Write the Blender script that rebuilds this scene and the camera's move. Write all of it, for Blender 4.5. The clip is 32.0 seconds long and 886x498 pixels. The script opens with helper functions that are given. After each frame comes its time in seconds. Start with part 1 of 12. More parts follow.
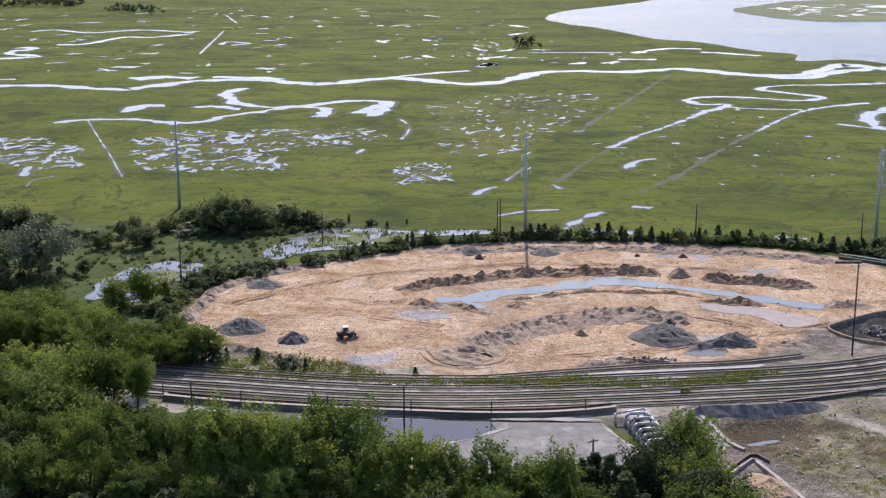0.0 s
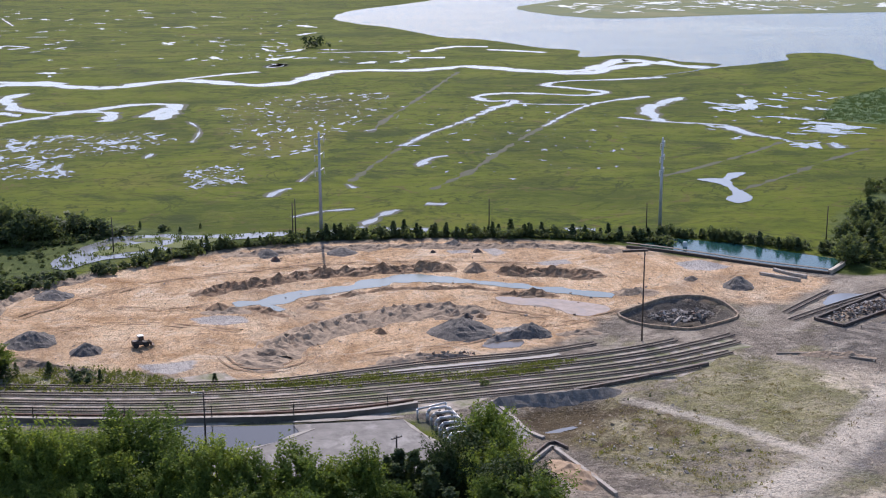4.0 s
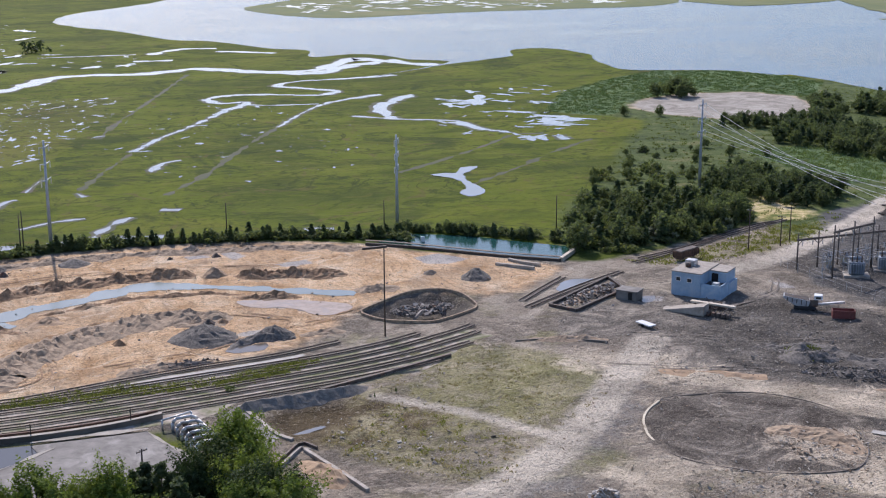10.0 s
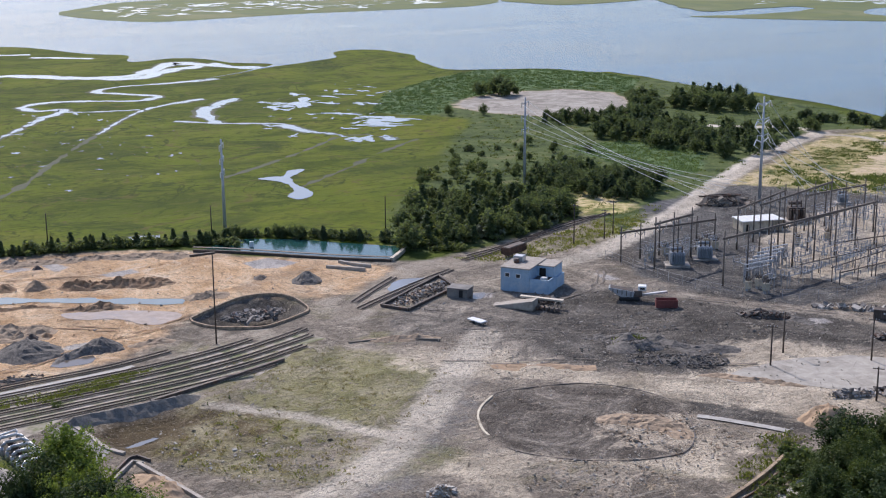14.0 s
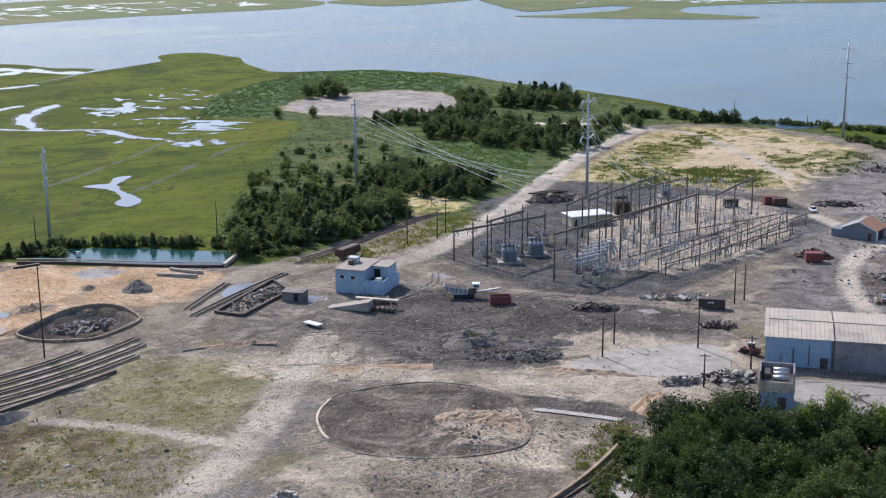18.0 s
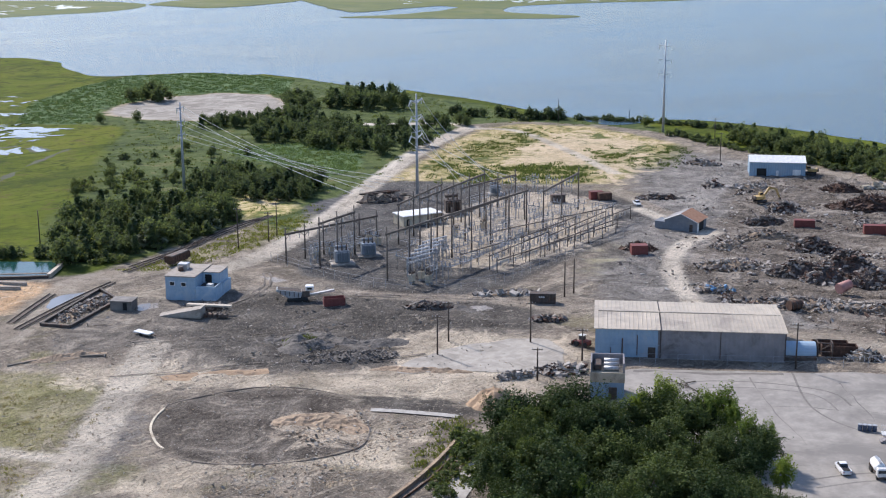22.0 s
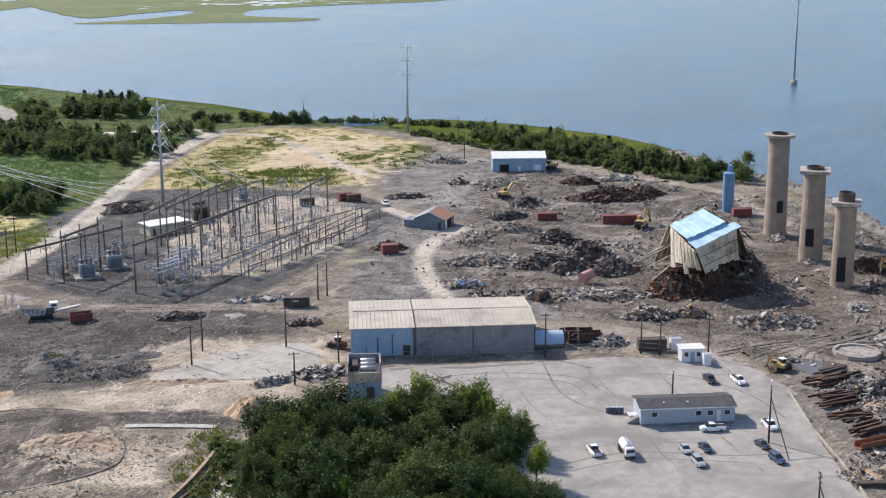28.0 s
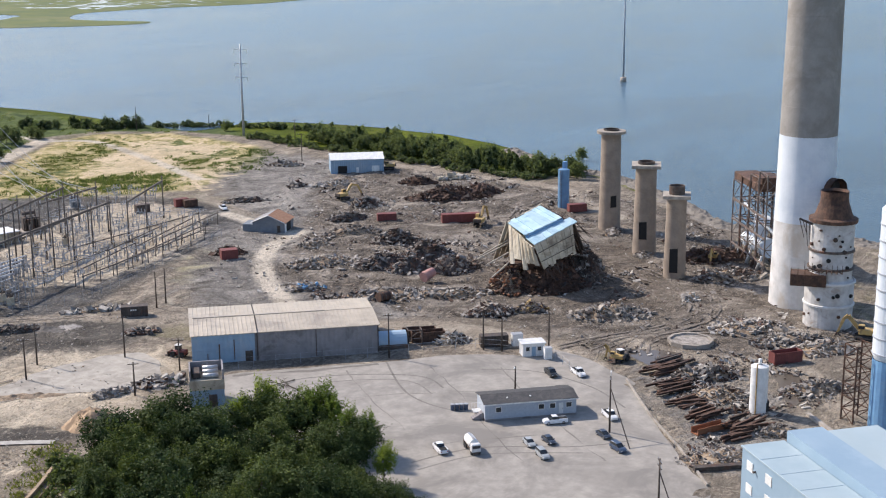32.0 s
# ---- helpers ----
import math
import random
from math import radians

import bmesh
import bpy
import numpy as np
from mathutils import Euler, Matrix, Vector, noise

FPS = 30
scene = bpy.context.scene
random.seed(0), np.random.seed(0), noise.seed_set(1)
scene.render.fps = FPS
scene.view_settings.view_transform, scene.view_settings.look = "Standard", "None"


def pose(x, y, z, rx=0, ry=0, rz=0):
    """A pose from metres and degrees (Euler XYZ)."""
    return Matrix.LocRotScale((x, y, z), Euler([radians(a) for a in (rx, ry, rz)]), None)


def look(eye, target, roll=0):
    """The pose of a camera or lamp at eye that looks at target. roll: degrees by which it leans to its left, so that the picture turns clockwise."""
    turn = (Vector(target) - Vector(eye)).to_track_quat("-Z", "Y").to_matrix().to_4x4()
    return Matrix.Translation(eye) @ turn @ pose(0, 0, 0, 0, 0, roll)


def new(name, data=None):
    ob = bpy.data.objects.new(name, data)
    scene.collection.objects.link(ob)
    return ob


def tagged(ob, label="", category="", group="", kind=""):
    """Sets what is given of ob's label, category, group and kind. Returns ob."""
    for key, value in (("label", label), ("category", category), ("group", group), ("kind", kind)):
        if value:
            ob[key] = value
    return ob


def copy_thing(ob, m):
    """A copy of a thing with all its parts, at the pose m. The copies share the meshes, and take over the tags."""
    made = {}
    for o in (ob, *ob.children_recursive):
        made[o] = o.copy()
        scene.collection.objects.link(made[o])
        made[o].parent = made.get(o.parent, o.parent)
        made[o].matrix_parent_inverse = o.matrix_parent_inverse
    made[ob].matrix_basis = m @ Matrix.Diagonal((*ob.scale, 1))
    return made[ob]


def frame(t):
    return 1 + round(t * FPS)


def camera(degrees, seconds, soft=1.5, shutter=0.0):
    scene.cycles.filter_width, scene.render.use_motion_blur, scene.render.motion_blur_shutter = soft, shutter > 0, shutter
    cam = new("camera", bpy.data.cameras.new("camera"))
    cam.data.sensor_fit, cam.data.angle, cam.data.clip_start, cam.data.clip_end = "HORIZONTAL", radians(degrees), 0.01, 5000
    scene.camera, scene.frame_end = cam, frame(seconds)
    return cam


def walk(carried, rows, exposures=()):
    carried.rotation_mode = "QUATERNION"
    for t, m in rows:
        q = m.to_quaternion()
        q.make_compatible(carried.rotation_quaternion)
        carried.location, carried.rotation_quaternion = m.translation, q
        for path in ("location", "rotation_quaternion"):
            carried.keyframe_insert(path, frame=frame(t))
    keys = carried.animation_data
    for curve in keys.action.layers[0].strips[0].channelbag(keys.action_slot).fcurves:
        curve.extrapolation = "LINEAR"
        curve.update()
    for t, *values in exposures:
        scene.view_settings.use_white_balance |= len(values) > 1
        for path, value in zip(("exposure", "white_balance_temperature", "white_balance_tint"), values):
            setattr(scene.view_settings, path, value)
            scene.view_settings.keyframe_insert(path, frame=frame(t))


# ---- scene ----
from mathutils import geometry
# camera: it hovers at one place and pans to the right
SCALE = 1.17          # metres for one unit of the plan
EYE = 92.0 * SCALE
TURN = [
    (0, -0.00, -13.87, 0.23), (0.5, -1.52, -13.88, 0.23), (1, -3.13, -13.88, 0.22), (1.5, -4.21, -13.89, 0.21),
    (2, -4.95, -13.89, 0.21), (2.5, -5.77, -13.90, 0.21), (3, -6.79, -13.90, 0.20), (3.5, -7.86, -13.91, 0.20),
    (5.5, -11.89, -13.92, 0.20), (6, -12.80, -13.93, 0.19), (7, -14.71, -13.94, 0.18), (8, -16.59, -13.96, 0.18),
    (9, -18.46, -13.96, 0.21), (10, -20.33, -13.96, 0.25), (11, -22.19, -13.96, 0.30), (12, -24.05, -13.96, 0.34),
    (13, -25.95, -13.95, 0.36), (14, -27.82, -13.94, 0.38), (14.5, -28.76, -13.94, 0.38), (16.5, -32.39, -13.92, 0.39),
    (17, -33.29, -13.92, 0.39), (18, -35.11, -13.93, 0.38), (19, -36.95, -13.93, 0.38), (20, -38.79, -13.93, 0.37),
    (21, -40.62, -13.94, 0.35), (22, -42.45, -13.94, 0.33), (23, -44.28, -13.93, 0.31), (24, -46.12, -13.92, 0.31),
    (25, -47.95, -13.91, 0.31), (25.5, -48.87, -13.91, 0.32), (27.5, -52.46, -13.90, 0.36), (28, -53.35, -13.89, 0.37),
    (29, -55.10, -13.90, 0.38), (30, -56.86, -13.90, 0.38), (31, -58.61, -13.90, 0.39), (32, -60.35, -13.89, 0.39)]
cam = camera(36.51, 32.0, 1.15)
walk(cam, [(t, pose(0, 0, EYE, 90 + pitch, roll, yaw)) for t, yaw, pitch, roll in TURN], [(0, 0.51, 6080, 22), (5, 0.43, 6080, 21), (12, 0.4, 6080, 19), (20, 0.54, 6060, 16), (28, 0.7, 6330, 15), (32, 0.69, 6480, 15)])

# daylight
SUN_AZ, SUN_EL = radians(2.5), radians(39.5)      # from +y towards +x
world = bpy.data.worlds.new("sky")
scene.world = world
world.use_nodes = True
wn = world.node_tree
sky = wn.nodes.new("ShaderNodeTexSky")
sky.sky_type, sky.sun_disc, sky.sun_elevation, sky.sun_rotation = "NISHITA", False, SUN_EL, SUN_AZ
sky.air_density, sky.dust_density, sky.ozone_density = 1.0, 0.85, 2.5
wn.links.new(sky.outputs[0], wn.nodes["Background"].inputs[0])
wn.nodes["Background"].inputs[1].default_value = 0.122
sun = new("sun", bpy.data.lights.new("sun", "SUN"))
sun.data.energy, sun.data.angle, sun.data.color = 3.6, radians(0.53), (1.0, 0.92, 0.8)
sun.matrix_world = look((math.sin(SUN_AZ) * 100, math.cos(SUN_AZ) * 100, math.tan(SUN_EL) * 100), (0, 0, 0))

# ---------------------------------------------------------------- materials
def shader(name):
    m = bpy.data.materials.new(name)
    m.use_nodes = True
    nt = m.node_tree
    return m, nt, nt.nodes["Principled BSDF"]


def node(nt, kind, **values):
    n = nt.nodes.new("ShaderNode" + kind)
    for k, v in values.items():
        if k in n.inputs:
            n.inputs[k].default_value = v
    return n


def math_node(nt, op, a, b=0.0, clamp=False):
    n = nt.nodes.new("ShaderNodeMath")
    n.operation, n.use_clamp = op, clamp
    for i, v in enumerate((a, b)):
        if isinstance(v, (int, float)):
            n.inputs[i].default_value = v
        else:
            nt.links.new(v, n.inputs[i])
    return n.outputs[0]


def noise_node(nt, vec, scale, detail=4.0, rough=0.6, dist=0.0):
    n = node(nt, "TexNoise", Scale=scale, Detail=detail, Roughness=rough, Distortion=dist)
    nt.links.new(vec, n.inputs["Vector"])
    return n.outputs[0]


def ramp(nt, fac, stops):
    n = nt.nodes.new("ShaderNodeValToRGB")
    el = n.color_ramp.elements
    while len(el) < len(stops):
        el.new(0.5)
    for e, (p, c) in zip(el, stops):
        e.position, e.color = p, (*c, 1.0)
    nt.links.new(fac, n.inputs[0])
    return n.outputs[0]


def mix(nt, fac, a, b, how="MIX"):
    n = nt.nodes.new("ShaderNodeMix")
    n.data_type, n.blend_type = "RGBA", how
    for i, v in ((0, fac), (6, a), (7, b)):
        if isinstance(v, (int, float)):
            n.inputs[i].default_value = v
        elif isinstance(v, tuple):
            n.inputs[i].default_value = (*v, 1.0)
        else:
            nt.links.new(v, n.inputs[i])
    return n.outputs[2]


def surface(name, c1, c2, scale=1.0, rough=0.8, metal=0.0, bump=0.3, stain=None, stain_scale=0.25, stain_amount=0.45, vary=0.12, far=False):
    """A worn surface: two colours in a fine grain, a third in larger stains, a little change from object to object."""
    m, nt, p = shader(name)
    if far:
        vec = nt.nodes.new("ShaderNodeNewGeometry").outputs["Position"]
    else:
        vec = nt.nodes.new("ShaderNodeTexCoord").outputs["Object"]
    n1 = noise_node(nt, vec, scale, 5.0, 0.65)
    col = ramp(nt, n1, [(0.36, c1), (0.64, c2)])
    if stain:
        n2 = noise_node(nt, vec, stain_scale, 5.0, 0.7, 0.6)
        f = math_node(nt, "MULTIPLY", math_node(nt, "SUBTRACT", n2, 1.0 - stain_amount - 0.08, True), 6.0, True)
        col = mix(nt, f, col, stain)
    info = nt.nodes.new("ShaderNodeObjectInfo")
    val = math_node(nt, "ADD", math_node(nt, "MULTIPLY", info.outputs["Random"], 2 * vary), 1.0 - vary)
    hsv = nt.nodes.new("ShaderNodeHueSaturation")
    nt.links.new(col, hsv.inputs["Color"])
    nt.links.new(val, hsv.inputs["Value"])
    nt.links.new(hsv.outputs[0], p.inputs["Base Color"])
    r = math_node(nt, "ADD", math_node(nt, "MULTIPLY", n1, 0.3), rough - 0.15, True)
    nt.links.new(r, p.inputs["Roughness"])
    p.inputs["Metallic"].default_value = metal
    if bump:
        b = node(nt, "Bump", Strength=bump, Distance=0.5 / scale if scale > 1 else 0.3)
        nt.links.new(n1, b.inputs["Height"])
        nt.links.new(b.outputs[0], p.inputs["Normal"])
    return m


def water_mat(name, deep, rough, wave, strength, long=1.0):
    m, nt, p = shader(name)
    geo = nt.nodes.new("ShaderNodeNewGeometry").outputs["Position"]
    mp = nt.nodes.new("ShaderNodeMapping")
    mp.inputs["Rotation"].default_value[2] = 0.5
    mp.inputs["Scale"].default_value = (1.0, long, 1.0)
    nt.links.new(geo, mp.inputs["Vector"])
    n1 = noise_node(nt, mp.outputs[0], wave, 4.0, 0.6)
    n2 = noise_node(nt, mp.outputs[0], min(wave, 0.15) * 0.02, 3.0, 0.6, 0.8)
    nt.links.new(ramp(nt, n2, [(0.4, tuple(c * 0.68 for c in deep)), (0.62, tuple(c * 1.05 for c in deep))]), p.inputs["Base Color"])
    nt.links.new(math_node(nt, "ADD", math_node(nt, "MULTIPLY", n2, 0.12), rough - 0.06), p.inputs["Roughness"])
    p.inputs["IOR"].default_value = 1.33
    b = node(nt, "Bump", Strength=strength, Distance=0.3)
    nt.links.new(n1, b.inputs["Height"])
    gust = noise_node(nt, mp.outputs[0], min(wave, 0.15) * 0.06, 5.0, 0.65, 1.5)
    nt.links.new(math_node(nt, "MULTIPLY", math_node(nt, "ADD", math_node(nt, "MULTIPLY", gust, 1.8), 0.1), strength), b.inputs["Strength"])
    nt.links.new(b.outputs[0], p.inputs["Normal"])
    return m


def leaf_mat(name, c1, c2, thin=0.3):
    m, nt, p = shader(name)
    geo = nt.nodes.new("ShaderNodeNewGeometry")
    info = nt.nodes.new("ShaderNodeObjectInfo")
    f = math_node(nt, "ADD", math_node(nt, "MULTIPLY", geo.outputs["Random Per Island"], 0.45), math_node(nt, "MULTIPLY", info.outputs["Random"], 0.55))
    mid_c = tuple((a + b) * 0.48 for a, b in zip(c1, c2))
    col = ramp(nt, f, [(0.08, c1), (0.55, mid_c), (0.95, (c2[0] * 1.12, c2[1] * 1.06, c2[2] * 0.85))])
    nt.links.new(col, p.inputs["Base Color"])
    p.inputs["Roughness"].default_value = 0.7
    p.inputs["Specular IOR Level"].default_value = 0.12
    tr = nt.nodes.new("ShaderNodeBsdfTranslucent")
    nt.links.new(mix(nt, 1.0, col, (1.0, 1.0, 0.55), "MULTIPLY"), tr.inputs[0])
    mx = nt.nodes.new("ShaderNodeMixShader")
    mx.inputs[0].default_value = thin
    nt.links.new(p.outputs[0], mx.inputs[1])
    nt.links.new(tr.outputs[0], mx.inputs[2])
    nt.links.new(mx.outputs[0], nt.nodes["Material Output"].inputs[0])
    return m


M_WATER = water_mat("river_water", (0.064, 0.116, 0.16), 0.22, 0.3, 0.95, 2.5)
M_WATER.node_tree.nodes["Principled BSDF"].inputs["Specular IOR Level"].default_value = 0.25
M_POND = water_mat("marsh_water", (0.2, 0.205, 0.21), 0.16, 0.4, 0.06)
M_TRENCH = water_mat("trench_water", (0.2, 0.24, 0.225), 0.2, 0.6, 0.08)
M_BASIN = water_mat("still_water", (0.05, 0.055, 0.06), 0.1, 0.6, 0.03)
M_TEAL = water_mat("basin_water", (0.018, 0.07, 0.065), 0.12, 0.5, 0.12)
M_PUDDLE = water_mat("puddle_water", (0.15, 0.125, 0.1), 0.12, 0.6, 0.05)
M_MARSH = surface("far_marsh_grass", (0.07, 0.1, 0.025), (0.12, 0.14, 0.03), 0.03, 0.95, 0.0, 0.0, (0.16, 0.16, 0.06), 0.01, 0.4, 0.0, True)
M_MUDBANK = surface("dark_bank_grass", (0.035, 0.042, 0.02), (0.075, 0.085, 0.03), 0.1, 0.95, 0.0, 0.0, (0.075, 0.06, 0.045), 0.05, 0.4, 0.0, True)
M_SHALLOW = surface("brown_shallow_silt", (0.24, 0.19, 0.16), (0.36, 0.295, 0.255), 0.3, 0.8, 0.0, 0.05, (0.25, 0.225, 0.225), 0.12, 0.42, 0.0, True)
M_BERM = surface("turned_brown_earth", (0.16, 0.095, 0.053), (0.37, 0.235, 0.13), 0.7, 0.95, 0.0, 0.6, (0.34, 0.25, 0.16), 0.15, 0.4, 0.0, True)
M_GREYBERM = surface("turned_grey_earth", (0.19, 0.137, 0.092), (0.42, 0.315, 0.21), 0.8, 0.95, 0.0, 0.6, (0.3, 0.24, 0.17), 0.15, 0.35, 0.0, True)
M_LEAF = leaf_mat("leaf", (0.09, 0.14, 0.033), (0.25, 0.32, 0.075), 0.48)
M_LEAF_DARK = leaf_mat("dark_leaf", (0.028, 0.05, 0.02), (0.105, 0.14, 0.043), 0.27)
M_COPSE = leaf_mat("copse_leaf", (0.075, 0.105, 0.062), (0.17, 0.212, 0.102), 0.58)
M_WOOD = leaf_mat("wood_leaf", (0.08, 0.125, 0.03), (0.2, 0.26, 0.058), 0.52)
M_CEDAR = leaf_mat("cedar_leaf", (0.06, 0.092, 0.052), (0.125, 0.168, 0.08), 0.5)
M_SCRUB = leaf_mat("scrub_leaf", (0.075, 0.108, 0.042), (0.15, 0.185, 0.075), 0.5)
M_BARK = surface("bark", (0.05, 0.04, 0.03), (0.11, 0.09, 0.07), 3.0, 0.9)
M_POLE = surface("pole_wood", (0.045, 0.035, 0.028), (0.09, 0.07, 0.055), 2.0, 0.9)
M_GALV = surface("galvanised_steel", (0.31, 0.335, 0.37), (0.42, 0.445, 0.48), 0.6, 0.5, 0.2, 0.05)
M_SUBSTEEL = surface("dull_switchgear_steel", (0.25, 0.26, 0.27), (0.4, 0.41, 0.42), 0.8, 0.55, 0.1, 0.05, (0.2, 0.165, 0.135), 0.4, 0.35)
M_GANTRY = surface("weathered_gantry_timber", (0.085, 0.07, 0.06), (0.16, 0.135, 0.115), 1.5, 0.85)
M_WIRE = surface("bright_wire", (0.55, 0.56, 0.56), (0.7, 0.7, 0.7), 1.0, 0.35, 0.6, 0)
M_BLUE = surface("faded_blue_siding", (0.2, 0.3, 0.4), (0.25, 0.36, 0.46), 0.4, 0.6, 0.0, 0.1, (0.3, 0.36, 0.42), 0.15, 0.4)
M_BLUE_ROOF = surface("light_blue_roof", (0.33, 0.46, 0.58), (0.4, 0.53, 0.65), 0.3, 0.5, 0.0, 0.1, (0.5, 0.56, 0.6), 0.1, 0.4)
M_ROOF_TAN = surface("weathered_metal_roof", (0.4, 0.345, 0.27), (0.5, 0.435, 0.345), 0.3, 0.55, 0.1, 0.1, (0.31, 0.265, 0.215), 0.12, 0.4)
M_GREY_SIDING = surface("grey_siding", (0.2, 0.19, 0.195), (0.27, 0.25, 0.25), 0.4, 0.65, 0.0, 0.1, (0.13, 0.12, 0.12), 0.2, 0.4)
M_WHITE = surface("white_paint", (0.6, 0.6, 0.58), (0.75, 0.75, 0.73), 1.0, 0.5, 0.0, 0.05, (0.45, 0.4, 0.34), 0.3, 0.3)
M_DARK_ROOF = surface("dark_shingle_roof", (0.035, 0.035, 0.037), (0.065, 0.063, 0.062), 1.2, 0.85, 0.0, 0.2, (0.09, 0.085, 0.08), 0.3, 0.35)
M_CONC = surface("weathered_concrete", (0.27, 0.238, 0.2), (0.4, 0.355, 0.3), 0.7, 0.85, 0.0, 0.15, (0.2, 0.17, 0.14), 0.2, 0.4)
M_STACK = surface("stack_concrete", (0.22, 0.175, 0.137), (0.31, 0.247, 0.192), 0.3, 0.85, 0.0, 0.1, (0.2, 0.15, 0.105), 0.12, 0.4, 0.05)
M_RUST = surface("rusted_steel", (0.06, 0.034, 0.024), (0.14, 0.075, 0.048), 1.0, 0.85, 0.1, 0.3, (0.05, 0.028, 0.02), 0.4, 0.45, 0.25)
M_ORUST = surface("orange_rust", (0.2, 0.075, 0.032), (0.3, 0.12, 0.055), 1.0, 0.8)
M_STEEL = surface("dark_scrap_steel", (0.055, 0.046, 0.041), (0.13, 0.106, 0.09), 1.2, 0.75, 0.3, 0.3, (0.13, 0.06, 0.035), 0.5, 0.4, 0.3)
M_RUBBLE = surface("broken_concrete", (0.17, 0.152, 0.134), (0.38, 0.345, 0.305), 1.0, 0.9, 0.0, 0.3, (0.14, 0.12, 0.1), 0.4, 0.4, 0.3)
M_SLOPE = surface("smooth_grey_gravel", (0.13, 0.117, 0.1), (0.23, 0.205, 0.175), 1.2, 0.95, 0.0, 0.4, (0.24, 0.21, 0.18), 0.2, 0.35, 0.0, True)
M_GRAVEL = surface("dark_gravel", (0.075, 0.068, 0.06), (0.19, 0.17, 0.148), 1.6, 0.95, 0.0, 0.6, (0.2, 0.18, 0.15), 0.25, 0.35, 0.1)
M_SANDPILE = surface("orange_sand", (0.3, 0.2, 0.12), (0.45, 0.32, 0.2), 0.8, 0.95, 0.0, 0.5, (0.2, 0.15, 0.11), 0.2, 0.4, 0.1)
M_PATH = surface("pale_path_concrete", (0.3, 0.28, 0.25), (0.44, 0.415, 0.375), 0.5, 0.85, 0.0, 0.1, (0.3, 0.28, 0.25), 0.2, 0.38, 0.0, True)
M_ASPHALT = surface("worn_pavement", (0.25, 0.231, 0.204), (0.345, 0.319, 0.281), 0.3, 0.9, 0.0, 0.1, (0.2, 0.185, 0.165), 0.05, 0.46, 0.0, True)
M_RUT = surface("pressed_brown_earth", (0.1, 0.084, 0.07), (0.2, 0.17, 0.142), 0.5, 0.95, 0.0, 0.2, (0.24, 0.205, 0.17), 0.2, 0.45, 0.0, True)
M_MARK = surface("rubber_mark", (0.15, 0.138, 0.122), (0.21, 0.192, 0.168), 0.8, 0.9, 0.0, 0.0)
M_SLAB = surface("concrete_slab", (0.11, 0.102, 0.093), (0.235, 0.218, 0.198), 0.25, 0.85, 0.0, 0.1, (0.3, 0.283, 0.26), 0.12, 0.4, 0.05, True)
M_TRACK = surface("pale_track", (0.3, 0.275, 0.235), (0.42, 0.385, 0.33), 0.35, 0.95, 0.0, 0.2, (0.24, 0.215, 0.18), 0.12, 0.42, 0.0, True)
M_RAIL = surface("rail_steel", (0.055, 0.04, 0.032), (0.11, 0.08, 0.062), 1.0, 0.6, 0.3, 0)
M_SLEEPER = surface("timber_sleeper", (0.15, 0.126, 0.1), (0.27, 0.23, 0.185), 0.12, 0.9)
M_TIE = surface("dusty_timber_sleeper", (0.2, 0.168, 0.134), (0.34, 0.29, 0.235), 0.3, 0.95)
M_BALLAST = surface("track_ballast", (0.2, 0.168, 0.133), (0.46, 0.4, 0.33), 0.35, 0.95, 0.0, 0.5, (0.13, 0.14, 0.055), 0.09, 0.47, 0.0, True)
M_GLASS = surface("dark_window_glass", (0.02, 0.025, 0.03), (0.035, 0.04, 0.045), 1.0, 0.15, 0.0, 0)
M_BLACK = surface("black_opening", (0.01, 0.01, 0.01), (0.02, 0.02, 0.02), 1.0, 0.9, 0.0, 0)
M_RED = surface("red_steel", (0.14, 0.036, 0.032), (0.2, 0.055, 0.046), 1.0, 0.7, 0.0, 0.1, (0.12, 0.04, 0.03), 0.5, 0.4)
M_YELLOW = surface("yellow_plant_paint", (0.4, 0.26, 0.09), (0.5, 0.34, 0.13), 1.0, 0.6, 0.0, 0.05, (0.2, 0.13, 0.06), 0.6, 0.4)
M_RUBBER = surface("black_rubber", (0.015, 0.015, 0.015), (0.03, 0.03, 0.03), 3.0, 0.85)
M_CREAM = surface("cream_cladding", (0.44, 0.38, 0.28), (0.58, 0.51, 0.385), 0.4, 0.75, 0.0, 0.15, (0.25, 0.2, 0.14), 0.15, 0.45)
M_BRIGHT_BLUE = surface("bright_blue_paint", (0.12, 0.25, 0.42), (0.16, 0.32, 0.5), 0.5, 0.5, 0.0, 0.05, (0.2, 0.28, 0.38), 0.2, 0.35)
M_SILVER = surface("silver_pipe", (0.4, 0.4, 0.4), (0.56, 0.56, 0.55), 1.0, 0.45, 0.5, 0.05, (0.2, 0.17, 0.14), 0.5, 0.4)

# ---------------------------------------------------------------- building blocks
def part(name, bm, material, parent=None, label=""):
    me = bpy.data.meshes.new(name)
    bm.to_mesh(me)
    bm.free()
    me.materials.append(material)
    ob = new(name, me)
    ob.parent = parent
    if label:
        tagged(ob, label)
    return ob


def thing(name, x, y, z=0.0, turn=0.0, label="", category="", group="", kind=""):
    ob = new(name)
    ob.matrix_world = pose(x, y, z, 0, 0, turn)
    return tagged(ob, label, category, group, kind)


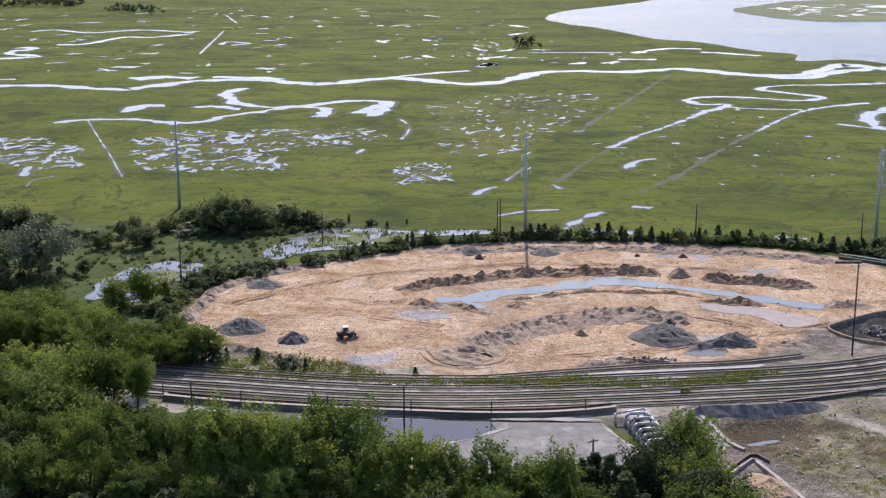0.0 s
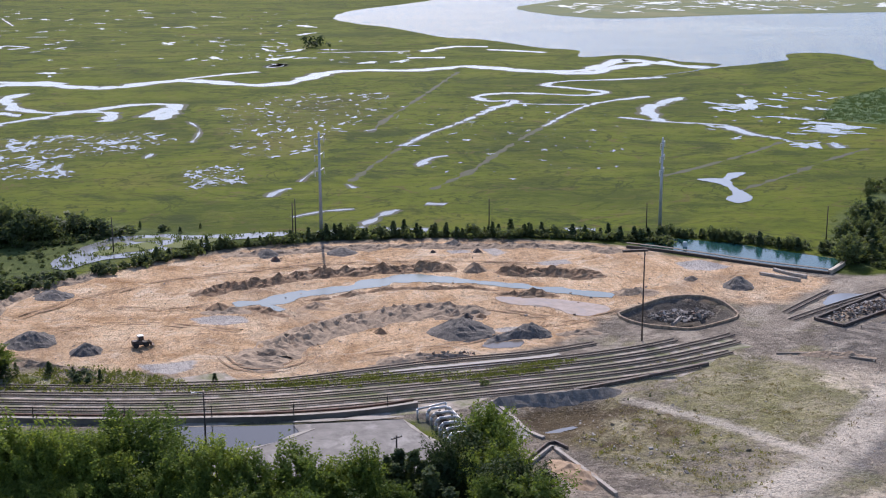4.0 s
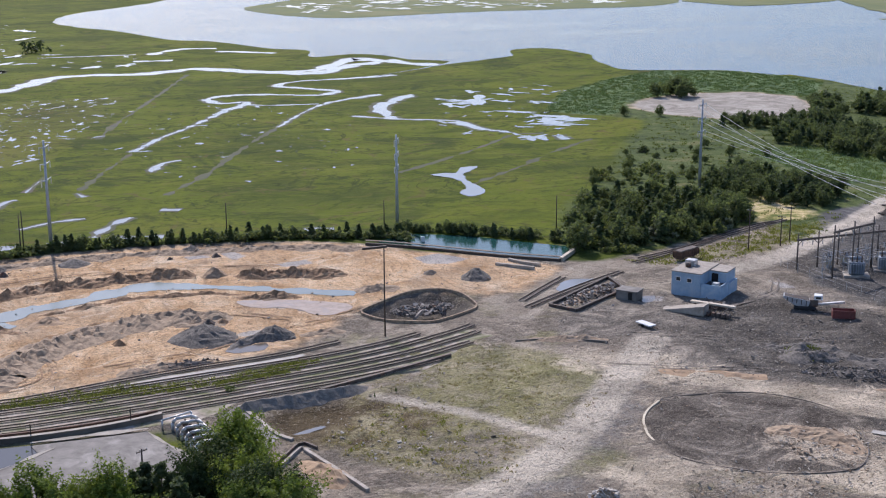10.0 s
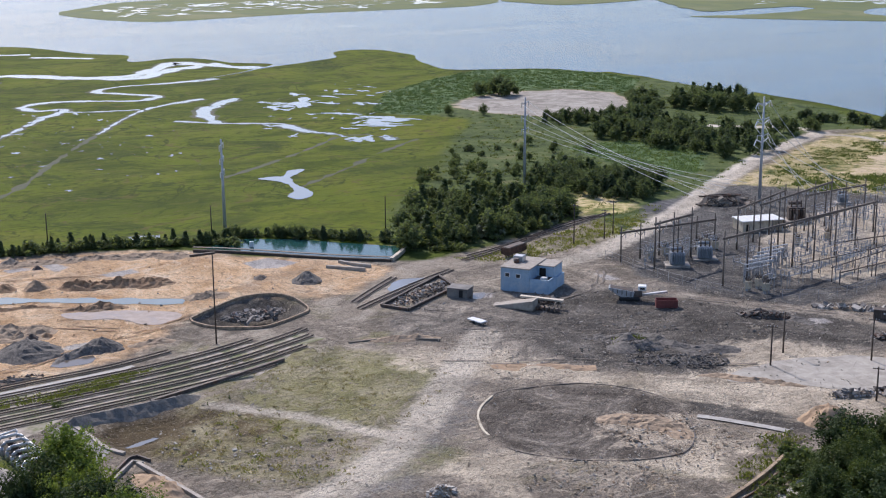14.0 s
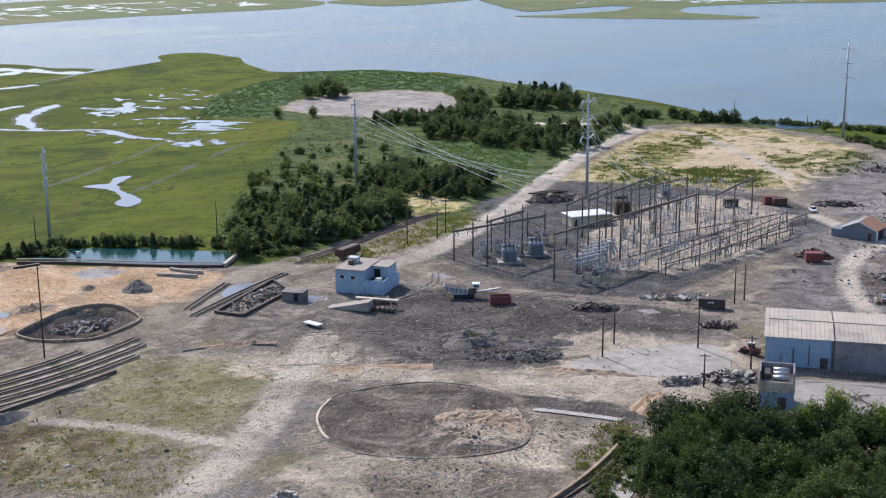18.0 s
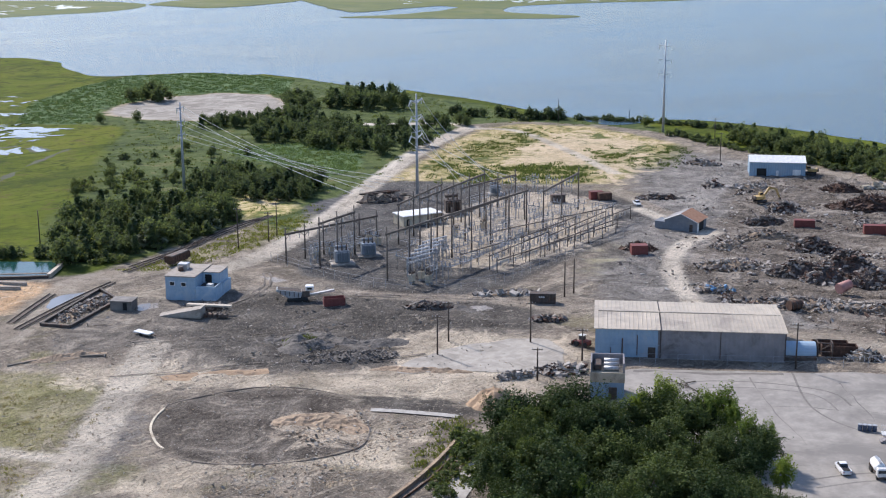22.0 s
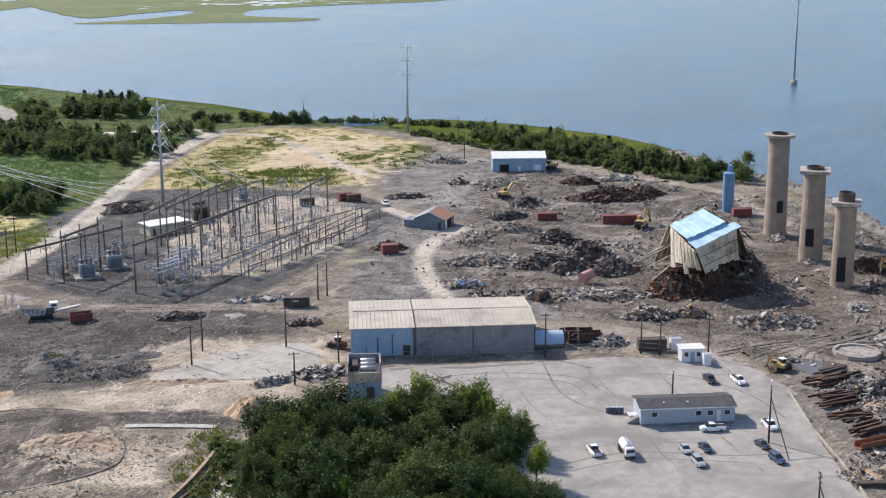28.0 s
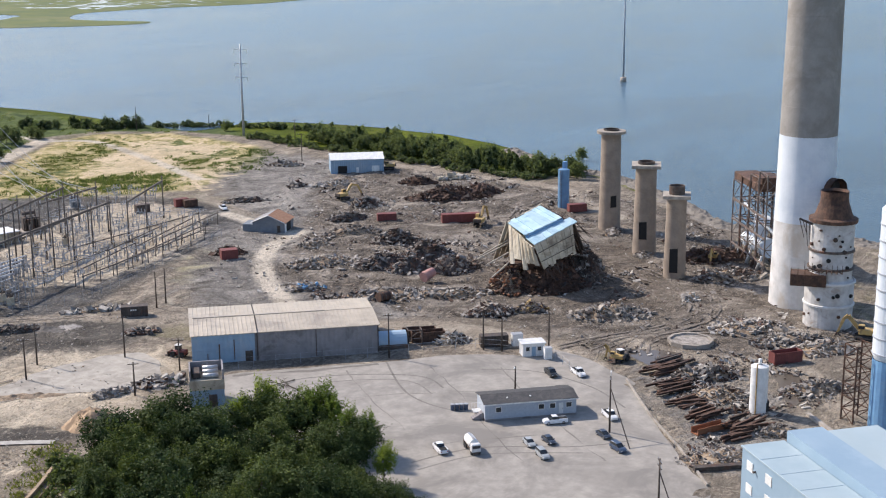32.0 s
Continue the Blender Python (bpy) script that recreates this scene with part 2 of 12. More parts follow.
def box(bm, x0, y0, z0, x1, y1, z1, bevel=0.0):
    vs = [bm.verts.new(p) for p in ((x0, y0, z0), (x1, y0, z0), (x1, y1, z0), (x0, y1, z0), (x0, y0, z1), (x1, y0, z1), (x1, y1, z1), (x0, y1, z1))]
    fs = [bm.faces.new([vs[i] for i in f]) for f in ((3, 2, 1, 0), (4, 5, 6, 7), (0, 1, 5, 4), (1, 2, 6, 5), (2, 3, 7, 6), (3, 0, 4, 7))]
    if bevel:
        bmesh.ops.bevel(bm, geom=list({e for f in fs for e in f.edges}), offset=bevel, segments=1, affect="EDGES")
    return vs


def tube(bm, p0, p1, r0, r1=None, seg=10, cap=True):
    r1 = r0 if r1 is None else r1
    p0, p1 = Vector(p0), Vector(p1)
    q = (p1 - p0).to_track_quat("Z", "Y")
    rings = []
    for p, r in ((p0, r0), (p1, r1)):
        rings.append([bm.verts.new(p + q @ Vector((r * math.cos(a), r * math.sin(a), 0))) for a in [2 * math.pi * i / seg for i in range(seg)]])
    for i in range(seg):
        f = bm.faces.new((rings[0][i], rings[0][(i + 1) % seg], rings[1][(i + 1) % seg], rings[1][i]))
        f.smooth = seg > 6
    if cap:
        bm.faces.new(rings[0][::-1])
        bm.faces.new(rings[1])


def lathe(bm, profile, seg=24, at=(0, 0, 0)):
    rings = []
    for r, z in profile:
        rings.append([bm.verts.new((at[0] + r * math.cos(2 * math.pi * i / seg), at[1] + r * math.sin(2 * math.pi * i / seg), at[2] + z)) for i in range(seg)])
    for a, b in zip(rings, rings[1:]):
        for i in range(seg):
            f = bm.faces.new((a[i], a[(i + 1) % seg], b[(i + 1) % seg], b[i]))
            f.smooth = False
    return rings


def one(name, build, material, parent=None, label=""):
    bm = bmesh.new()
    build(bm)
    return part(name, bm, material, parent, label)


def smooth_line(pts, step, closed=False):
    """Catmull-Rom through the plan's corner points, about one point per step."""
    p = [Vector((*q[:2], 0)) for q in pts]
    n = len(p)
    out = []
    for i in range(n if closed else n - 1):
        if closed:
            a, b, c, d = p[i - 1], p[i], p[(i + 1) % n], p[(i + 2) % n]
        else:
            a, b, c, d = p[max(i - 1, 0)], p[i], p[i + 1], p[min(i + 2, n - 1)]
        k = max(1, int((c - b).length / step))
        for j in range(k):
            t = j / k
            out.append(0.5 * ((2 * b) + (c - a) * t + (2 * a - 5 * b + 4 * c - d) * t * t + (3 * b - a - 3 * c + d) * t ** 3))
    if not closed:
        out.append(p[-1].copy())
    return out


def wobble(p, amp, size, seed=0.0):
    return p + Vector((noise.noise((p.x / size, p.y / size, seed)), noise.noise((p.x / size, p.y / size, seed + 31.7)), 0)) * amp


def sheet(name, pts, z, material, step=4.0, amp=1.0, size=8.0, smooth=True, cell=0.0):
    """A flat area from its plan outline, with an uneven edge. cell: spacing of inner points for a very large one."""
    line = smooth_line(pts, step, True) if smooth else [Vector((*q[:2], 0)) for q in pts]
    line = [wobble(p, amp, size) for p in line]
    n = len(line)
    inner = []
    if cell:
        xs, ys = [p.x for p in line], [p.y for p in line]
        inner = [Vector((x, y)) for x in np.arange(min(xs), max(xs), cell) for y in np.arange(min(ys), max(ys), cell)]
    vs, _, fs, *_ = geometry.delaunay_2d_cdt([Vector((p.x, p.y)) for p in line] + inner, [], [list(range(n))], 1, 1e-4)
    me = bpy.data.meshes.new(name)
    me.from_pydata([(v.x, v.y, z) for v in vs], [], fs)
    me.update()
    if me.polygons and me.polygons[0].normal.z < 0:
        me.flip_normals()
    me.materials.append(material)
    return new(name, me)


def ribbon_into(bm, pts, width, z, step=4.0, amp=0.5, size=8.0, seed=0.0):
    line = [wobble(p, amp, size, seed) for p in smooth_line(pts, step)]
    prev = None
    n = len(line)
    for i, p in enumerate(line):
        d = (line[min(i + 1, n - 1)] - line[max(i - 1, 0)]).normalized()
        w = width(i / max(1, n - 1)) if callable(width) else width
        if amp:
            w *= max(0.05, 1.0 + (0.75 if w > 2.5 else 2.2) * noise.noise((p.x / (size * 1.6), p.y / (size * 1.6), seed + 5)) + 0.3 * noise.noise((p.x / size * 3, p.y / size * 3, seed)))
        s = Vector((-d.y, d.x, 0)) * w * 0.5
        cur = (bm.verts.new((p.x + s.x, p.y + s.y, z)), bm.verts.new((p.x - s.x, p.y - s.y, z)))
        if prev:
            bm.faces.new((prev[1], cur[1], cur[0], prev[0]))
        prev = cur


def ribbon(name, pts, width, z, material, step=4.0, amp=0.5, size=8.0, seed=0.0):
    bm = bmesh.new()
    ribbon_into(bm, pts, width, z, step, amp, size, seed)
    return part(name, bm, material)


# ---------------------------------------------------------------- ground
def side(poly, X, Y):
    """Signed distance to a closed plan outline, positive inside."""
    d = np.full(X.shape, 1e9)
    inside = np.zeros(X.shape, bool)
    n = len(poly)
    for i in range(n):
        (x0, y0), (x1, y1) = poly[i][:2], poly[(i + 1) % n][:2]
        ex, ey = x1 - x0, y1 - y0
        t = np.clip(((X - x0) * ex + (Y - y0) * ey) / (ex * ex + ey * ey + 1e-9), 0, 1)
        d = np.minimum(d, np.hypot(X - x0 - t * ex, Y - y0 - t * ey))
        cross = ((y0 > Y) != (y1 > Y)) & (X < (x1 - x0) * (Y - y0) / ((y1 - y0) if y1 != y0 else 1e-9) + x0)
        inside ^= cross
    return np.where(inside, d, -d)


def lines_of(lo, hi, fine, far):
    inner = list(np.arange(lo, hi + 0.01, fine))
    s, a, b = fine, [], []
    x = lo
    while x > -far:
        s *= 1.12
        x -= s
        a.append(x)
    s, x = fine, hi
    while x < far:
        s *= 1.12
        x += s
        b.append(x)
    return np.array(a[::-1] + inner + b)


LOT = [(-63.5, 303.4), (-61.2, 316.2), (-57.6, 332.8), (-47.9, 347.4), (-35.2, 358.1), (-17.0, 368.7), (2.2, 377.1), (23.6, 379.5), (51.5, 379.1), (83.0, 373.0), (107.8, 363.4), (114.1, 354.8), (140.0, 333.3), (150.9, 319.7), (151.2, 311.5), (132.7, 300.9), (122.7, 298.9), (115.0, 302.6), (104.4, 306.3), (92.8, 302.3), (84.2, 292.7), (67.3, 274.9), (51.9, 273.6), (50.7, 271.0), (25.1, 265.8), (1.5, 264.0), (-7.9, 265.2), (-22.6, 272.7), (-39.1, 279.0), (-50.1, 285.9), (-59.2, 294.5)]
SITE = [(-64.6, 302.1), (-61.6, 318.7), (-58.1, 336.1), (-48.3, 350.9), (-35.5, 361.2), (-17.1, 371.3), (2.3, 379.9), (23.8, 382.4), (51.8, 381.9), (83.6, 375.8), (110.9, 361.0), (123.0, 346.1), (152.9, 324.2), (162.3, 319.0), (189.1, 326.5), (223.9, 340.6), (239.2, 351.7), (222.8, 315.0), (254.5, 334.6), (312.2, 375.8), (380.4, 420.5), (414.6, 439.6), (440.2, 429.5), (458.3, 395.1), (460.0, 359.3), (452.3, 330.6), (448.3, 309.5), (439.6, 268.9), (439.3, 243.8), (435.9, 207.4), (446.9, 191.8), (409.7, 145.8), (385.9, 121.0), (382.6, 74.2)] + [(420, 0), (420, -200), (-60, -200), (-60, 60)] + [(48.6, 209.7), (38.3, 235.8), (-9.4, 239.2), (-33.1, 240.9), (-66.8, 255.5), (-72.5, 269.5), (-54.6, 269.3), (-48.6, 284.7)]
FIELD = [(276.5, 347.8), (305.5, 363.0), (360.5, 398.4), (412.0, 426.7), (435.3, 424.7), (451.9, 396.1), (446.3, 357.1), (438.5, 336.6), (416.2, 321.8), (383.5, 311.1), (357.9, 304.8), (341.1, 318.3), (329.4, 334.2), (310.5, 342.9), (292.0, 351.4)]
FIELD_SAND = [(360.0, 359.5), (408.3, 388.2), (434.0, 386.4), (433.5, 358.4), (434.8, 344.9), (407.8, 328.5), (370.4, 307.9), (358.7, 310.6), (379.3, 328.8), (364.7, 340.6)]
SCRUB = [(-142.5, 420.9), (-118.4, 412.2), (-94.3, 407.7), (-67.2, 426.3), (-41.0, 420.7), (-25.6, 406.5), (2.3, 390.7), (-24.0, 379.0), (-47.6, 357.6), (-59.8, 337.2), (-65.1, 304.4), (-59.0, 293.2), (-48.3, 282.7), (-38.8, 276.7), (-58.9, 273.1), (-73.4, 273.3), (-69.0, 255.5), (-53.8, 247.3), (-33.1, 240.9), (-9.4, 239.2), (1.1, 199.0)] + [(-20, 60), (-420, 60), (-420, 420)]
PENIN = [(267.7, 584.2), (306.6, 648.3), (361.1, 695.8), (403.7, 720.0), (446.5, 701.1), (461.3, 665.1), (468.4, 628.4), (468.1, 671.4), (469.0, 589.8), (469.1, 541.5), (468.4, 484.6), (451.4, 447.9), (469.1, 421.6), (476.9, 388.3), (460.0, 359.3), (455.8, 392.9), (437.8, 427.1), (412.3, 437.1), (378.4, 418.3), (310.8, 374.1), (253.5, 333.2), (222.0, 313.8), (239.2, 351.7), (223.9, 340.6), (189.1, 326.5), (166.6, 327.5), (158.9, 337.1), (183.0, 384.7), (218.4, 422.5), (257.8, 484.9), (302.6, 542.8), (291.3, 565.8)]
CLEARING = [(313.6, 588.4), (332.0, 608.1), (364.8, 619.8), (399.1, 614.7), (412.2, 593.1), (406.5, 565.6), (378.0, 525.1), (353.8, 520.8), (334.4, 537.0), (318.7, 556.0)]
REEDS = [(267.7, 584.2), (306.6, 648.3), (361.1, 695.8), (403.7, 720.0), (446.5, 701.1), (461.3, 665.1), (460.3, 631.4), (419.2, 583.5), (401.7, 618.8), (367.2, 623.8), (324.6, 606.3), (303.2, 571.4), (291.3, 565.8)] 
REEDS_TWO = [(296.1, 457.9), (324.0, 457.1), (338.7, 445.1), (338.4, 418.2), (309.3, 385.5), (292.6, 384.5), (293.3, 421.5)]
RING = [(129.2, 218.4), (125.0, 217.2), (119.7, 212.7), (116.3, 207.8), (113.8, 200.9), (113.5, 195.4), (115.3, 189.7), (119.9, 184.2), (126.2, 179.3), (132.9, 176.7), (140.0, 176.1), (145.4, 179.8), (150.3, 186.9), (154.1, 196.4), (151.6, 207.1), (143.4, 215.3)]
YARD_COAL = [(155.4, 255.0), (169.8, 265.4), (188.2, 270.7), (208.3, 262.2), (219.8, 240.4), (230.8, 219.6), (213.8, 203.5), (199.1, 218.0), (187.4, 221.9), (172.5, 205.3), (158.6, 215.6), (149.2, 230.3), (149.6, 243.6)]
COAL_TWO = [(178.7, 275.9), (195.0, 262.9), (210.9, 240.4), (215.8, 222.2), (202.3, 212.3), (183.3, 211.6), (174.3, 206.7), (158.5, 215.8), (149.8, 233.7)]
STRAW_PATCH = [(260.4, 232.5), (273.2, 240.6), (289.7, 245.2), (289.6, 238.9), (272.1, 230.6), (260.6, 226.8)]
APRON = [(256.3, 348.5), (279.1, 355.4), (295.2, 363.7), (308.8, 359.6), (322.1, 337.7), (331.2, 304.4), (338.0, 275.8), (326.7, 256.4), (313.7, 251.8), (284.3, 244.9), (260.3, 240.5), (238.6, 236.1), (219.8, 234.8), (209.4, 257.1), (203.0, 278.8)]
# dark brown soil, with the toppled building's cast shade put into its colour
SHADE_SOIL_TWO = [(301.5, 149.4), (318.6, 154.5), (338.4, 151.9), (353.4, 146.2), (341.0, 134.2), (324.3, 118.8), (298.4, 108.3), (284.8, 115.8), (288.8, 127.8), (290.3, 139.1)]
SHADE_SOIL = [(310.5, 164.7), (328.4, 163.8), (344.3, 149.1), (356.9, 142.7), (341.1, 129.7), (315.1, 116.2), (302.4, 120.1), (300.0, 133.8), (293.8, 146.2), (294.0, 155.0)]
YARD_DARK = [(154.2, 254.5), (171.0, 257.8), (190.4, 248.8), (199.4, 239.8), (217.1, 228.9), (224.2, 211.2), (216.5, 200.4), (196.8, 205.4), (183.1, 208.6), (169.5, 207.4), (162.3, 217.6), (157.5, 236.2)]
YARD_GREY = [(130.8, 276.5), (157.7, 287.8), (183.0, 279.1), (203.5, 266.6), (163.4, 211.9), (147.4, 220.9), (129.6, 223.5), (140.1, 254.9), (120.6, 257.3)]
SHORE_YARD = [(233.6, 198.7), (267.8, 233.4), (308.6, 259.4), (353.5, 286.6), (383.2, 318.8), (431.2, 334.3), (427.2, 286.9), (429.2, 262.5), (261.6, 159.4), (246.2, 173.1)]
SUBST = [(205.4, 298.6), (239.6, 320.7), (279.8, 348.8), (311.2, 355.6), (326.3, 336.7), (345.2, 296.2), (335.9, 269.4), (316.0, 259.6), (256.7, 238.4), (229.5, 231.9), (214.2, 257.6)]
SUBST_SAND = [(243.8, 279.4), (278.6, 306.7), (311.0, 316.7), (329.6, 313.4), (335.0, 293.2), (320.3, 267.4), (289.3, 250.1), (260.1, 247.4), (240.2, 249.3), (234.8, 261.2)]
PALE_BAND = [(123.1, 253.1), (131.7, 245.5), (137.0, 234.6), (145.8, 225.2), (154.5, 213.9), (166.2, 199.3), (174.4, 206.0), (187.2, 220.9), (198.5, 217.4), (211.3, 201.1), (196.6, 182.2), (177.9, 167.8), (173.8, 174.5), (176.4, 183.5), (172.7, 196.3), (165.6, 195.1), (159.3, 201.7), (150.4, 208.4), (141.1, 220.3), (130.8, 226.5), (123.9, 233.9), (118.6, 244.4)]
PIPE_BED = [(30.9, 238.5), (35.2, 242.0), (37.7, 239.3), (39.1, 224.1), (36.5, 221.1), (32.3, 232.1)]
DARK_BAND = [(156.5, 200.0), (167.1, 196.9), (170.0, 186.5), (168.8, 171.8), (164.0, 173.9), (156.8, 185.0), (154.0, 191.7)]
YELLOW = [(132.4, 182.2), (135.1, 184.3), (136.4, 182.2), (134.8, 179.7), (131.7, 178.5)]
DEMO = [(281.2, 214.6), (313.4, 226.4), (370.2, 262.6), (422.1, 283.5), (429.2, 262.5), (418.9, 209.9), (416.5, 179.4), (399.3, 130.0), (375.2, 117.5), (323.6, 84.8), (296.5, 57.0), (274.3, 65.1), (265.7, 80.8), (254.3, 101.8), (263.0, 118.9), (267.3, 138.3), (261.6, 159.4), (270.0, 172.7), (264.4, 189.4)]
GREENISH = [(71.0, 243.6), (81.7, 254.6), (90.8, 255.4), (105.5, 253.5), (124.7, 243.6), (124.3, 232.5), (113.6, 218.9), (101.2, 207.9), (92.8, 219.7), (83.3, 234.3)]
GREEN_THREE = [(81.6, 278.5), (94.0, 272.1), (105.2, 262.3), (116.1, 246.8), (115.2, 232.2), (108.4, 221.5), (95.2, 220.6), (82.8, 225.0), (67.6, 235.1)]
RUBBLE_BED = [(251.5, 95.6), (259.4, 84.8), (247.2, 71.4), (237.3, 60.8), (226.1, 60.8), (219.7, 67.1), (210.1, 63.5), (211.8, 69.6), (228.0, 80.8)]
SMOKY = [(116.8, 246.4), (123.1, 240.3), (123.3, 225.7), (116.9, 211.5), (105.6, 200.7), (90.7, 190.1), (79.0, 186.6), (73.8, 188.3), (87.3, 196.3), (102.2, 207.5), (113.3, 225.7)]
GREEN_FOUR = [(75.4, 222.3), (89.9, 221.2), (99.9, 211.7), (104.1, 200.1), (95.1, 191.5), (79.8, 189.2), (66.9, 199.3)]
GREEN_LOW = [(57.6, 220.0), (65.2, 227.7), (75.0, 233.8), (83.8, 226.0), (93.2, 205.0), (80.9, 191.1), (68.2, 200.3), (60.0, 213.6)]
TRACKS_GRASS = [(-50.4, 273.0), (-41.7, 279.8), (-27.7, 275.8), (-10.2, 262.3), (13.1, 262.1), (30.8, 264.0), (24.3, 256.5), (-10.0, 256.9), (-33.3, 261.2), (-48.0, 265.6)]
TRACKS_GRASS3 = [(2.6, 260.4), (16.2, 261.3), (27.8, 262.1), (46.4, 260.6), (64.3, 264.6), (70.7, 265.4), (62.8, 258.5), (45.5, 255.8), (27.1, 256.7), (13.6, 256.5)]
TRACKS_GRASS2 = [(46.1, 257.6), (54.9, 261.6), (66.4, 266.1), (64.2, 261.5), (54.0, 256.8), (46.8, 254.9)]
NORTH_VERGE = [(167.4, 316.8), (194.5, 319.8), (230.5, 338.0), (239.7, 335.7), (255.7, 339.1), (236.9, 322.8), (218.1, 314.2), (194.2, 307.4), (177.1, 309.1)]
MUD = [(51.7, 240.1), (62.7, 239.3), (74.3, 239.8), (81.2, 232.7), (83.8, 224.2), (77.2, 215.7), (63.9, 214.0), (56.8, 217.9), (51.0, 223.4)]
DRY = [(247.1, 378.9), (259.2, 378.8), (257.2, 359.5), (254.5, 346.6), (243.2, 342.5), (230.6, 345.4), (238.7, 362.8)]
PALE_THREE = [(124.3, 247.4), (138.4, 238.3), (147.4, 225.6), (166.7, 204.0), (178.5, 182.8), (170.1, 177.2), (162.5, 195.3), (149.0, 215.3), (129.9, 228.4), (120.1, 239.2)]
PALE_FOUR = [(134.0, 195.8), (142.9, 195.3), (151.1, 190.1), (149.1, 184.1), (141.4, 179.4), (134.1, 181.7), (133.3, 189.2)]
PALE_FIVE = [(137.6, 198.5), (149.1, 187.3), (153.2, 172.2), (138.4, 167.2), (125.6, 173.3), (114.4, 188.0), (104.9, 174.8), (98.1, 189.1)]
PALE_TWO = [(173.7, 208.8), (195.8, 206.2), (213.4, 197.5), (207.6, 182.2), (194.0, 179.1), (182.8, 192.3), (176.2, 180.4), (162.5, 195.3), (153.8, 206.3)]
OVAL = [(88.3, 296.2), (97.4, 303.3), (104.9, 307.8), (112.3, 307.5), (116.2, 301.7), (116.2, 291.1), (114.8, 288.5), (108.1, 284.4), (101.6, 281.8), (96.6, 283.6), (90.9, 287.4), (88.0, 293.8)]
FLATS = [[(-116.5, 499.9), (-135.4, 573.9), (-114.7, 593.8), (-77.6, 599.4), (-37.2, 603.4), (-23.5, 578.7), (-43.2, 546.8), (-70.2, 539.2), (-56.6, 498.5), (-85.6, 493.4)], [(-180.9, 513.3), (-199.3, 567.9), (-179.5, 582.7), (-147.5, 545.1), (-139.6, 506.3), (-155.2, 500.7)], [(-1.3, 534.8), (-7.2, 678.1), (34.9, 721.8), (83.4, 720.3), (72.2, 645.5), (42.7, 577.0), (25.4, 521.1)], [(-17.1, 464.9), (-20.8, 509.7), (3.1, 515.3), (2.9, 474.9)]]
WEEDS = [
    [(356.3, 351.7), (365.0, 350.4), (374.1, 330.2), (360.7, 315.6), (340.9, 327.1), (330.0, 336.0), (318.0, 346.0), (330.0, 358.0)], [(402.0, 351.3), (415.3, 352.0), (412.4, 342.3), (394.2, 328.3), (384.0, 329.3)],
    [(389.9, 316.6), (427.5, 336.2), (440.4, 335.7), (426.1, 325.4), (390.1, 308.9)], [(328.8, 369.3), (383.8, 397.8), (426.8, 410.4), (413.7, 391.0), (366.7, 376.8), (325.2, 357.5)],
    [(94.1, 265.7), (101.7, 266.4), (113.6, 258.8), (124.9, 242.2), (120.8, 229.9), (109.1, 219.4), (97.0, 211.2), (88.3, 218.4), (82.0, 234.3)], [(85.3, 231.6), (91.4, 222.9), (89.6, 214.0), (81.8, 220.4)], [(99.6, 199.1), (106.1, 196.9), (103.5, 189.5), (96.8, 192.0)], [(118.0, 265.3), (123.2, 265.0), (123.7, 257.9), (116.9, 260.1)]]
PIT = [(48.8, 236.4), (53.7, 238.9), (63.3, 240.9), (69.0, 236.9), (68.0, 231.4), (62.7, 226.4), (58.8, 224.2), (52.9, 223.9), (50.7, 227.6)]

ROADS = (
    ([(331.8, 269.2), (325.1, 252.4), (319.5, 237.2), (321.9, 233.7), (305.7, 231.1), (287.6, 221.8), (271.3, 208.0), (257.0, 190.9)], 5.5),
    ([(411.5, 427.2), (419.4, 412.4), (406.7, 380.3), (390.6, 347.3), (373.9, 316.0)], 4.5),
    ([(181.8, 299.2), (196.7, 299.8), (212.2, 305.7), (233.2, 317.9), (264.1, 338.0), (307.2, 369.8), (362.4, 407.4), (412.3, 432.8)], 8.0), ([(412.3, 432.8), (410.2, 449.8), (388.4, 467.7), (377.7, 483.3), (373.9, 495.5)], 7.0),
    ([(73.2, 186.7), (83.6, 192.6), (95.9, 201.3), (106.6, 211.9), (117.5, 224.2), (129.8, 238.0), (143.7, 253.7)], 8.0), ([(74.3, 239.1), (87.8, 224.6), (97.3, 209.2)], 3.5))
TRACKS = (
    ([(430.7, 271.0), (426.3, 236.5), (423.5, 212.3), (416.5, 187.5), (400.1, 173.6), (385.4, 155.6)], 6.0), ([(223.3, 229.8), (228.5, 215.8), (237.5, 205.5)], 6.0), ([(252.8, 160.0), (259.5, 143.0), (256.5, 119.0), (249.3, 106.7)], 7.0),
    ([(269.0, 107.8), (265.5, 93.3), (266.9, 78.7), (267.1, 66.7), (254.6, 57.8), (237.2, 46.3)], 6.0), ([(122.0, 279.6), (154.0, 312.4), (168.1, 313.7), (184.1, 311.4)], 9.0),
    ([(349.1, 293.0), (341.8, 279.0), (335.3, 264.5), (332.6, 254.3)], 5.0), ([(197.5, 266.2), (208.7, 246.0), (223.3, 229.8)], 6.0))
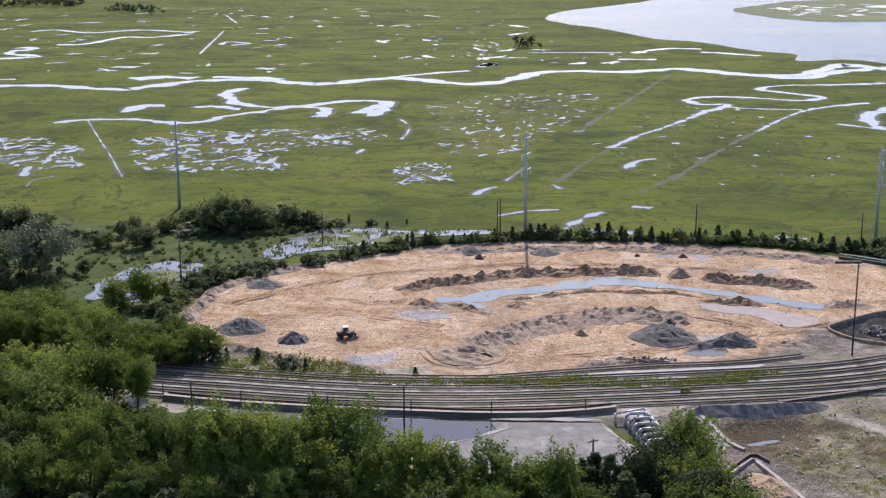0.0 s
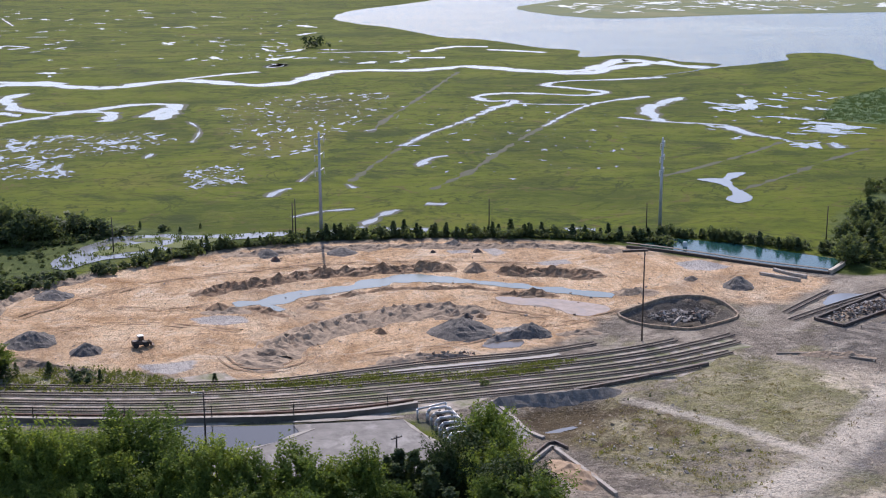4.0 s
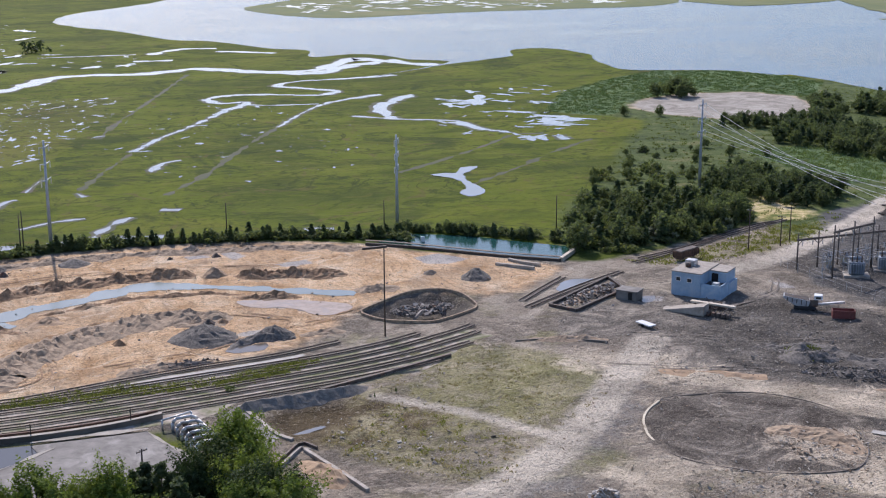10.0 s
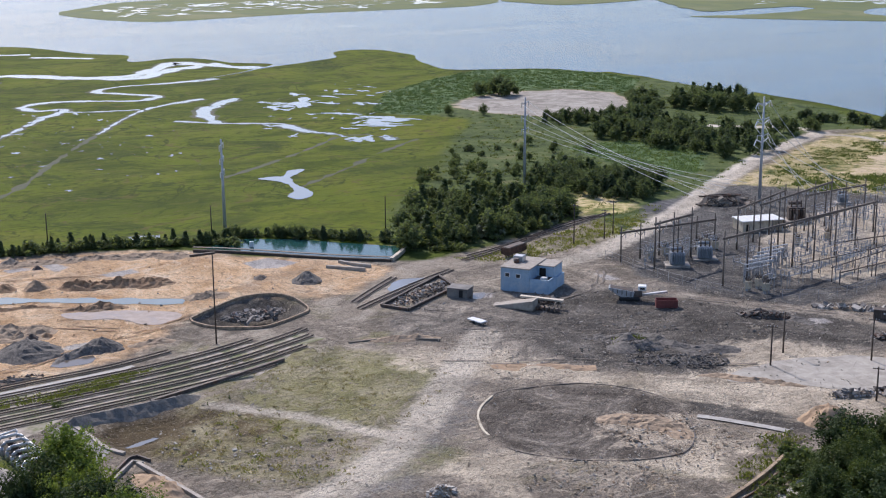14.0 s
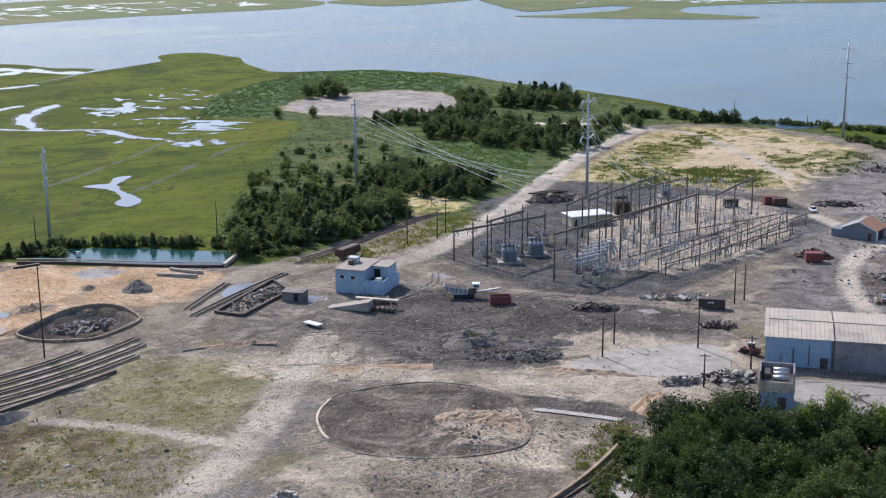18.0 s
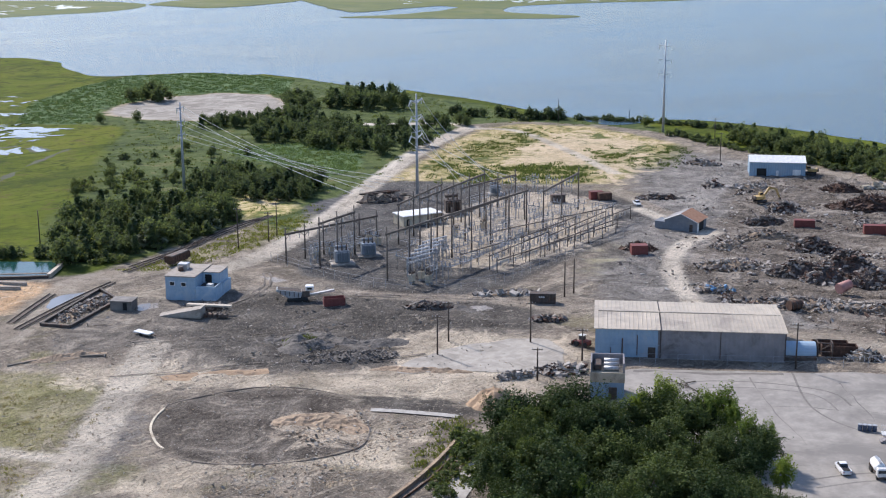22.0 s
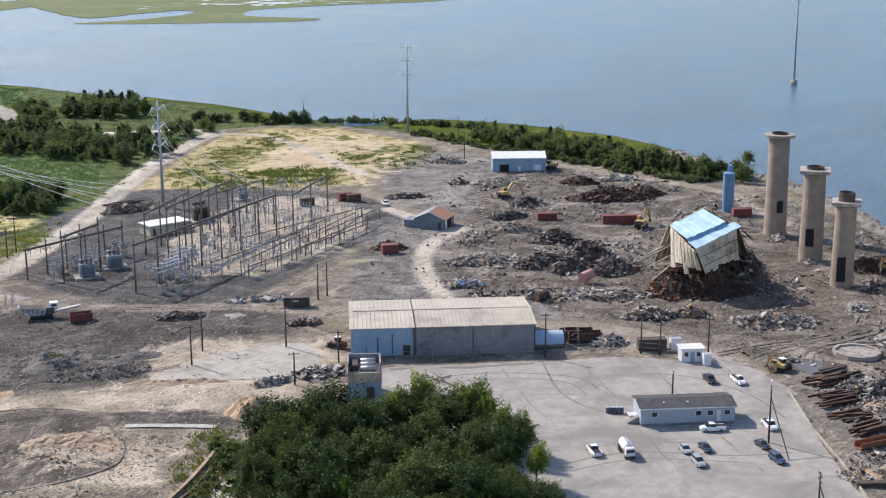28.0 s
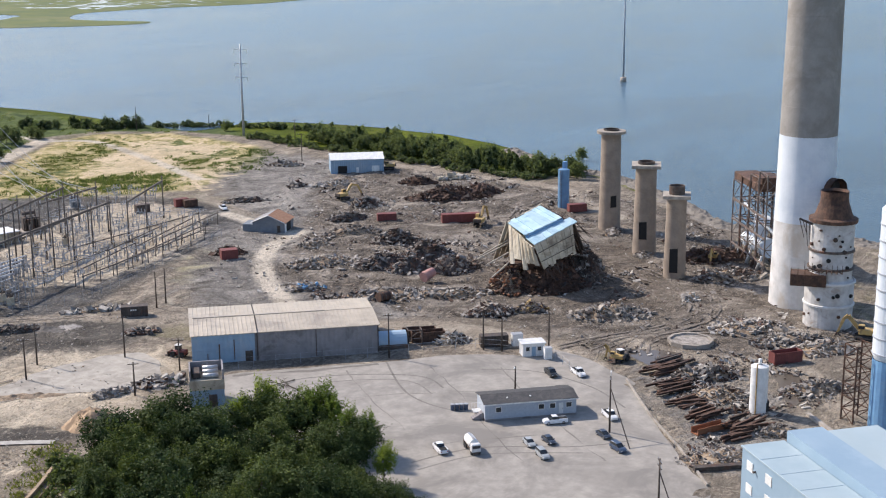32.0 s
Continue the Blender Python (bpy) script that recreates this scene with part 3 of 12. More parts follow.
SILT = (
    [(-23.0, 277.6), (-16.8, 277.2), (-10.1, 278.6), (-11.0, 272.5), (-14.9, 269.6), (-19.5, 271.9)], [(-12.5, 309.8), (-6.4, 311.6), (0.4, 309.6), (1.8, 304.9), (-3.6, 303.1), (-9.6, 305.0)], [(62.7, 316.0), (70.7, 314.4), (82.8, 308.0), (88.0, 301.4), (83.2, 296.5), (77.7, 297.9), (74.0, 304.8), (64.5, 309.6)],
    [(67.9, 365.3), (72.1, 366.6), (74.4, 360.1), (70.2, 356.4)], [(57.7, 365.5), (64.0, 365.4), (65.0, 362.1), (58.6, 361.6)], [(79.2, 347.7), (88.8, 350.0), (89.9, 345.2), (81.4, 344.2)], [(6.5, 342.4), (15.6, 346.4), (18.7, 347.5), (14.0, 342.9)], [(24.6, 260.6), (36.7, 264.6), (48.9, 267.4), (64.8, 269.7), (66.2, 267.9), (48.1, 262.4), (31.3, 258.4)],
    [(117.1, 341.3), (125.3, 343.2), (131.2, 334.4), (124.3, 331.6), (118.5, 333.6)], [(79.4, 347.8), (84.5, 349.3), (87.3, 346.4), (84.6, 343.4)], [(140.6, 297.6), (148.4, 304.1), (155.8, 303.3), (149.2, 299.2), (142.2, 294.3)], [(156.4, 284.0), (162.4, 281.9), (159.9, 278.0), (155.2, 280.2)],
    [(195.3, 286.1), (197.6, 281.2), (197.8, 276.7), (193.8, 278.1)], [(215.4, 227.1), (219.3, 225.3), (218.6, 221.6), (214.1, 222.7)], [(320.4, 246.6), (326.1, 245.4), (323.8, 240.4), (318.2, 241.6)], [(55.6, 288.3), (59.3, 290.8), (63.8, 290.7), (59.8, 286.6)])
FLAT = ([(151.6, 191.5), (155.5, 188.5), (165.5, 175.0), (162.5, 172.0)], [(-2.1, 322.5), (13.4, 329.6), (39.4, 343.1), (52.1, 338.3), (78.6, 324.9), (93.6, 312.6), (91.6, 307.8), (71.2, 316.9), (44.8, 327.0), (30.5, 327.2), (15.9, 320.2), (13.9, 307.5), (8.5, 308.0), (3.2, 318.3)], [(205.1, 171.6), (230.9, 147.6), (249.5, 121.6), (256.8, 115.2), (250.7, 104.8), (241.3, 94.7), (207.8, 70.9), (160.9, 69.7), (137.7, 101.6), (154.8, 125.4), (193.2, 161.8)],
    [(261.0, 102.9), (265.5, 98.5), (265.0, 92.1), (257.5, 90.5), (255.1, 95.6)], [(260.8, 70.9), (264.2, 68.3), (259.0, 63.4), (248.8, 61.8), (245.9, 63.8)], [(-31.0, 240.9), (29.3, 238.8), (35.4, 220.1), (31.5, 209.9), (-27.4, 210.4)], [(172.0, 203.1), (185.5, 206.7), (195.8, 206.2), (210.0, 197.6), (204.3, 184.8), (196.2, 179.6), (185.1, 189.7)], [(52.8, 279.4), (57.3, 280.6), (61.7, 280.5), (60.3, 276.6), (53.3, 275.5)], [(139.6, 297.8), (147.3, 306.4), (155.4, 305.2), (154.0, 299.3), (145.4, 292.2), (138.1, 290.0)], [(156.1, 284.8), (161.4, 283.8), (157.2, 277.1), (153.7, 279.1)])


MIDLINE = [(-74.8, 264.5), (-56.3, 260.1), (-44.4, 257.9), (-26.9, 254.4), (-9.8, 252.2), (7.0, 251.7), (23.9, 252.8), (41.1, 254.6), (58.5, 256.7), (70.3, 258.3), (80.1, 260.3), (89.6, 263.0), (98.7, 266.6), (108.6, 271.1), (120.8, 278.5)]


def strip(pts, w, X, Y):
    """Signed distance to a way of width w along plan points, positive inside."""
    line = smooth_line(pts, 4.0)
    d = np.full(X.shape, 1e9)
    for p, q in zip(line, line[1:]):
        ex, ey = q.x - p.x, q.y - p.y
        t = np.clip(((X - p.x) * ex + (Y - p.y) * ey) / (ex * ex + ey * ey + 1e-9), 0, 1)
        d = np.minimum(d, np.hypot(X - p.x - t * ex, Y - p.y - t * ey))
    return w / 2 - d


gx, gy = lines_of(-90, 470, 1.15, 7000), lines_of(60, 440, 1.15, 7000)
GX, GY = np.meshgrid(gx, gy)
nx, ny = len(gx), len(gy)
X, Y = GX.ravel(), GY.ravel()
ZONES = {
    "scrub": [SCRUB], "penin": [PENIN], "reeds": [REEDS, REEDS_TWO], "site": [SITE], "field": [FIELD, DRY], "apron": [APRON], "shore": [SHORE_YARD, SMOKY, RUBBLE_BED], "dune": [FIELD_SAND, YELLOW], "sand": [LOT, CLEARING],
    "dark": [YARD_COAL, COAL_TWO, SUBST, OVAL, DARK_BAND, PIPE_BED], "shade_soil": [SHADE_SOIL, SHADE_SOIL_TWO], "ring": [RING], "churn": [PALE_FOUR], "weed": WEEDS, "demo": [DEMO], "grass": [GREENISH, STRAW_PATCH, GREEN_THREE, GREEN_FOUR, GREEN_LOW, TRACKS_GRASS, TRACKS_GRASS2, TRACKS_GRASS3, NORTH_VERGE],
    "mud": [PIT, MUD], "flats": FLATS,
    "pale": [SUBST_SAND, PALE_TWO, PALE_THREE, PALE_FIVE, PALE_BAND], "grey": [YARD_GREY, YARD_DARK, SHORE_YARD], "clear": [CLEARING]}
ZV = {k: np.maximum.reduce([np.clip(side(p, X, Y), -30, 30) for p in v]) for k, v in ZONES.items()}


ZV["road"] = np.maximum.reduce([np.clip(strip(p, w, X, Y), -30, 30) for p, w in ROADS])
ZV["track"] = np.maximum.reduce([np.clip(strip(p, w, X, Y), -30, 30) for p, w in TRACKS])
ZV["silt"] = np.maximum.reduce([np.clip(side(p, X, Y), -30, 30) for p in SILT])
LEVEL = np.maximum.reduce([np.clip(side(p, X, Y), -30, 30) for p in FLAT] + [ZV["silt"], ZV["road"], ZV["track"], np.clip(strip(MIDLINE, 27.0, X, Y), -30, 30)])


def fade(v, w=4.0):
    return np.clip(v / w, 0, 1)


def value_noise(X, Y, size, seed):
    r = np.random.RandomState(seed)
    tab = r.rand(256, 256)
    u, v = X / size, Y / size
    i, j = np.floor(u).astype(int), np.floor(v).astype(int)
    fu, fv = u - i, v - j
    fu, fv = fu * fu * (3 - 2 * fu), fv * fv * (3 - 2 * fv)
    g = lambda a, b: tab[a % 256, b % 256]
    return (g(i, j) * (1 - fu) + g(i + 1, j) * fu) * (1 - fv) + (g(i, j + 1) * (1 - fu) + g(i + 1, j + 1) * fu) * fv - 0.5


RELIEF_ROUGH = fade(ZV["demo"]) * 1.0 + fade(ZV["dark"]) * 0.3 + fade(ZV["grey"]) * 0.6 + fade(ZV["sand"]) * 0.45 + fade(ZV["pale"]) * 0.3 + fade(ZV["mud"]) * 0.3
Zg = fade(ZV["site"], 8) * (value_noise(X, Y, 9, 1) * 0.28 + value_noise(X, Y, 3.6, 2) * 0.22 + value_noise(X, Y, 2.3, 7) * 0.16) + RELIEF_ROUGH * (value_noise(X, Y, 6, 3) * 0.5 + value_noise(X, Y, 2.4, 4) * 0.45)
Zg *= 1 - fade(LEVEL + 3.0, 2.5)
Zg += -0.12
Zg -= 2.6 * fade(side(OVAL, X, Y), 5) + 1.2 * fade(side(PIT, X, Y), 4)
me = bpy.data.meshes.new("ground")
idx = np.arange(nx * ny).reshape(ny, nx)
quads = np.stack([idx[:-1, :-1], idx[:-1, 1:], idx[1:, 1:], idx[1:, :-1]], -1).reshape(-1, 4)
me.vertices.add(len(X))
me.vertices.foreach_set("co", np.stack([X, Y, Zg], -1).astype(np.float32).ravel())
me.loops.add(quads.size)
me.loops.foreach_set("vertex_index", quads.astype(np.int32).ravel())
me.polygons.add(len(quads))
me.polygons.foreach_set("loop_start", np.arange(0, quads.size, 4, dtype=np.int32))
me.update(calc_edges=True)
me.validate()
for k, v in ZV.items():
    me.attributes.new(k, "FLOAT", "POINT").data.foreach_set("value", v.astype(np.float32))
ground = tagged(new("ground", me), "flat salt marsh and bare demolition yard of sand and grey dirt", "ground", kind="structure")


def ground_mat():
    m, nt, p = shader("ground_soil")

    def rich(v, k=1.9):
        return math_node(nt, "ADD", math_node(nt, "MULTIPLY", math_node(nt, "SUBTRACT", v, 0.5), k), 0.5, True)

    pos = nt.nodes.new("ShaderNodeNewGeometry").outputs["Position"]
    big = rich(noise_node(nt, pos, 0.012, 6.0, 0.6, 0.4))
    mid = rich(noise_node(nt, pos, 0.07, 6.0, 0.65, 0.5))
    fine = rich(noise_node(nt, pos, 0.45, 6.0, 0.7))
    mp = nt.nodes.new("ShaderNodeMapping")
    mp.inputs["Rotation"].default_value[2] = 0.35
    mp.inputs["Scale"].default_value = (0.25, 1.0, 1.0)
    nt.links.new(pos, mp.inputs["Vector"])
    streak = rich(noise_node(nt, mp.outputs[0], 0.3, 5.0, 0.65, 1.2))
    marks = rich(noise_node(nt, mp.outputs[0], 0.9, 4.0, 0.7, 2.5))

    def zone(name, soft, amp, src=mid):
        a = nt.nodes.new("ShaderNodeAttribute")
        a.attribute_name = name
        v = math_node(nt, "ADD", a.outputs["Fac"], math_node(nt, "MULTIPLY", math_node(nt, "SUBTRACT", src, 0.5), amp * 0.6))
        return math_node(nt, "ADD", math_node(nt, "MULTIPLY", v, 1.0 / soft), 0.5, True)

    def blotch(src, lo, k):
        return math_node(nt, "MULTIPLY", math_node(nt, "SUBTRACT", src, lo), k, True)

    grain = rich(noise_node(nt, pos, 1.9, 3.0, 0.7))
    mp2 = nt.nodes.new("ShaderNodeMapping")
    mp2.inputs["Rotation"].default_value[2] = -0.75
    mp2.inputs["Scale"].default_value = (0.08, 1.0, 1.0)
    nt.links.new(pos, mp2.inputs["Vector"])
    ruts = rich(noise_node(nt, mp2.outputs[0], 0.55, 4.0, 0.7, 1.0))
    mp3 = nt.nodes.new("ShaderNodeMapping")
    mp3.inputs["Rotation"].default_value[2] = 0.2
    mp3.inputs["Scale"].default_value = (0.3, 1.0, 1.0)
    nt.links.new(pos, mp3.inputs["Vector"])
    swale = rich(noise_node(nt, mp3.outputs[0], 0.045, 5.0, 0.65, 0.8))
    marsh = ramp(nt, big, [(0.1, (0.075, 0.1, 0.026)), (0.35, (0.12, 0.15, 0.028)), (0.52, (0.145, 0.182, 0.03)), (0.7, (0.175, 0.197, 0.038)), (0.9, (0.205, 0.195, 0.065))])
    patch = rich(noise_node(nt, pos, 0.022, 9.0, 0.72, 0.9), 3.2)
    patch2 = rich(noise_node(nt, pos, 0.06, 7.0, 0.75, 1.4), 3.0)
    marsh = mix(nt, math_node(nt, "MULTIPLY", blotch(patch, 0.62, 4.0), 0.5), marsh, (0.2, 0.21, 0.06))
    marsh = mix(nt, math_node(nt, "MULTIPLY", blotch(math_node(nt, "SUBTRACT", 1.0, patch), 0.6, 4.0), 0.85), marsh, (0.05, 0.075, 0.03))
    marsh = mix(nt, math_node(nt, "MULTIPLY", blotch(patch2, 0.72, 6.0), 0.75), marsh, (0.16, 0.12, 0.085))
    marsh = mix(nt, math_node(nt, "MULTIPLY", blotch(math_node(nt, "SUBTRACT", 1.0, patch2), 0.7, 5.0), 0.8), marsh, (0.035, 0.055, 0.022))
    vein = math_node(nt, "ABSOLUTE", math_node(nt, "SUBTRACT", noise_node(nt, pos, 0.012, 6.0, 0.6, 1.6), 0.5))
    marsh = mix(nt, math_node(nt, "SUBTRACT", 0.8, math_node(nt, "MULTIPLY", vein, 60.0), True), marsh, (0.04, 0.055, 0.028))
    vein2 = math_node(nt, "ABSOLUTE", math_node(nt, "SUBTRACT", noise_node(nt, mp3.outputs[0], 0.03, 5.0, 0.6, 1.0), 0.5))
    marsh = mix(nt, math_node(nt, "SUBTRACT", 0.4, math_node(nt, "MULTIPLY", vein2, 40.0), True), marsh, (0.18, 0.19, 0.09))
    vein3 = math_node(nt, "ABSOLUTE", math_node(nt, "SUBTRACT", noise_node(nt, mp3.outputs[0], 0.055, 4.0, 0.55, 1.3), 0.5))
    marsh = mix(nt, math_node(nt, "SUBTRACT", 0.75, math_node(nt, "MULTIPLY", vein3, 45.0), True), marsh, (0.05, 0.075, 0.02))
    mp4 = nt.nodes.new("ShaderNodeMapping")
    mp4.inputs["Rotation"].default_value[2] = 0.3
    mp4.inputs["Scale"].default_value = (0.16, 1.0, 1.0)
    nt.links.new(pos, mp4.inputs["Vector"])
    band = rich(noise_node(nt, mp4.outputs[0], 0.016, 4.0, 0.6, 0.7), 2.4)
    marsh = mix(nt, math_node(nt, "MULTIPLY", blotch(band, 0.55, 3.0), 0.7), marsh, (0.075, 0.1, 0.032))
    marsh = mix(nt, math_node(nt, "MULTIPLY", blotch(math_node(nt, "SUBTRACT", 1.0, band), 0.62, 3.0), 0.5), marsh, (0.175, 0.205, 0.03))
    marsh = mix(nt, blotch(swale, 0.6, 4.0), marsh, (0.07, 0.1, 0.022))
    marsh = mix(nt, math_node(nt, "MULTIPLY", zone("flats", 14, 40, patch2), math_node(nt, "MULTIPLY", blotch(fine, 0.3, 3.0), 0.35)), marsh, (0.23, 0.18, 0.15))
    marsh = mix(nt, math_node(nt, "MULTIPLY", blotch(mid, 0.6, 4.0), 0.35), marsh, (0.2, 0.185, 0.06))
    marsh = mix(nt, math_node(nt, "MULTIPLY", blotch(fine, 0.52, 3.0), 0.22), marsh, (0.055, 0.07, 0.018))
    marsh = mix(nt, math_node(nt, "MULTIPLY", blotch(streak, 0.6, 4.0), 0.6), marsh, (0.06, 0.065, 0.03))
    scrape = nt.nodes.new("ShaderNodeTexWave")
    scrape.inputs["Scale"].default_value, scrape.inputs["Distortion"].default_value = 0.11, 22.0
    scrape.inputs["Detail"].default_value, scrape.inputs["Detail Scale"].default_value = 4.0, 0.35
    nt.links.new(pos, scrape.inputs["Vector"])
    scrapes = math_node(nt, "MULTIPLY", blotch(scrape.outputs["Fac"], 0.72, 5.0), blotch(patch2, 0.4, 3.0))
    col = mix(nt, 1.0, marsh, (0.7, 0.72, 0.42), "MULTIPLY")
    scrub = ramp(nt, patch2, [(0.1, (0.045, 0.065, 0.022)), (0.5, (0.075, 0.1, 0.03)), (0.85, (0.12, 0.14, 0.05))])
    col = mix(nt, zone("scrub", 6, 14), col, scrub)
    col = mix(nt, zone("penin", 5, 10), col, ramp(nt, patch2, [(0.1, (0.04, 0.058, 0.024)), (0.4, (0.07, 0.095, 0.034)), (0.68, (0.1, 0.128, 0.046)), (0.9, (0.145, 0.145, 0.066))]))
    col = mix(nt, zone("reeds", 3, 8), col, ramp(nt, patch2, [(0.1, (0.06, 0.096, 0.048)), (0.4, (0.095, 0.142, 0.064)), (0.75, (0.132, 0.188, 0.084))]))
    dirt = ramp(nt, mid, [(0.1, (0.13, 0.113, 0.096)), (0.35, (0.21, 0.182, 0.152)), (0.56, (0.29, 0.25, 0.207)), (0.8, (0.42, 0.36, 0.292))])
    dirt = mix(nt, math_node(nt, "MULTIPLY", blotch(patch2, 0.6, 8.0), 0.7), dirt, (0.145, 0.127, 0.107))
    dirt = mix(nt, math_node(nt, "MULTIPLY", blotch(math_node(nt, "SUBTRACT", 1.0, patch2), 0.64, 8.0), 0.7), dirt, (0.48, 0.42, 0.345))
    dirt = mix(nt, math_node(nt, "MULTIPLY", blotch(patch, 0.66, 5.0), 0.5), dirt, (0.2, 0.19, 0.1))
    dirt = mix(nt, blotch(streak, 0.6, 4.0), dirt, (0.13, 0.12, 0.108))
    dirt = mix(nt, math_node(nt, "MULTIPLY", scrapes, 0.5), dirt, (0.17, 0.145, 0.12))
    dirt = mix(nt, math_node(nt, "MULTIPLY", blotch(ruts, 0.62, 6.0), 0.6), dirt, (0.42, 0.38, 0.32))
    col = mix(nt, zone("site", 3, 6), col, dirt)
    grey = ramp(nt, patch2, [(0.1, (0.11, 0.1, 0.09)), (0.4, (0.2, 0.181, 0.16)), (0.65, (0.285, 0.256, 0.222)), (0.9, (0.44, 0.39, 0.33))])
    col = mix(nt, zone("grey", 5, 16), col, grey)
    field = ramp(nt, patch2, [(0.14, (0.1, 0.135, 0.04)), (0.34, (0.25, 0.24, 0.085)), (0.5, (0.47, 0.39, 0.19)), (0.75, (0.66, 0.54, 0.34))])
    col = mix(nt, zone("field", 4, 10), col, field)
    sand = ramp(nt, mid, [(0.1, (0.4, 0.235, 0.115)), (0.32, (0.53, 0.345, 0.195)), (0.55, (0.69, 0.48, 0.3)), (0.8, (0.8, 0.62, 0.43))])
    sand = mix(nt, math_node(nt, "MULTIPLY", blotch(streak, 0.64, 5.0), 0.45), sand, (0.4, 0.24, 0.125))
    sand = mix(nt, math_node(nt, "MULTIPLY", blotch(big, 0.52, 4.0), 0.35), sand, (0.42, 0.34, 0.26))
    sand = mix(nt, math_node(nt, "MULTIPLY", blotch(marks, 0.64, 6.0), 0.3), sand, (0.26, 0.17, 0.105))
    sand = mix(nt, math_node(nt, "MULTIPLY", blotch(patch, 0.6, 4.0), 0.5), sand, (0.36, 0.28, 0.21))
    sand = mix(nt, math_node(nt, "MULTIPLY", scrapes, 0.3), sand, (0.2, 0.125, 0.08))
    sand = mix(nt, math_node(nt, "MULTIPLY", blotch(math_node(nt, "SUBTRACT", 1.0, patch2), 0.64, 5.0), 0.6), sand, (0.8, 0.67, 0.52))
    col = mix(nt, zone("sand", 4, 14), col, sand)
    col = mix(nt, zone("clear", 4, 8), col, ramp(nt, patch2, [(0.1, (0.22, 0.2, 0.17)), (0.5, (0.32, 0.293, 0.253)), (0.8, (0.41, 0.378, 0.33))]))
    dark = ramp(nt, mid, [(0.2, (0.062, 0.058, 0.054)), (0.55, (0.118, 0.109, 0.1)), (0.85, (0.21, 0.193, 0.174))])
    dark = mix(nt, blotch(streak, 0.62, 4.0), dark, (0.16, 0.145, 0.128))
    col = mix(nt, zone("dark", 3, 7), col, dark)
    col = mix(nt, zone("apron", 2.5, 7), col, ramp(nt, patch2, [(0.1, (0.065, 0.066, 0.069)), (0.5, (0.108, 0.107, 0.108)), (0.9, (0.18, 0.176, 0.17))]))
    col = mix(nt, math_node(nt, "MULTIPLY", zone("shore", 8, 24, patch2), 0.75), col, ramp(nt, patch2, [(0.1, (0.14, 0.134, 0.13)), (0.5, (0.24, 0.231, 0.224)), (0.9, (0.38, 0.363, 0.345))]))
    col = mix(nt, math_node(nt, "MULTIPLY", zone("dune", 8, 60, patch2), 0.8), col, ramp(nt, mid, [(0.2, (0.55, 0.44, 0.29)), (0.6, (0.72, 0.59, 0.42))]))
    demo = ramp(nt, patch2, [(0.1, (0.065, 0.056, 0.049)), (0.4, (0.132, 0.116, 0.102)), (0.62, (0.195, 0.173, 0.153)), (0.9, (0.38, 0.342, 0.302))])
    demo = mix(nt, blotch(marks, 0.6, 5.0), demo, (0.36, 0.3, 0.24))
    col = mix(nt, zone("demo", 5, 18), col, demo)
    # darker brown soil and painted shade beside the toppled building
    col = mix(nt, math_node(nt, "MULTIPLY", zone("shade_soil", 6, 14, patch2), 0.6), col, ramp(nt, patch2, [(0.2, (0.07, 0.058, 0.048)), (0.8, (0.17, 0.14, 0.115))]))
    col = mix(nt, zone("mud", 4, 8), col, ramp(nt, mid, [(0.2, (0.085, 0.064, 0.04)), (0.7, (0.17, 0.135, 0.08))]))
    col = mix(nt, math_node(nt, "MULTIPLY", zone("grass", 6, 16), math_node(nt, "MULTIPLY", blotch(patch2, 0.3, 2.2), 0.8)), col, ramp(nt, mid, [(0.2, (0.165, 0.158, 0.075)), (0.45, (0.31, 0.285, 0.16)), (0.75, (0.45, 0.41, 0.275))]))
    col = mix(nt, math_node(nt, "MULTIPLY", zone("weed", 5, 16, patch2), math_node(nt, "ADD", math_node(nt, "MULTIPLY", blotch(fine, 0.3, 2.5), 0.3), 0.3)), col, ramp(nt, mid, [(0.2, (0.17, 0.175, 0.055)), (0.7, (0.33, 0.315, 0.13))]))
    col = mix(nt, math_node(nt, "MULTIPLY", zone("pale", 4, 18, patch2), math_node(nt, "ADD", math_node(nt, "MULTIPLY", blotch(fine, 0.25, 3.0), 0.3), 0.68)), col, ramp(nt, mid, [(0.2, (0.36, 0.31, 0.243)), (0.45, (0.55, 0.475, 0.378)), (0.7, (0.7, 0.61, 0.49))]))
    col = mix(nt, math_node(nt, "MULTIPLY", zone("road", 2.0, 5, fine), 0.92), col, ramp(nt, mid, [(0.25, (0.42, 0.378, 0.32)), (0.7, (0.7, 0.63, 0.535))]))
    col = mix(nt, math_node(nt, "MULTIPLY", zone("track", 2.0, 4, fine), 0.85), col, ramp(nt, patch2, [(0.15, (0.27, 0.232, 0.19)), (0.5, (0.38, 0.332, 0.277)), (0.85, (0.5, 0.442, 0.372))]))
    col = mix(nt, zone("ring", 2.5, 5, fine), col, ramp(nt, patch2, [(0.1, (0.075, 0.065, 0.057)), (0.42, (0.135, 0.118, 0.103)), (0.68, (0.22, 0.195, 0.17)), (0.92, (0.4, 0.355, 0.305))]))
    col = mix(nt, zone("churn", 3, 22, patch2), col, ramp(nt, fine, [(0.2, (0.3, 0.25, 0.195)), (0.6, (0.55, 0.475, 0.385))]))
    wet = zone("silt", 0.8, 2.6, fine)
    col = mix(nt, wet, col, ramp(nt, mid, [(0.35, (0.34, 0.315, 0.31)), (0.65, (0.5, 0.46, 0.43))]))
    churn = rich(noise_node(nt, pos, 0.28, 7.0, 0.68, 2.2), 2.2)
    a2 = nt.nodes.new("ShaderNodeAttribute")
    a2.attribute_name = "site"
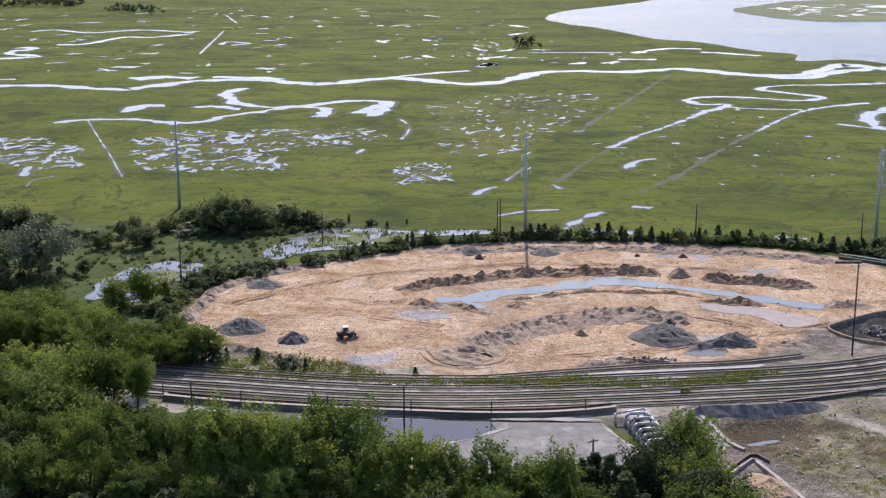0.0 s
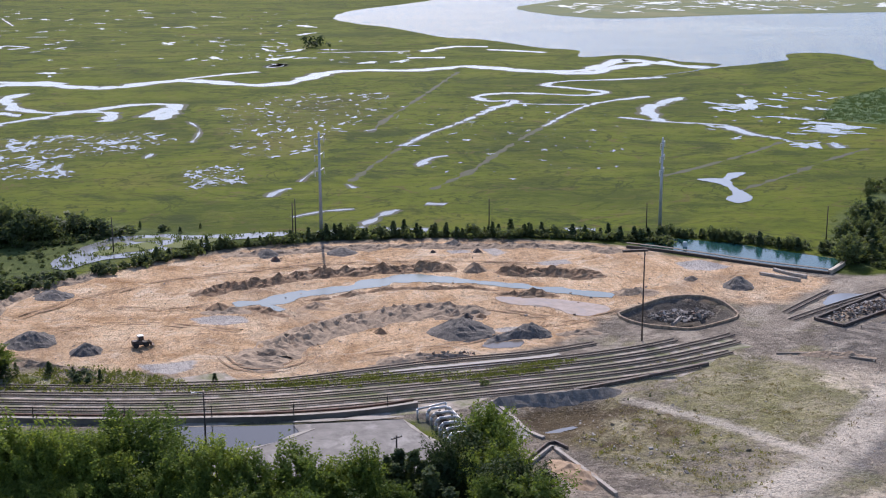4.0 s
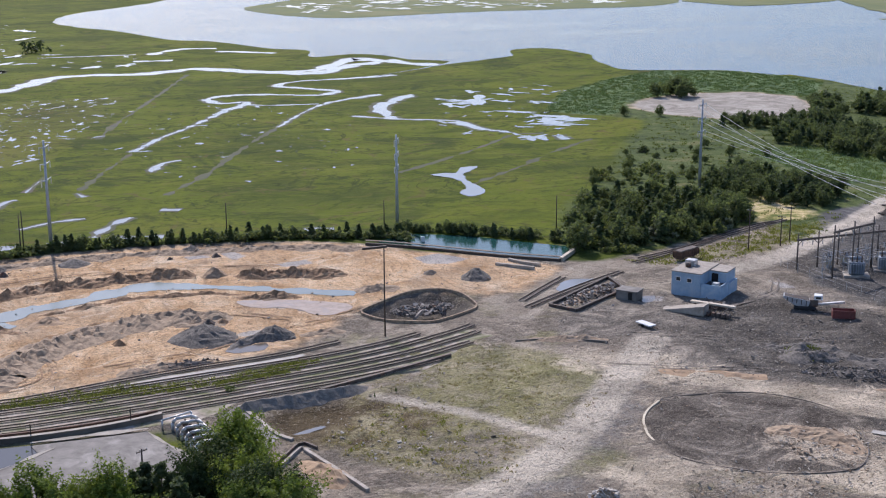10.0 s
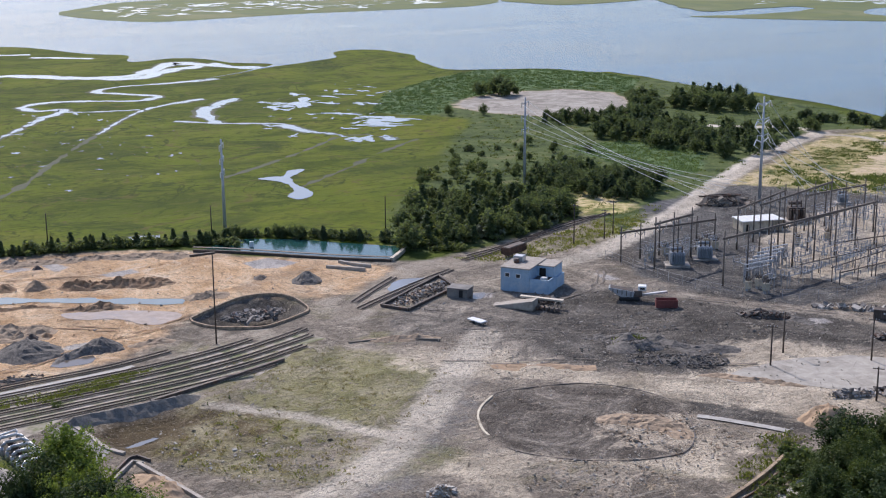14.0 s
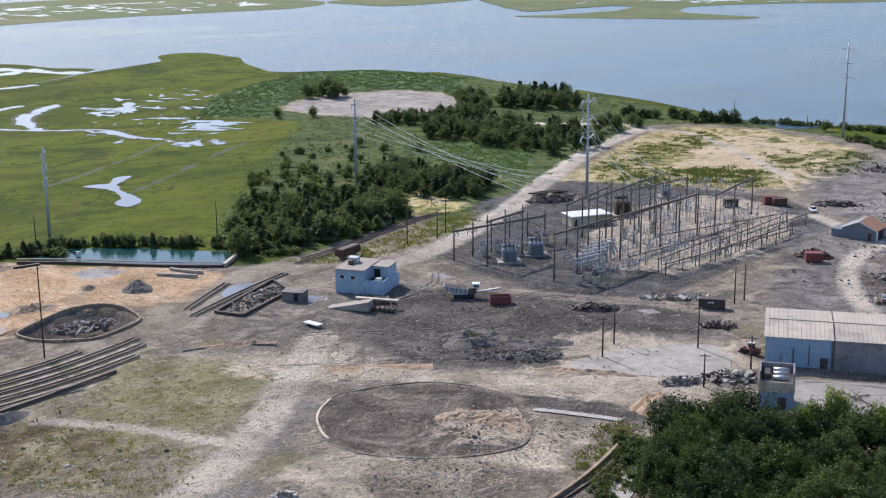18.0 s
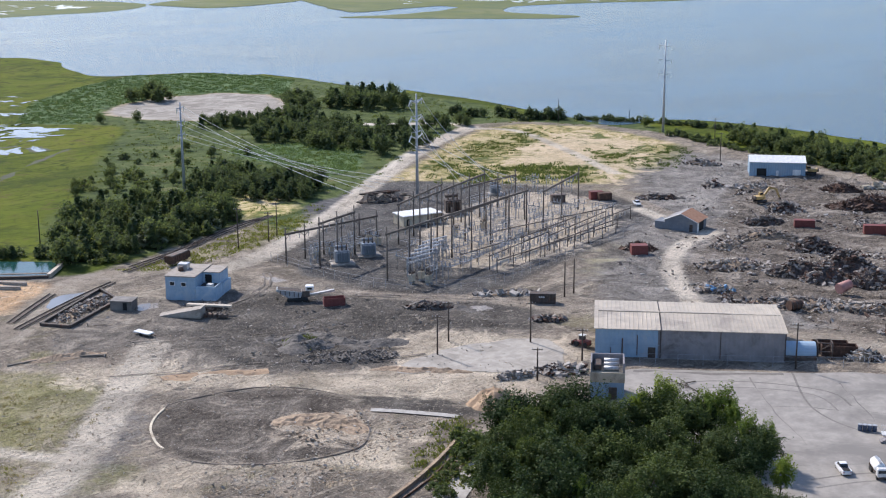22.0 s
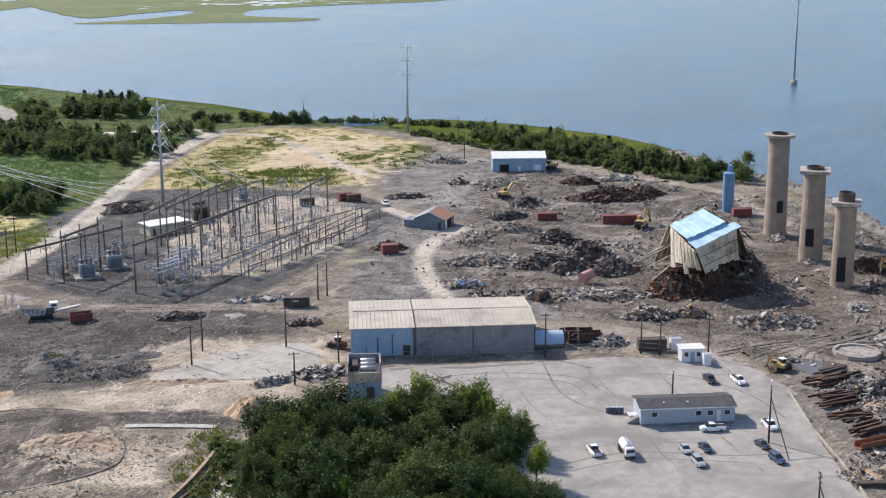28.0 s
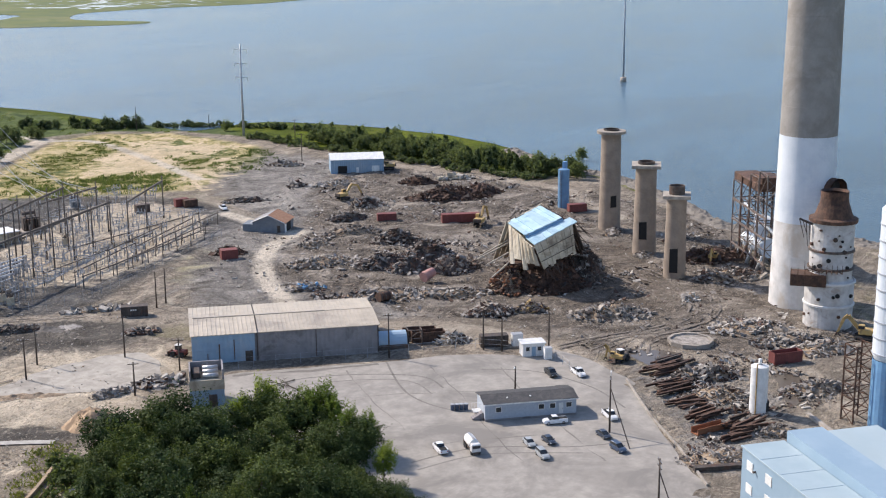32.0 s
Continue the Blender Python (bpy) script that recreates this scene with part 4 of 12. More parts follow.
    on_site = math_node(nt, "ADD", math_node(nt, "MULTIPLY", a2.outputs["Fac"], 0.25), 0.5, True)
    dots = math_node(nt, "MULTIPLY", on_site, 0.5)
    col = mix(nt, math_node(nt, "MULTIPLY", blotch(churn, 0.62, 7.0), math_node(nt, "MULTIPLY", on_site, 0.45)), col, (0.1, 0.086, 0.07))
    col = mix(nt, math_node(nt, "MULTIPLY", blotch(math_node(nt, "SUBTRACT", 1.0, churn), 0.66, 8.0), math_node(nt, "MULTIPLY", on_site, 0.4)), col, (0.5, 0.44, 0.365))
    col = mix(nt, math_node(nt, "MULTIPLY", blotch(grain, 0.6, 5.0), dots), col, (0.075, 0.066, 0.055))
    col = mix(nt, math_node(nt, "MULTIPLY", blotch(math_node(nt, "SUBTRACT", 1.0, grain), 0.66, 6.0), math_node(nt, "MULTIPLY", dots, 0.8)), col, (0.48, 0.44, 0.38))
    col = mix(nt, math_node(nt, "MULTIPLY", blotch(math_node(nt, "SUBTRACT", 1.0, ruts), 0.66, 7.0), math_node(nt, "MULTIPLY", dots, 0.35)), col, (0.12, 0.104, 0.088))
    col = mix(nt, math_node(nt, "MULTIPLY", blotch(fine, 0.58, 4.0), math_node(nt, "ADD", 0.1, math_node(nt, "MULTIPLY", on_site, 0.2))), col, (0.05, 0.048, 0.04))
    col = mix(nt, on_site, col, (1.05, 1.03, 0.985), "MULTIPLY")
    nt.links.new(col, p.inputs["Base Color"])
    nt.links.new(math_node(nt, "SUBTRACT", 0.95, math_node(nt, "MULTIPLY", wet, 0.55)), p.inputs["Roughness"])
    p.inputs["Specular IOR Level"].default_value = 0.06
    b = node(nt, "Bump", Strength=0.8, Distance=0.7)
    nt.links.new(math_node(nt, "ADD", 0.3, math_node(nt, "MULTIPLY", on_site, 0.6)), b.inputs["Strength"])
    nt.links.new(math_node(nt, "ADD", math_node(nt, "ADD", fine, math_node(nt, "MULTIPLY", churn, 0.7)), math_node(nt, "MULTIPLY", marks, 0.5)), b.inputs["Height"])
    nt.links.new(b.outputs[0], p.inputs["Normal"])
    return m


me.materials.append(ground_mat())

# ---------------------------------------------------------------- water
RIVER = [(96.1, 1281.6), (129.4, 1382.8), (192.3, 1469.9), (285.6, 1660.2), (657.7, 2593.0), (692.6, 2575.8), (1476.0, 2925.5), (2169.5, 2417.1), (2848.0, 2276.1), (3083.0, 1410.6), (3280.1, 684.8), (538.9, 39.8), (386.2, 40.1), (382.0, 75.3), (399.4, 95.6), (391.8, 122.9), (418.2, 148.9), (447.5, 178.8), (454.4, 202.0), (492.2, 254.9), (505.0, 306.7), (506.2, 356.1), (491.8, 384.2)] + [(461.6, 390.1), (463.1, 418.8), (476.5, 491.9), (477.2, 521.6), (477.9, 552.8), (469.1, 541.5), (469.0, 589.8), (468.1, 671.4), (458.5, 672.1), (441.8, 706.0), (408.4, 721.5), (388.9, 735.2), (396.3, 788.1), (410.6, 825.4), (405.9, 869.2), (378.2, 875.2), (356.2, 833.6), (335.2, 822.0), (302.8, 804.4), (280.0, 788.5), (236.7, 756.2), (297.8, 806.3), (304.9, 825.6), (286.4, 840.0), (280.4, 869.6), (262.1, 888.6), (231.7, 879.7), (240.1, 926.6), (220.4, 947.3), (193.4, 1019.3), (164.2, 1050.9), (133.3, 1153.4), (105.9, 1208.3)]
tagged(sheet("river_water", RIVER, 0.03, M_WATER, 9.0, 3.0, 25.0, True, 160.0), "wide grey-blue river with a fine wind ripple", "river", kind="structure")
isle_z = 0.1
for outline, label in (
        ([(292.3, 1379.4), (338.6, 1449.9), (408.9, 1521.7), (599.3, 1544.7), (735.7, 1439.4), (761.3, 1314.8), (687.6, 1243.6), (602.8, 1240.0), (479.6, 1235.8), (357.6, 1211.0), (313.8, 1251.1), (296.5, 1306.8)], "low green marsh island in the river"),
        ([(785.0, 1004.2), (826.5, 996.2), (883.6, 996.0), (952.7, 1022.1), (976.3, 1073.7), (1115.0, 1139.3), (1388.0, 1115.0), (1382.7, 946.9), (1223.6, 921.3), (1115.5, 969.6), (1011.3, 991.7), (944.1, 940.7), (952.2, 852.6), (908.2, 854.8), (837.3, 928.2)], "thin green marsh spit in the river"),
        ([(767.0, 1312.6), (875.2, 1359.6), (1007.5, 1330.9), (907.6, 1236.1), (789.0, 1204.0), (765.2, 1251.7)], "narrow green marsh island in the river"),
        ([(844.2, 1078.2), (917.4, 1055.7), (1004.3, 1055.0), (1152.0, 1034.9), (1275.8, 956.2), (1342.3, 1166.8), (1285.8, 1410.2), (1063.4, 1456.2)], "broad green marsh island in the river")):
    isle_z += 0.06
    tagged(sheet("marsh_island", outline, isle_z, M_MARSH, 8.0, 4.0, 22.0), label, "island", kind="structure")

creeks, banks = bmesh.new(), bmesh.new()
for i, (pts, w) in enumerate((
        ([(-271.0, 761.9), (-227.2, 765.7), (-197.8, 751.7), (-174.4, 745.9), (-159.6, 766.1), (-140.7, 787.4), (-104.5, 788.9), (-86.4, 774.4), (-66.3, 768.3), (-44.7, 786.8), (-21.7, 791.7), (1.6, 771.4), (20.9, 765.3), (37.7, 781.2), (52.8, 812.5), (74.6, 827.1), (108.7, 822.7), (145.7, 837.1), (169.8, 817.4), (183.5, 801.8), (210.5, 789.2), (238.6, 817.9), (280.6, 841.7)], 15),
        ([(-180.3, 794.4), (-167.6, 805.6), (-146.1, 799.0)], 24), ([(-136.9, 804.5), (-119.5, 800.9), (-94.8, 791.4)], 17), ([(-31.9, 797.8), (-8.6, 817.8), (15.7, 832.4)], 8),
        ([(150.9, 836.0), (180.0, 805.3), (215.6, 805.4), (252.5, 856.4), (269.2, 835.1), (294.3, 797.0)], 15),
        ([(-112.0, 748.9), (-117.0, 724.3), (-104.2, 685.3), (-86.4, 670.0), (-70.0, 675.8), (-59.5, 686.1), (-42.6, 694.3), (-30.0, 687.4), (-29.7, 668.4), (-35.1, 637.1)], 9),
        ([(-69.8, 673.7), (-58.9, 663.1), (-59.5, 637.8)], 9), ([(-39.9, 648.7), (-32.5, 678.9)], 10),
        ([(-181.6, 621.1), (-169.4, 629.8), (-148.4, 631.0), (-130.8, 623.3), (-119.5, 619.4), (-109.6, 626.3), (-106.6, 637.3), (-92.5, 652.2), (-77.9, 669.8), (-64.5, 677.7)], 7),
        ([(-136.1, 623.5), (-127.8, 621.4), (-122.8, 616.0)], 11), ([(-124.8, 671.2), (-115.6, 675.1), (-101.2, 664.4)], 9), ([(-156.2, 656.0), (-152.9, 676.2), (-142.2, 680.1)], 12),
        ([(-168.1, 629.8), (-151.6, 582.0), (-133.7, 531.3), (-118.5, 486.2)], 1.5), ([(-184.7, 1140.1), (-177.1, 1034.5), (-170.7, 946.6)], 2.0), ([(-212.6, 1329.8), (-188.3, 1234.0)], 2.0), ([(-196.3, 968.2), (-196.9, 1003.0)], 1.2),
        ([(-347.5, 1142.5), (-330.7, 1159.2), (-293.9, 1128.4), (-257.4, 1155.5), (-207.5, 1124.1)], 8), ([(-292.1, 1020.9), (-271.7, 1024.7), (-255.2, 1083.1), (-232.4, 1082.1), (-208.7, 1113.1)], 10), ([(-314.4, 910.0), (-282.7, 931.5), (-310.1, 956.5), (-299.9, 989.8), (-315.3, 999.3)], 16),
        ([(-211.9, 863.7), (-196.5, 859.8)], 10), ([(-265.5, 794.6), (-252.9, 797.0)], 7), ([(-167.5, 1015.3), (-164.7, 1038.8), (-147.4, 1023.7), (-158.2, 1010.3)], 5),
        ([(-21.7, 631.2), (-15.5, 604.5), (-17.8, 569.4)], 2.2), ([(36.7, 397.6), (43.3, 412.4), (50.8, 421.5)], 3.0),
        ([(68.1, 544.1), (84.2, 575.9), (102.4, 604.7), (127.6, 649.7)], 2.6), ([(127.6, 649.7), (141.7, 671.5), (128.4, 676.1), (126.6, 693.5), (141.0, 704.4), (160.6, 699.2), (184.1, 687.4), (196.9, 700.3), (183.3, 719.4), (173.1, 734.4), (189.7, 751.7), (220.2, 753.3), (250.3, 760.2)], 6.5),
        ([(136.6, 667.5), (151.6, 658.9), (175.4, 654.2)], 3.5), ([(138.1, 587.2), (160.6, 627.9), (176.3, 652.2)], 2.6), ([(176.3, 652.2), (195.9, 667.8), (215.9, 677.7)], 5.0),
        ([(135.9, 809.5), (89.7, 675.2), (73.2, 630.3), (58.5, 582.9)], 1.2), ([(68.1, 544.1), (52.7, 505.6), (40.2, 472.0)], 1.0), ([(138.1, 587.2), (114.2, 542.9), (85.7, 484.0), (66.9, 453.1)], 0.7),
        ([(231.2, 670.7), (208.7, 645.9), (198.5, 623.5), (193.8, 591.2)], 8.0), ([(179.0, 608.1), (195.7, 590.5), (218.0, 575.0), (221.5, 548.7), (226.0, 540.2)], 3.5), ([(216.8, 571.7), (221.4, 545.3)], 6.0),
        ([(226.0, 540.2), (232.2, 529.7), (242.1, 527.8)], 3.0), ([(244.5, 520.4), (243.5, 508.1)], 5), ([(254.2, 505.9), (227.3, 484.3), (197.7, 455.5), (167.3, 429.6)], 0.8), ([(225.8, 527.1), (192.2, 494.0), (153.3, 462.7)], 0.8),
        ([(67.8, 497.0), (75.4, 513.7), (83.2, 518.5)], 3.0), ([(10.4, 449.4), (15.0, 460.2), (19.1, 463.1)], 3.5), ([(22.2, 474.5), (30.9, 502.5)], 1.6), ([(38.5, 467.8), (40.2, 459.6)], 2.5),
        ([(16.8, 416.2), (26.2, 422.8), (37.3, 425.2)], 2.5), ([(61.4, 430.0), (67.8, 427.2)], 4), ([(40.0, 396.0), (56.5, 391.9)], 4.5), ([(22.8, 394.0), (31.2, 392.4)], 7), ([(97.3, 385.4), (106.0, 383.8)], 5),
        ([(-155.3, 487.0), (-159.2, 506.8)], 3.5), ([(-148.2, 467.6), (-149.2, 480.3), (-143.8, 486.8)], 1.5), ([(-35.3, 533.0), (-33.2, 543.7)], 2.0), ([(-68.6, 523.3), (-62.2, 501.0)], 1.6),
        ([(23.3, 854.7), (31.2, 874.8), (25.2, 858.0)], 8), ([(131.5, 937.9), (160.1, 969.8), (183.5, 964.5)], 10), ([(179.7, 943.9), (196.8, 931.2), (214.4, 914.9)], 9), ([(59.3, 945.0), (84.9, 943.9), (124.2, 942.2)], 4), ([(116.4, 896.4), (140.6, 895.5)], 9))):
    ditch = w <= 1.5
    w *= 0.72 if w > 2.5 else 0.3 if ditch else 0.55
    if w > 0.37:
        ribbon_into(creeks, pts, w, -0.085 + 0.001 * i, max(1.2, w * 0.3), w * 0.35, max(4.0, w * 0.8), i * 7.3)
    if ditch:
        ribbon_into(banks, pts, 1.9, -0.11 + 0.0003 * i, 2.0, 0.8, 5.0, i * 3.1)
    else:
        ribbon_into(banks, pts, w * 1.25 + 2.4, -0.11 + 0.0003 * i, max(1.2, w * 0.3), w * 0.35, max(4.0, w * 0.8), i * 7.3)
tagged(part("marsh_creek", creeks, M_POND), "winding silver tidal creeks and ditches through the green marsh", "creek", kind="structure")

tagged(part("creek_bank", banks, M_MUDBANK), "dark muddy grass banks along the creeks", "bank", kind="structure")

pools = bmesh.new()
rnd = random.Random(11)


def pool(x, y, rx, ry, turn, z0=-0.02):
    n = 22
    k = rnd.random() * 50
    z = z0 + 0.00004 * len(pools.faces)
    c, s = math.cos(turn), math.sin(turn)
    vs = []
    for i in range(n):
        a = 2 * math.pi * i / n
        r = max(0.12, 1 + 1.9 * noise.noise((math.cos(a) * 1.9 + k, math.sin(a) * 1.9, k)) + 0.5 * noise.noise((math.cos(a) * 5, math.sin(a) * 5, k)))
        u, v = rx * r * math.cos(a), ry * r * math.sin(a)
        vs.append(pools.verts.new((x + u * c - v * s, y + u * s + v * c, z)))
    pools.faces.new(vs)


def in_poly(poly, x, y):
    return float(side(poly, np.array([x]), np.array([y]))[0]) > 0


def scatter(poly, count, gap=0.0, rng=rnd):
    """Random plan points inside an outline, at least gap apart."""
    xs, ys = [p[0] for p in poly], [p[1] for p in poly]
    out = []
    for _ in range(14):
        px = np.array([rng.uniform(min(xs), max(xs)) for _ in range(count * 5)])
        py = np.array([rng.uniform(min(ys), max(ys)) for _ in range(count * 5)])
        ok = side(poly, px, py) > 0
        for x, y in zip(px[ok], py[ok]):
            if len(out) < count and (not gap or all((x - a) ** 2 + (y - b) ** 2 > gap * gap for a, b in out)):
                out.append((float(x), float(y)))
        if len(out) >= count:
            break
    return out


for poly, count, lo, hi in (
        ([(-116.5, 499.9), (-135.4, 573.9), (-114.7, 593.8), (-77.6, 599.4), (-37.2, 603.4), (-23.5, 578.7), (-43.2, 546.8), (-70.2, 539.2), (-56.6, 498.5), (-85.6, 493.4)], 620, 0.25, 2.3),
        ([(-180.9, 513.3), (-199.3, 567.9), (-179.5, 582.7), (-147.5, 545.1), (-139.6, 506.3), (-155.2, 500.7)], 280, 0.25, 2.6),
        ([(-293.8, 828.2), (-492.4, 1404.0), (-174.1, 1474.6), (99.6, 1367.7), (40.9, 847.5), (-98.3, 821.0)], 260, 0.8, 5.0),
        ([(-30.9, 866.9), (-11.4, 1103.4), (76.5, 1047.1), (145.2, 877.4), (77.7, 862.7)], 45, 1.2, 7.0),
        ([(-1.3, 534.8), (-7.2, 678.1), (34.9, 721.8), (83.4, 720.3), (72.2, 645.5), (42.7, 577.0), (25.4, 521.1)], 380, 0.25, 1.7),
        ([(-17.1, 464.9), (-20.8, 509.7), (3.1, 515.3), (2.9, 474.9)], 150, 0.25, 1.5),
        ([(52.5, 576.7), (91.1, 685.8), (194.0, 641.9), (163.3, 493.7), (121.6, 462.0), (72.2, 463.0)], 110, 0.3, 1.6),
        ([(206.6, 559.2), (240.7, 660.0), (312.2, 713.6), (317.4, 657.0), (269.1, 593.9), (275.9, 552.4), (246.7, 503.9), (215.6, 515.0)], 60, 0.8, 5.0),
        ([(247.2, 548.2), (257.8, 574.0), (276.9, 563.3), (269.2, 545.7)], 12, 2.0, 7.0),
        ([(232.6, 617.5), (240.0, 641.4), (264.3, 651.4), (257.4, 630.5)], 8, 3.0, 7.0)):
    for x, y in scatter(poly, count):
        r = lo + (hi - lo) * rnd.random() ** 3
        pool(x, y, r * rnd.uniform(0.8, 2.2), r * rnd.uniform(0.4, 0.9), rnd.gauss(1.4, 0.7))
for poly, count, lo, hi in (
        ([(330.4, 1364.5), (387.2, 1441.2), (566.1, 1459.1), (694.1, 1385.3), (686.3, 1302.7), (590.8, 1281.5), (473.0, 1281.6), (372.3, 1260.7), (335.4, 1291.7)], 110, 2.0, 9.0),
        ([(1037.9, 1095.6), (1122.8, 1101.5), (1225.2, 1065.5), (1242.9, 958.7), (1146.1, 980.5), (1063.5, 1018.1)], 40, 2.0, 9.0),
        ([(939.6, 1081.0), (1030.0, 1081.7), (1162.5, 1060.9), (1218.8, 1147.5), (1158.0, 1233.5), (1029.8, 1219.2)], 26, 2.0, 8.0)):
    for x, y in scatter(poly, count):
        r = lo + (hi - lo) * rnd.random() ** 2
        pool(x, y, r * rnd.uniform(0.8, 2.4), r * rnd.uniform(0.6, 1.2), rnd.gauss(1.2, 0.6), 0.4)
tagged(part("marsh_pool", pools, M_POND), "scattered small silver pools in the green marsh", "pools", kind="stuff")

for name, pts, mat, z, label in (
        ("pond_water", [(163.1, 453.5), (168.0, 455.7), (173.2, 454.0), (178.8, 463.1), (185.1, 463.7), (180.4, 457.6), (175.2, 451.4), (171.7, 440.0), (171.5, 426.4), (168.7, 416.4), (162.7, 412.9), (161.4, 419.1), (167.4, 430.0), (168.2, 444.7)], M_POND, 0.05, "silver tidal pond in the green marsh"),
        ("pond_water", [(-89.3, 321.8), (-89.6, 337.8), (-87.4, 345.2), (-84.4, 354.1), (-81.2, 356.5), (-76.1, 360.1), (-73.0, 358.8), (-68.6, 357.5), (-64.4, 352.5), (-65.8, 346.6), (-67.6, 339.7), (-71.2, 339.2), (-72.9, 333.1), (-74.9, 326.8), (-76.3, 319.1), (-81.6, 320.7), (-85.7, 321.7)], M_POND, 0.06, "shallow pond among scrub beside the lot"),
        ("pond_water", [(-50.6, 362.9), (-51.0, 372.1), (-47.2, 380.9), (-41.6, 390.9), (-36.2, 397.5), (-23.4, 398.8), (-14.7, 396.4), (-2.8, 395.4), (14.7, 396.6), (13.8, 391.4), (0.6, 389.4), (-7.4, 388.1), (-9.6, 378.9), (-12.2, 378.9), (-16.0, 383.2), (-19.5, 380.5), (-23.8, 375.7), (-30.1, 372.4), (-36.4, 371.2), (-41.5, 366.0), (-45.7, 361.5)], M_POND, 0.06, "shallow marsh pond with green tufts beside the lot"),
        ("puddle", [(62.7, 316.0), (70.7, 314.4), (82.8, 308.0), (88.0, 301.4), (83.2, 296.5), (77.7, 297.9), (74.0, 304.8), (64.5, 309.6)], M_SHALLOW, -0.05, "shallow lavender-brown puddle in the sand"),
        ("puddle", [(141.4, 298.7), (146.5, 304.3), (153.7, 303.2), (153.2, 300.0), (146.5, 295.3), (139.7, 292.4)], M_POND, -0.05, "blue-grey puddle beside the sunken trough"),
        ("puddle", [(156.3, 283.9), (160.3, 282.8), (157.3, 278.3), (154.8, 280.0)], M_PUDDLE, -0.05, "shallow puddle beside the control building"),
        ("puddle", [(52.8, 279.4), (57.3, 280.6), (61.7, 280.5), (60.3, 276.6), (53.3, 275.5)], M_PUDDLE, -0.05, "grey puddle beside a gravel heap"),
        ("puddle", [(261.0, 102.9), (265.5, 98.5), (265.0, 92.1), (257.5, 90.5), (255.1, 95.6)], M_PUDDLE, -0.05, "brown puddle in the demolition yard"),
        ("puddle", [(260.8, 70.9), (264.2, 68.3), (259.0, 63.4), (248.8, 61.8), (245.9, 63.8)], M_PUDDLE, -0.05, "brown puddle in the demolition yard"),
        ("pond_water", [(x * 1.0114, y * 1.0114) for x, y in [(53.2, 224.9), (55.0, 226.1), (57.4, 227.0), (59.9, 227.7), (60.6, 226.8), (57.7, 225.1), (54.9, 224.1)]], M_POND, -1.0, "small blue pool in an earth pit")):
    tagged(sheet(name, pts, z, mat, 1.5, 1.0, 4.0), label, "puddle" if name == "puddle" else "water", kind="structure")

TRENCH = [(-1.7, 320.1), (7.0, 321.0), (13.6, 326.1), (25.4, 329.7), (36.1, 334.8), (42.4, 337.3), (51.2, 335.2), (65.1, 327.9), (78.4, 319.7), (91.9, 312.1)]
tagged(ribbon("trench_water", TRENCH, lambda f: 4.6 + 2.6 * math.sin(min(1.0, f * 1.6) * math.pi), -0.04, M_TRENCH, 1.2, 0.9, 4.0, 2.0), "long shallow trench of pale turquoise water in the sand", "water", kind="structure")
tagged(ribbon("trench_water", [(4.3, 319.6), (7.5, 315.4), (10.1, 312.9)], 3.0, -0.035, M_TRENCH, 1.0, 0.8, 3.0, 4.0), "short arm of the turquoise trench", "water", kind="structure")

tagged(ribbon("concrete_path", [(153.2, 188.8), (156.0, 185.4), (158.5, 181.7), (161.0, 178.0), (163.0, 174.5)], 1.7, 0.1, M_PATH, 1.2, 0.0), "pale grey concrete path beside the dark circle", "path", kind="structure")

# green tufts inside the pond beside the lot
for pts in ([(-80.0, 342.2), (-77.4, 347.9), (-72.4, 349.1), (-69.9, 345.5), (-71.3, 339.8), (-76.0, 337.6)], [(-83.1, 331.1), (-80.5, 334.3), (-78.1, 331.1), (-79.2, 326.8), (-81.8, 327.4)], [(-41.3, 380.1), (-36.7, 382.9), (-29.5, 387.8), (-24.6, 388.4), (-22.6, 383.3), (-27.3, 379.2), (-33.6, 375.9), (-38.4, 375.2)], [(-31.6, 392.9), (-24.9, 394.3), (-19.7, 393.5), (-20.5, 390.5), (-28.0, 389.9)], [(-21.8, 384.0), (-16.2, 389.0), (-7.8, 391.0), (-4.4, 388.1), (-11.0, 384.6), (-15.8, 380.4)], [(-37.9, 387.2), (-34.8, 390.8), (-32.2, 389.3), (-34.3, 385.0)]):
    tagged(sheet("marsh_tuft", pts, 0.14, M_MARSH, 1.5, 1.5, 4.0), "low green marsh tuft in the pond", "marsh", kind="structure")

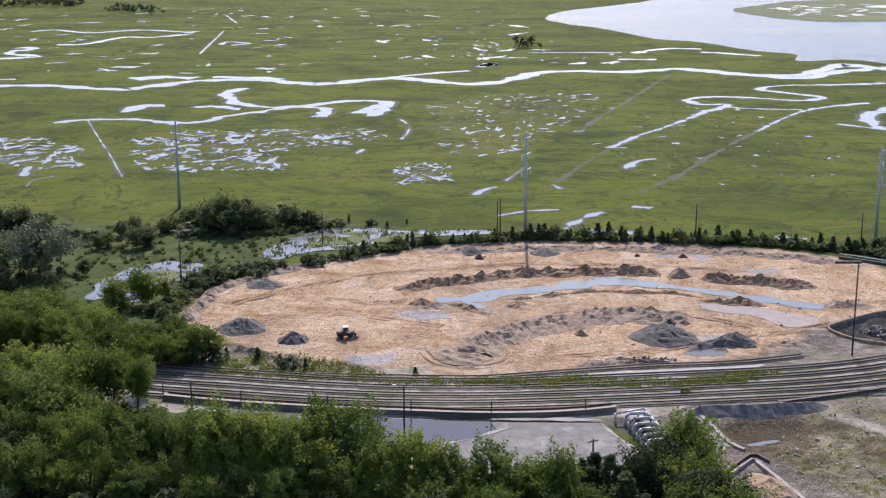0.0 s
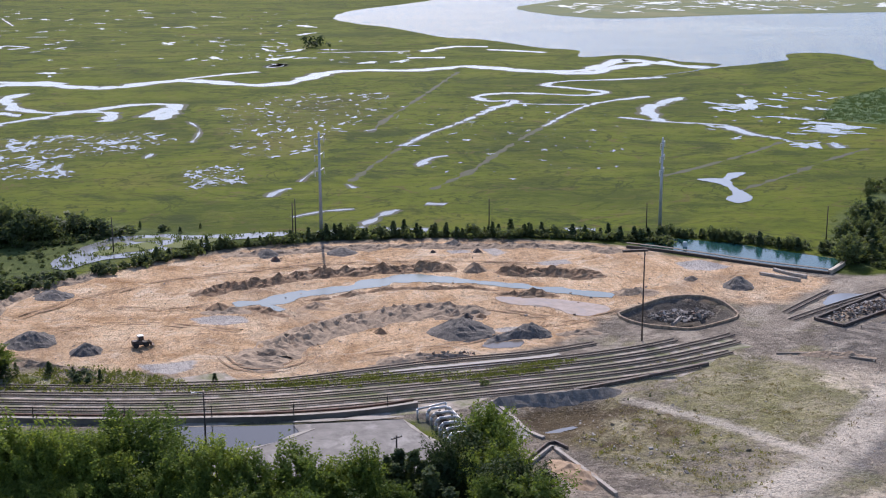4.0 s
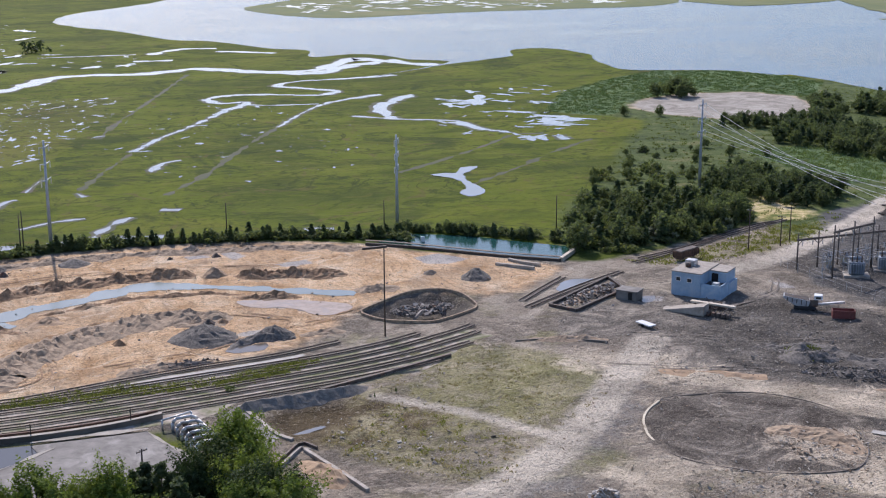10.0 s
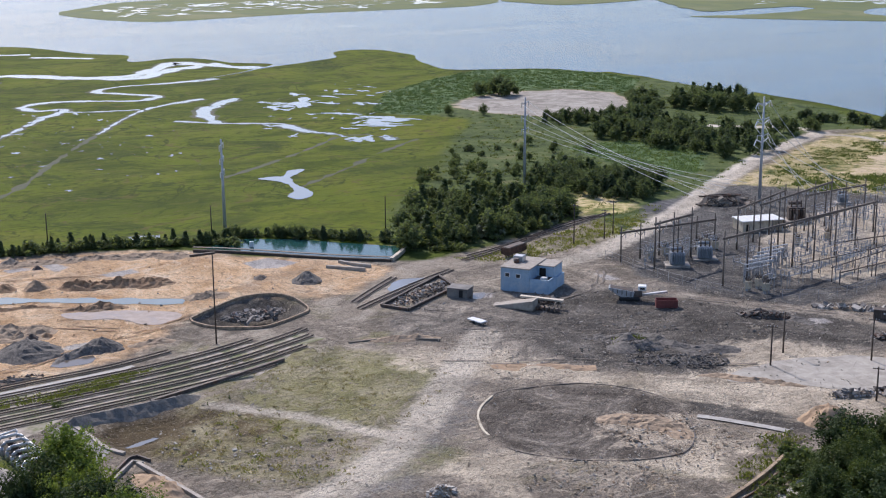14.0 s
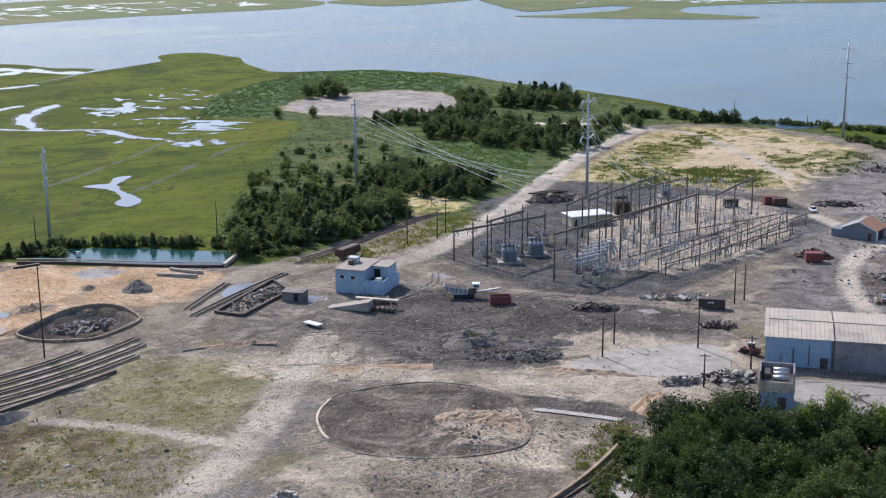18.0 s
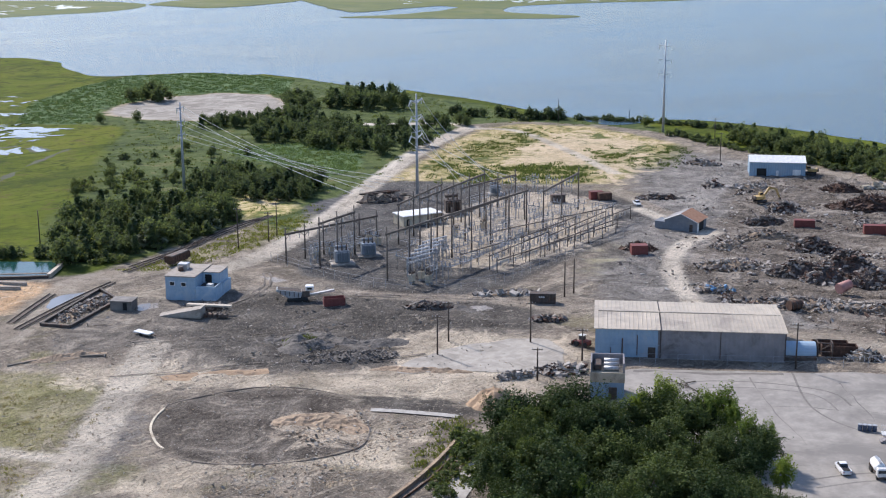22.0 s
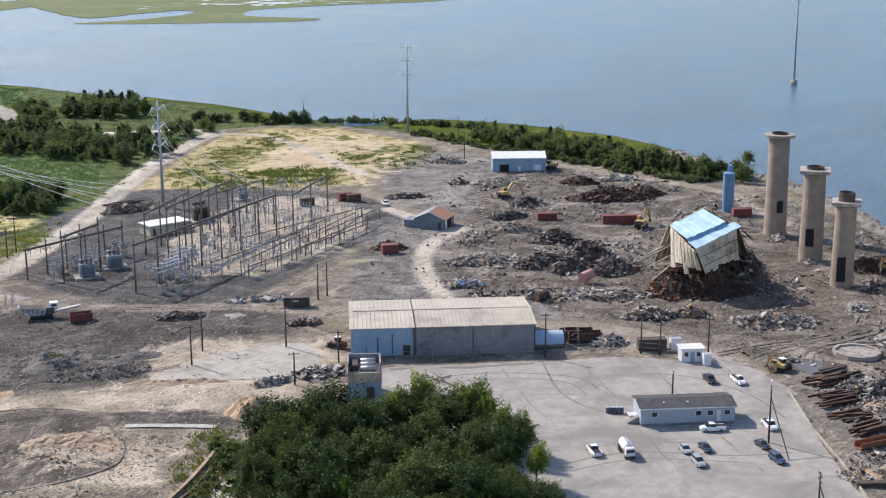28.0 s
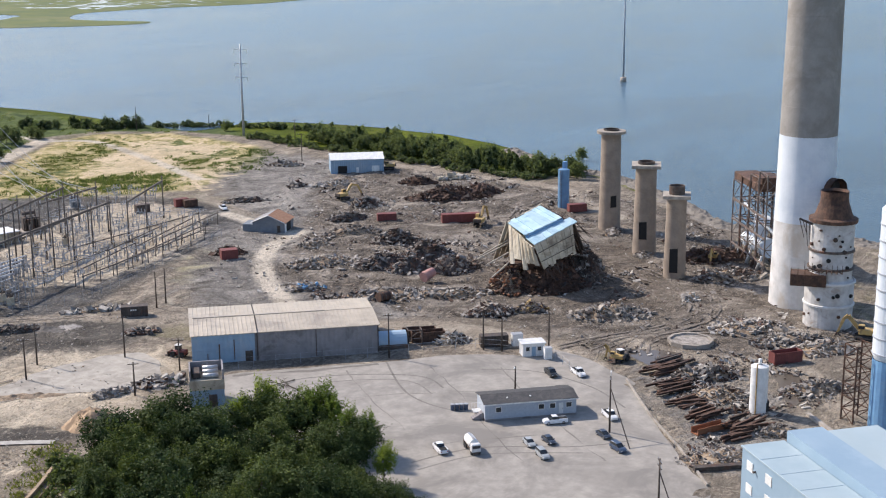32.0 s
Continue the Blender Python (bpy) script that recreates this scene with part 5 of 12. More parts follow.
# ---------------------------------------------------------------- earthworks
def ridge(name, pts, width, height, mat, seed, label, category="berm", rough=1.0):
    line = [wobble(wobble(p, 1.4, 6.0, seed), 0.7, 2.2, seed) for p in smooth_line(pts, 0.7)]
    bm = bmesh.new()
    prev, n = None, len(line)
    prof = [k / 7 for k in range(-7, 8)]
    for i, p in enumerate(line):
        d = (line[min(i + 1, n - 1)] - line[max(i - 1, 0)]).normalized()
        s = Vector((-d.y, d.x, 0))
        end = min(1.0, i / 8, (n - 1 - i) / 8)
        row = []
        for u in prof:
            q = p + s * u * width * 0.5 * (0.7 + 0.3 * end + 0.3 * noise.noise((p.x / 7, p.y / 7, seed)))
            h = height * max(0.0, 1 - abs(u) ** 1.4) * end
            h *= 0.8 + rough * (0.9 * noise.noise((q.x / 4, q.y / 4, seed + 3)) + 0.8 * noise.noise((q.x / 1.5, q.y / 1.5, seed + 9)) + 0.5 * noise.noise((q.x / 0.7, q.y / 0.7, seed + 5)))
            row.append(bm.verts.new((q.x, q.y, -0.35 + max(h, 0.0) * 1.1 + 0.25 * (1 - abs(u)))))
        if prev:
            for a in range(len(prof) - 1):
                bm.faces.new((prev[a], row[a], row[a + 1], prev[a + 1]))
        prev = row
    bmesh.ops.recalc_face_normals(bm, faces=bm.faces[:])
    return tagged(part(name, bm, mat), label, category, kind="structure")


def heap(name, x, y, rx, ry, h, mat, seed, label, category="heap", turn=0.0, rough=1.0, sharp=1.15):
    bm = bmesh.new()
    rings, seg = 9, 30
    c, s = math.cos(radians(turn)), math.sin(radians(turn))
    top = bm.verts.new((x, y, h * 0.97))
    last = None
    for i in range(1, rings + 1):
        f = i / rings
        row = []
        for j in range(seg):
            a = 2 * math.pi * j / seg
            k = 1 + 0.22 * noise.noise((math.cos(a) * 1.5, math.sin(a) * 1.5, seed)) + 0.1 * noise.noise((math.cos(a) * 5, math.sin(a) * 5, seed))
            u, v = rx * f * k * math.cos(a), ry * f * k * math.sin(a)
            q = Vector((x + u * c - v * s, y + u * s + v * c, 0))
            z = h * (1 - f ** sharp) * (1 + 0.25 * rough * noise.noise((q.x / 2.5, q.y / 2.5, seed))) + rough * 0.16 * h * noise.noise((q.x / 0.9, q.y / 0.9, seed))
            row.append(bm.verts.new((q.x, q.y, max(z, 0.0) - 0.35 * f)))
        for j in range(seg):
            if last is None:
                bm.faces.new((top, row[j], row[(j + 1) % seg]))
            else:
                bm.faces.new((last[j], row[j], row[(j + 1) % seg], last[(j + 1) % seg]))
        last = row
    return tagged(part(name, bm, mat), label, category)


EARTH = (
    ([(-12.2, 330.0), (-3.9, 334.2), (9.4, 340.1), (20.0, 344.5), (32.2, 346.1), (47.2, 345.9), (57.3, 343.4)], 9, 1.9, M_BERM, "long brown sand berm"),
    ([(66.2, 338.7), (75.4, 336.9), (86.4, 333.9), (94.3, 330.5)], 9, 2.0, M_BERM, "dark orange sand berm"),
    ([(0.5, 317.9), (5.9, 312.9), (11.2, 307.5)], 5, 1.2, M_BERM, "low brown spoil bank beside the trench"),
    ([(-9.2, 313.1), (-3.7, 315.4), (1.8, 312.9)], 8, 1.4, M_GREYBERM, "grey spoil bank"),
    ([(13.4, 311.3), (17.0, 315.2), (19.5, 311.2)], 8, 1.6, M_SANDPILE, "orange sand mound in the trench"),
    ([(15.9, 320.2), (30.4, 325.6), (42.0, 327.6), (55.9, 325.3), (63.9, 322.5)], 4, 0.8, M_BERM, "low bank along the trench"),
    ([(8.8, 272.3), (4.6, 276.9), (7.9, 283.2), (14.5, 291.4), (22.8, 299.1), (33.8, 304.4), (42.1, 306.6), (52.5, 304.2), (57.2, 300.5)], 15, 1.7, M_GREYBERM, "broad grey earth bank curving through the sand"),
    ([(62.7, 319.5), (69.8, 316.9), (77.4, 313.8)], 7, 1.5, M_BERM, "brown spoil bank beside the trench"),
    ([(92.6, 314.1), (98.4, 315.0), (104.2, 313.9)], 11, 1.6, M_GREYBERM, "grey spoil bank"),
    ([(-4.2, 369.1), (18.3, 372.1), (42.5, 372.4), (66.2, 369.3), (87.7, 365.0), (107.6, 357.0)], 9, 1.0, M_GREYBERM, "low grey bank along the lot edge"),
    ([(-60.6, 296.2), (-60.5, 312.3), (-57.0, 330.6), (-47.6, 345.0), (-37.7, 352.0)], 6, 1.2, M_GREYBERM, "stony bank along the lot edge"),
    ([(-49.1, 283.9), (-38.9, 277.4), (-29.4, 274.2)], 4, 1.0, M_GREYBERM, "stony bank along the lot edge"),
    ([(25.4, 269.1), (32.7, 270.9), (43.7, 271.8)], 7, 1.0, M_GREYBERM, "dark spoil bank beside the rails"),
    ([(52.1, 278.6), (56.5, 282.6), (62.9, 283.3), (68.9, 282.4)], 5, 1.2, M_GRAVEL, "dark gravel bank beside the rails"),
    ([(70.2, 282.4), (77.0, 284.7), (81.3, 282.3)], 6, 1.2, M_GREYBERM, "dark spoil bank beside the rails"),
    ([(52.1, 213.1), (53.9, 206.2), (55.8, 198.7)], 8, 2.0, M_SANDPILE, "brown earth bank below the kerb"),
    ([(114.3, 261.6), (125.8, 259.8), (133.2, 255.1)], 5, 0.7, M_GREYBERM, "low earth bank in the yard"),
    ([(133.6, 232.9), (142.6, 228.0), (152.7, 220.9)], 6, 0.4, M_SANDPILE, "low orange sand bank in the yard"),
    ([(159.8, 239.6), (172.3, 235.2), (178.4, 222.4), (187.7, 217.7)], 7, 0.8, M_GRAVEL, "low dark coal bank"),
    ([(202.6, 237.2), (209.6, 234.8), (213.4, 226.9), (213.7, 219.5)], 7, 1.0, M_GRAVEL, "low dark coal bank"),
    ([(134.9, 195.2), (141.7, 193.6), (145.8, 186.7), (144.7, 180.3)], 9, 1.0, M_GREYBERM, "churned pale earth in the dark circle"),
    ([(168.5, 208.1), (175.7, 200.2), (182.4, 191.8)], 5, 0.7, M_GREYBERM, "low earth bank in the yard"))
for i, (pts, w, h, mat, label) in enumerate(EARTH):
    ridge("earth_berm", pts, w * 0.9, h * 0.75, mat, 10 + i * 3.1, label, "berm", 0.5 if "below the kerb" in label else 1.0)

# steep gravel bank between the rails and the earth pit
bank = bmesh.new()
crest = smooth_line([(44.6, 240.6), (47.5, 240.9), (54.2, 241.4), (63.5, 242.1), (70.0, 243.2), (75.0, 245.4)], 0.6)
prev, n = None, len(crest)
for i, p in enumerate(crest):
    end = min(1.0, i / 6, (n - 1 - i) / 9)
    line_ = []
    for out, z in ((3.0, -0.4), (1.6, 0.3), (0.5, 1.45), (-0.1, 1.6), (-0.9, 1.0), (-1.8, 0.3), (-2.7, -0.4), (-3.4, -1.2), (-4.0, -1.6)):
        q = Vector((p.x + 0.12 * out, p.y + out, 0))
        z += 0.22 * noise.noise((q.x / 1.6, q.y / 1.6, 3.0)) + 0.12 * noise.noise((q.x / 0.6, q.y / 0.6, 8.0))
        line_.append(bank.verts.new((q.x, q.y + 0.3 * noise.noise((q.x / 2, q.y / 2, 1.0)), -0.5 + (z + 0.5) * end if z > -0.5 else z)))
    if prev:
        for a in range(8):
            bank.faces.new((prev[a], line_[a], line_[a + 1], prev[a + 1]))
    prev = line_
bmesh.ops.recalc_face_normals(bank, faces=bank.faces[:])
tagged(part("gravel_bank", bank, M_SLOPE), "steep dark grey gravel bank above an earth pit", "berm", kind="structure")

ridge("stone_bank", [(381.5, 70.0), (392.0, 97.0), (388.5, 122.0), (414.5, 147.8), (444.5, 181.0), (452.0, 203.0), (468.0, 226.0), (484.0, 246.0)], 9, 1.0, M_SLOPE, 77.0, "stony bank along the river shore", "bank")
HEAPS = (
    (-46.9, 297.4, 9.5, 3.6, M_GRAVEL, "cone of dark gravel on the sand"), (-33.9, 287.8, 6.0, 3.0, M_GRAVEL, "small cone of dark gravel on the sand"),
    (-46.8, 334.8, 7.5, 2.4, M_GRAVEL, "low cone of grey gravel"), (49.8, 289.2, 12.0, 4.2, M_GRAVEL, "large dark gravel heap on the sand"),
    (61.9, 342.2, 5.5, 3.3, M_SANDPILE, "orange sand heap on the lot"), (64.5, 284.9, 7.5, 3.6, M_GRAVEL, "dark gravel heap beside the rails"),
    (7.8, 369.6, 6.0, 2.2, M_GRAVEL, "grey gravel heap at the lot edge"), (28.5, 367.9, 7.0, 2.0, M_GRAVEL, "grey gravel heap at the lot edge"), (61.0, 371.4, 5.0, 2.2, M_GRAVEL, "grey gravel heap at the lot edge"),
    (54.5, 344.6, 5.0, 2.4, M_BERM, "brown earth heap on the sand"), (-5.8, 316.5, 5.0, 2.4, M_BERM, "dark earth heap on the sand"), (9.7, 362.4, 2.4, 1.5, M_STEEL, "small dark debris heap"),
    (30.9, 291.2, 3.0, 1.6, M_BERM, "small dark earth heap"), (66.3, 362.1, 2.6, 1.4, M_STEEL, "small dark debris heap"), (53.9, 363.6, 1.8, 1.0, M_STEEL, "small dark debris heap"),
    (125.7, 316.1, 7.0, 3.4, M_GRAVEL, "cone of dark gravel beside the basin"), (116.0, 323.7, 3.6, 1.3, M_STEEL, "small dark debris heap"),
    (52.4, 299.6, 3.4, 1.6, M_STEEL, "dark debris heap on the sand"), (55.7, 299.6, 2.6, 1.4, M_BERM, "small brown heap on the sand"),
    (168.3, 233.0, 5.5, 2.6, M_GRAVEL, "grey gravel heap with green weeds"), (173.7, 176.0, 8.0, 4.6, M_SANDPILE, "orange sand heap beside the trees"),
    (165.4, 229.6, 7.0, 1.6, M_GRAVEL, "low coal heap on the yard"))
for i, (x, y, r, h, mat, label) in enumerate(HEAPS):
    heap("mound", x, y, r * 0.66, r * 0.66, h * 0.72, mat, 40 + i * 1.7, label)

# pairs of wheel ruts pressed into the loose ground
def ruts(name, ways, mat, label, gauge=1.9, width=0.55):
    bm = bmesh.new()
    for k, pts in enumerate(ways):
        line = smooth_line(pts, 1.5)
        n = len(line)
        for off in (-gauge / 2, gauge / 2):
            side_ = []
            for i in range(0, n, 2):
                d = (line[min(i + 1, n - 1)] - line[max(i - 1, 0)]).normalized()
                side_.append((line[i].x - d.y * off, line[i].y + d.x * off))
            for z, w in ((0.035, width), (0.05, width * 0.35)):
                ribbon_into(bm, side_, w, z + 0.002 * k, 1.2, 0.3, 3.0, k * 3.7 + off)
    return tagged(part(name, bm, mat), label, "ruts", kind="structure")


ruts("wheel_ruts", (
    [(256.0, 118.0), (268.0, 112.0), (281.0, 103.5), (296.0, 101.0), (312.0, 108.0), (326.0, 122.0), (333.0, 138.0)], [(258.0, 110.0), (270.0, 106.5), (283.0, 99.5), (297.0, 96.0), (313.0, 101.5), (332.0, 110.5)],
    [(262.0, 100.0), (270.0, 101.8), (279.0, 98.6), (284.0, 91.0), (281.0, 82.0)], [(300.0, 106.0), (309.0, 116.0), (317.0, 127.0), (323.0, 140.0), (334.0, 152.0), (352.0, 163.0)], [(303.0, 102.0), (314.0, 113.0), (322.0, 126.0), (329.0, 141.0), (341.0, 150.0)],
    [(340.0, 166.0), (362.0, 182.0), (384.0, 190.0), (405.0, 190.0), (420.0, 205.0)], [(330.0, 205.0), (350.0, 210.0), (372.0, 205.0), (392.0, 196.0)]), M_RUT, "dark curved wheel ruts in the brown demolition yard", 1.9, 0.4)
ruts("wheel_ruts", (
    [(-2.0, 276.0), (3.0, 272.4), (9.0, 274.0), (9.0, 282.0), (4.0, 290.0)], [(-5.0, 280.0), (-0.5, 271.0), (8.0, 269.0), (14.0, 274.0), (14.0, 284.0)], [(16.0, 300.0), (30.0, 309.0), (45.0, 310.0), (60.0, 305.0), (72.0, 296.0)], [(20.0, 296.0), (32.0, 301.0), (44.0, 303.0), (55.0, 300.0)],
    [(-50.0, 300.0), (-40.0, 306.0), (-26.0, 308.0), (-12.0, 303.0), (0.0, 297.0)], [(-52.0, 318.0), (-40.0, 330.0), (-22.0, 343.0), (0.0, 351.0), (24.0, 355.0), (52.0, 353.0), (80.0, 346.0)], [(-30.0, 322.0), (-16.0, 318.0), (-6.0, 322.0)], [(26.0, 276.0), (44.0, 279.0), (60.0, 286.0), (76.0, 292.0), (92.0, 300.0)]), M_BERM, "curved wheel ruts in the orange sand", 1.9, 0.4)
ruts("wheel_ruts", (
    [(130.0, 262.0), (146.0, 255.0), (160.0, 246.0), (172.0, 240.0), (186.0, 236.0)], [(126.0, 240.0), (140.0, 232.0), (154.0, 226.0), (168.0, 214.0), (184.0, 206.0)],
    [(140.0, 276.0), (156.0, 268.0), (176.0, 270.0), (190.0, 276.0), (200.0, 290.0)], [(180.0, 280.0), (196.0, 262.0), (210.0, 244.0), (226.0, 226.0)]), M_RUT, "grey wheel ruts in the loose yard", 1.7, 0.3)

# ---------------------------------------------------------------- roads and paved areas
tagged(sheet("slab", [(172.0, 203.1), (185.5, 206.7), (195.8, 206.2), (210.0, 197.6), (204.3, 184.8), (196.2, 179.6), (185.1, 189.7)], -0.05, M_TRACK, 2.0, 2.5, 6.0), "pale concrete slab in the yard", "slab", kind="structure")
tagged(sheet("parking_lot", [(205.6, 170.9), (216.0, 162.0), (229.7, 146.7), (242.1, 134.6), (248.1, 120.9), (244.7, 113.1), (243.7, 101.5), (239.7, 94.1), (222.4, 81.5), (207.8, 70.9), (195.1, 62.6), (160.9, 69.7), (137.7, 101.6), (154.8, 125.4), (181.0, 147.7), (193.2, 161.8)], -0.06, M_ASPHALT, 3.0, 0.5, 5.0), "worn pale grey parking lot", "parking lot", kind="structure")
for pts in ([(195.8, 158.2), (209.6, 157.3), (220.1, 147.5), (225.9, 134.6), (222.1, 127.1)], [(193.6, 154.7), (207.0, 153.9), (217.2, 145.6), (222.2, 135.1), (217.9, 127.3)], [(230.4, 145.8), (215.3, 130.9), (212.3, 116.5), (220.3, 102.8)], [(186.3, 113.0), (197.7, 106.0), (206.7, 90.8), (213.9, 83.4)], [(184.0, 110.5), (195.5, 103.7), (204.5, 88.7)], [(235.8, 125.6), (240.0, 114.9), (236.7, 101.0), (229.0, 90.7)]):
    tagged(ribbon("tyre_mark", pts, 0.45, -0.054, M_MARK, 2.0, 0.0), "faint dark tyre mark on the parking lot", "tyre mark", kind="structure")
for pts, w in (([(207.4, 169.1), (212.3, 163.9), (218.1, 156.4), (223.6, 151.5), (228.4, 146.6)], 0.9), ([(211.3, 160.2), (203.6, 151.0), (196.2, 140.6)], 0.22), ([(221.5, 150.0), (209.4, 136.2), (199.0, 122.0)], 0.2), ([(232.0, 136.0), (219.6, 121.4), (206.2, 108.4), (196.0, 96.0)], 0.2), ([(238.6, 122.4), (224.0, 108.0), (210.8, 93.6), (203.0, 84.0)], 0.22), ([(206.0, 142.0), (214.6, 133.0), (224.8, 118.6)], 0.18), ([(186.4, 120.2), (198.6, 110.4), (209.0, 98.6)], 0.18)):
    tagged(ribbon("tar_seam", pts, w, -0.05, M_MARK, 1.5, 0.6, 4.0, w * 9), "dark patched seam in the parking lot paving", "seam", kind="structure")
tagged(sheet("parking_road", [(244.7, 113.1), (248.2, 120.8), (254.7, 119.5), (254.0, 112.6), (250.0, 104.5), (241.9, 93.8)], -0.065, M_ASPHALT, 2.0, 0.5, 5.0), "pale paved gateway road", "road", kind="structure")

# ---------------------------------------------------------------- rails
tagged(ribbon("gravel_path", [(24.6, 261.6), (31.1, 263.2), (40.4, 264.6), (51.4, 266.0), (62.7, 267.9), (67.4, 269.4)], lambda f: 1.0 + 1.7 * math.sin(math.pi * min(1.0, 0.15 + 0.8 * f)), 0.06, M_PATH, 1.0, 0.0), "pale grey gravel path beside the sidings", "path", kind="structure")
tagged(ribbon("track_bed", MIDLINE[:-1], lambda f: 24.5 * (1.0 - 0.62 * max(0.0, (f - 0.72) / 0.28)), -0.1, M_BALLAST, 4.0, 0.8, 12.0), "grey-brown ballast bed under the rail sidings", "track bed", kind="structure")


def railway(line, label):
    rail = thing("railway_track", line[0].x, line[0].y, 0, 0, label, "railway track", "rail sidings", "structure")
    o = Vector((line[0].x, line[0].y, 0))
    ties = bmesh.new()
    run = 0.0
    n = len(line)
    sides = [bmesh.new(), bmesh.new()]
    prev = [None, None]
    for i, p in enumerate(line):
        d = (line[min(i + 1, n - 1)] - line[max(i - 1, 0)]).normalized()
        s = Vector((-d.y, d.x, 0))
        for k, e in enumerate((-0.72, 0.72)):
            q = p - o + s * e
            row = [sides[k].verts.new(q + s * a + Vector((0, 0, z))) for a, z in ((-0.07, 0.1), (-0.07, 0.34), (0.07, 0.34), (0.07, 0.1))]
            if prev[k]:
                for a in range(3):
                    sides[k].faces.new((prev[k][a], row[a], row[a + 1], prev[k][a + 1]))
            prev[k] = row
        if i < n - 1:
            step = (line[i + 1] - p).length
            while run < step:
                c = p - o + d * (run + random.uniform(-0.05, 0.05))
                run += 0.55
                vs = [ties.verts.new(c + d * a + s * b + Vector((0, 0, z))) for z in (0.0, 0.1) for a, b in ((-0.11, -1.25), (0.11, -1.25), (0.11, 1.25), (-0.11, 1.25))]
                for f in ((4, 5, 6, 7), (0, 1, 5, 4), (1, 2, 6, 5), (2, 3, 7, 6), (3, 0, 4, 7)):
                    ties.faces.new([vs[a] for a in f])
            run -= step
    for b in sides:
        bmesh.ops.recalc_face_normals(b, faces=b.faces[:])
        part("rail", b, M_RAIL, rail)
    tagged(part("sleepers", ties, M_TIE, rail), kind="stuff")
    return rail


mid = smooth_line(MIDLINE, 1.5)


def beside(line, off, a=0.0, b=1.0):
    out, n = [], len(line)
    for i in range(int(a * n), int(b * n)):
        d = (line[min(i + 1, n - 1)] - line[max(i - 1, 0)]).normalized()
        out.append(line[i] + Vector((-d.y, d.x, 0)) * off)
    return out


for off, a, b in ((8.6, 0.0, 0.88), (4.3, 0.0, 0.95), (0.0, 0.0, 0.93), (-4.1, 0.02, 0.9), (-8.2, 0.08, 0.84)):
    railway(beside(mid, off, a, b), "old rusty railway siding on timber sleepers")
railway(smooth_line([(-26.6, 263.9), (-10.2, 262.7), (7.3, 262.1), (25.1, 265.5), (43.2, 268.9), (61.5, 270.9), (77.0, 275.2)], 1.5), "old rusty railway siding beside the sand lot")
railway(smooth_line([(171.0, 313.6), (182.5, 317.9), (203.3, 328.8), (222.7, 338.6), (235.0, 342.4)], 1.5), "old rusty railway track towards the peninsula")
railway(smooth_line([(128.0, 290.6), (137.0, 298.6), (146.7, 306.9)], 1.5), "short length of rusty track half buried in dirt")
railway(smooth_line([(127.0, 284.9), (138.0, 292.0), (150.0, 299.2), (163.5, 306.4)], 1.5), "short length of rusty track beside the trough")
railway(smooth_line([(174.8, 317.0), (192.6, 323.2), (221.1, 336.1), (240.0, 343.9)], 1.5), "old rusty railway track towards the peninsula")

# kerb wall along the rails, above the basin
EDGE = [(-55.5, 250.1), (-42.7, 246.8), (-25.8, 243.6), (-9.4, 241.3), (8.8, 239.6), (22.8, 240.3), (32.8, 242.6)]
wall = thing("retaining_wall", EDGE[0][0], EDGE[0][1], 0, 0, "long low dark concrete retaining wall beside the rails", "wall", kind="structure")


def along(bm, line, o, half, z0, z1):
    prev, n = None, len(line)
    for i, p in enumerate(line):
        d = (line[min(i + 1, n - 1)] - line[max(i - 1, 0)]).normalized()
        s = Vector((-d.y, d.x, 0))
        row = [bm.verts.new(p - o + s * a + Vector((0, 0, z))) for a, z in ((-half, z0), (-half, z1), (half, z1), (half, z0))]
        if prev:
            for a in range(4):
                bm.faces.new((prev[a], row[a], row[(a + 1) % 4], prev[(a + 1) % 4]))
        else:
            bm.faces.new(row)
        prev = row
    bm.faces.new(prev[::-1])
    bmesh.ops.recalc_face_normals(bm, faces=bm.faces[:])


edge = smooth_line(EDGE, 3.0)
o = Vector((*EDGE[0], 0))
one("wall_body", lambda b: along(b, edge, o, 0.3, -0.6, 0.9), M_SLEEPER, wall)
one("coping", lambda b: along(b, edge, o, 0.42, 0.9, 1.0), M_CONC, wall, "pale concrete coping")
pipe_line = beside(edge, 2.2)
one("pipe", lambda b: along(b, pipe_line, o, 0.25, 0.5, 0.9), M_RUST, wall, "rusty brown pipe")
for q in edge[::5]:
    one("post", lambda b: tube(b, q - o, q - o + Vector((0, 0, 3.2)), 0.13, 0.11, 6), M_POLE, wall)

# basin and slab below the rails
tagged(sheet("basin_water", [(-24.5, 240.8), (-9.3, 238.6), (9.8, 236.6), (11.9, 235.5), (8.6, 231.5), (4.3, 227.7), (-2.8, 224.6), (-8.7, 219.5), (-17.9, 210.3), (-27.4, 210.4)], 0.1, M_BASIN, 3.0, 0.3, 6.0), "still grey-blue water in a concrete basin", "water", kind="structure")
slab = tagged(sheet("slab", [(8.5, 236.4), (29.0, 235.8), (34.9, 220.1), (31.5, 209.9), (10.7, 210.1), (-14.1, 210.3), (-8.7, 220.5), (-2.3, 225.1), (4.8, 228.0), (9.6, 232.1)], 0.2, M_SLAB, 4.0, 0.0, 6.0, False), "stained grey concrete basin floor", "slab", kind="structure")
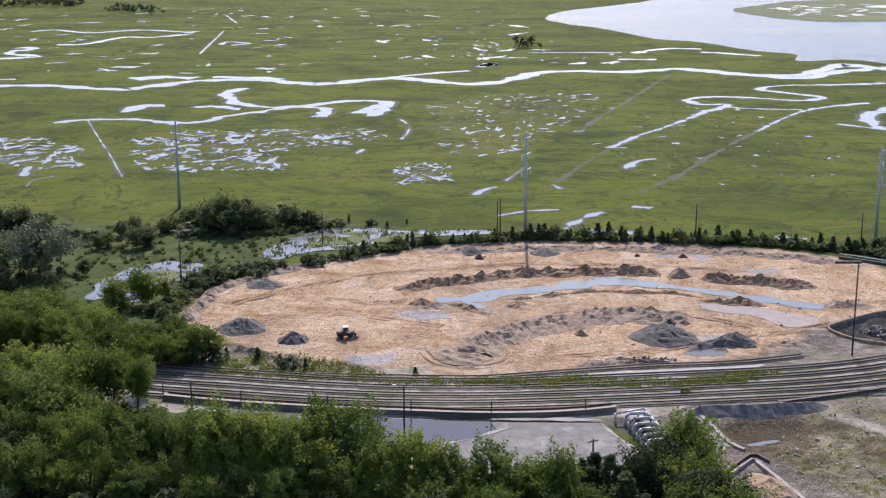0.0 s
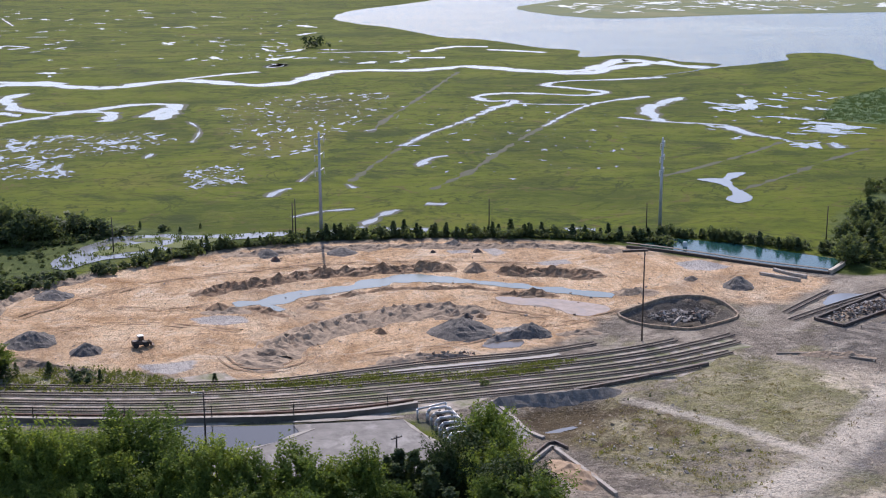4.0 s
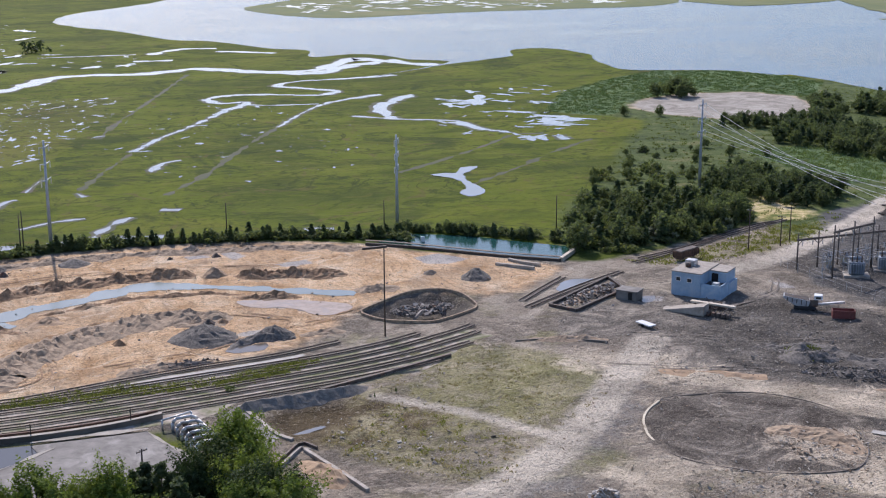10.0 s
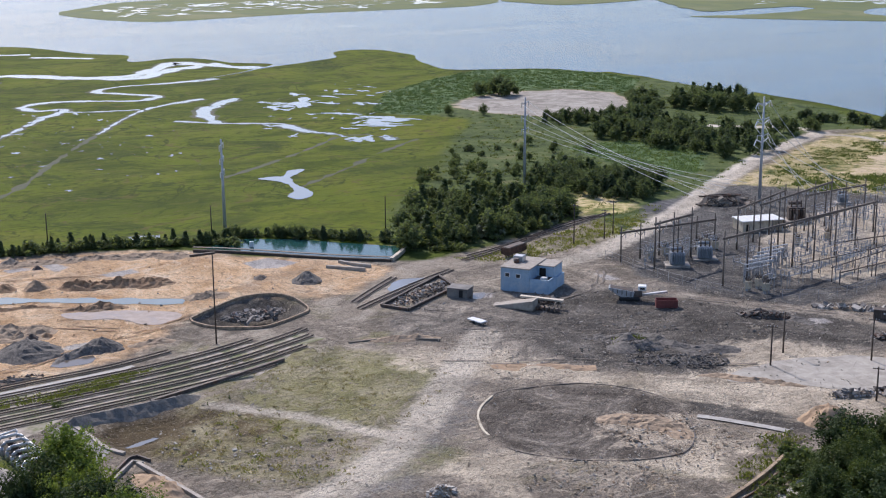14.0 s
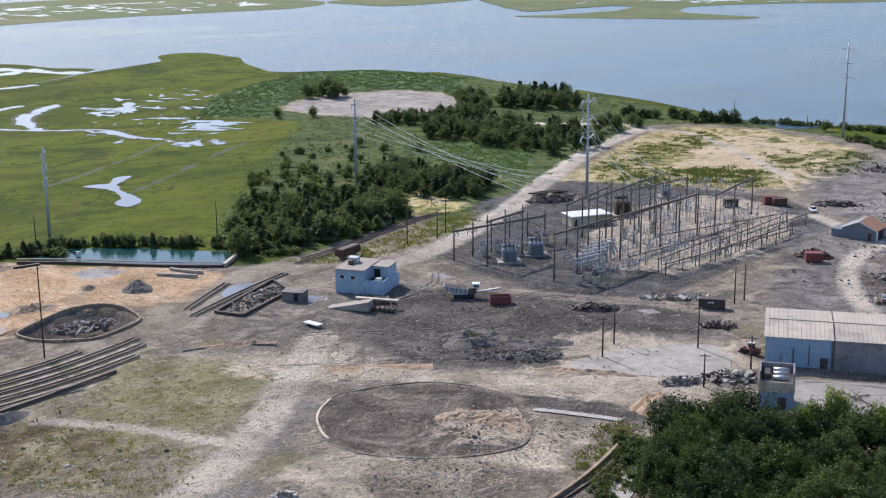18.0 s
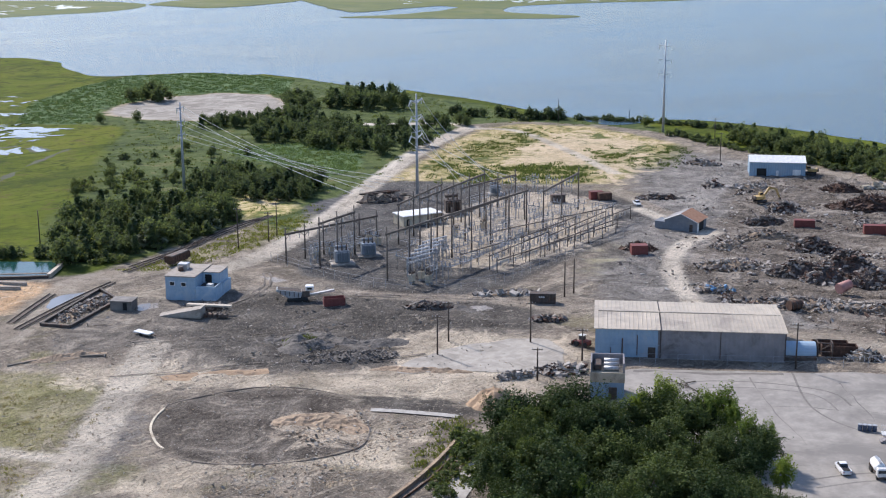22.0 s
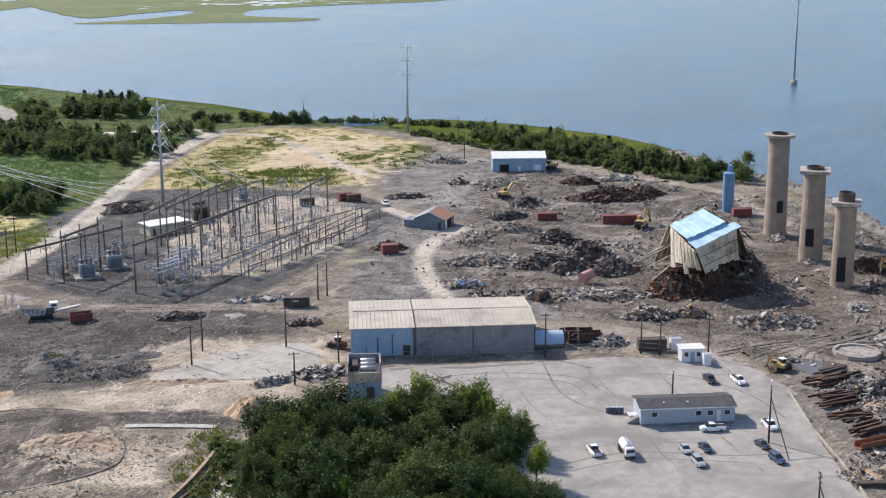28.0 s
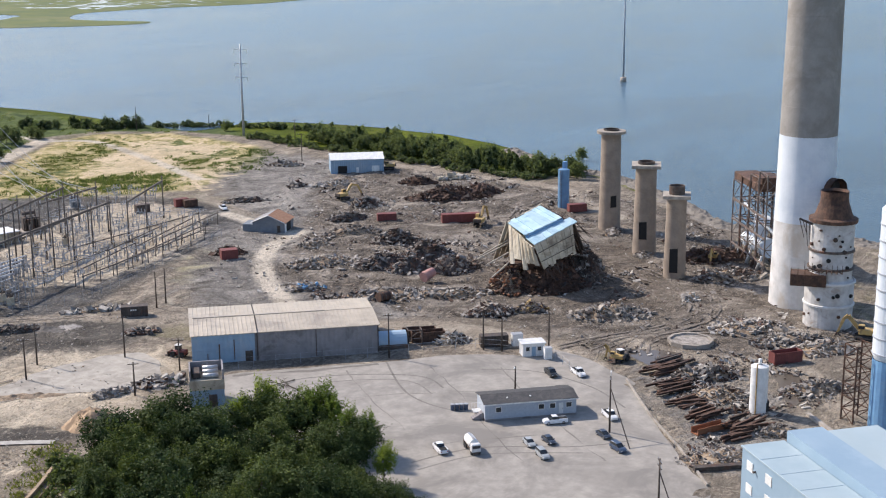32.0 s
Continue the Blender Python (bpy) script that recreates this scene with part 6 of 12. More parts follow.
for pts, w, label in (([(8.6, 237.8), (18.3, 237.7), (29.4, 237.3)], 1.2, "pale kerb of the basin"), ([(29.0, 235.8), (31.9, 227.4), (35.1, 219.6)], 0.8, "pale kerb of the basin"), ([(-2.6, 224.9), (1.3, 226.4), (5.2, 228.3), (8.5, 231.0), (12.3, 233.7)], 0.7, "white scum line at the water's edge")):
    tagged(ribbon("basin_kerb", pts, w, 0.27, M_TRACK, 2.0, 0.15, 4.0), label, "kerb", kind="structure")

# ---------------------------------------------------------------- trees
def leaves_mesh(name, centres, radii, per, size, rng, flat=0.62):
    """Many small bent leaf sprays round each clump centre, as one mesh; a few stand out of the clump."""
    n = len(centres) * per
    c = np.repeat(np.array(centres), per, 0)
    r = np.repeat(np.array(radii), per)
    d = rng.normal(size=(n, 3))
    d /= np.linalg.norm(d, axis=1, keepdims=True)
    far_out = np.where(rng.uniform(size=n) < 0.1, 1.45, 1.0)
    pos = c + d * (r * np.abs(rng.normal(0.72, 0.36, n)) * far_out)[:, None] * np.array([1, 1, flat])
    nrm = d * 0.45 + rng.normal(size=(n, 3)) * 0.5 + np.array([0, 0, 0.75])
    nrm /= np.linalg.norm(nrm, axis=1, keepdims=True)
    t = np.cross(nrm, rng.normal(size=(n, 3)))
    t /= np.linalg.norm(t, axis=1, keepdims=True)
    b = np.cross(nrm, t)
    s = size * rng.uniform(0.5, 1.4, n)[:, None]
    v = np.stack([pos - t * s - b * s * 0.35, pos + t * s - b * s * 0.35, pos + b * s * 0.9 + nrm * s * 0.2], 1).reshape(-1, 3)
    f = np.arange(n * 3).reshape(-1, 3)
    me = bpy.data.meshes.new(name)
    me.from_pydata(v.tolist(), [], f.tolist())
    return me


def waves(rng, d, freq, count=7):
    """A smooth random field on directions d, about -1 to 1."""
    k = rng.normal(size=(count, 3))
    k *= freq / np.linalg.norm(k, axis=1, keepdims=True)
    return np.sin(d @ k.T + rng.uniform(0, 6.28, count)).sum(1) / math.sqrt(count) * 1.2


def crown_mesh(name, n, centre, radii, leaf, rng, open_=0.16):
    """A crown of n leaf sprays in the outer shell of an uneven, lobed body with gaps."""
    d = rng.normal(size=(int(n * 1.5), 3))
    d /= np.linalg.norm(d, axis=1, keepdims=True)
    f = np.maximum(0.3, 0.9 + 0.24 * waves(rng, d, 4.2) + 0.22 * waves(rng, d, 9.5) + 0.1 * waves(rng, d, 20.0))
    gap = waves(rng, d, 7.0) + 0.7 * waves(rng, d, 15.0)
    keep = np.nonzero(gap > np.quantile(gap, open_))[0][:n]
    d, f = d[keep], f[keep]
    m = len(keep)
    deep = 1 - 0.5 * rng.uniform(size=m) ** 1.5 + 0.07 * rng.normal(size=m)
    pos = np.array(centre) + d * (f * deep)[:, None] * np.array(radii)
    nrm = d * 0.5 + rng.normal(size=(m, 3)) * 0.65 + np.array([0, 0, 0.35])
    nrm /= np.linalg.norm(nrm, axis=1, keepdims=True)
    t = np.cross(nrm, rng.normal(size=(m, 3)))
    t /= np.linalg.norm(t, axis=1, keepdims=True)
    b = np.cross(nrm, t)
    s = leaf * rng.uniform(0.5, 1.45, m)[:, None]
    v = np.stack([pos - t * s - b * s * 0.35, pos + t * s - b * s * 0.35, pos + b * s * 0.9 + nrm * s * 0.2], 1).reshape(-1, 3)
    me = bpy.data.meshes.new(name)
    me.from_pydata(v.tolist(), [], np.arange(m * 3).reshape(-1, 3).tolist())
    return me


def make_tree(kind, seed, h, leaf, mat, count, label, category="tree", low=0.07, spread=1.0):
    """kind: broad, tall, cedar or bush. Height h; trunk and limbs under a crown of count leaf sprays."""
    rng = np.random.RandomState(seed)
    tree = thing("tree" if kind != "bush" else "shrub", 0, 0, 0, 0, label, category)
    bm = bmesh.new()
    cs, rs, flat = [], [], 0.72
    if kind in ("broad", "tall"):
        wide = (rng.uniform(0.34, 0.42) if kind == "broad" else rng.uniform(0.2, 0.25)) * spread
        lean = rng.normal(size=2) * 0.03 * h
        top = Vector((lean[0] * 2, lean[1] * 2, h * 0.8))
        fork = Vector((lean[0], lean[1], h * max(low, 0.1)))
        tube(bm, (0, 0, -0.3), fork, h * 0.019, h * 0.014, 6, False)
        tube(bm, fork, top, h * 0.013, h * 0.003, 5, False)
        for i in range(9):
            base = fork.lerp(top, 0.08 * i)
            a = i * 2.4 + rng.uniform(-0.4, 0.4)
            tube(bm, base, base + Vector((math.cos(a) * wide * h * 0.75, math.sin(a) * wide * h * 0.75, h * rng.uniform(0.08, 0.22))), h * 0.007, h * 0.002, 4, False)
        centre = (lean[0] * 1.5, lean[1] * 1.5, h * (low + (1 - low) * 0.52))
        me = crown_mesh("crown", count, centre, (wide * h, wide * h, (1 - low) * h * 0.46), leaf, rng, 0.32 if kind == "tall" else 0.27)
    else:
        if kind == "cedar":
            tube(bm, (0, 0, -0.3), (0, 0, h * 0.9), h * 0.02, h * 0.004, 5)
            flat = 0.9
            for i in range(26):
                f = (i + 0.5) / 26
                a = i * 2.4 + rng.uniform(-0.3, 0.3)
                rr = h * 0.28 * (1 - f) ** 0.6 * rng.uniform(0.35, 1.1)
                cs.append(np.array([rr * math.cos(a), rr * math.sin(a), h * (0.07 + 0.9 * f)]))
                rs.append(h * (0.11 - 0.065 * f))
        else:
            flat = 0.8
            for i in range(12):
                a, rr = rng.uniform(0, 6.28), h * 0.75 * math.sqrt(rng.uniform(0, 1))
                z = h * rng.uniform(0.2, 0.75) * (1.15 - rr / h * 0.7)
                tube(bm, (rr * 0.2 * math.cos(a), rr * 0.2 * math.sin(a), -0.2), (rr * math.cos(a), rr * math.sin(a), z), 0.03 * h, 0.01 * h, 4, False)
                cs.append(np.array([rr * math.cos(a), rr * math.sin(a), z]))
                rs.append(h * rng.uniform(0.15, 0.32))
        me = leaves_mesh("crown", cs, rs, count, leaf, rng, flat)
    part("trunk" if kind != "bush" else "stem", bm, M_BARK, tree)
    me.materials.append(mat)
    ob = new("crown", me)
    ob.parent = tree
    return tree


def plant(kinds, spots, rng, group, lo=0.8, hi=1.2, heights=None):
    for i, s in enumerate(spots):
        src, h0 = kinds[rng.randrange(len(kinds))]
        h = s[2] * rng.uniform(0.9, 1.1) if len(s) > 2 else h0 * rng.uniform(lo, hi)
        k = h / h0
        ob = copy_thing(src, pose(s[0], s[1], -0.1, 0, 0, rng.uniform(0, 360)))
        w = k * rng.uniform(0.85, 1.35)
        ob.scale = (w, w * rng.uniform(0.85, 1.15), k)
        tagged(ob, group=group)


def grove(name, kinds, spots, rng, label):
    """A wood too dense to count, as one object: the trees' meshes joined."""
    vs, fs, mi, base = [], [], [], 0
    mats = []
    for s in spots:
        src, h0 = kinds[rng.randrange(len(kinds))]
        k = s[2] / h0
        w = k * rng.uniform(0.9, 1.2)
        a = rng.uniform(0, 6.28)
        m = np.array([[math.cos(a) * w, math.sin(a) * w, 0], [-math.sin(a) * w, math.cos(a) * w, 0], [0, 0, k]])
        for ob in src.children:
            co = np.empty(len(ob.data.vertices) * 3)
            ob.data.vertices.foreach_get("co", co)
            vs.append(co.reshape(-1, 3) @ m + np.array([s[0], s[1], -0.1]))
            mat = ob.data.materials[0]
            if mat not in mats:
                mats.append(mat)
            for p in ob.data.polygons:
                fs.append([i + base for i in p.vertices])
                mi.append(mats.index(mat))
            base += len(ob.data.vertices)
    me = bpy.data.meshes.new(name)
    me.from_pydata(np.concatenate(vs).tolist(), [], fs)
    for mat in mats:
        me.materials.append(mat)
    me.polygons.foreach_set("material_index", mi)
    return tagged(new(name, me), label, "trees", kind="stuff")


rt = random.Random(5)
M_SILVER_LEAF = leaf_mat("silver_leaf", (0.11, 0.14, 0.085), (0.24, 0.26, 0.17), 0.25)
NEAR = [(make_tree("broad", s, 10.0, 0.17, M_LEAF, 9000, "leafy green broadleaf tree in full summer crown"), 10.0) for s in (1, 2, 3, 4, 5)]
NEAR_TALL = [(make_tree("tall", s, 10.0, 0.16, M_LEAF, 6000, "slender green broadleaf tree in leaf", low=0.2), 10.0) for s in (6, 7, 8)]
NEAR_DARK = [(make_tree("broad", s, 10.0, 0.18, M_LEAF_DARK, 9000, "dense dark green broadleaf tree"), 10.0) for s in (11, 12, 13)]
NEAR_CEDAR = [(make_tree("cedar", s, 7.0, 0.22, M_CEDAR, 60, "dark green pointed cedar tree"), 7.0) for s in (21, 22)]
WOOD = [(make_tree("broad", s, 10.0, 0.23, M_WOOD, 5000, "dense dark green broadleaf tree beside the lot", low=0.1), 10.0) for s in (14, 15, 16)]
MID = [(make_tree("broad", s, 7.0, 0.32, M_COPSE, 1500, "dark green tree in a dense copse", low=0.04, spread=1.1), 7.0) for s in (31, 32, 33, 34)]
FAR_CEDAR = [(make_tree("cedar", s, 4.5, 0.34, M_CEDAR, 15, "small dark green cedar"), 4.5) for s in (41, 42)]
BUSH = [(make_tree("bush", s, 2.0, 0.2, M_SCRUB, 44, "low green shrub on open ground", "shrub"), 2.0) for s in (51, 52)]
LOW = [(make_tree("bush", s, 2.0, 0.26, M_SCRUB, 16, "low green shrub", "shrub"), 2.0) for s in (53, 54)]
FAR_BUSH = [(make_tree("bush", s, 3.0, 0.36, M_COPSE, 32, "dark green shrub in rough scrub", "shrub"), 3.0) for s in (61, 62)]
PALE_BUSH = [(make_tree("bush", 63, 3.0, 0.45, M_SILVER_LEAF, 20, "silvery green shrub among darker trees", "shrub"), 3.0)]
SILVER_TREE = [(make_tree("broad", 64, 10.0, 0.24, M_SILVER_LEAF, 8000, "large round silvery green tree at the marsh edge", low=0.04, spread=1.35), 10.0)]

# belt of broadleaf trees in front of the rails: the back row, then the rows before it
plant(NEAR + NEAR_TALL, [(x, y, h * 1.04) for x, y, h in ((-80.5, 244.3, 13), (-71.7, 239.8, 13), (-67.4, 245.6, 12.5), (-64.3, 246.3, 13), (-59.0, 242.0, 12), (-78.3, 230.2, 13), (-72.1, 230.1, 12.5), (-59.7, 209.9, 13), (-55.4, 213.3, 13), (-50.6, 211.1, 13), (-46.3, 208.4, 13), (-41.3, 208.9, 13), (-37.2, 207.0, 13), (-33.1, 207.0, 13), (-29.2, 205.7, 13), (-25.7, 206.9, 13), (-22.2, 205.1, 12.5), (-20.3, 209.5, 13), (-13.5, 204.3, 13), (-8.7, 198.7, 12), (-4.7, 200.1, 12), (-1.6, 197.7, 12), (1.1, 193.5, 12), (6.3, 194.6, 12), (10.2, 192.3, 12), (13.3, 193.4, 12), (17.0, 191.6, 11.5))], rt, "tree belt")
plant(NEAR + NEAR_DARK, [(35.2, 200.2, 12), (39.0, 204.3, 12.5), (40.2, 197.7, 12), (41.5, 188.7, 11), (42.5, 183.4, 10.5), (31.9, 195.5, 11.5), (37.2, 194.0, 12)], rt, "tree belt")
plant(NEAR_TALL, [(-15.8, 212.1, 13), (-60.8, 254.0, 7.5), (39.8, 207.4, 12.5)], rt, "tree belt")
plant(NEAR + NEAR_DARK + NEAR_TALL, [(x, y, rt.uniform(10, 12.5)) for x, y in scatter([(-98, 240), (-66, 234), (-64, 222), (-68, 208), (-98, 206)], 11, 6.5, rt)], rt, "tree belt")
plant(NEAR + NEAR_DARK, [(x, y, rt.uniform(9, 11)) for x, y in scatter([(-8, 188), (18, 182), (18, 168), (-8, 172)], 6, 6.0, rt)] + [(-67.0, 183.0, 12.0), (-61.0, 177.5, 11.0), (-74.0, 190.0, 12.0), (-50.0, 199.0, 8.0), (-38.0, 196.0, 7.0), (-26.0, 196.5, 8.0)], rt, "tree belt")
plant(NEAR_DARK + NEAR_TALL + NEAR_CEDAR, [(x, y, rt.uniform(8.5, 10.5)) for x, y in scatter([(18, 190), (32, 191), (44, 180), (40, 166), (18, 164)], 14, 5.0, rt)], rt, "tree belt")
plant(FAR_BUSH, [(x, y, rt.uniform(2.0, 4.2)) for x, y in scatter([(-70, 204), (-22, 199), (-8, 192), (-8, 176), (-70, 178)], 60, 3.6, rt)], rt, "tree belt scrub")
plant(NEAR_CEDAR, [(19.8, 197.8, 9), (21.8, 199.4, 9), (24.1, 200.5, 9), (26.1, 197.8, 9), (27.7, 197.1, 9), (29.6, 197.7, 9), (16.1, 199.4, 8), (18.0, 198.1, 8.5), (23.0, 197.6, 8), (30.3, 195.1, 9), (-8.9, 202.0, 10), (-10.2, 200.4, 9), (-43.4, 214.9, 7), (-27.8, 212.8, 7)], rt, "tree belt")
plant(BUSH, [(x, y, rt.uniform(1.2, 3.0)) for x, y in scatter([(-65.9, 247.4), (-50.0, 245.0), (-32.9, 238.8), (-25.7, 230.8), (-18, 214), (-39.3, 215.5), (-61.0, 225.1)], 44, 2.5, rt)], rt, "tree belt scrub")
plant(NEAR, [(x + rt.uniform(-1.2, 1.2), y + rt.uniform(-1.0, 1.0), rt.uniform(7.5, 9.5)) for x, y in ((-76, 204), (-71, 201), (-66, 203), (-60.5, 202), (-55.5, 204), (-50.5, 203), (-45, 201.5), (-40, 202), (-34.5, 201), (-29.5, 200.5), (-24.5, 201.5), (-19.5, 201), (-14.5, 198), (-9.5, 195), (-5, 194), (0, 190), (5, 188.5), (10, 187.5), (-22.5, 204.5), (-26.5, 203.5))], rt, "tree belt")
plant(FAR_BUSH, [(x, y, rt.uniform(2.5, 4.8)) for x, y in scatter([(-92, 204), (-56, 202), (-22, 198), (-6, 191), (-6, 178), (-30, 184), (-92, 186)], 80, 3.2, rt)], rt, "tree belt scrub")
# dark wood beside the lot
plant(WOOD + NEAR, [(x, y, rt.uniform(8, 10)) for x, y in scatter([(-112, 300), (-97, 303), (-88, 296), (-81, 290), (-74, 281), (-70, 270), (-84, 273.5), (-112, 283)], 34, 4.2, rt)], rt, "wood beside the lot")
plant(WOOD, [(x, y, rt.uniform(5.5, 7.5)) for x, y in scatter([(-73, 283), (-63, 286), (-51, 275), (-53, 269.5), (-70, 270)], 22, 3.2, rt)], rt, "wood beside the lot")
plant(NEAR_CEDAR, [(-52.6, 271.5, 5), (-50.5, 273.6, 4.5), (-48.6, 272.8, 4), (-46.8, 274.4, 3.2), (-56.5, 278.6, 5), (-54.8, 270.2, 5.5)], rt, "wood beside the lot")
plant(WOOD + NEAR_TALL, [(x, y, rt.uniform(7, 9.5)) for x, y in scatter([(-110, 268), (-96, 262), (-84, 255), (-88, 246), (-110, 250)], 12, 4.2, rt)], rt, "wood beside the lot")
# marsh edge: single trees and low scrub round two ponds
plant(SILVER_TREE, [(-106.8, 343.5, 14)], rt, "trees at the marsh edge")
plant(MID, [(-119.5, 346.0, 11), (-117.0, 337.0, 9), (-113.0, 330.0, 7), (-99.5, 329.0, 5), (-120.5, 330.0, 9), (-124.0, 338.0, 9.5), (-95.8, 345.5, 4.5)], rt, "trees at the marsh edge")
plant(MID, [(-76.0, 399.0, 8), (-70.5, 394.5, 9.5), (-66.5, 398.0, 11), (-62.0, 394.0, 10.5), (-57.0, 397.5, 9), (-60.5, 402.0, 10), (-68.5, 404.5, 10), (-73.0, 403.5, 8), (-55.0, 401.5, 7), (-64.5, 390.8, 8), (-79.0, 402.0, 5.5)], rt, "copse at the marsh edge")
plant(WOOD, [(-79.5, 310.6, 9), (-74.2, 318.4, 8.5), (-72.4, 316.6, 8), (-77.4, 307.6, 6), (-69.0, 320.4, 5.5)], rt, "trees at the marsh edge")
plant(MID + FAR_BUSH, [(-97.2, 376.2, 5.5), (-87.0, 376.0, 7), (-85.0, 378.0, 6), (-96.4, 390.3, 4.5), (-93.8, 396.2, 5.5), (-104.5, 389.0, 3), (-84.6, 394.6, 4.5), (-82.5, 399.8, 4), (-46.9, 405.0, 7), (-41.8, 402.5, 5.5), (-36.2, 401.3, 4.5), (-99.5, 374.6, 4), (-130.6, 401.4, 7), (-125.6, 401.9, 6), (-135.3, 399.9, 7), (-138.7, 403.9, 7), (-120.6, 398.2, 5), (-114.0, 391.5, 4)], rt, "trees at the marsh edge")
plant(PALE_BUSH, [(-51.5, 411.1, 6), (-76.5, 391.4, 4)], rt, "trees at the marsh edge")
POND_A = [(-89.3, 321.8), (-89.6, 337.8), (-87.4, 345.2), (-84.4, 354.1), (-81.2, 356.5), (-76.1, 360.1), (-73.0, 358.8), (-68.6, 357.5), (-64.4, 352.5), (-65.8, 346.6), (-67.6, 339.7), (-71.2, 339.2), (-72.9, 333.1), (-74.9, 326.8), (-76.3, 319.1), (-81.6, 320.7), (-85.7, 321.7)]
POND_B = [(-50.6, 362.9), (-51.0, 372.1), (-47.2, 380.9), (-41.6, 390.9), (-36.2, 397.5), (-23.4, 398.8), (-14.7, 396.4), (-2.8, 395.4), (14.7, 396.6), (13.8, 391.4), (0.6, 389.4), (-7.4, 388.1), (-9.6, 378.9), (-12.2, 378.9), (-16.0, 383.2), (-19.5, 380.5), (-23.8, 375.7), (-30.1, 372.4), (-36.4, 371.2), (-41.5, 366.0), (-45.7, 361.5)]


def dry(spots):
    """The spots that lie in neither pond."""
    return [q for q in spots if not in_poly(POND_A, q[0], q[1]) and not in_poly(POND_B, q[0], q[1])]


MEADOW = [(-144.3, 404.7), (-114.8, 396.7), (-94.3, 407.7), (-66.1, 419.4), (-40.4, 414.8), (-29.0, 404.2), (-41.9, 393.7), (-53.2, 364.1), (-61.7, 348.7), (-68.2, 306.7), (-82.7, 303.1), (-111.5, 310.3)]
plant(FAR_BUSH + BUSH, [(x, y, rt.uniform(0.8, 1.9)) for x, y in dry(scatter(MEADOW, 70, 4.0, rt))], rt, "marsh edge scrub")
grove("scrub", LOW, [(x, y, rt.uniform(0.4, 1.3)) for x, y in dry(scatter(MEADOW, 420, 1.8, rt))], rt, "low mottled green scrub at the marsh edge")
grove("scrub", LOW, [(x, y, rt.uniform(0.9, 2.4)) for x, y in dry(scatter([(-76, 388), (-52, 389), (-38, 402), (-42, 412), (-60, 412), (-84, 400)], 90, 1.8, rt))], rt, "tall green scrub round the copse at the marsh edge")
plant(FAR_CEDAR + FAR_BUSH, [(x, y, rt.uniform(1.5, 2.8)) for x, y in dry(scatter([(-46.7, 408.9), (-40.4, 412.8), (-15.2, 407.7), (-1.1, 402.5), (-14.8, 400.5), (-39.2, 402.2)], 7, 5.0, rt))], rt, "marsh edge scrub")
plant(FAR_BUSH, [(-60.0, 338.5, 5), (-61.4, 336.0, 4.5), (-56.4, 344.1, 4), (-52.1, 345.2, 4), (-49.6, 347.0, 4.2), (-47.9, 348.5, 3.6), (-35.1, 357.0, 4), (-36.8, 355.6, 3.4), (-27.3, 361.6, 3.6), (-25.6, 363.4, 3), (-21.8, 367.9, 2.8), (-15.6, 372.5, 2.6), (-63.5, 329.2, 4), (-64.6, 325.2, 3.5), (-65.6, 319.5, 3.5), (-66.7, 312.5, 3.5), (-69.3, 308.8, 3.5), (-64.0, 333.0, 4.5), (-66.2, 304.5, 3), (-63.8, 301.2, 2.6), (-44.0, 351.4, 2.4), (-31.0, 360.6, 2.2)], rt, "lot edge scrub")
plant(FAR_BUSH + FAR_CEDAR, [(-40.1, 273.9, 3.2), (-32.8, 269.5, 2.6), (-29.2, 267.5, 3), (-6.1, 264.1, 1.6), (-35.1, 272.1, 2), (48.0, 252.5, 1.8), (-24.4, 246.8, 1.8), (73.8, 239.2, 0.8), (78.7, 240.6, 0.8)], rt, "lot edge scrub")


def along_line(pts, gap, rng, spread):
    return [(p.x + rng.uniform(-spread, spread), p.y + rng.uniform(-spread, spread)) for p in smooth_line(pts, gap)]


grove("woodland", FAR_CEDAR + FAR_BUSH, [(x, y, rt.uniform(2.0, 4.6)) for x, y in along_line([(-23.3, 366.8), (-10.8, 375.3), (2.3, 379.9), (23.9, 383.8), (45.4, 383.4), (68.1, 380.2), (88.6, 376.4), (106.4, 370.0), (121.9, 363.2)], 2.6, rt, 1.3)], rt, "dense dark green cedar row along the lot")
grove("woodland", FAR_CEDAR, [(x, y, rt.uniform(2.5, 5.0)) for x, y in along_line([(24.0, 385.9), (45.6, 385.6), (68.4, 382.3), (89.1, 378.4), (107.2, 372.6), (123.1, 367.0)], 3.2, rt, 1.5)], rt, "dense dark green cedar row along the lot")
grove("woodland", FAR_CEDAR + MID, [(x, y, rt.uniform(2.6, 4.2)) for x, y in along_line([(114.6, 367.2), (125.9, 369.4), (135.2, 365.3), (146.2, 356.9), (156.8, 347.9), (163.8, 341.8)], 2.4, rt, 1.6)], rt, "dense dark green cedar row behind the basin")
grove("woodland", FAR_BUSH, [(x, y, rt.uniform(2, 3.4)) for x, y in along_line([(126.6, 371.5), (147.3, 359.5), (165.0, 344.3)], 2.6, rt, 1.5)], rt, "dense dark green cedar row behind the basin")
grove("woodland", FAR_BUSH, [(x, y, rt.uniform(1.3, 2.6)) for x, y in along_line([(-23.3, 367.3), (-10.8, 375.8), (2.3, 380.6), (23.9, 384.6), (45.4, 384.2), (68.1, 381.0), (88.6, 377.2), (106.4, 370.8), (121.9, 364.0)], 1.8, rt, 0.9)], rt, "dense dark green undergrowth along the lot")
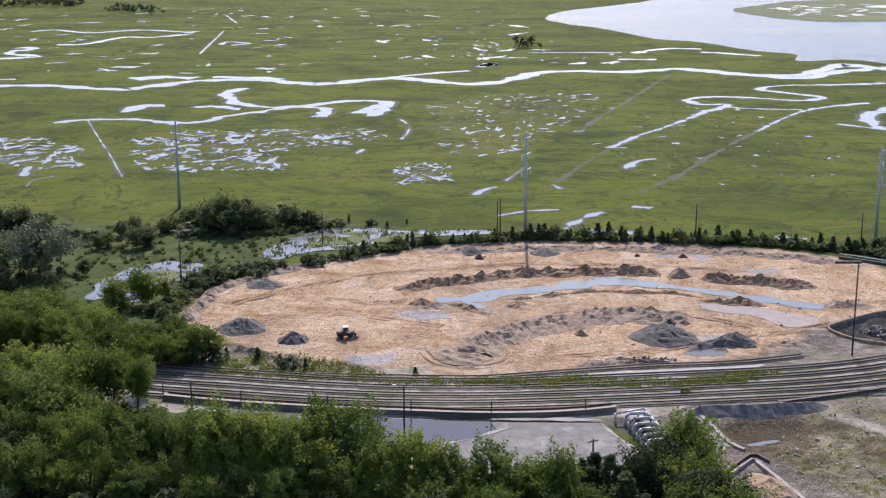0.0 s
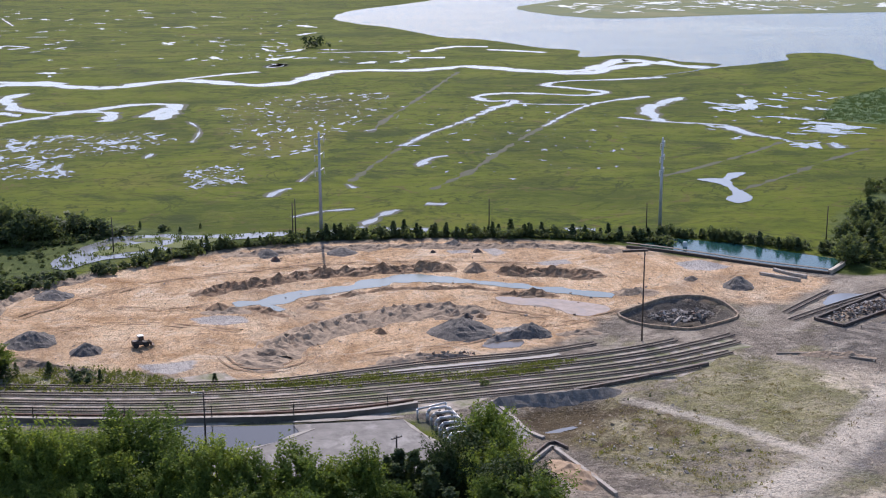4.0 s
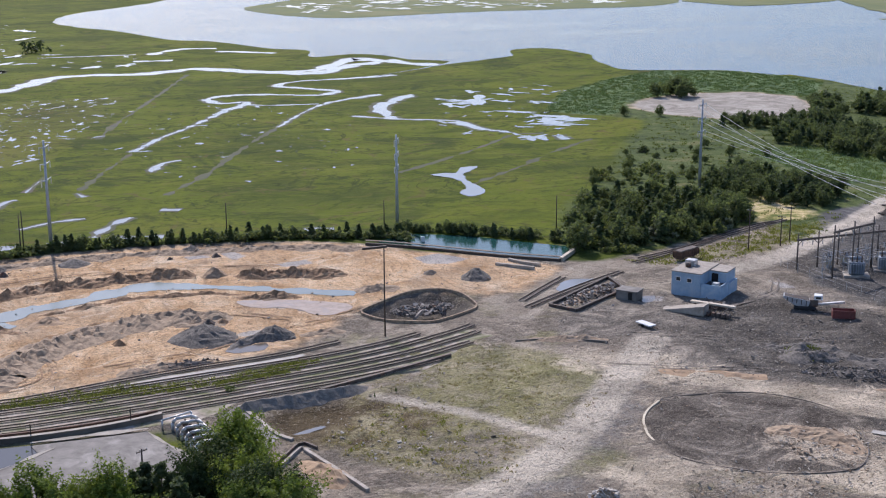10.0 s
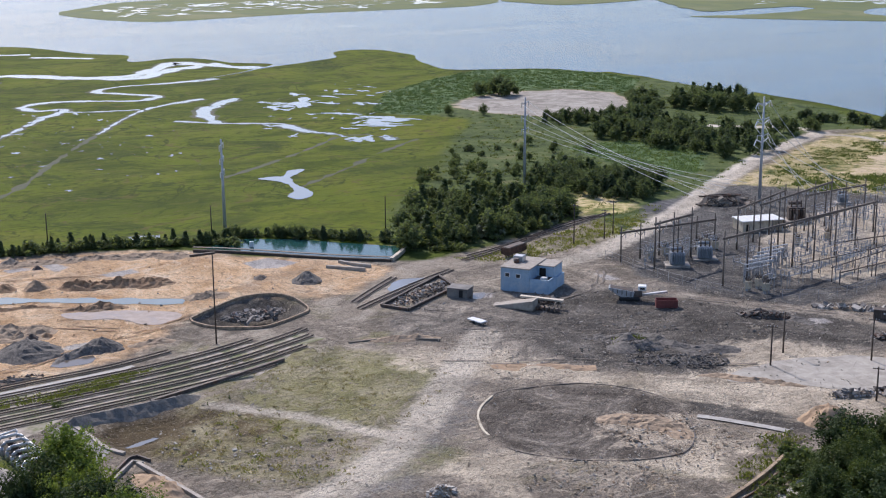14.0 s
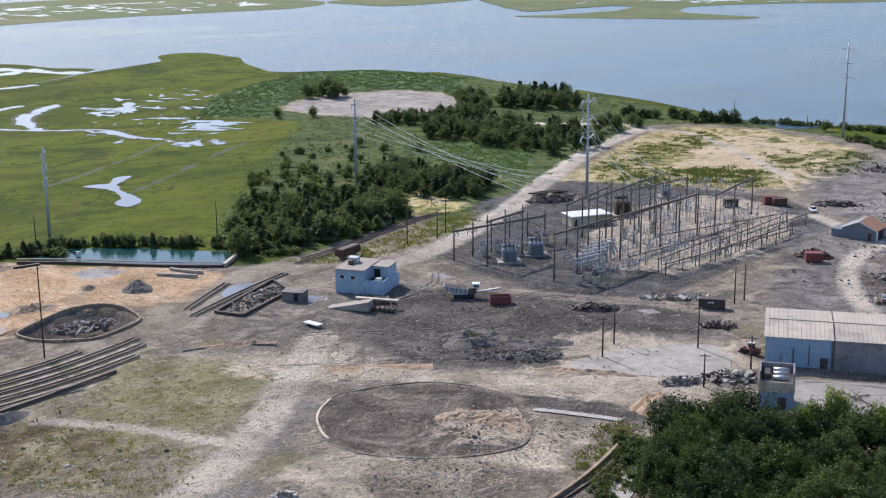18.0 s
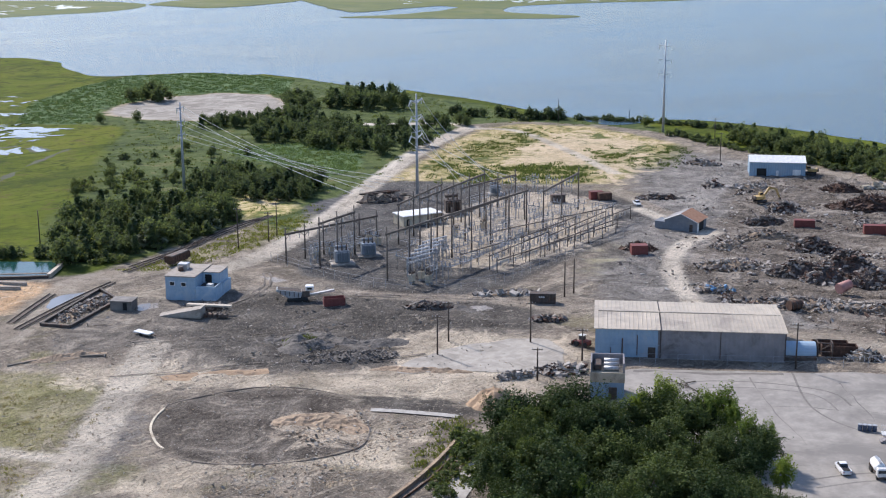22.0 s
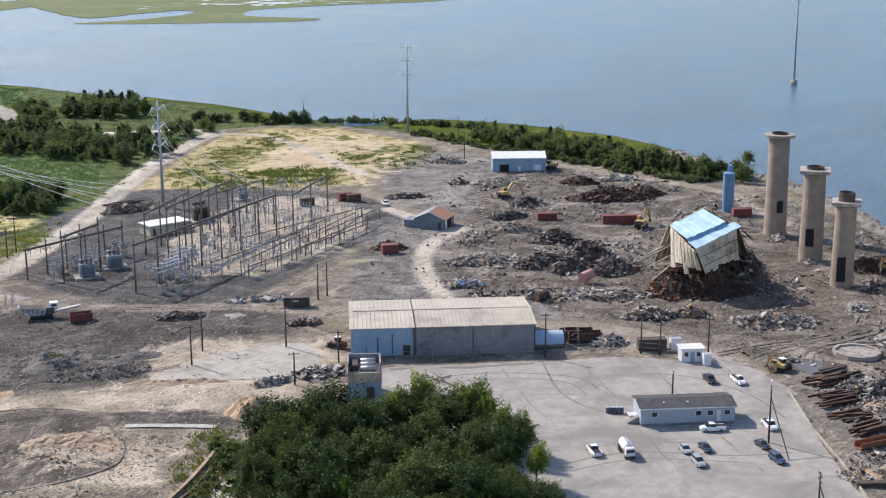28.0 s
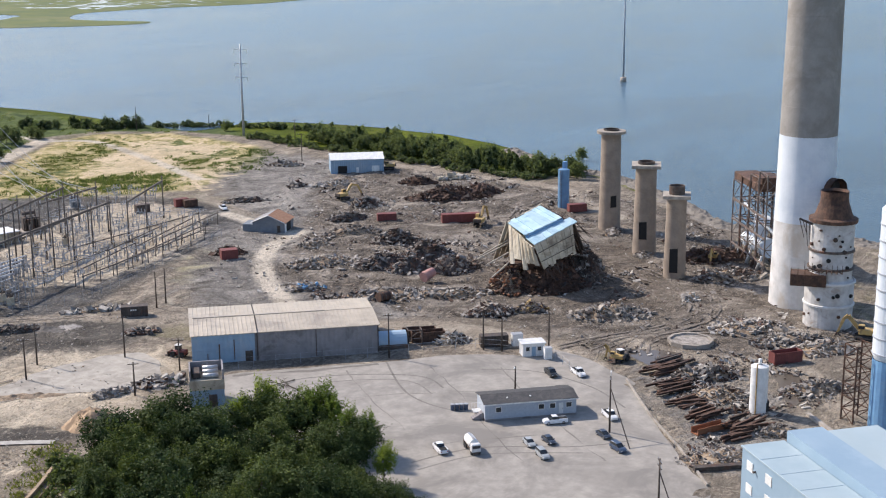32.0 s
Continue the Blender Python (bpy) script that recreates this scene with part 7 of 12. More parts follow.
# copse and scrub on the peninsula
grove("woodland", FAR_BUSH, [(x, y, rt.uniform(2.5, 4.5)) for x, y in scatter([(171.0, 355.1), (189.1, 380.7), (203.3, 388.7), (219.1, 390.9), (234.3, 387.5), (237.7, 363.7), (225.1, 341.0), (204.7, 331.2), (189.0, 329.4), (174.0, 324.9), (159.9, 329.8)], 120, 2.6, rt)], rt, "dense dark green undergrowth of the copse")
grove("woodland", MID + FAR_CEDAR + FAR_CEDAR, [(x, y, rt.uniform(3.6, 8.2)) for x, y in scatter([(173.4, 358.2), (189.1, 380.7), (203.3, 388.7), (219.1, 390.9), (234.3, 387.5), (237.7, 363.7), (225.5, 342.4), (205.5, 332.4), (190.3, 331.8), (175.2, 327.2), (161.7, 331.9)], 105, 3.6, rt)], rt, "dense dark green copse on the peninsula")
grove("woodland", PALE_BUSH, [(216.1, 340.9, 4), (189.6, 335.9, 4.5), (192.7, 333.3, 4)], rt, "dense dark green copse on the peninsula")
grove("woodland", MID + LOW + LOW, [(x, y, rt.uniform(2, 4.5)) for x, y in scatter([(212.7, 424.5), (234.3, 440.0), (250.1, 434.5), (258.0, 419.8), (244.4, 397.1), (223.2, 394.4), (204.9, 395.9)], 26, 5.0, rt)], rt, "dense dark green scrub on the peninsula")
grove("woodland", MID + FAR_CEDAR, [(x, y, rt.uniform(3.2, 7.5)) for x, y in scatter([(247.9, 401.2), (263.0, 409.0), (270.2, 398.7), (268.0, 378.6), (262.3, 364.2), (253.1, 360.1), (251.8, 377.4)], 32, 5.0, rt)], rt, "dense dark green scrub on the peninsula")
grove("woodland", MID + FAR_CEDAR, [(x, y, rt.uniform(3.2, 7.5)) for x, y in scatter([(245.3, 402.0), (266.5, 420.1), (279.7, 402.1), (284.2, 380.2), (275.2, 364.9), (265.8, 368.7), (249.5, 379.3)], 36, 5.0, rt)], rt, "dense dark green scrub on the peninsula")
grove("woodland", MID + FAR_CEDAR, [(x, y, rt.uniform(4, 8)) for x, y in scatter([(320.8, 469.3), (340.7, 493.8), (364.6, 496.2), (375.3, 471.9), (378.1, 436.2), (362.3, 403.9), (335.3, 403.7), (342.6, 427.1), (336.8, 450.4)], 62, 6.0, rt)], rt, "dense dark green trees on the peninsula")
grove("woodland", MID + FAR_CEDAR, [(x, y, rt.uniform(6, 9)) for x, y in scatter([(403.0, 525.6), (421.0, 543.4), (443.3, 547.9), (444.3, 512.8), (429.8, 498.2), (411.0, 503.6)], 28, 7.0, rt)], rt, "dense dark green trees on the peninsula")
grove("woodland", MID, [(345.8, 614.2, 8), (354.0, 615.6, 9), (357.8, 614.4, 10), (360.4, 610.2, 9), (354.8, 605.3, 9), (353.8, 622.5, 6), (364.4, 608.4, 5), (331.4, 526.0, 5), (298.5, 560.6, 5), (312.8, 553.7, 5), (399.5, 442.0, 8), (396.5, 433.1, 8), (389.7, 436.5, 7), (381.1, 443.6, 7), (380.0, 455.7, 7), (413.2, 442.0, 6), (412.4, 435.6, 5)], rt, "dense dark green trees on the peninsula")
grove("woodland", LOW, [(x, y, rt.uniform(0.3, 0.7)) for x, y in scatter([(208.1, 415.2), (257.8, 484.9), (319.5, 536.7), (357.9, 505.1), (341.6, 455.2), (310.7, 413.0), (277.7, 424.7), (242.6, 425.3)], 240, 2.6, rt)], rt, "dense dark green scrub on the peninsula")
grove("woodland", FAR_BUSH + MID, [(x, y, rt.uniform(1.8, 4.2)) for x, y in scatter([(208.1, 415.2), (250.0, 468.0), (300.0, 480.0), (310.7, 440.0), (277.7, 424.7), (242.6, 425.3)], 22, 5.0, rt)], rt, "scattered dark green bushes on the peninsula")
grove("woodland", LOW, [(x, y, rt.uniform(0.35, 0.8)) for x, y in along_line([(265.3, 579.1), (305.0, 617.9), (354.7, 669.9), (391.2, 690.7)], 1.6, rt, 1.8)], rt, "dense dark green scrub on the peninsula")
grove("woodland", FAR_BUSH, [(x, y, rt.uniform(2, 4.5)) for x, y in scatter([(370.2, 515.1), (400.6, 554.7), (407.6, 554.5), (387.3, 513.2), (368.7, 492.9)], 12, 5.0, rt)], rt, "dense dark green scrub on the peninsula")
grove("woodland", MID + FAR_CEDAR, [(x, y, rt.uniform(4, 6.5)) for x, y in scatter([(321.9, 514.6), (341.2, 528.6), (353.4, 519.2), (377.3, 522.2), (362.9, 499.8), (340.0, 499.2)], 34, 4.5, rt)], rt, "dark green hedge of trees below the clearing")
grove("woodland", MID + FAR_CEDAR, [(x, y, rt.uniform(3.2, 7.5)) for x, y in scatter([(319.2, 468.2), (334.1, 486.2), (363.0, 485.4), (359.7, 450.1), (346.2, 419.1), (328.2, 420.2), (325.9, 442.4)], 60, 5.0, rt)], rt, "dense dark green trees on the peninsula")
grove("woodland", MID + FAR_CEDAR, [(x, y, rt.uniform(3.6, 8)) for x, y in scatter([(243.3, 396.6), (254.9, 411.9), (266.2, 399.9), (274.9, 388.2), (274.7, 366.8), (262.8, 355.1), (251.1, 360.2), (244.6, 377.0)], 60, 4.5, rt)], rt, "dense dark green trees behind the copse")
grove("woodland", MID + FAR_CEDAR, [(x, y, rt.uniform(3.6, 9)) for x, y in scatter([(405.4, 528.0), (424.2, 550.2), (449.1, 555.3), (458.8, 539.1), (437.4, 513.5), (416.7, 514.6)], 34, 7.0, rt)], rt, "dark green tree clump near the river")
grove("woodland", MID + FAR_BUSH, [(x, y, rt.uniform(4, 7)) for x, y in scatter([(376.3, 522.6), (412.1, 572.1), (416.6, 558.3), (389.7, 516.6), (371.5, 505.3)], 20, 6.0, rt)], rt, "dark green tree clump beside the clearing")
# shore trees
grove("woodland", MID + FAR_BUSH, [(x, y, rt.uniform(3.5, 6.5)) for x, y in along_line([(431.0, 464.8), (444.8, 448.7), (447.2, 432.8), (459.5, 424.9)], 2.8, rt, 3.0)], rt, "dense dark green shore trees")
grove("woodland", FAR_BUSH, [(x, y, rt.uniform(2.0, 4.0)) for x, y in along_line([(456.9, 422.5), (465.2, 411.2), (478.8, 386.8), (484.8, 360.8), (485.8, 336.2)], 2.6, rt, 2.2)], rt, "dense dark green shore trees")
grove("woodland", MID + FAR_CEDAR, [(x, y, rt.uniform(3.2, 7.5)) for x, y in scatter([(457.0, 327.1), (473.4, 329.8), (477.0, 303.1), (466.0, 269.2), (458.9, 247.4), (450.8, 216.9), (445.1, 194.2), (435.0, 193.9), (436.0, 218.6), (439.3, 243.8), (448.6, 285.0)], 150, 2.9, rt)], rt, "dense dark green shore trees")
grove("woodland", FAR_BUSH, [(x, y, rt.uniform(2.0, 3.5)) for x, y in along_line([(456.8, 354.1), (449.9, 322.0), (442.1, 280.8), (434.2, 241.0), (430.9, 207.2)], 2.4, rt, 3.0)], rt, "dense dark green shore trees")
grove("woodland", MID, [(472.3, 207.8, 5.5), (454.7, 334.3, 4), (468.2, 379.0, 5)], rt, "dense dark green shore trees")
# clump in front of the parking lot
plant(NEAR_DARK, [(x, y, h * rt.uniform(0.72, 1.16)) for x, y, h in ((159.7, 158.4, 9), (164.8, 159.2, 9), (167.7, 155.5, 10), (171.7, 153.0, 10), (155.8, 148.0, 10), (150.8, 150.5, 9), (160.1, 146.7, 10), (167.2, 145.2, 10), (145.6, 141.0, 10), (149.2, 135.7, 11), (158.0, 136.2, 10), (168.9, 139.0, 9), (141.3, 143.1, 9), (140.9, 131.9, 10), (144.4, 126.8, 11), (136.4, 134.8, 9), (152.2, 127.7, 10), (133.5, 122.9, 10), (139.6, 119.5, 10), (160.7, 129.9, 9), (154.6, 120.5, 10), (162.9, 120.1, 10), (162.1, 114.0, 10), (173.2, 117.2, 9), (167.0, 111.3, 9), (155.5, 108.3, 9), (145.1, 115.3, 10), (146.9, 109.4, 10), (129.4, 125.2, 10), (131.8, 117.1, 10), (136.8, 111.8, 10), (145.9, 104.5, 9), (165.8, 141.5, 10), (159.7, 133.9, 10), (158.3, 140.1, 10), (148.5, 121.3, 10), (163.1, 124.8, 10), (155.6, 111.5, 10), (149.7, 112.5, 10), (167.4, 134.1, 9), (153.2, 145.0, 9))], rt, "tree clump by the parking lot")
plant(NEAR_DARK, [(181.9, 142.3, 11), (180.0, 138.3, 10), (175.6, 143.1, 9), (166.7, 141.0, 8), (182.9, 136.6, 9.5), (185.7, 133.0, 9), (171.3, 131.0, 9), (172.5, 124.8, 9), (150.9, 119.9, 9), (156.7, 115.5, 9), (182.7, 121.8, 8), (161.6, 108.2, 8), (157.3, 106.4, 7), (166.4, 105.0, 6), (164.8, 99.9, 6), (158.8, 100.2, 7), (145.5, 110.4, 8), (178.5, 125.5, 8), (147.2, 123.7, 8)], rt, "tree clump by the parking lot")
plant(NEAR_TALL, [(189.1, 133.9, 10), (186.2, 129.7, 10), (187.1, 136.3, 9), (183.2, 142.6, 11), (186.1, 122.3, 8), (175.4, 112.1, 7), (178.9, 144.5, 9), (185.3, 125.4, 8), (142.5, 126.4, 9)], rt, "tree clump by the parking lot")
plant(BUSH, [(155.8, 165.3, 4), (153.9, 161.2, 4), (150.4, 161.2, 2.5), (145.5, 157.5, 2), (141.4, 155.2, 2), (150.4, 159.1, 3), (137.7, 152.7, 2), (146.1, 152.7, 3), (156.5, 159.7, 4), (137.0, 149.9, 2)], rt, "tree clump by the parking lot")
for src in WOOD + NEAR + NEAR_TALL + NEAR_DARK + NEAR_CEDAR + MID + FAR_CEDAR + BUSH + LOW + FAR_BUSH + PALE_BUSH + SILVER_TREE:
    for o in (*src[0].children, src[0]):
        bpy.data.objects.remove(o)
tagged(sheet("lane", [(120.0, 144.0), (129.0, 147.6), (136.5, 151.4), (141.3, 153.7), (146.8, 156.0), (152.3, 158.6), (153.9, 156.4), (146.5, 152.0), (139.6, 147.5), (124.0, 139.5)], 0.06, M_PATH, 1.5, 0.4, 4.0), "narrow grey lane between the retaining wall and the trees", "road", kind="structure")
# weeds and grass: many small blades in tufts
def grass(spots, size, per, mat, label, seed):
    rng = np.random.RandomState(seed)
    c = np.repeat(np.array([(x, y, 0.0) for x, y in spots]), per, 0)
    n = len(c)
    c[:, :2] += rng.normal(size=(n, 2)) * size * 1.3
    a = rng.uniform(0, 6.28, n)
    d = np.stack([np.cos(a), np.sin(a), np.zeros(n)], 1)
    s = size * rng.uniform(0.4, 1.2, n)[:, None]
    tip = c + np.stack([rng.normal(size=n) * 0.4, rng.normal(size=n) * 0.4, np.ones(n)], 1) * s
    v = np.stack([c - d * s * 0.45, c + d * s * 0.45, tip], 1).reshape(-1, 3)
    me = bpy.data.meshes.new("grass")
    me.from_pydata(v.tolist(), [], np.arange(n * 3).reshape(-1, 3).tolist())
    me.materials.append(mat)
    tagged(new("grass", me), label, "grass", kind="stuff")


def patchy(pts, n, spread=4.0):
    """Spots in and round an outline, clustered, with a ragged edge."""
    out = []
    for x, y in scatter(pts, n, 0.0, rt):
        x, y = x + rt.gauss(0, spread), y + rt.gauss(0, spread)
        if noise.noise((x / 7.0, y / 7.0, 3.0)) > -0.08 and rt.random() < 0.85 and not in_poly(CLEARING, x, y):
            out.append((x, y))
    return out


M_WEED = leaf_mat("weed_blade", (0.11, 0.14, 0.04), (0.25, 0.265, 0.09), 0.35)
M_REED = leaf_mat("reed_blade", (0.085, 0.135, 0.065), (0.165, 0.235, 0.105), 0.4)
M_STRAW = leaf_mat("straw_blade", (0.26, 0.22, 0.115), (0.45, 0.39, 0.23), 0.3)
for k, (pts, n, size, mat, label) in enumerate((
        (TRACKS_GRASS, 300, 0.55, M_WEED, "bright green weeds along the rails"), (TRACKS_GRASS2, 90, 0.5, M_WEED, "bright green weeds along the rails"), (TRACKS_GRASS3, 260, 0.5, M_WEED, "bright green weeds along the rails"),
        (GREENISH, 110, 0.26, M_STRAW, "dry straw-coloured weeds on the yard"), (GREEN_LOW, 150, 0.3, M_STRAW, "dry straw-coloured weeds on the yard"), (GREEN_LOW, 60, 0.35, M_WEED, "green weeds on the yard"),
        (GREEN_THREE, 80, 0.28, M_STRAW, "dry straw-coloured weeds on the yard"), (NORTH_VERGE, 260, 0.5, M_WEED, "green verge grass beside the rails"),
        ([(155.1, 174.2), (165.3, 174.4), (156.7, 162.9), (141.6, 150.3), (138.3, 154.8), (139.6, 161.6)], 110, 0.5, M_WEED, "green weeds beside the tree clump"),
        (PENIN, 3200, 0.5, M_SCRUB, "rough green grass and low brush on the peninsula"), (REEDS, 2400, 0.55, M_REED, "tall blue-green reeds round the clearing"), (REEDS_TWO, 600, 0.55, M_REED, "tall blue-green reeds beside the road"),
        (POND_B, 110, 0.6, M_SCRUB, "green sedge tufts standing in the pond"), (POND_A, 60, 0.6, M_SCRUB, "green sedge tufts standing in the pond"),
        (WEEDS[0], 620, 0.75, M_SCRUB, "grey-green scrub grass behind the substation"), (WEEDS[1], 240, 0.5, M_SCRUB, "green grass patch on the dry field"),
        (WEEDS[2], 300, 0.5, M_SCRUB, "green grass strip beside the dry field"), (WEEDS[3], 620, 0.5, M_WEED, "green grass on the dry field beside the track"),
        ([(166.8, 234.1), (172.3, 235.2), (171.8, 230.2), (167.8, 227.1), (164.4, 229.8)], 150, 0.6, M_WEED, "green weeds on a gravel heap"))):
    grass(patchy(pts, n) if pts in WEEDS else patchy(pts, n, 0.5) if pts is PENIN else scatter(pts, n, 0.0, rt), size, 14, mat, label, 70 + k)

# far woods on the horizon side of the marsh
far_leaf = []
fr = np.random.RandomState(9)
for pts, n, h in (([(-504.8, 1440.0), (-480.3, 1475.4), (-442.9, 1473.0), (-399.3, 1470.2)], 120, 9.0), ([(-333.4, 1360.9), (-317.1, 1376.4), (-287.6, 1358.2)], 60, 10.0), ([(51.0, 992.0), (58.0, 982.9), (65.6, 986.9)], 40, 8.0), ([(-448.7, 1492.5), (-426.2, 1500.8), (-398.2, 1489.2)], 40, 9.0)):
    for p in smooth_line(pts, 1.0)[:: max(1, len(smooth_line(pts, 1.0)) // n)]:
        far_leaf.append((p.x + fr.normal() * 5, p.y + fr.normal() * 5, h * fr.uniform(0.2, 0.8)))
me = leaves_mesh("far_wood", far_leaf, [2.6] * len(far_leaf), 16, 1.1, fr)
me.materials.append(M_LEAF_DARK)
tagged(new("far_wood", me), "small dark woods far out in the marsh", "trees", kind="stuff")

# ---------------------------------------------------------------- buildings
def ribbed_roof(bm, x0, y0, z0, x1, y1, z1, rib=1.0, thick=0.15):
    """A sloping sheet roof from the eave y0, z0 to the ridge y1, z1, with standing ribs."""
    a = Vector((x0, y0, z0))
    s = Vector((0, y1 - y0, z1 - z0))
    up = Vector((0, -(z1 - z0), y1 - y0)).normalized()
    if up.z < 0:
        up = -up
    n = max(1, int((x1 - x0) / rib))
    w = (x1 - x0) / n
    prof = [(0.0, 0.0), (0.0, thick)]
    for i in range(n):
        prof += [(w * (i + 0.84), thick), (w * (i + 0.88), thick + 0.09), (w * (i + 0.96), thick + 0.09), (w * (i + 1.0), thick)]
    prof.append((x1 - x0, 0.0))
    rows = [[bm.verts.new(a + Vector((u, 0, 0)) + up * t + s * k) for u, t in prof] for k in (0.0, 1.0)]
    m = len(prof)
    for i in range(m):
        bm.faces.new((rows[0][i], rows[0][(i + 1) % m], rows[1][(i + 1) % m], rows[1][i]))
    bm.faces.new(rows[0][::-1])
    bm.faces.new(rows[1])
    bmesh.ops.recalc_face_normals(bm, faces=bm.faces[:])


def ribbed_wall(bm, x0, x1, y, z0, z1, rib=0.6, depth=0.06):
    """Upright siding facing -y with shallow ribs."""
    n = max(1, int(abs(x1 - x0) / rib))
    w = (x1 - x0) / n
    prev = None
    for i in range(n + 1):
        for d in (0.0, depth):
            x = x0 + w * (i + (0.0 if d == 0 else 0.5))
            if x > max(x0, x1):
                continue
            cur = (bm.verts.new((x, y - d, z0)), bm.verts.new((x, y - d, z1)))
            if prev:
                bm.faces.new((prev[0], cur[0], cur[1], prev[1]))
            prev = cur


def window(parent, x, z, w, h, y, name="window"):
    fr = one(name, lambda b: box(b, x - w / 2 - 0.1, y - 0.1, z - 0.1, x + w / 2 + 0.1, y + 0.06, z + h + 0.1), M_WHITE, parent, "white window frame")
    one("pane", lambda b: box(b, x - w / 2, y - 0.115, z, x + w / 2, y - 0.05, z + h), M_GLASS, fr, "dark window glass")
    return fr


# long shed: one blue bay, grey bays, ridge along its length
L, D, E, R = 40.0, 21.0, 6.2, 6.95
shed = thing("warehouse", 209.0, 180.9, 0, -49, "long low warehouse with faded blue and grey siding", "building")
one("wall", lambda b: box(b, 0.1, 0.1, -0.5, L - 0.1, D, E), M_GREY_SIDING, shed, "grey metal siding")
one("blue_wall", lambda b: ribbed_wall(b, 0, L * 0.345, 0.02, -0.3, E, 1.0), M_BLUE, shed, "faded blue metal siding")
one("grey_wall", lambda b: ribbed_wall(b, L * 0.35, L, 0.02, -0.3, E, 1.0), M_GREY_SIDING, shed, "grey metal siding")
for s in (0, L):
    one("gable", lambda b: bmesh.ops.recalc_face_normals(b, faces=[b.faces.new([b.verts.new(v) for v in ((s, 0, E), (s, D, E), (s, D / 2, R))])]), M_GREY_SIDING, shed)
for x0, x1 in ((-0.3, L * 0.345), (L * 0.352, L + 0.3)):
    one("roof", lambda b: ribbed_roof(b, x0, -0.4, E, x1, D / 2, R, 0.9), M_ROOF_TAN, shed, "weathered tan ribbed metal roof")
    one("roof", lambda b: ribbed_roof(b, x0, D + 0.4, E, x1, D / 2, R, 0.9), M_ROOF_TAN, shed, "weathered tan ribbed metal roof")
one("roof_vent", lambda b: box(b, 0.5, D / 2 - 0.35, R + 0.05, L * 0.74, D / 2 + 0.2, R + 0.3, 0.05), M_ROOF_TAN, shed, "low ridge vent")
one("ridge_cap", lambda b: box(b, L * 0.745, D / 2 - 0.3, R + 0.05, L, D / 2 + 0.15, R + 0.24, 0.05), M_ROOF_TAN, shed)
for f in (0.345, 0.66, 0.997):
    one("downpipe", lambda b: box(b, L * f - 0.1, -0.12, 0, L * f + 0.1, 0.0, E), M_STEEL, shed)
for f, w, h in ((0.14, 0.3, 4.2), (0.22, 0.2, 5.0), (0.08, 0.15, 2.2), (0.9, 0.5, 3.0), (0.94, 0.5, 3.0)):
    one("wall_pipe", lambda b: box(b, L * f, -0.16, 0.5, L * f + w, -0.07, h), M_STEEL if f < 0.5 else M_GREY_SIDING, shed)
one("door", lambda b: box(b, 11.2, -0.14, -0.1, 12.8, 0.0, 2.3), M_STEEL, shed, "dark metal door")
one("girt", lambda b: box(b, 0.2, -0.13, 2.7, L * 0.34, -0.06, 2.85), M_BLUE, shed)

# small equipment building beside it
eq = thing("equipment_house", 188.6, 164.3, 0, -49, "tall narrow blue and grey equipment house with open top", "building")
one("wall", lambda b: box(b, 0, 0, -0.5, 6.6, 6.0, 3.4), M_BLUE, eq, "faded blue block wall")
one("upper_wall", lambda b: box(b, -0.1, -0.1, 3.4, 6.7, 6.1, 5.4), M_CREAM, eq, "tan upper band")
for a in ((0.0, 0.0, 0.3, 6.0), (6.3, 0.0, 6.6, 6.0), (0.3, 5.7, 6.3, 6.0)):
    one("parapet", lambda b: box(b, a[0], a[1], 5.4, a[2], a[3], 7.4), M_GREY_SIDING, eq)
for i in range(3):
    one("duct", lambda b: tube(b, (2.6, 1.2 + i * 1.5, 5.9 + i * 0.3), (5.6, 1.2 + i * 1.5, 5.9 + i * 0.3), 0.5, 0.5, 10), M_SILVER, eq, "white curved duct")
one("machine", lambda b: box(b, 0.6, 1.0, 5.4, 2.2, 5.0, 6.6, 0.2), M_STEEL, eq)
one("door", lambda b: box(b, 3.6, -0.08, -0.1, 5.2, 0.0, 2.4), M_STEEL, eq)

# office trailer
tr = thing("office_trailer", 209.5, 110.9, 0, -49, "long pale blue-grey office trailer with dark shingle roof", "building")
L, D, E, R = 17.8, 6.6, 3.3, 4.0
one("wall", lambda b: box(b, 0, 0, 0.35, L, D, E), surface("trailer_siding", (0.34, 0.38, 0.43), (0.41, 0.45, 0.5), 2.0, 0.6, 0.0, 0.05), tr, "pale blue-grey siding")
one("skirting", lambda b: box(b, 0.05, 0.05, -0.3, L - 0.05, D - 0.05, 0.36), M_GREY_SIDING, tr)
one("roof", lambda b: ribbed_roof(b, -0.3, -0.35, E, L + 0.3, D / 2, R, 40), M_DARK_ROOF, tr, "dark grey shingle roof")
one("roof", lambda b: ribbed_roof(b, -0.3, D + 0.35, E, L + 0.3, D / 2, R, 40), M_DARK_ROOF, tr, "dark grey shingle roof")
for s in (0, L):
    one("gable", lambda b: b.faces.new([b.verts.new(v) for v in ((s, 0, E), (s, D, E), (s, D / 2, R))]), M_WHITE, tr)
one("fascia", lambda b: box(b, -0.3, -0.45, E - 0.12, L + 0.3, -0.33, E + 0.1), M_WHITE, tr, "white fascia board")
for x in (2.6, 10.9, 13.1, 16.3):
    window(tr, x, 1.7, 1.0, 0.9, 0.0)
dr = one("door", lambda b: box(b, 14.3, -0.08, 0.5, 15.2, 0.0, 2.6), M_WHITE, tr, "white panel door")
one("door_handle", lambda b: box(b, 15.0, -0.14, 1.4, 15.1, -0.08, 1.55), M_STEEL, dr)
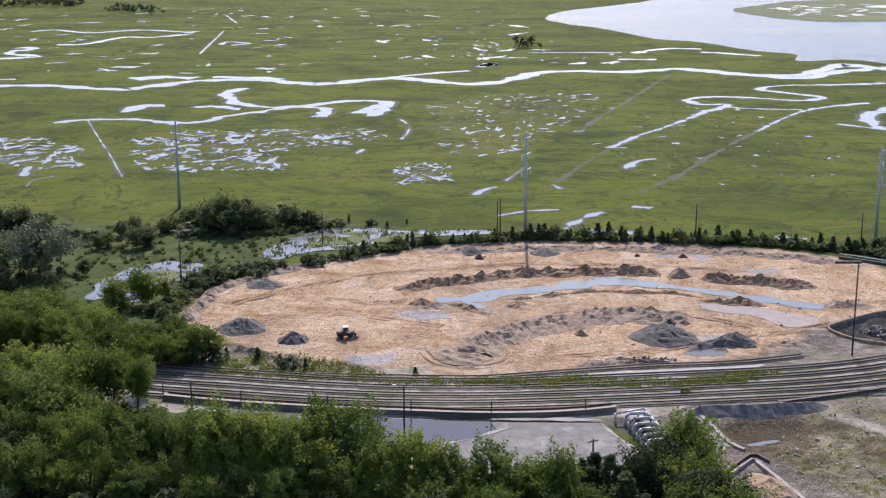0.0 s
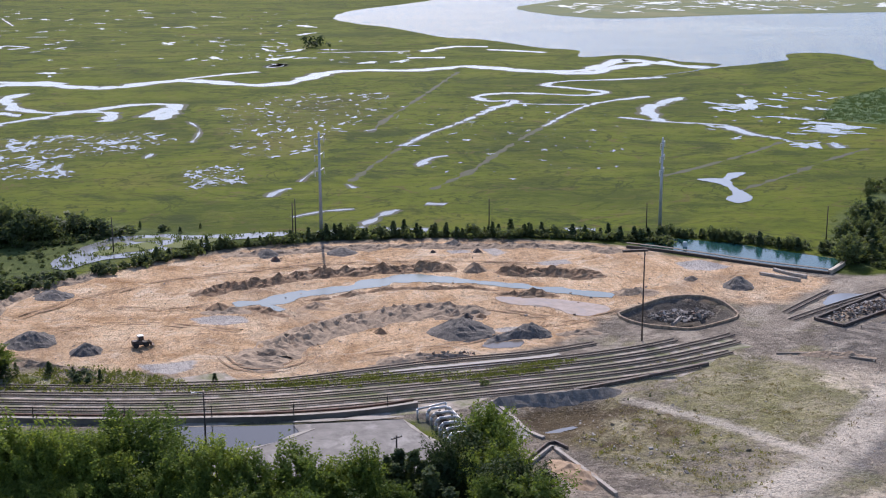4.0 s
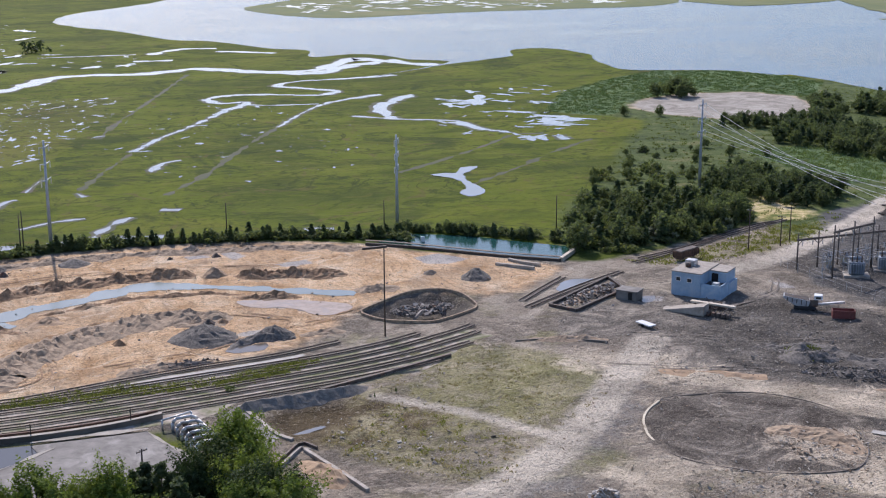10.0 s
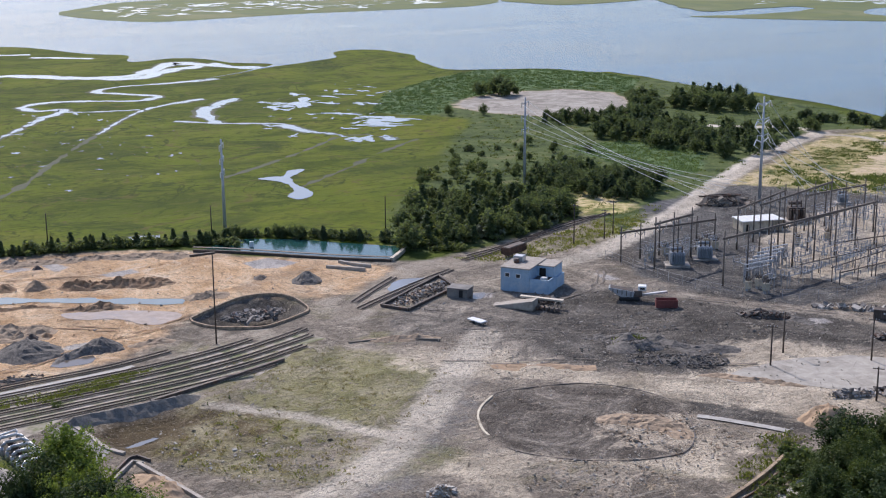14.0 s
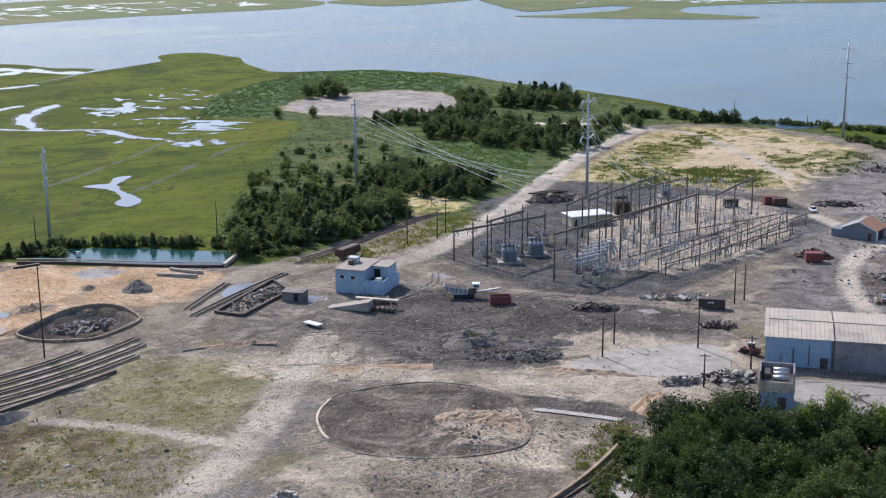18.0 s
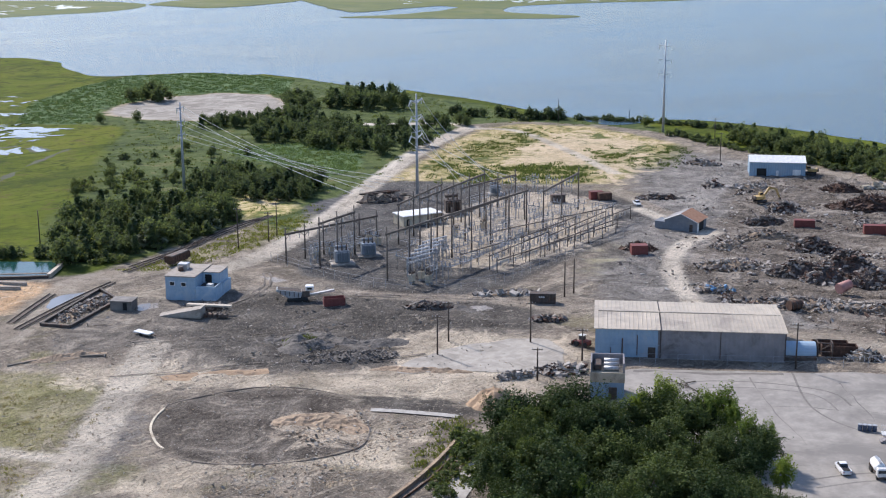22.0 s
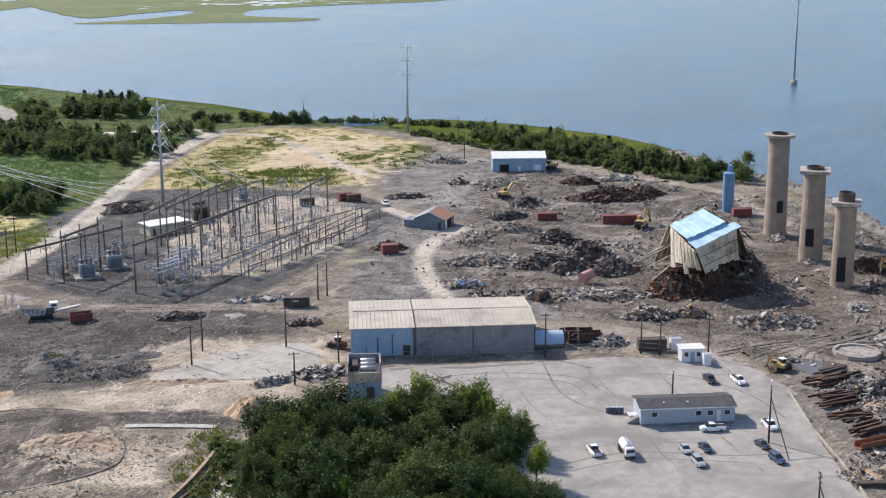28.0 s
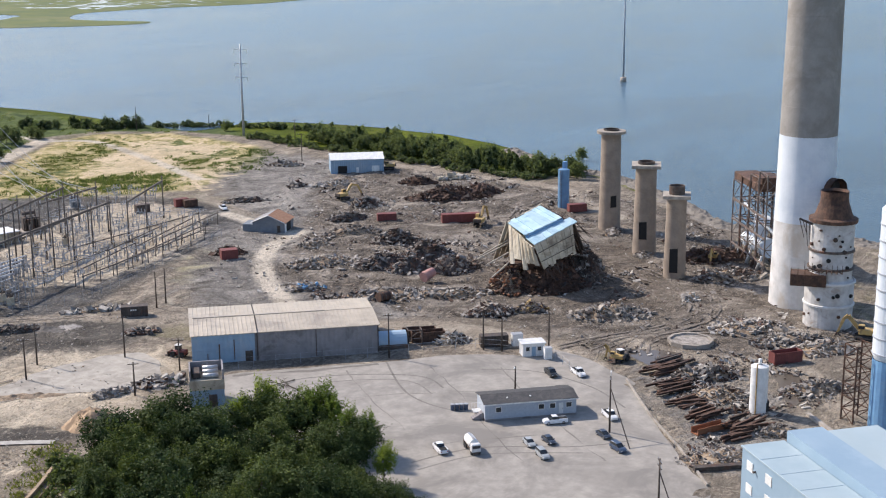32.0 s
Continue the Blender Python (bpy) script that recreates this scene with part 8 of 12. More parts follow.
one("steps", lambda b: [box(b, -0.4 - 0.35 * i, 1.2, 0.0, -0.05 - 0.35 * i, 2.6, 1.3 - 0.2 * i) for i in range(6)], M_GREY_SIDING, tr)
one("porch", lambda b: box(b, -1.6, 2.6, 0.9, 0, 4.4, 1.1), M_WHITE, tr)
for y in (2.6, 4.4):
    one("handrail", lambda b: [tube(b, (-1.55, y, 1.1), (-1.55, y, 2.2), 0.04, 0.04, 5), tube(b, (-1.55, y, 2.2), (0, y, 2.2), 0.04, 0.04, 5)], M_WHITE, tr)
for x in (4.5, 9.0):
    one("roof_vent", lambda b: box(b, x, 1.4, 3.55, x + 0.3, 1.7, 3.95), M_WHITE, tr)

# guard hut and its neighbours
gh = thing("guard_hut", 247.2, 121.6, 0, -49, "small white guard hut with flat roof", "hut")
one("wall", lambda b: box(b, 0, 0, -0.2, 4.8, 3.2, 2.7), M_WHITE, gh)
one("roof", lambda b: box(b, -0.3, -0.3, 2.7, 5.1, 3.5, 2.95, 0.05), M_WHITE, gh)
for x in (1.0, 3.6):
    window(gh, x, 1.2, 0.8, 0.9, 0.0)
one("door", lambda b: box(b, 1.9, -0.07, 0, 2.8, 0.02, 2.1), M_BLUE, gh, "pale blue door")
for p, s, label in (((248.9, 116.6), (1.6, 1.6, 2.3), "white portable toilet beside the hut"), ((254.4, 126.7), (2.4, 1.8, 2.4), "white steel locker behind the hut")):
    t = thing("cabin_box", p[0], p[1], 0, -49, label, "cabin")
    one("body", lambda b: box(b, -s[0] / 2, -s[1] / 2, -0.1, s[0] / 2, s[1] / 2, s[2], 0.06), M_WHITE, t)
    one("roof", lambda b: box(b, -s[0] / 2 - 0.05, -s[1] / 2 - 0.05, s[2] + 0.004, s[0] / 2 + 0.05, s[1] / 2 + 0.05, s[2] + 0.14, 0.04), M_SILVER, t)

# blue shed by the shore
bs = thing("metal_shed", 404.1, 278.4, 0, -52, "blue metal shed with a white roof", "building")
L, D, E, R = 19.7, 12.0, 5.0, 6.6
one("wall", lambda b: box(b, 0.05, 0.06, -0.5, L - 0.05, D, E), M_BLUE, bs)
one("front_wall", lambda b: ribbed_wall(b, 0, L, 0.05, -0.3, E, 0.8), M_BLUE, bs, "faded blue ribbed siding")
one("roof", lambda b: ribbed_roof(b, -0.2, -0.3, E, L + 0.2, D / 2, R, 1.2), M_WHITE, bs, "white ribbed metal roof")
one("roof", lambda b: ribbed_roof(b, -0.2, D + 0.3, E, L + 0.2, D / 2, R, 1.2), M_WHITE, bs, "white ribbed metal roof")
for s in (0, L):
    one("gable", lambda b: b.faces.new([b.verts.new(v) for v in ((s, 0, E), (s, D, E), (s, D / 2, R))]), M_BLUE, bs)
one("doorway", lambda b: box(b, 2.6, -0.1, -0.1, 6.0, 0.03, 2.8), M_BLACK, bs, "dark open doorway")
one("shutter", lambda b: box(b, 15.2, -0.1, -0.1, 18.0, 0.03, 2.6), M_WHITE, bs, "white roller door")
one("door", lambda b: box(b, 9.4, -0.1, -0.1, 10.3, 0.03, 2.1), M_WHITE, bs)

# small house with a tan roof
ho = thing("pump_house", 315.0, 246.2, 0, -71, "small blue-grey gabled house with a rusty orange roof", "building")
L, D, E, R = 10.0, 9.0, 2.9, 5.1
M_PUMP = surface("blue_grey_siding", (0.13, 0.15, 0.175), (0.18, 0.2, 0.225), 0.6, 0.7, 0.0, 0.1, (0.22, 0.22, 0.22), 0.2, 0.4)
M_RUSTROOF = surface("rusty_roof", (0.3, 0.15, 0.08), (0.4, 0.22, 0.13), 1.0, 0.8)
one("wall", lambda b: box(b, 0, 0, -0.3, L, D, E), M_PUMP, ho)
for y in (-0.004, D):
    one("gable", lambda b: b.faces.new([b.verts.new(v) for v in ((0, y, E), (L, y, E), (L / 2, y, R))]), M_PUMP, ho)


def pitched(b, x0, z0, x1, z1):
    up = Vector((z0 - z1, 0, x1 - x0)).normalized() * 0.16
    if up.z < 0:
        up = -up
    vs = [b.verts.new(Vector((x, y, z)) + u) for u in (Vector(), up) for x, y, z in ((x0, -0.4, z0), (x1, -0.4, z1), (x1, D + 0.4, z1), (x0, D + 0.4, z0))]
    for f in ((3, 2, 1, 0), (4, 5, 6, 7), (0, 1, 5, 4), (1, 2, 6, 5), (2, 3, 7, 6), (3, 0, 4, 7)):
        b.faces.new([vs[k] for k in f])
    bmesh.ops.recalc_face_normals(b, faces=b.faces[:])


one("roof", lambda b: pitched(b, -0.4, E - 0.1, L / 2, R), M_GREY_SIDING, ho, "grey roof slope")
one("roof", lambda b: pitched(b, L + 0.4, E - 0.1, L / 2, R), M_RUSTROOF, ho, "rusty orange roof slope")
one("barge_board", lambda b: [tube(b, (L / 2, -0.45, R + 0.1), (L + 0.4, -0.45, E), 0.12, 0.12, 4), tube(b, (L / 2, -0.45, R + 0.1), (-0.4, -0.45, E), 0.12, 0.12, 4)], M_WHITE, ho, "white barge board")
one("lean_to", lambda b: box(b, -3.4, 0.6, -0.3, -0.01, 6.0, E * 0.72), M_PUMP, ho, "low side annex")
one("doorway", lambda b: box(b, L - 0.03, 2.2, -0.1, L + 0.06, 6.2, 2.9), M_BLACK, ho, "dark open doorway")
one("side_door", lambda b: box(b, L - 2.3, -0.08, -0.1, L - 1.3, 0.0, 2.1), M_STEEL, ho, "dark door")
one("white_panel", lambda b: box(b, L - 0.02, 0.3, -0.1, L + 0.05, 1.8, 2.7), M_WHITE, ho, "white wall panel")

# blue control building in the yard
cb = thing("control_building", 165.2, 283.1, 0, -52, "two-storey faded blue control building with flat roofs", "building")
M_CTRL = surface("blue_render", (0.26, 0.37, 0.48), (0.33, 0.45, 0.56), 0.6, 0.75, 0.0, 0.1, (0.42, 0.48, 0.53), 0.3, 0.42)
L, D = 12.7, 12.0
one("main_wall", lambda b: box(b, 0, 0, -0.4, 7.6, D, 5.9), M_CTRL, cb)
one("rear_wall", lambda b: box(b, 7.604, 5.8, -0.4, L - 0.6, D, 5.7), M_CTRL, cb)
one("annex_wall", lambda b: box(b, 7.606, 0.2, -0.4, L, 5.796, 3.0), M_CTRL, cb)
one("side_annex", lambda b: box(b, L - 0.596, 5.8, -0.4, L + 0.1, D, 3.0), M_CTRL, cb)
one("main_roof", lambda b: box(b, -0.25, -0.25, 5.9, 7.85, D + 0.25, 6.15, 0.04), M_CONC, cb, "pale flat roof slab")
one("rear_roof", lambda b: box(b, 7.86, 5.6, 5.7, L - 0.4, D + 0.25, 5.95, 0.04), M_CONC, cb, "pale flat roof slab")
one("annex_roof", lambda b: box(b, 7.9, 0.5, 3.0, L - 0.3, 5.6, 3.06), M_DARK_ROOF, cb, "dark felt roof")
for a in ((7.7, 0.2, L, 0.45), (L - 0.25, 0.46, L, 5.7)):
    one("parapet", lambda b: box(b, a[0], a[1], 3.0, a[2], a[3], 3.6), M_CTRL, cb)
one("roof_unit", lambda b: box(b, 1.0, 6.0, 6.15, 3.6, 8.4, 7.6, 0.1), M_SILVER, cb, "grey rooftop ventilator")
one("roof_unit", lambda b: tube(b, (2.3, 5.0, 6.15), (2.3, 5.0, 7.2), 0.7, 0.6, 10), M_STEEL, cb, "dark rooftop fan")
one("roof_unit", lambda b: box(b, 9.8, 2.0, 3.07, 11.4, 3.4, 3.7, 0.08), M_WHITE, cb, "white rooftop unit on the annex")
for x, z in ((1.8, 3.7), (4.7, 3.6)):
    window(cb, x, z, 1.1, 0.9, 0.0)
one("doorway", lambda b: box(b, 8.3, 5.7, 3.1, 10.0, 5.84, 5.2), M_BLACK, cb, "dark doorway above the annex")

# white shed inside the substation
ws = thing("relay_house", 260.2, 303.0, 0, -14, "long low white relay house with a flat white roof", "building")
one("wall", lambda b: box(b, 0, 0, -0.3, 13.0, 7.0, 2.9), M_CREAM, ws)
one("roof", lambda b: box(b, -0.3, -0.3, 2.9, 13.3, 7.3, 3.2, 0.04), M_WHITE, ws)
one("doorway", lambda b: box(b, 1.0, -0.06, 0, 2.0, 0.02, 2.1), M_BLACK, ws)

# big pale-blue plant hall
bl = thing("plant_hall", 196.6, 57.8, 0, -135.4, "large pale blue metal-clad plant hall with stepped roofs", "building")
M_HALL = surface("pale_blue_cladding", (0.235, 0.335, 0.42), (0.275, 0.375, 0.455), 0.15, 0.6, 0.0, 0.03, (0.3, 0.4, 0.48), 0.05, 0.4, 0.02)
M_HALLROOF = surface("pale_roof_cladding", (0.31, 0.4, 0.44), (0.37, 0.455, 0.49), 0.15, 0.6, 0.0, 0.03, (0.34, 0.42, 0.45), 0.05, 0.4, 0.02)
one("wall", lambda b: box(b, 0, 0.0, -1, 42, 7.4, 10.0), M_HALL, bl)
one("lower_roof", lambda b: box(b, -0.2, -0.2, 10.0, 42, 7.4, 10.25, 0.03), M_HALLROOF, bl, "pale lower roof")
one("clerestory", lambda b: box(b, 0.2, 7.6, -1, 42, 13.8, 12.0), M_HALL, bl, "blue raised bay")
one("upper_roof", lambda b: box(b, 0.0, 13.9, -1, 42, 24.0, 10.8), M_HALL, bl)
one("upper_roof_sheet", lambda b: box(b, -0.2, 13.9, 10.8, 42, 24.2, 11.05, 0.03), M_HALLROOF, bl, "pale upper roof")
for x, z in ((1.8, 7.0), (1.8, 3.2), (7.8, 3.8), (7.8, 7.2), (13.5, 5)):
    one("louvre", lambda b: [box(b, x, -0.12, z + 0.32 * k, x + 1.9, 0.02, z + 0.32 * k + 0.27) for k in range(5)], M_WHITE, bl, "white louvre panel")
lamp = one("wall_lamp", lambda b: tube(b, (4.6, 0, 7.6), (4.6, -0.5, 7.6), 0.16, 0.2, 8), M_STEEL, bl)
for x in (6, 12, 18, 24):
    one("roof_seam", lambda b: box(b, x, -0.1, 10.254, x + 0.06, 7.3, 10.29), M_HALL, bl)

# ---------------------------------------------------------------- stacks and vessels
def stack(name, x, y, h, r, label, cap, hole, mat=M_STACK):
    s = thing(name, x, y, 0, 0, label, "chimney")
    one("shaft", lambda b: lathe(b, [(r * 1.06, -0.6), (r * 1.0, h * 0.35), (r * 0.95, h * 0.7), (r * 0.93, h)], 36), mat, s)
    if cap != "round":
        k = r * 1.28
        tw = math.atan2(-y, -x)
        cp = one("cap", lambda b: [v.co.rotate(Matrix.Rotation(tw, 3, "Z")) for v in box(b, -k, -k, h - 0.1, k, k, h + 0.75, 0.0)], M_CONC, s, "broken square concrete collar")
    else:
        cp = one("cap", lambda b: lathe(b, [(r * 0.93, h), (r * 1.35, h + 0.15), (r * 1.38, h + 1.0), (r * 0.75, h + 1.1)], 36 if cap != "square" else 8), M_CONC, s, "broken concrete collar")
    one("flue", lambda b: lathe(b, [(r * 0.74, h - 2.5), (r * 0.74, h + (3.0 if cap == "tall" else 1.5)), (r * 0.66, h + (3.0 if cap == "tall" else 1.5)), (r * 0.66, h - 2.5)], 28), M_STEEL, s, "dark steel flue liner")
    a = math.atan2(-y, -x) + hole[0]
    w, z0, z1 = hole[1:]

    def opening(b):
        d, t = Vector((math.cos(a), math.sin(a), 0)), Vector((-math.sin(a), math.cos(a), 0))
        vs = [b.verts.new(d * (r * k) + t * u + Vector((0, 0, z))) for k in (0.6, 1.045) for u, z in ((-w, z0), (w, z0), (w * 0.9, z1), (-w, z1 - 0.2))]
        for f in ((4, 5, 6, 7), (0, 1, 5, 4), (1, 2, 6, 5), (2, 3, 7, 6), (3, 0, 4, 7)):
            b.faces.new([vs[k] for k in f])
        bmesh.ops.recalc_face_normals(b, faces=b.faces[:])
    one("opening", opening, M_BLACK, s, "dark torn duct opening")
    return s


c1 = stack("chimney", 369.1, 152.9, 29.0, 3.17, "tall grey concrete chimney with a broken collar", "round", (0.35, 0.9, 7.2, 10.8))
c2 = stack("chimney", 346.0, 132.7, 24.6, 3.11, "brown-stained concrete chimney with a broken square collar", "square", (-0.15, 1.1, 4.5, 9.5))
stack("chimney", 326.2, 116.5, 21.2, 2.77, "short brown-stained concrete chimney with a dark flue", "tall", (-0.1, 1.1, 1.5, 8.0))
M_SHAFT = surface("grey_shaft_concrete", (0.25, 0.235, 0.215), (0.32, 0.3, 0.275), 0.25, 0.85, 0.0, 0.1, (0.22, 0.2, 0.175), 0.08, 0.42, 0.03)
bx, by, bh, br = 317.4, 81.2, 41.4, 6.95
big = thing("great_chimney", bx, by, 0, 0, "very tall concrete chimney with a white painted base", "chimney")
M_WASH = surface("stained_white_paint", (0.53, 0.52, 0.5), (0.68, 0.66, 0.635), 0.35, 0.7, 0.0, 0.05, (0.5, 0.43, 0.35), 0.09, 0.42, 0.0)
M_VESSEL = surface("rust_streaked_white_paint", (0.4, 0.385, 0.365), (0.58, 0.565, 0.545), 0.5, 0.65, 0.0, 0.08, (0.3, 0.23, 0.18), 0.3, 0.37, 0.0)
M_PALE = surface("bluish_white_paint", (0.58, 0.63, 0.68), (0.68, 0.72, 0.76), 0.15, 0.6, 0.0, 0.05, (0.52, 0.58, 0.65), 0.08, 0.42, 0.0)
one("base_shaft", lambda b: lathe(b, [(br * 1.05, -0.6), (br * 1.0, bh * 0.5)], 56), M_WASH, big, "weathered off-white base")
one("white_band", lambda b: lathe(b, [(br * 1.0, bh * 0.5 + 0.002), (br * 0.965, bh)], 56), M_PALE, big, "bluish white painted band")
for i in range(12):
    z0, z1 = bh + i * 7.0, bh + i * 7.0 + 6.96
    k0, k1 = 0.965 - 0.012 * i, 0.965 - 0.012 * (i + 1)
    one("lift", lambda b: lathe(b, [(br * k0, z0 + 0.01), (br * k1, z1), (br * k1 - 0.06, z1 + 0.05)], 56), M_SHAFT, big)
dv = Vector((-bx, -by, 0)).normalized()
dt = Vector((-dv.y, dv.x, 0))
duct_at = dv * br * 0.55 + dt * br * 0.85 + Vector((0, 0, 29.0))


def torn_duct(b):
    a, c = duct_at - dv * 2.0 - dt * 1.5, duct_at + dv * 1.2 + dt * 1.6
    tube(b, a, c, 2.6, 2.9, 16, False)
    tube(b, c, a, 2.5, 2.0, 16, False)


one("torn_duct", torn_duct, M_RUST, big, "torn rusty duct stub")
one("duct_hole", lambda b: tube(b, duct_at + dv * 0.4 + dt * 0.6, duct_at + dv * 0.5 + dt * 0.75, 2.3, 2.3, 16), M_BLACK, big)

vx, vy, vh, vr = 302.8, 70.7, 24.3, 5.50
ves = thing("absorber_vessel", vx, vy, 0, 0, "white scrubber vessel with a rusty torn cone top", "vessel")
one("lower_drum", lambda b: lathe(b, [(vr, -0.5), (vr, vh * 0.42), (vr * 0.9, vh * 0.46)], 36), M_VESSEL, ves, "stained white lower drum")
one("upper_drum", lambda b: lathe(b, [(vr * 0.88, vh * 0.44), (vr * 0.88, vh)], 36), M_VESSEL, ves, "white upper drum")
for z in (0.2, 0.42, 0.55, 0.72):
    one("ring", lambda b: lathe(b, [(vr * (1.0 if z < 0.43 else 0.88), vh * z), (vr * (1.06 if z < 0.43 else 0.95), vh * z + 0.1), (vr * (1.06 if z < 0.43 else 0.95), vh * z + 0.5), (vr * (1.0 if z < 0.43 else 0.88), vh * z + 0.6)], 36), M_STEEL if z > 0.5 else M_WASH, ves)
one("collar", lambda b: lathe(b, [(vr * 0.85, vh - 0.2), (vr * 0.99, vh), (vr * 0.99, vh + 0.8), (vr * 0.8, vh + 1.1)], 36), M_RUST, ves, "rusty collar")
one("cone", lambda b: lathe(b, [(vr * 0.8, vh + 1.0), (vr * 0.6, vh + 4.2), (vr * 0.56, vh + 5.4), (vr * 0.57, vh + 7.0), (vr * 0.5, vh + 6.4)], 30), M_RUST, ves, "rusty torn cone")
va = math.atan2(-vy, -vx)
for da, z in ((0.35, 0.33), (-0.1, 0.66), (0.6, 0.74), (-0.5, 0.6), (0.15, 0.86)):
    d = Vector((math.cos(va + da), math.sin(va + da), 0))
    k = vr * (1.0 if z < 0.43 else 0.885)
    one("nozzle", lambda b: tube(b, d * (k - 0.3) + Vector((0, 0, vh * z)), d * (k + 0.35) + Vector((0, 0, vh * z)), 0.55, 0.5, 9), M_BLACK if z < 0.7 else M_STEEL, ves)


def vessel_deck(b):
    for i in range(9):
        a0 = va - 0.9 + i * 0.16
        d = Vector((math.cos(a0), math.sin(a0), 0))
        tube(b, d * vr * 0.9 + Vector((0, 0, vh * 0.56)), d * vr * 1.3 + Vector((0, 0, vh * 0.56)), 0.12, 0.12, 5)
        tube(b, d * vr * 1.3 + Vector((0, 0, vh * 0.56)), d * vr * 1.3 + Vector((0, 0, vh * 0.64)), 0.06, 0.06, 5)


one("deck", vessel_deck, M_RUST, ves, "rusty broken walkway")
vf = Vector((-vx, -vy, 0)).normalized()
vl = Vector((vf.y, -vf.x, 0))


def turned_box(b, c, sx, sy, z0, z1):
    """Box along the vessel's side and front directions."""
    vs = [b.verts.new(c + vl * (i * sx) + vf * (k * sy) + Vector((0, 0, z))) for z in (z0, z1) for i, k in ((-1, -1), (1, -1), (1, 1), (-1, 1))]
    for f in ((3, 2, 1, 0), (4, 5, 6, 7), (0, 1, 5, 4), (1, 2, 6, 5), (2, 3, 7, 6), (3, 0, 4, 7)):
        b.faces.new([vs[i] for i in f])


def hanging(b):
    c = vl * vr * 0.85 + vf * vr * 0.55
    turned_box(b, c, vr * 0.72, vr * 0.5, vh * 0.5, vh * 0.515)
    turned_box(b, c + vf * vr * 0.48, vr * 0.72, 0.12, vh * 0.41, vh * 0.52)
    for k in range(6):
        p = c + vl * vr * (-0.7 + 0.28 * k) + vf * vr * 0.5
        tube(b, p + Vector((0, 0, vh * 0.41)), p + Vector((0, 0, vh * 0.58)), 0.1, 0.1, 5)


def bracket(b):
    p = vl * vr * 0.8 + vf * vr * 0.3 + Vector((0, 0, vh * 0.97))
    q = p + vl * vr * 0.55 + Vector((0, 0, 1.2))
    tube(b, p, q, 0.3, 0.25, 6)
    for k in range(5):
        a = p.lerp(q, k / 4)
        tube(b, a, a - Vector((0, 0, vh * (0.12 + 0.06 * (k % 3)))) - vl * 0.3 * k, 0.12, 0.07, 5)


one("hanging_platform", hanging, M_RUST, ves, "rusty hanging platform")
one("torn_bracket", bracket, M_STEEL, ves, "torn steel bracket")
rv = random.Random(77)
for i in range(22):
    a, z = va + rv.uniform(-1.2, 1.2), rv.choice((0.12, 0.3, 0.5, 0.58, 0.66, 0.7, 0.78, 0.84, 0.92)) + rv.uniform(-0.02, 0.02)
    d, k = Vector((math.cos(a), math.sin(a), 0)), vr * (1.0 if z < 0.43 else 0.885)
    w = rv.uniform(0.18, 0.5)
    one("fitting", lambda b: tube(b, d * (k - 0.2) + Vector((0, 0, vh * z)), d * (k + w) + Vector((0, 0, vh * z)), w, w * 0.8, 6), rv.choice((M_BLACK, M_STEEL, M_RUST)), ves)

sx, sy, sh, sr = 390.8, 178.1, 12.5, 1.84
si = thing("blue_silo", sx, sy, 0, 0, "slim bright blue steel silo", "silo")
one("shell", lambda b: lathe(b, [(sr, -0.5), (sr, sh), (0.05, sh + 0.4)], 24), M_BRIGHT_BLUE, si)
one("vent_box", lambda b: box(b, 0.2, -0.6, sh, 1.5, 0.7, sh + 2.4, 0.05), M_BRIGHT_BLUE, si)
one("ladder", lambda b: [tube(b, (-sr - 0.15, s, 0), (-sr - 0.15, s, sh), 0.05, 0.05, 5) for s in (-0.25, 0.25)], M_STEEL, si)

tx, ty, th, tr_ = 239.3, 67.8, 9.1, 1.66
wt = thing("white_tank", tx, ty, 0, 0, "upright white cement tank on legs", "tank")
one("shell", lambda b: lathe(b, [(tr_ * 0.5, 1.6), (tr_, 3.4), (tr_, th), (tr_ * 0.3, th + 0.3)], 24), M_WHITE, wt)
one("skirt", lambda b: lathe(b, [(tr_ * 1.0, -0.2), (tr_ * 1.0, 3.5)], 24), M_WHITE, wt)
one("skirt_opening", lambda b: box(b, -0.2, -tr_ * 1.05, 0.2, 1.3, -tr_ * 0.5, 2.0), M_BLACK, wt)
one("vent", lambda b: tube(b, (0, 0, th), (0, 0, th + 1.4), 0.35, 0.3, 10), M_WHITE, wt)
one("filler_pipe", lambda b: tube(b, (-tr_ * 1.08, 0, 0), (-tr_ * 1.08, 0, th + 0.8), 0.12, 0.12, 6), M_YELLOW, wt, "yellow filler pipe")

rx, ry, rh, rr = 284.5, 54.1, 29.2, 3.91
rs = thing("tall_silo", rx, ry, 0, 0, "tall white silo on a blue steel base", "silo")
bz = 13.0
rx2, ry2 = 239.8, 44.3
rs.matrix_world = pose(rx2 * 1.015, ry2 * 1.015, 0)
one("blue_base", lambda b: lathe(b, [(3.2, -0.5), (3.2, bz)], 24), M_BRIGHT_BLUE, rs, "bright blue steel skirt")
one("shell", lambda b: lathe(b, [(3.0, bz), (3.3, bz + 0.8), (3.3, bz + 28), (1.0, bz + 30)], 32), M_PALE, rs, "white riveted shell")
for k in range(9):
    one("ring", lambda b: lathe(b, [(3.3, bz + 1 + 3 * k), (3.42, bz + 1.05 + 3 * k), (3.42, bz + 1.3 + 3 * k), (3.3, bz + 1.35 + 3 * k)], 32), M_GALV, rs)
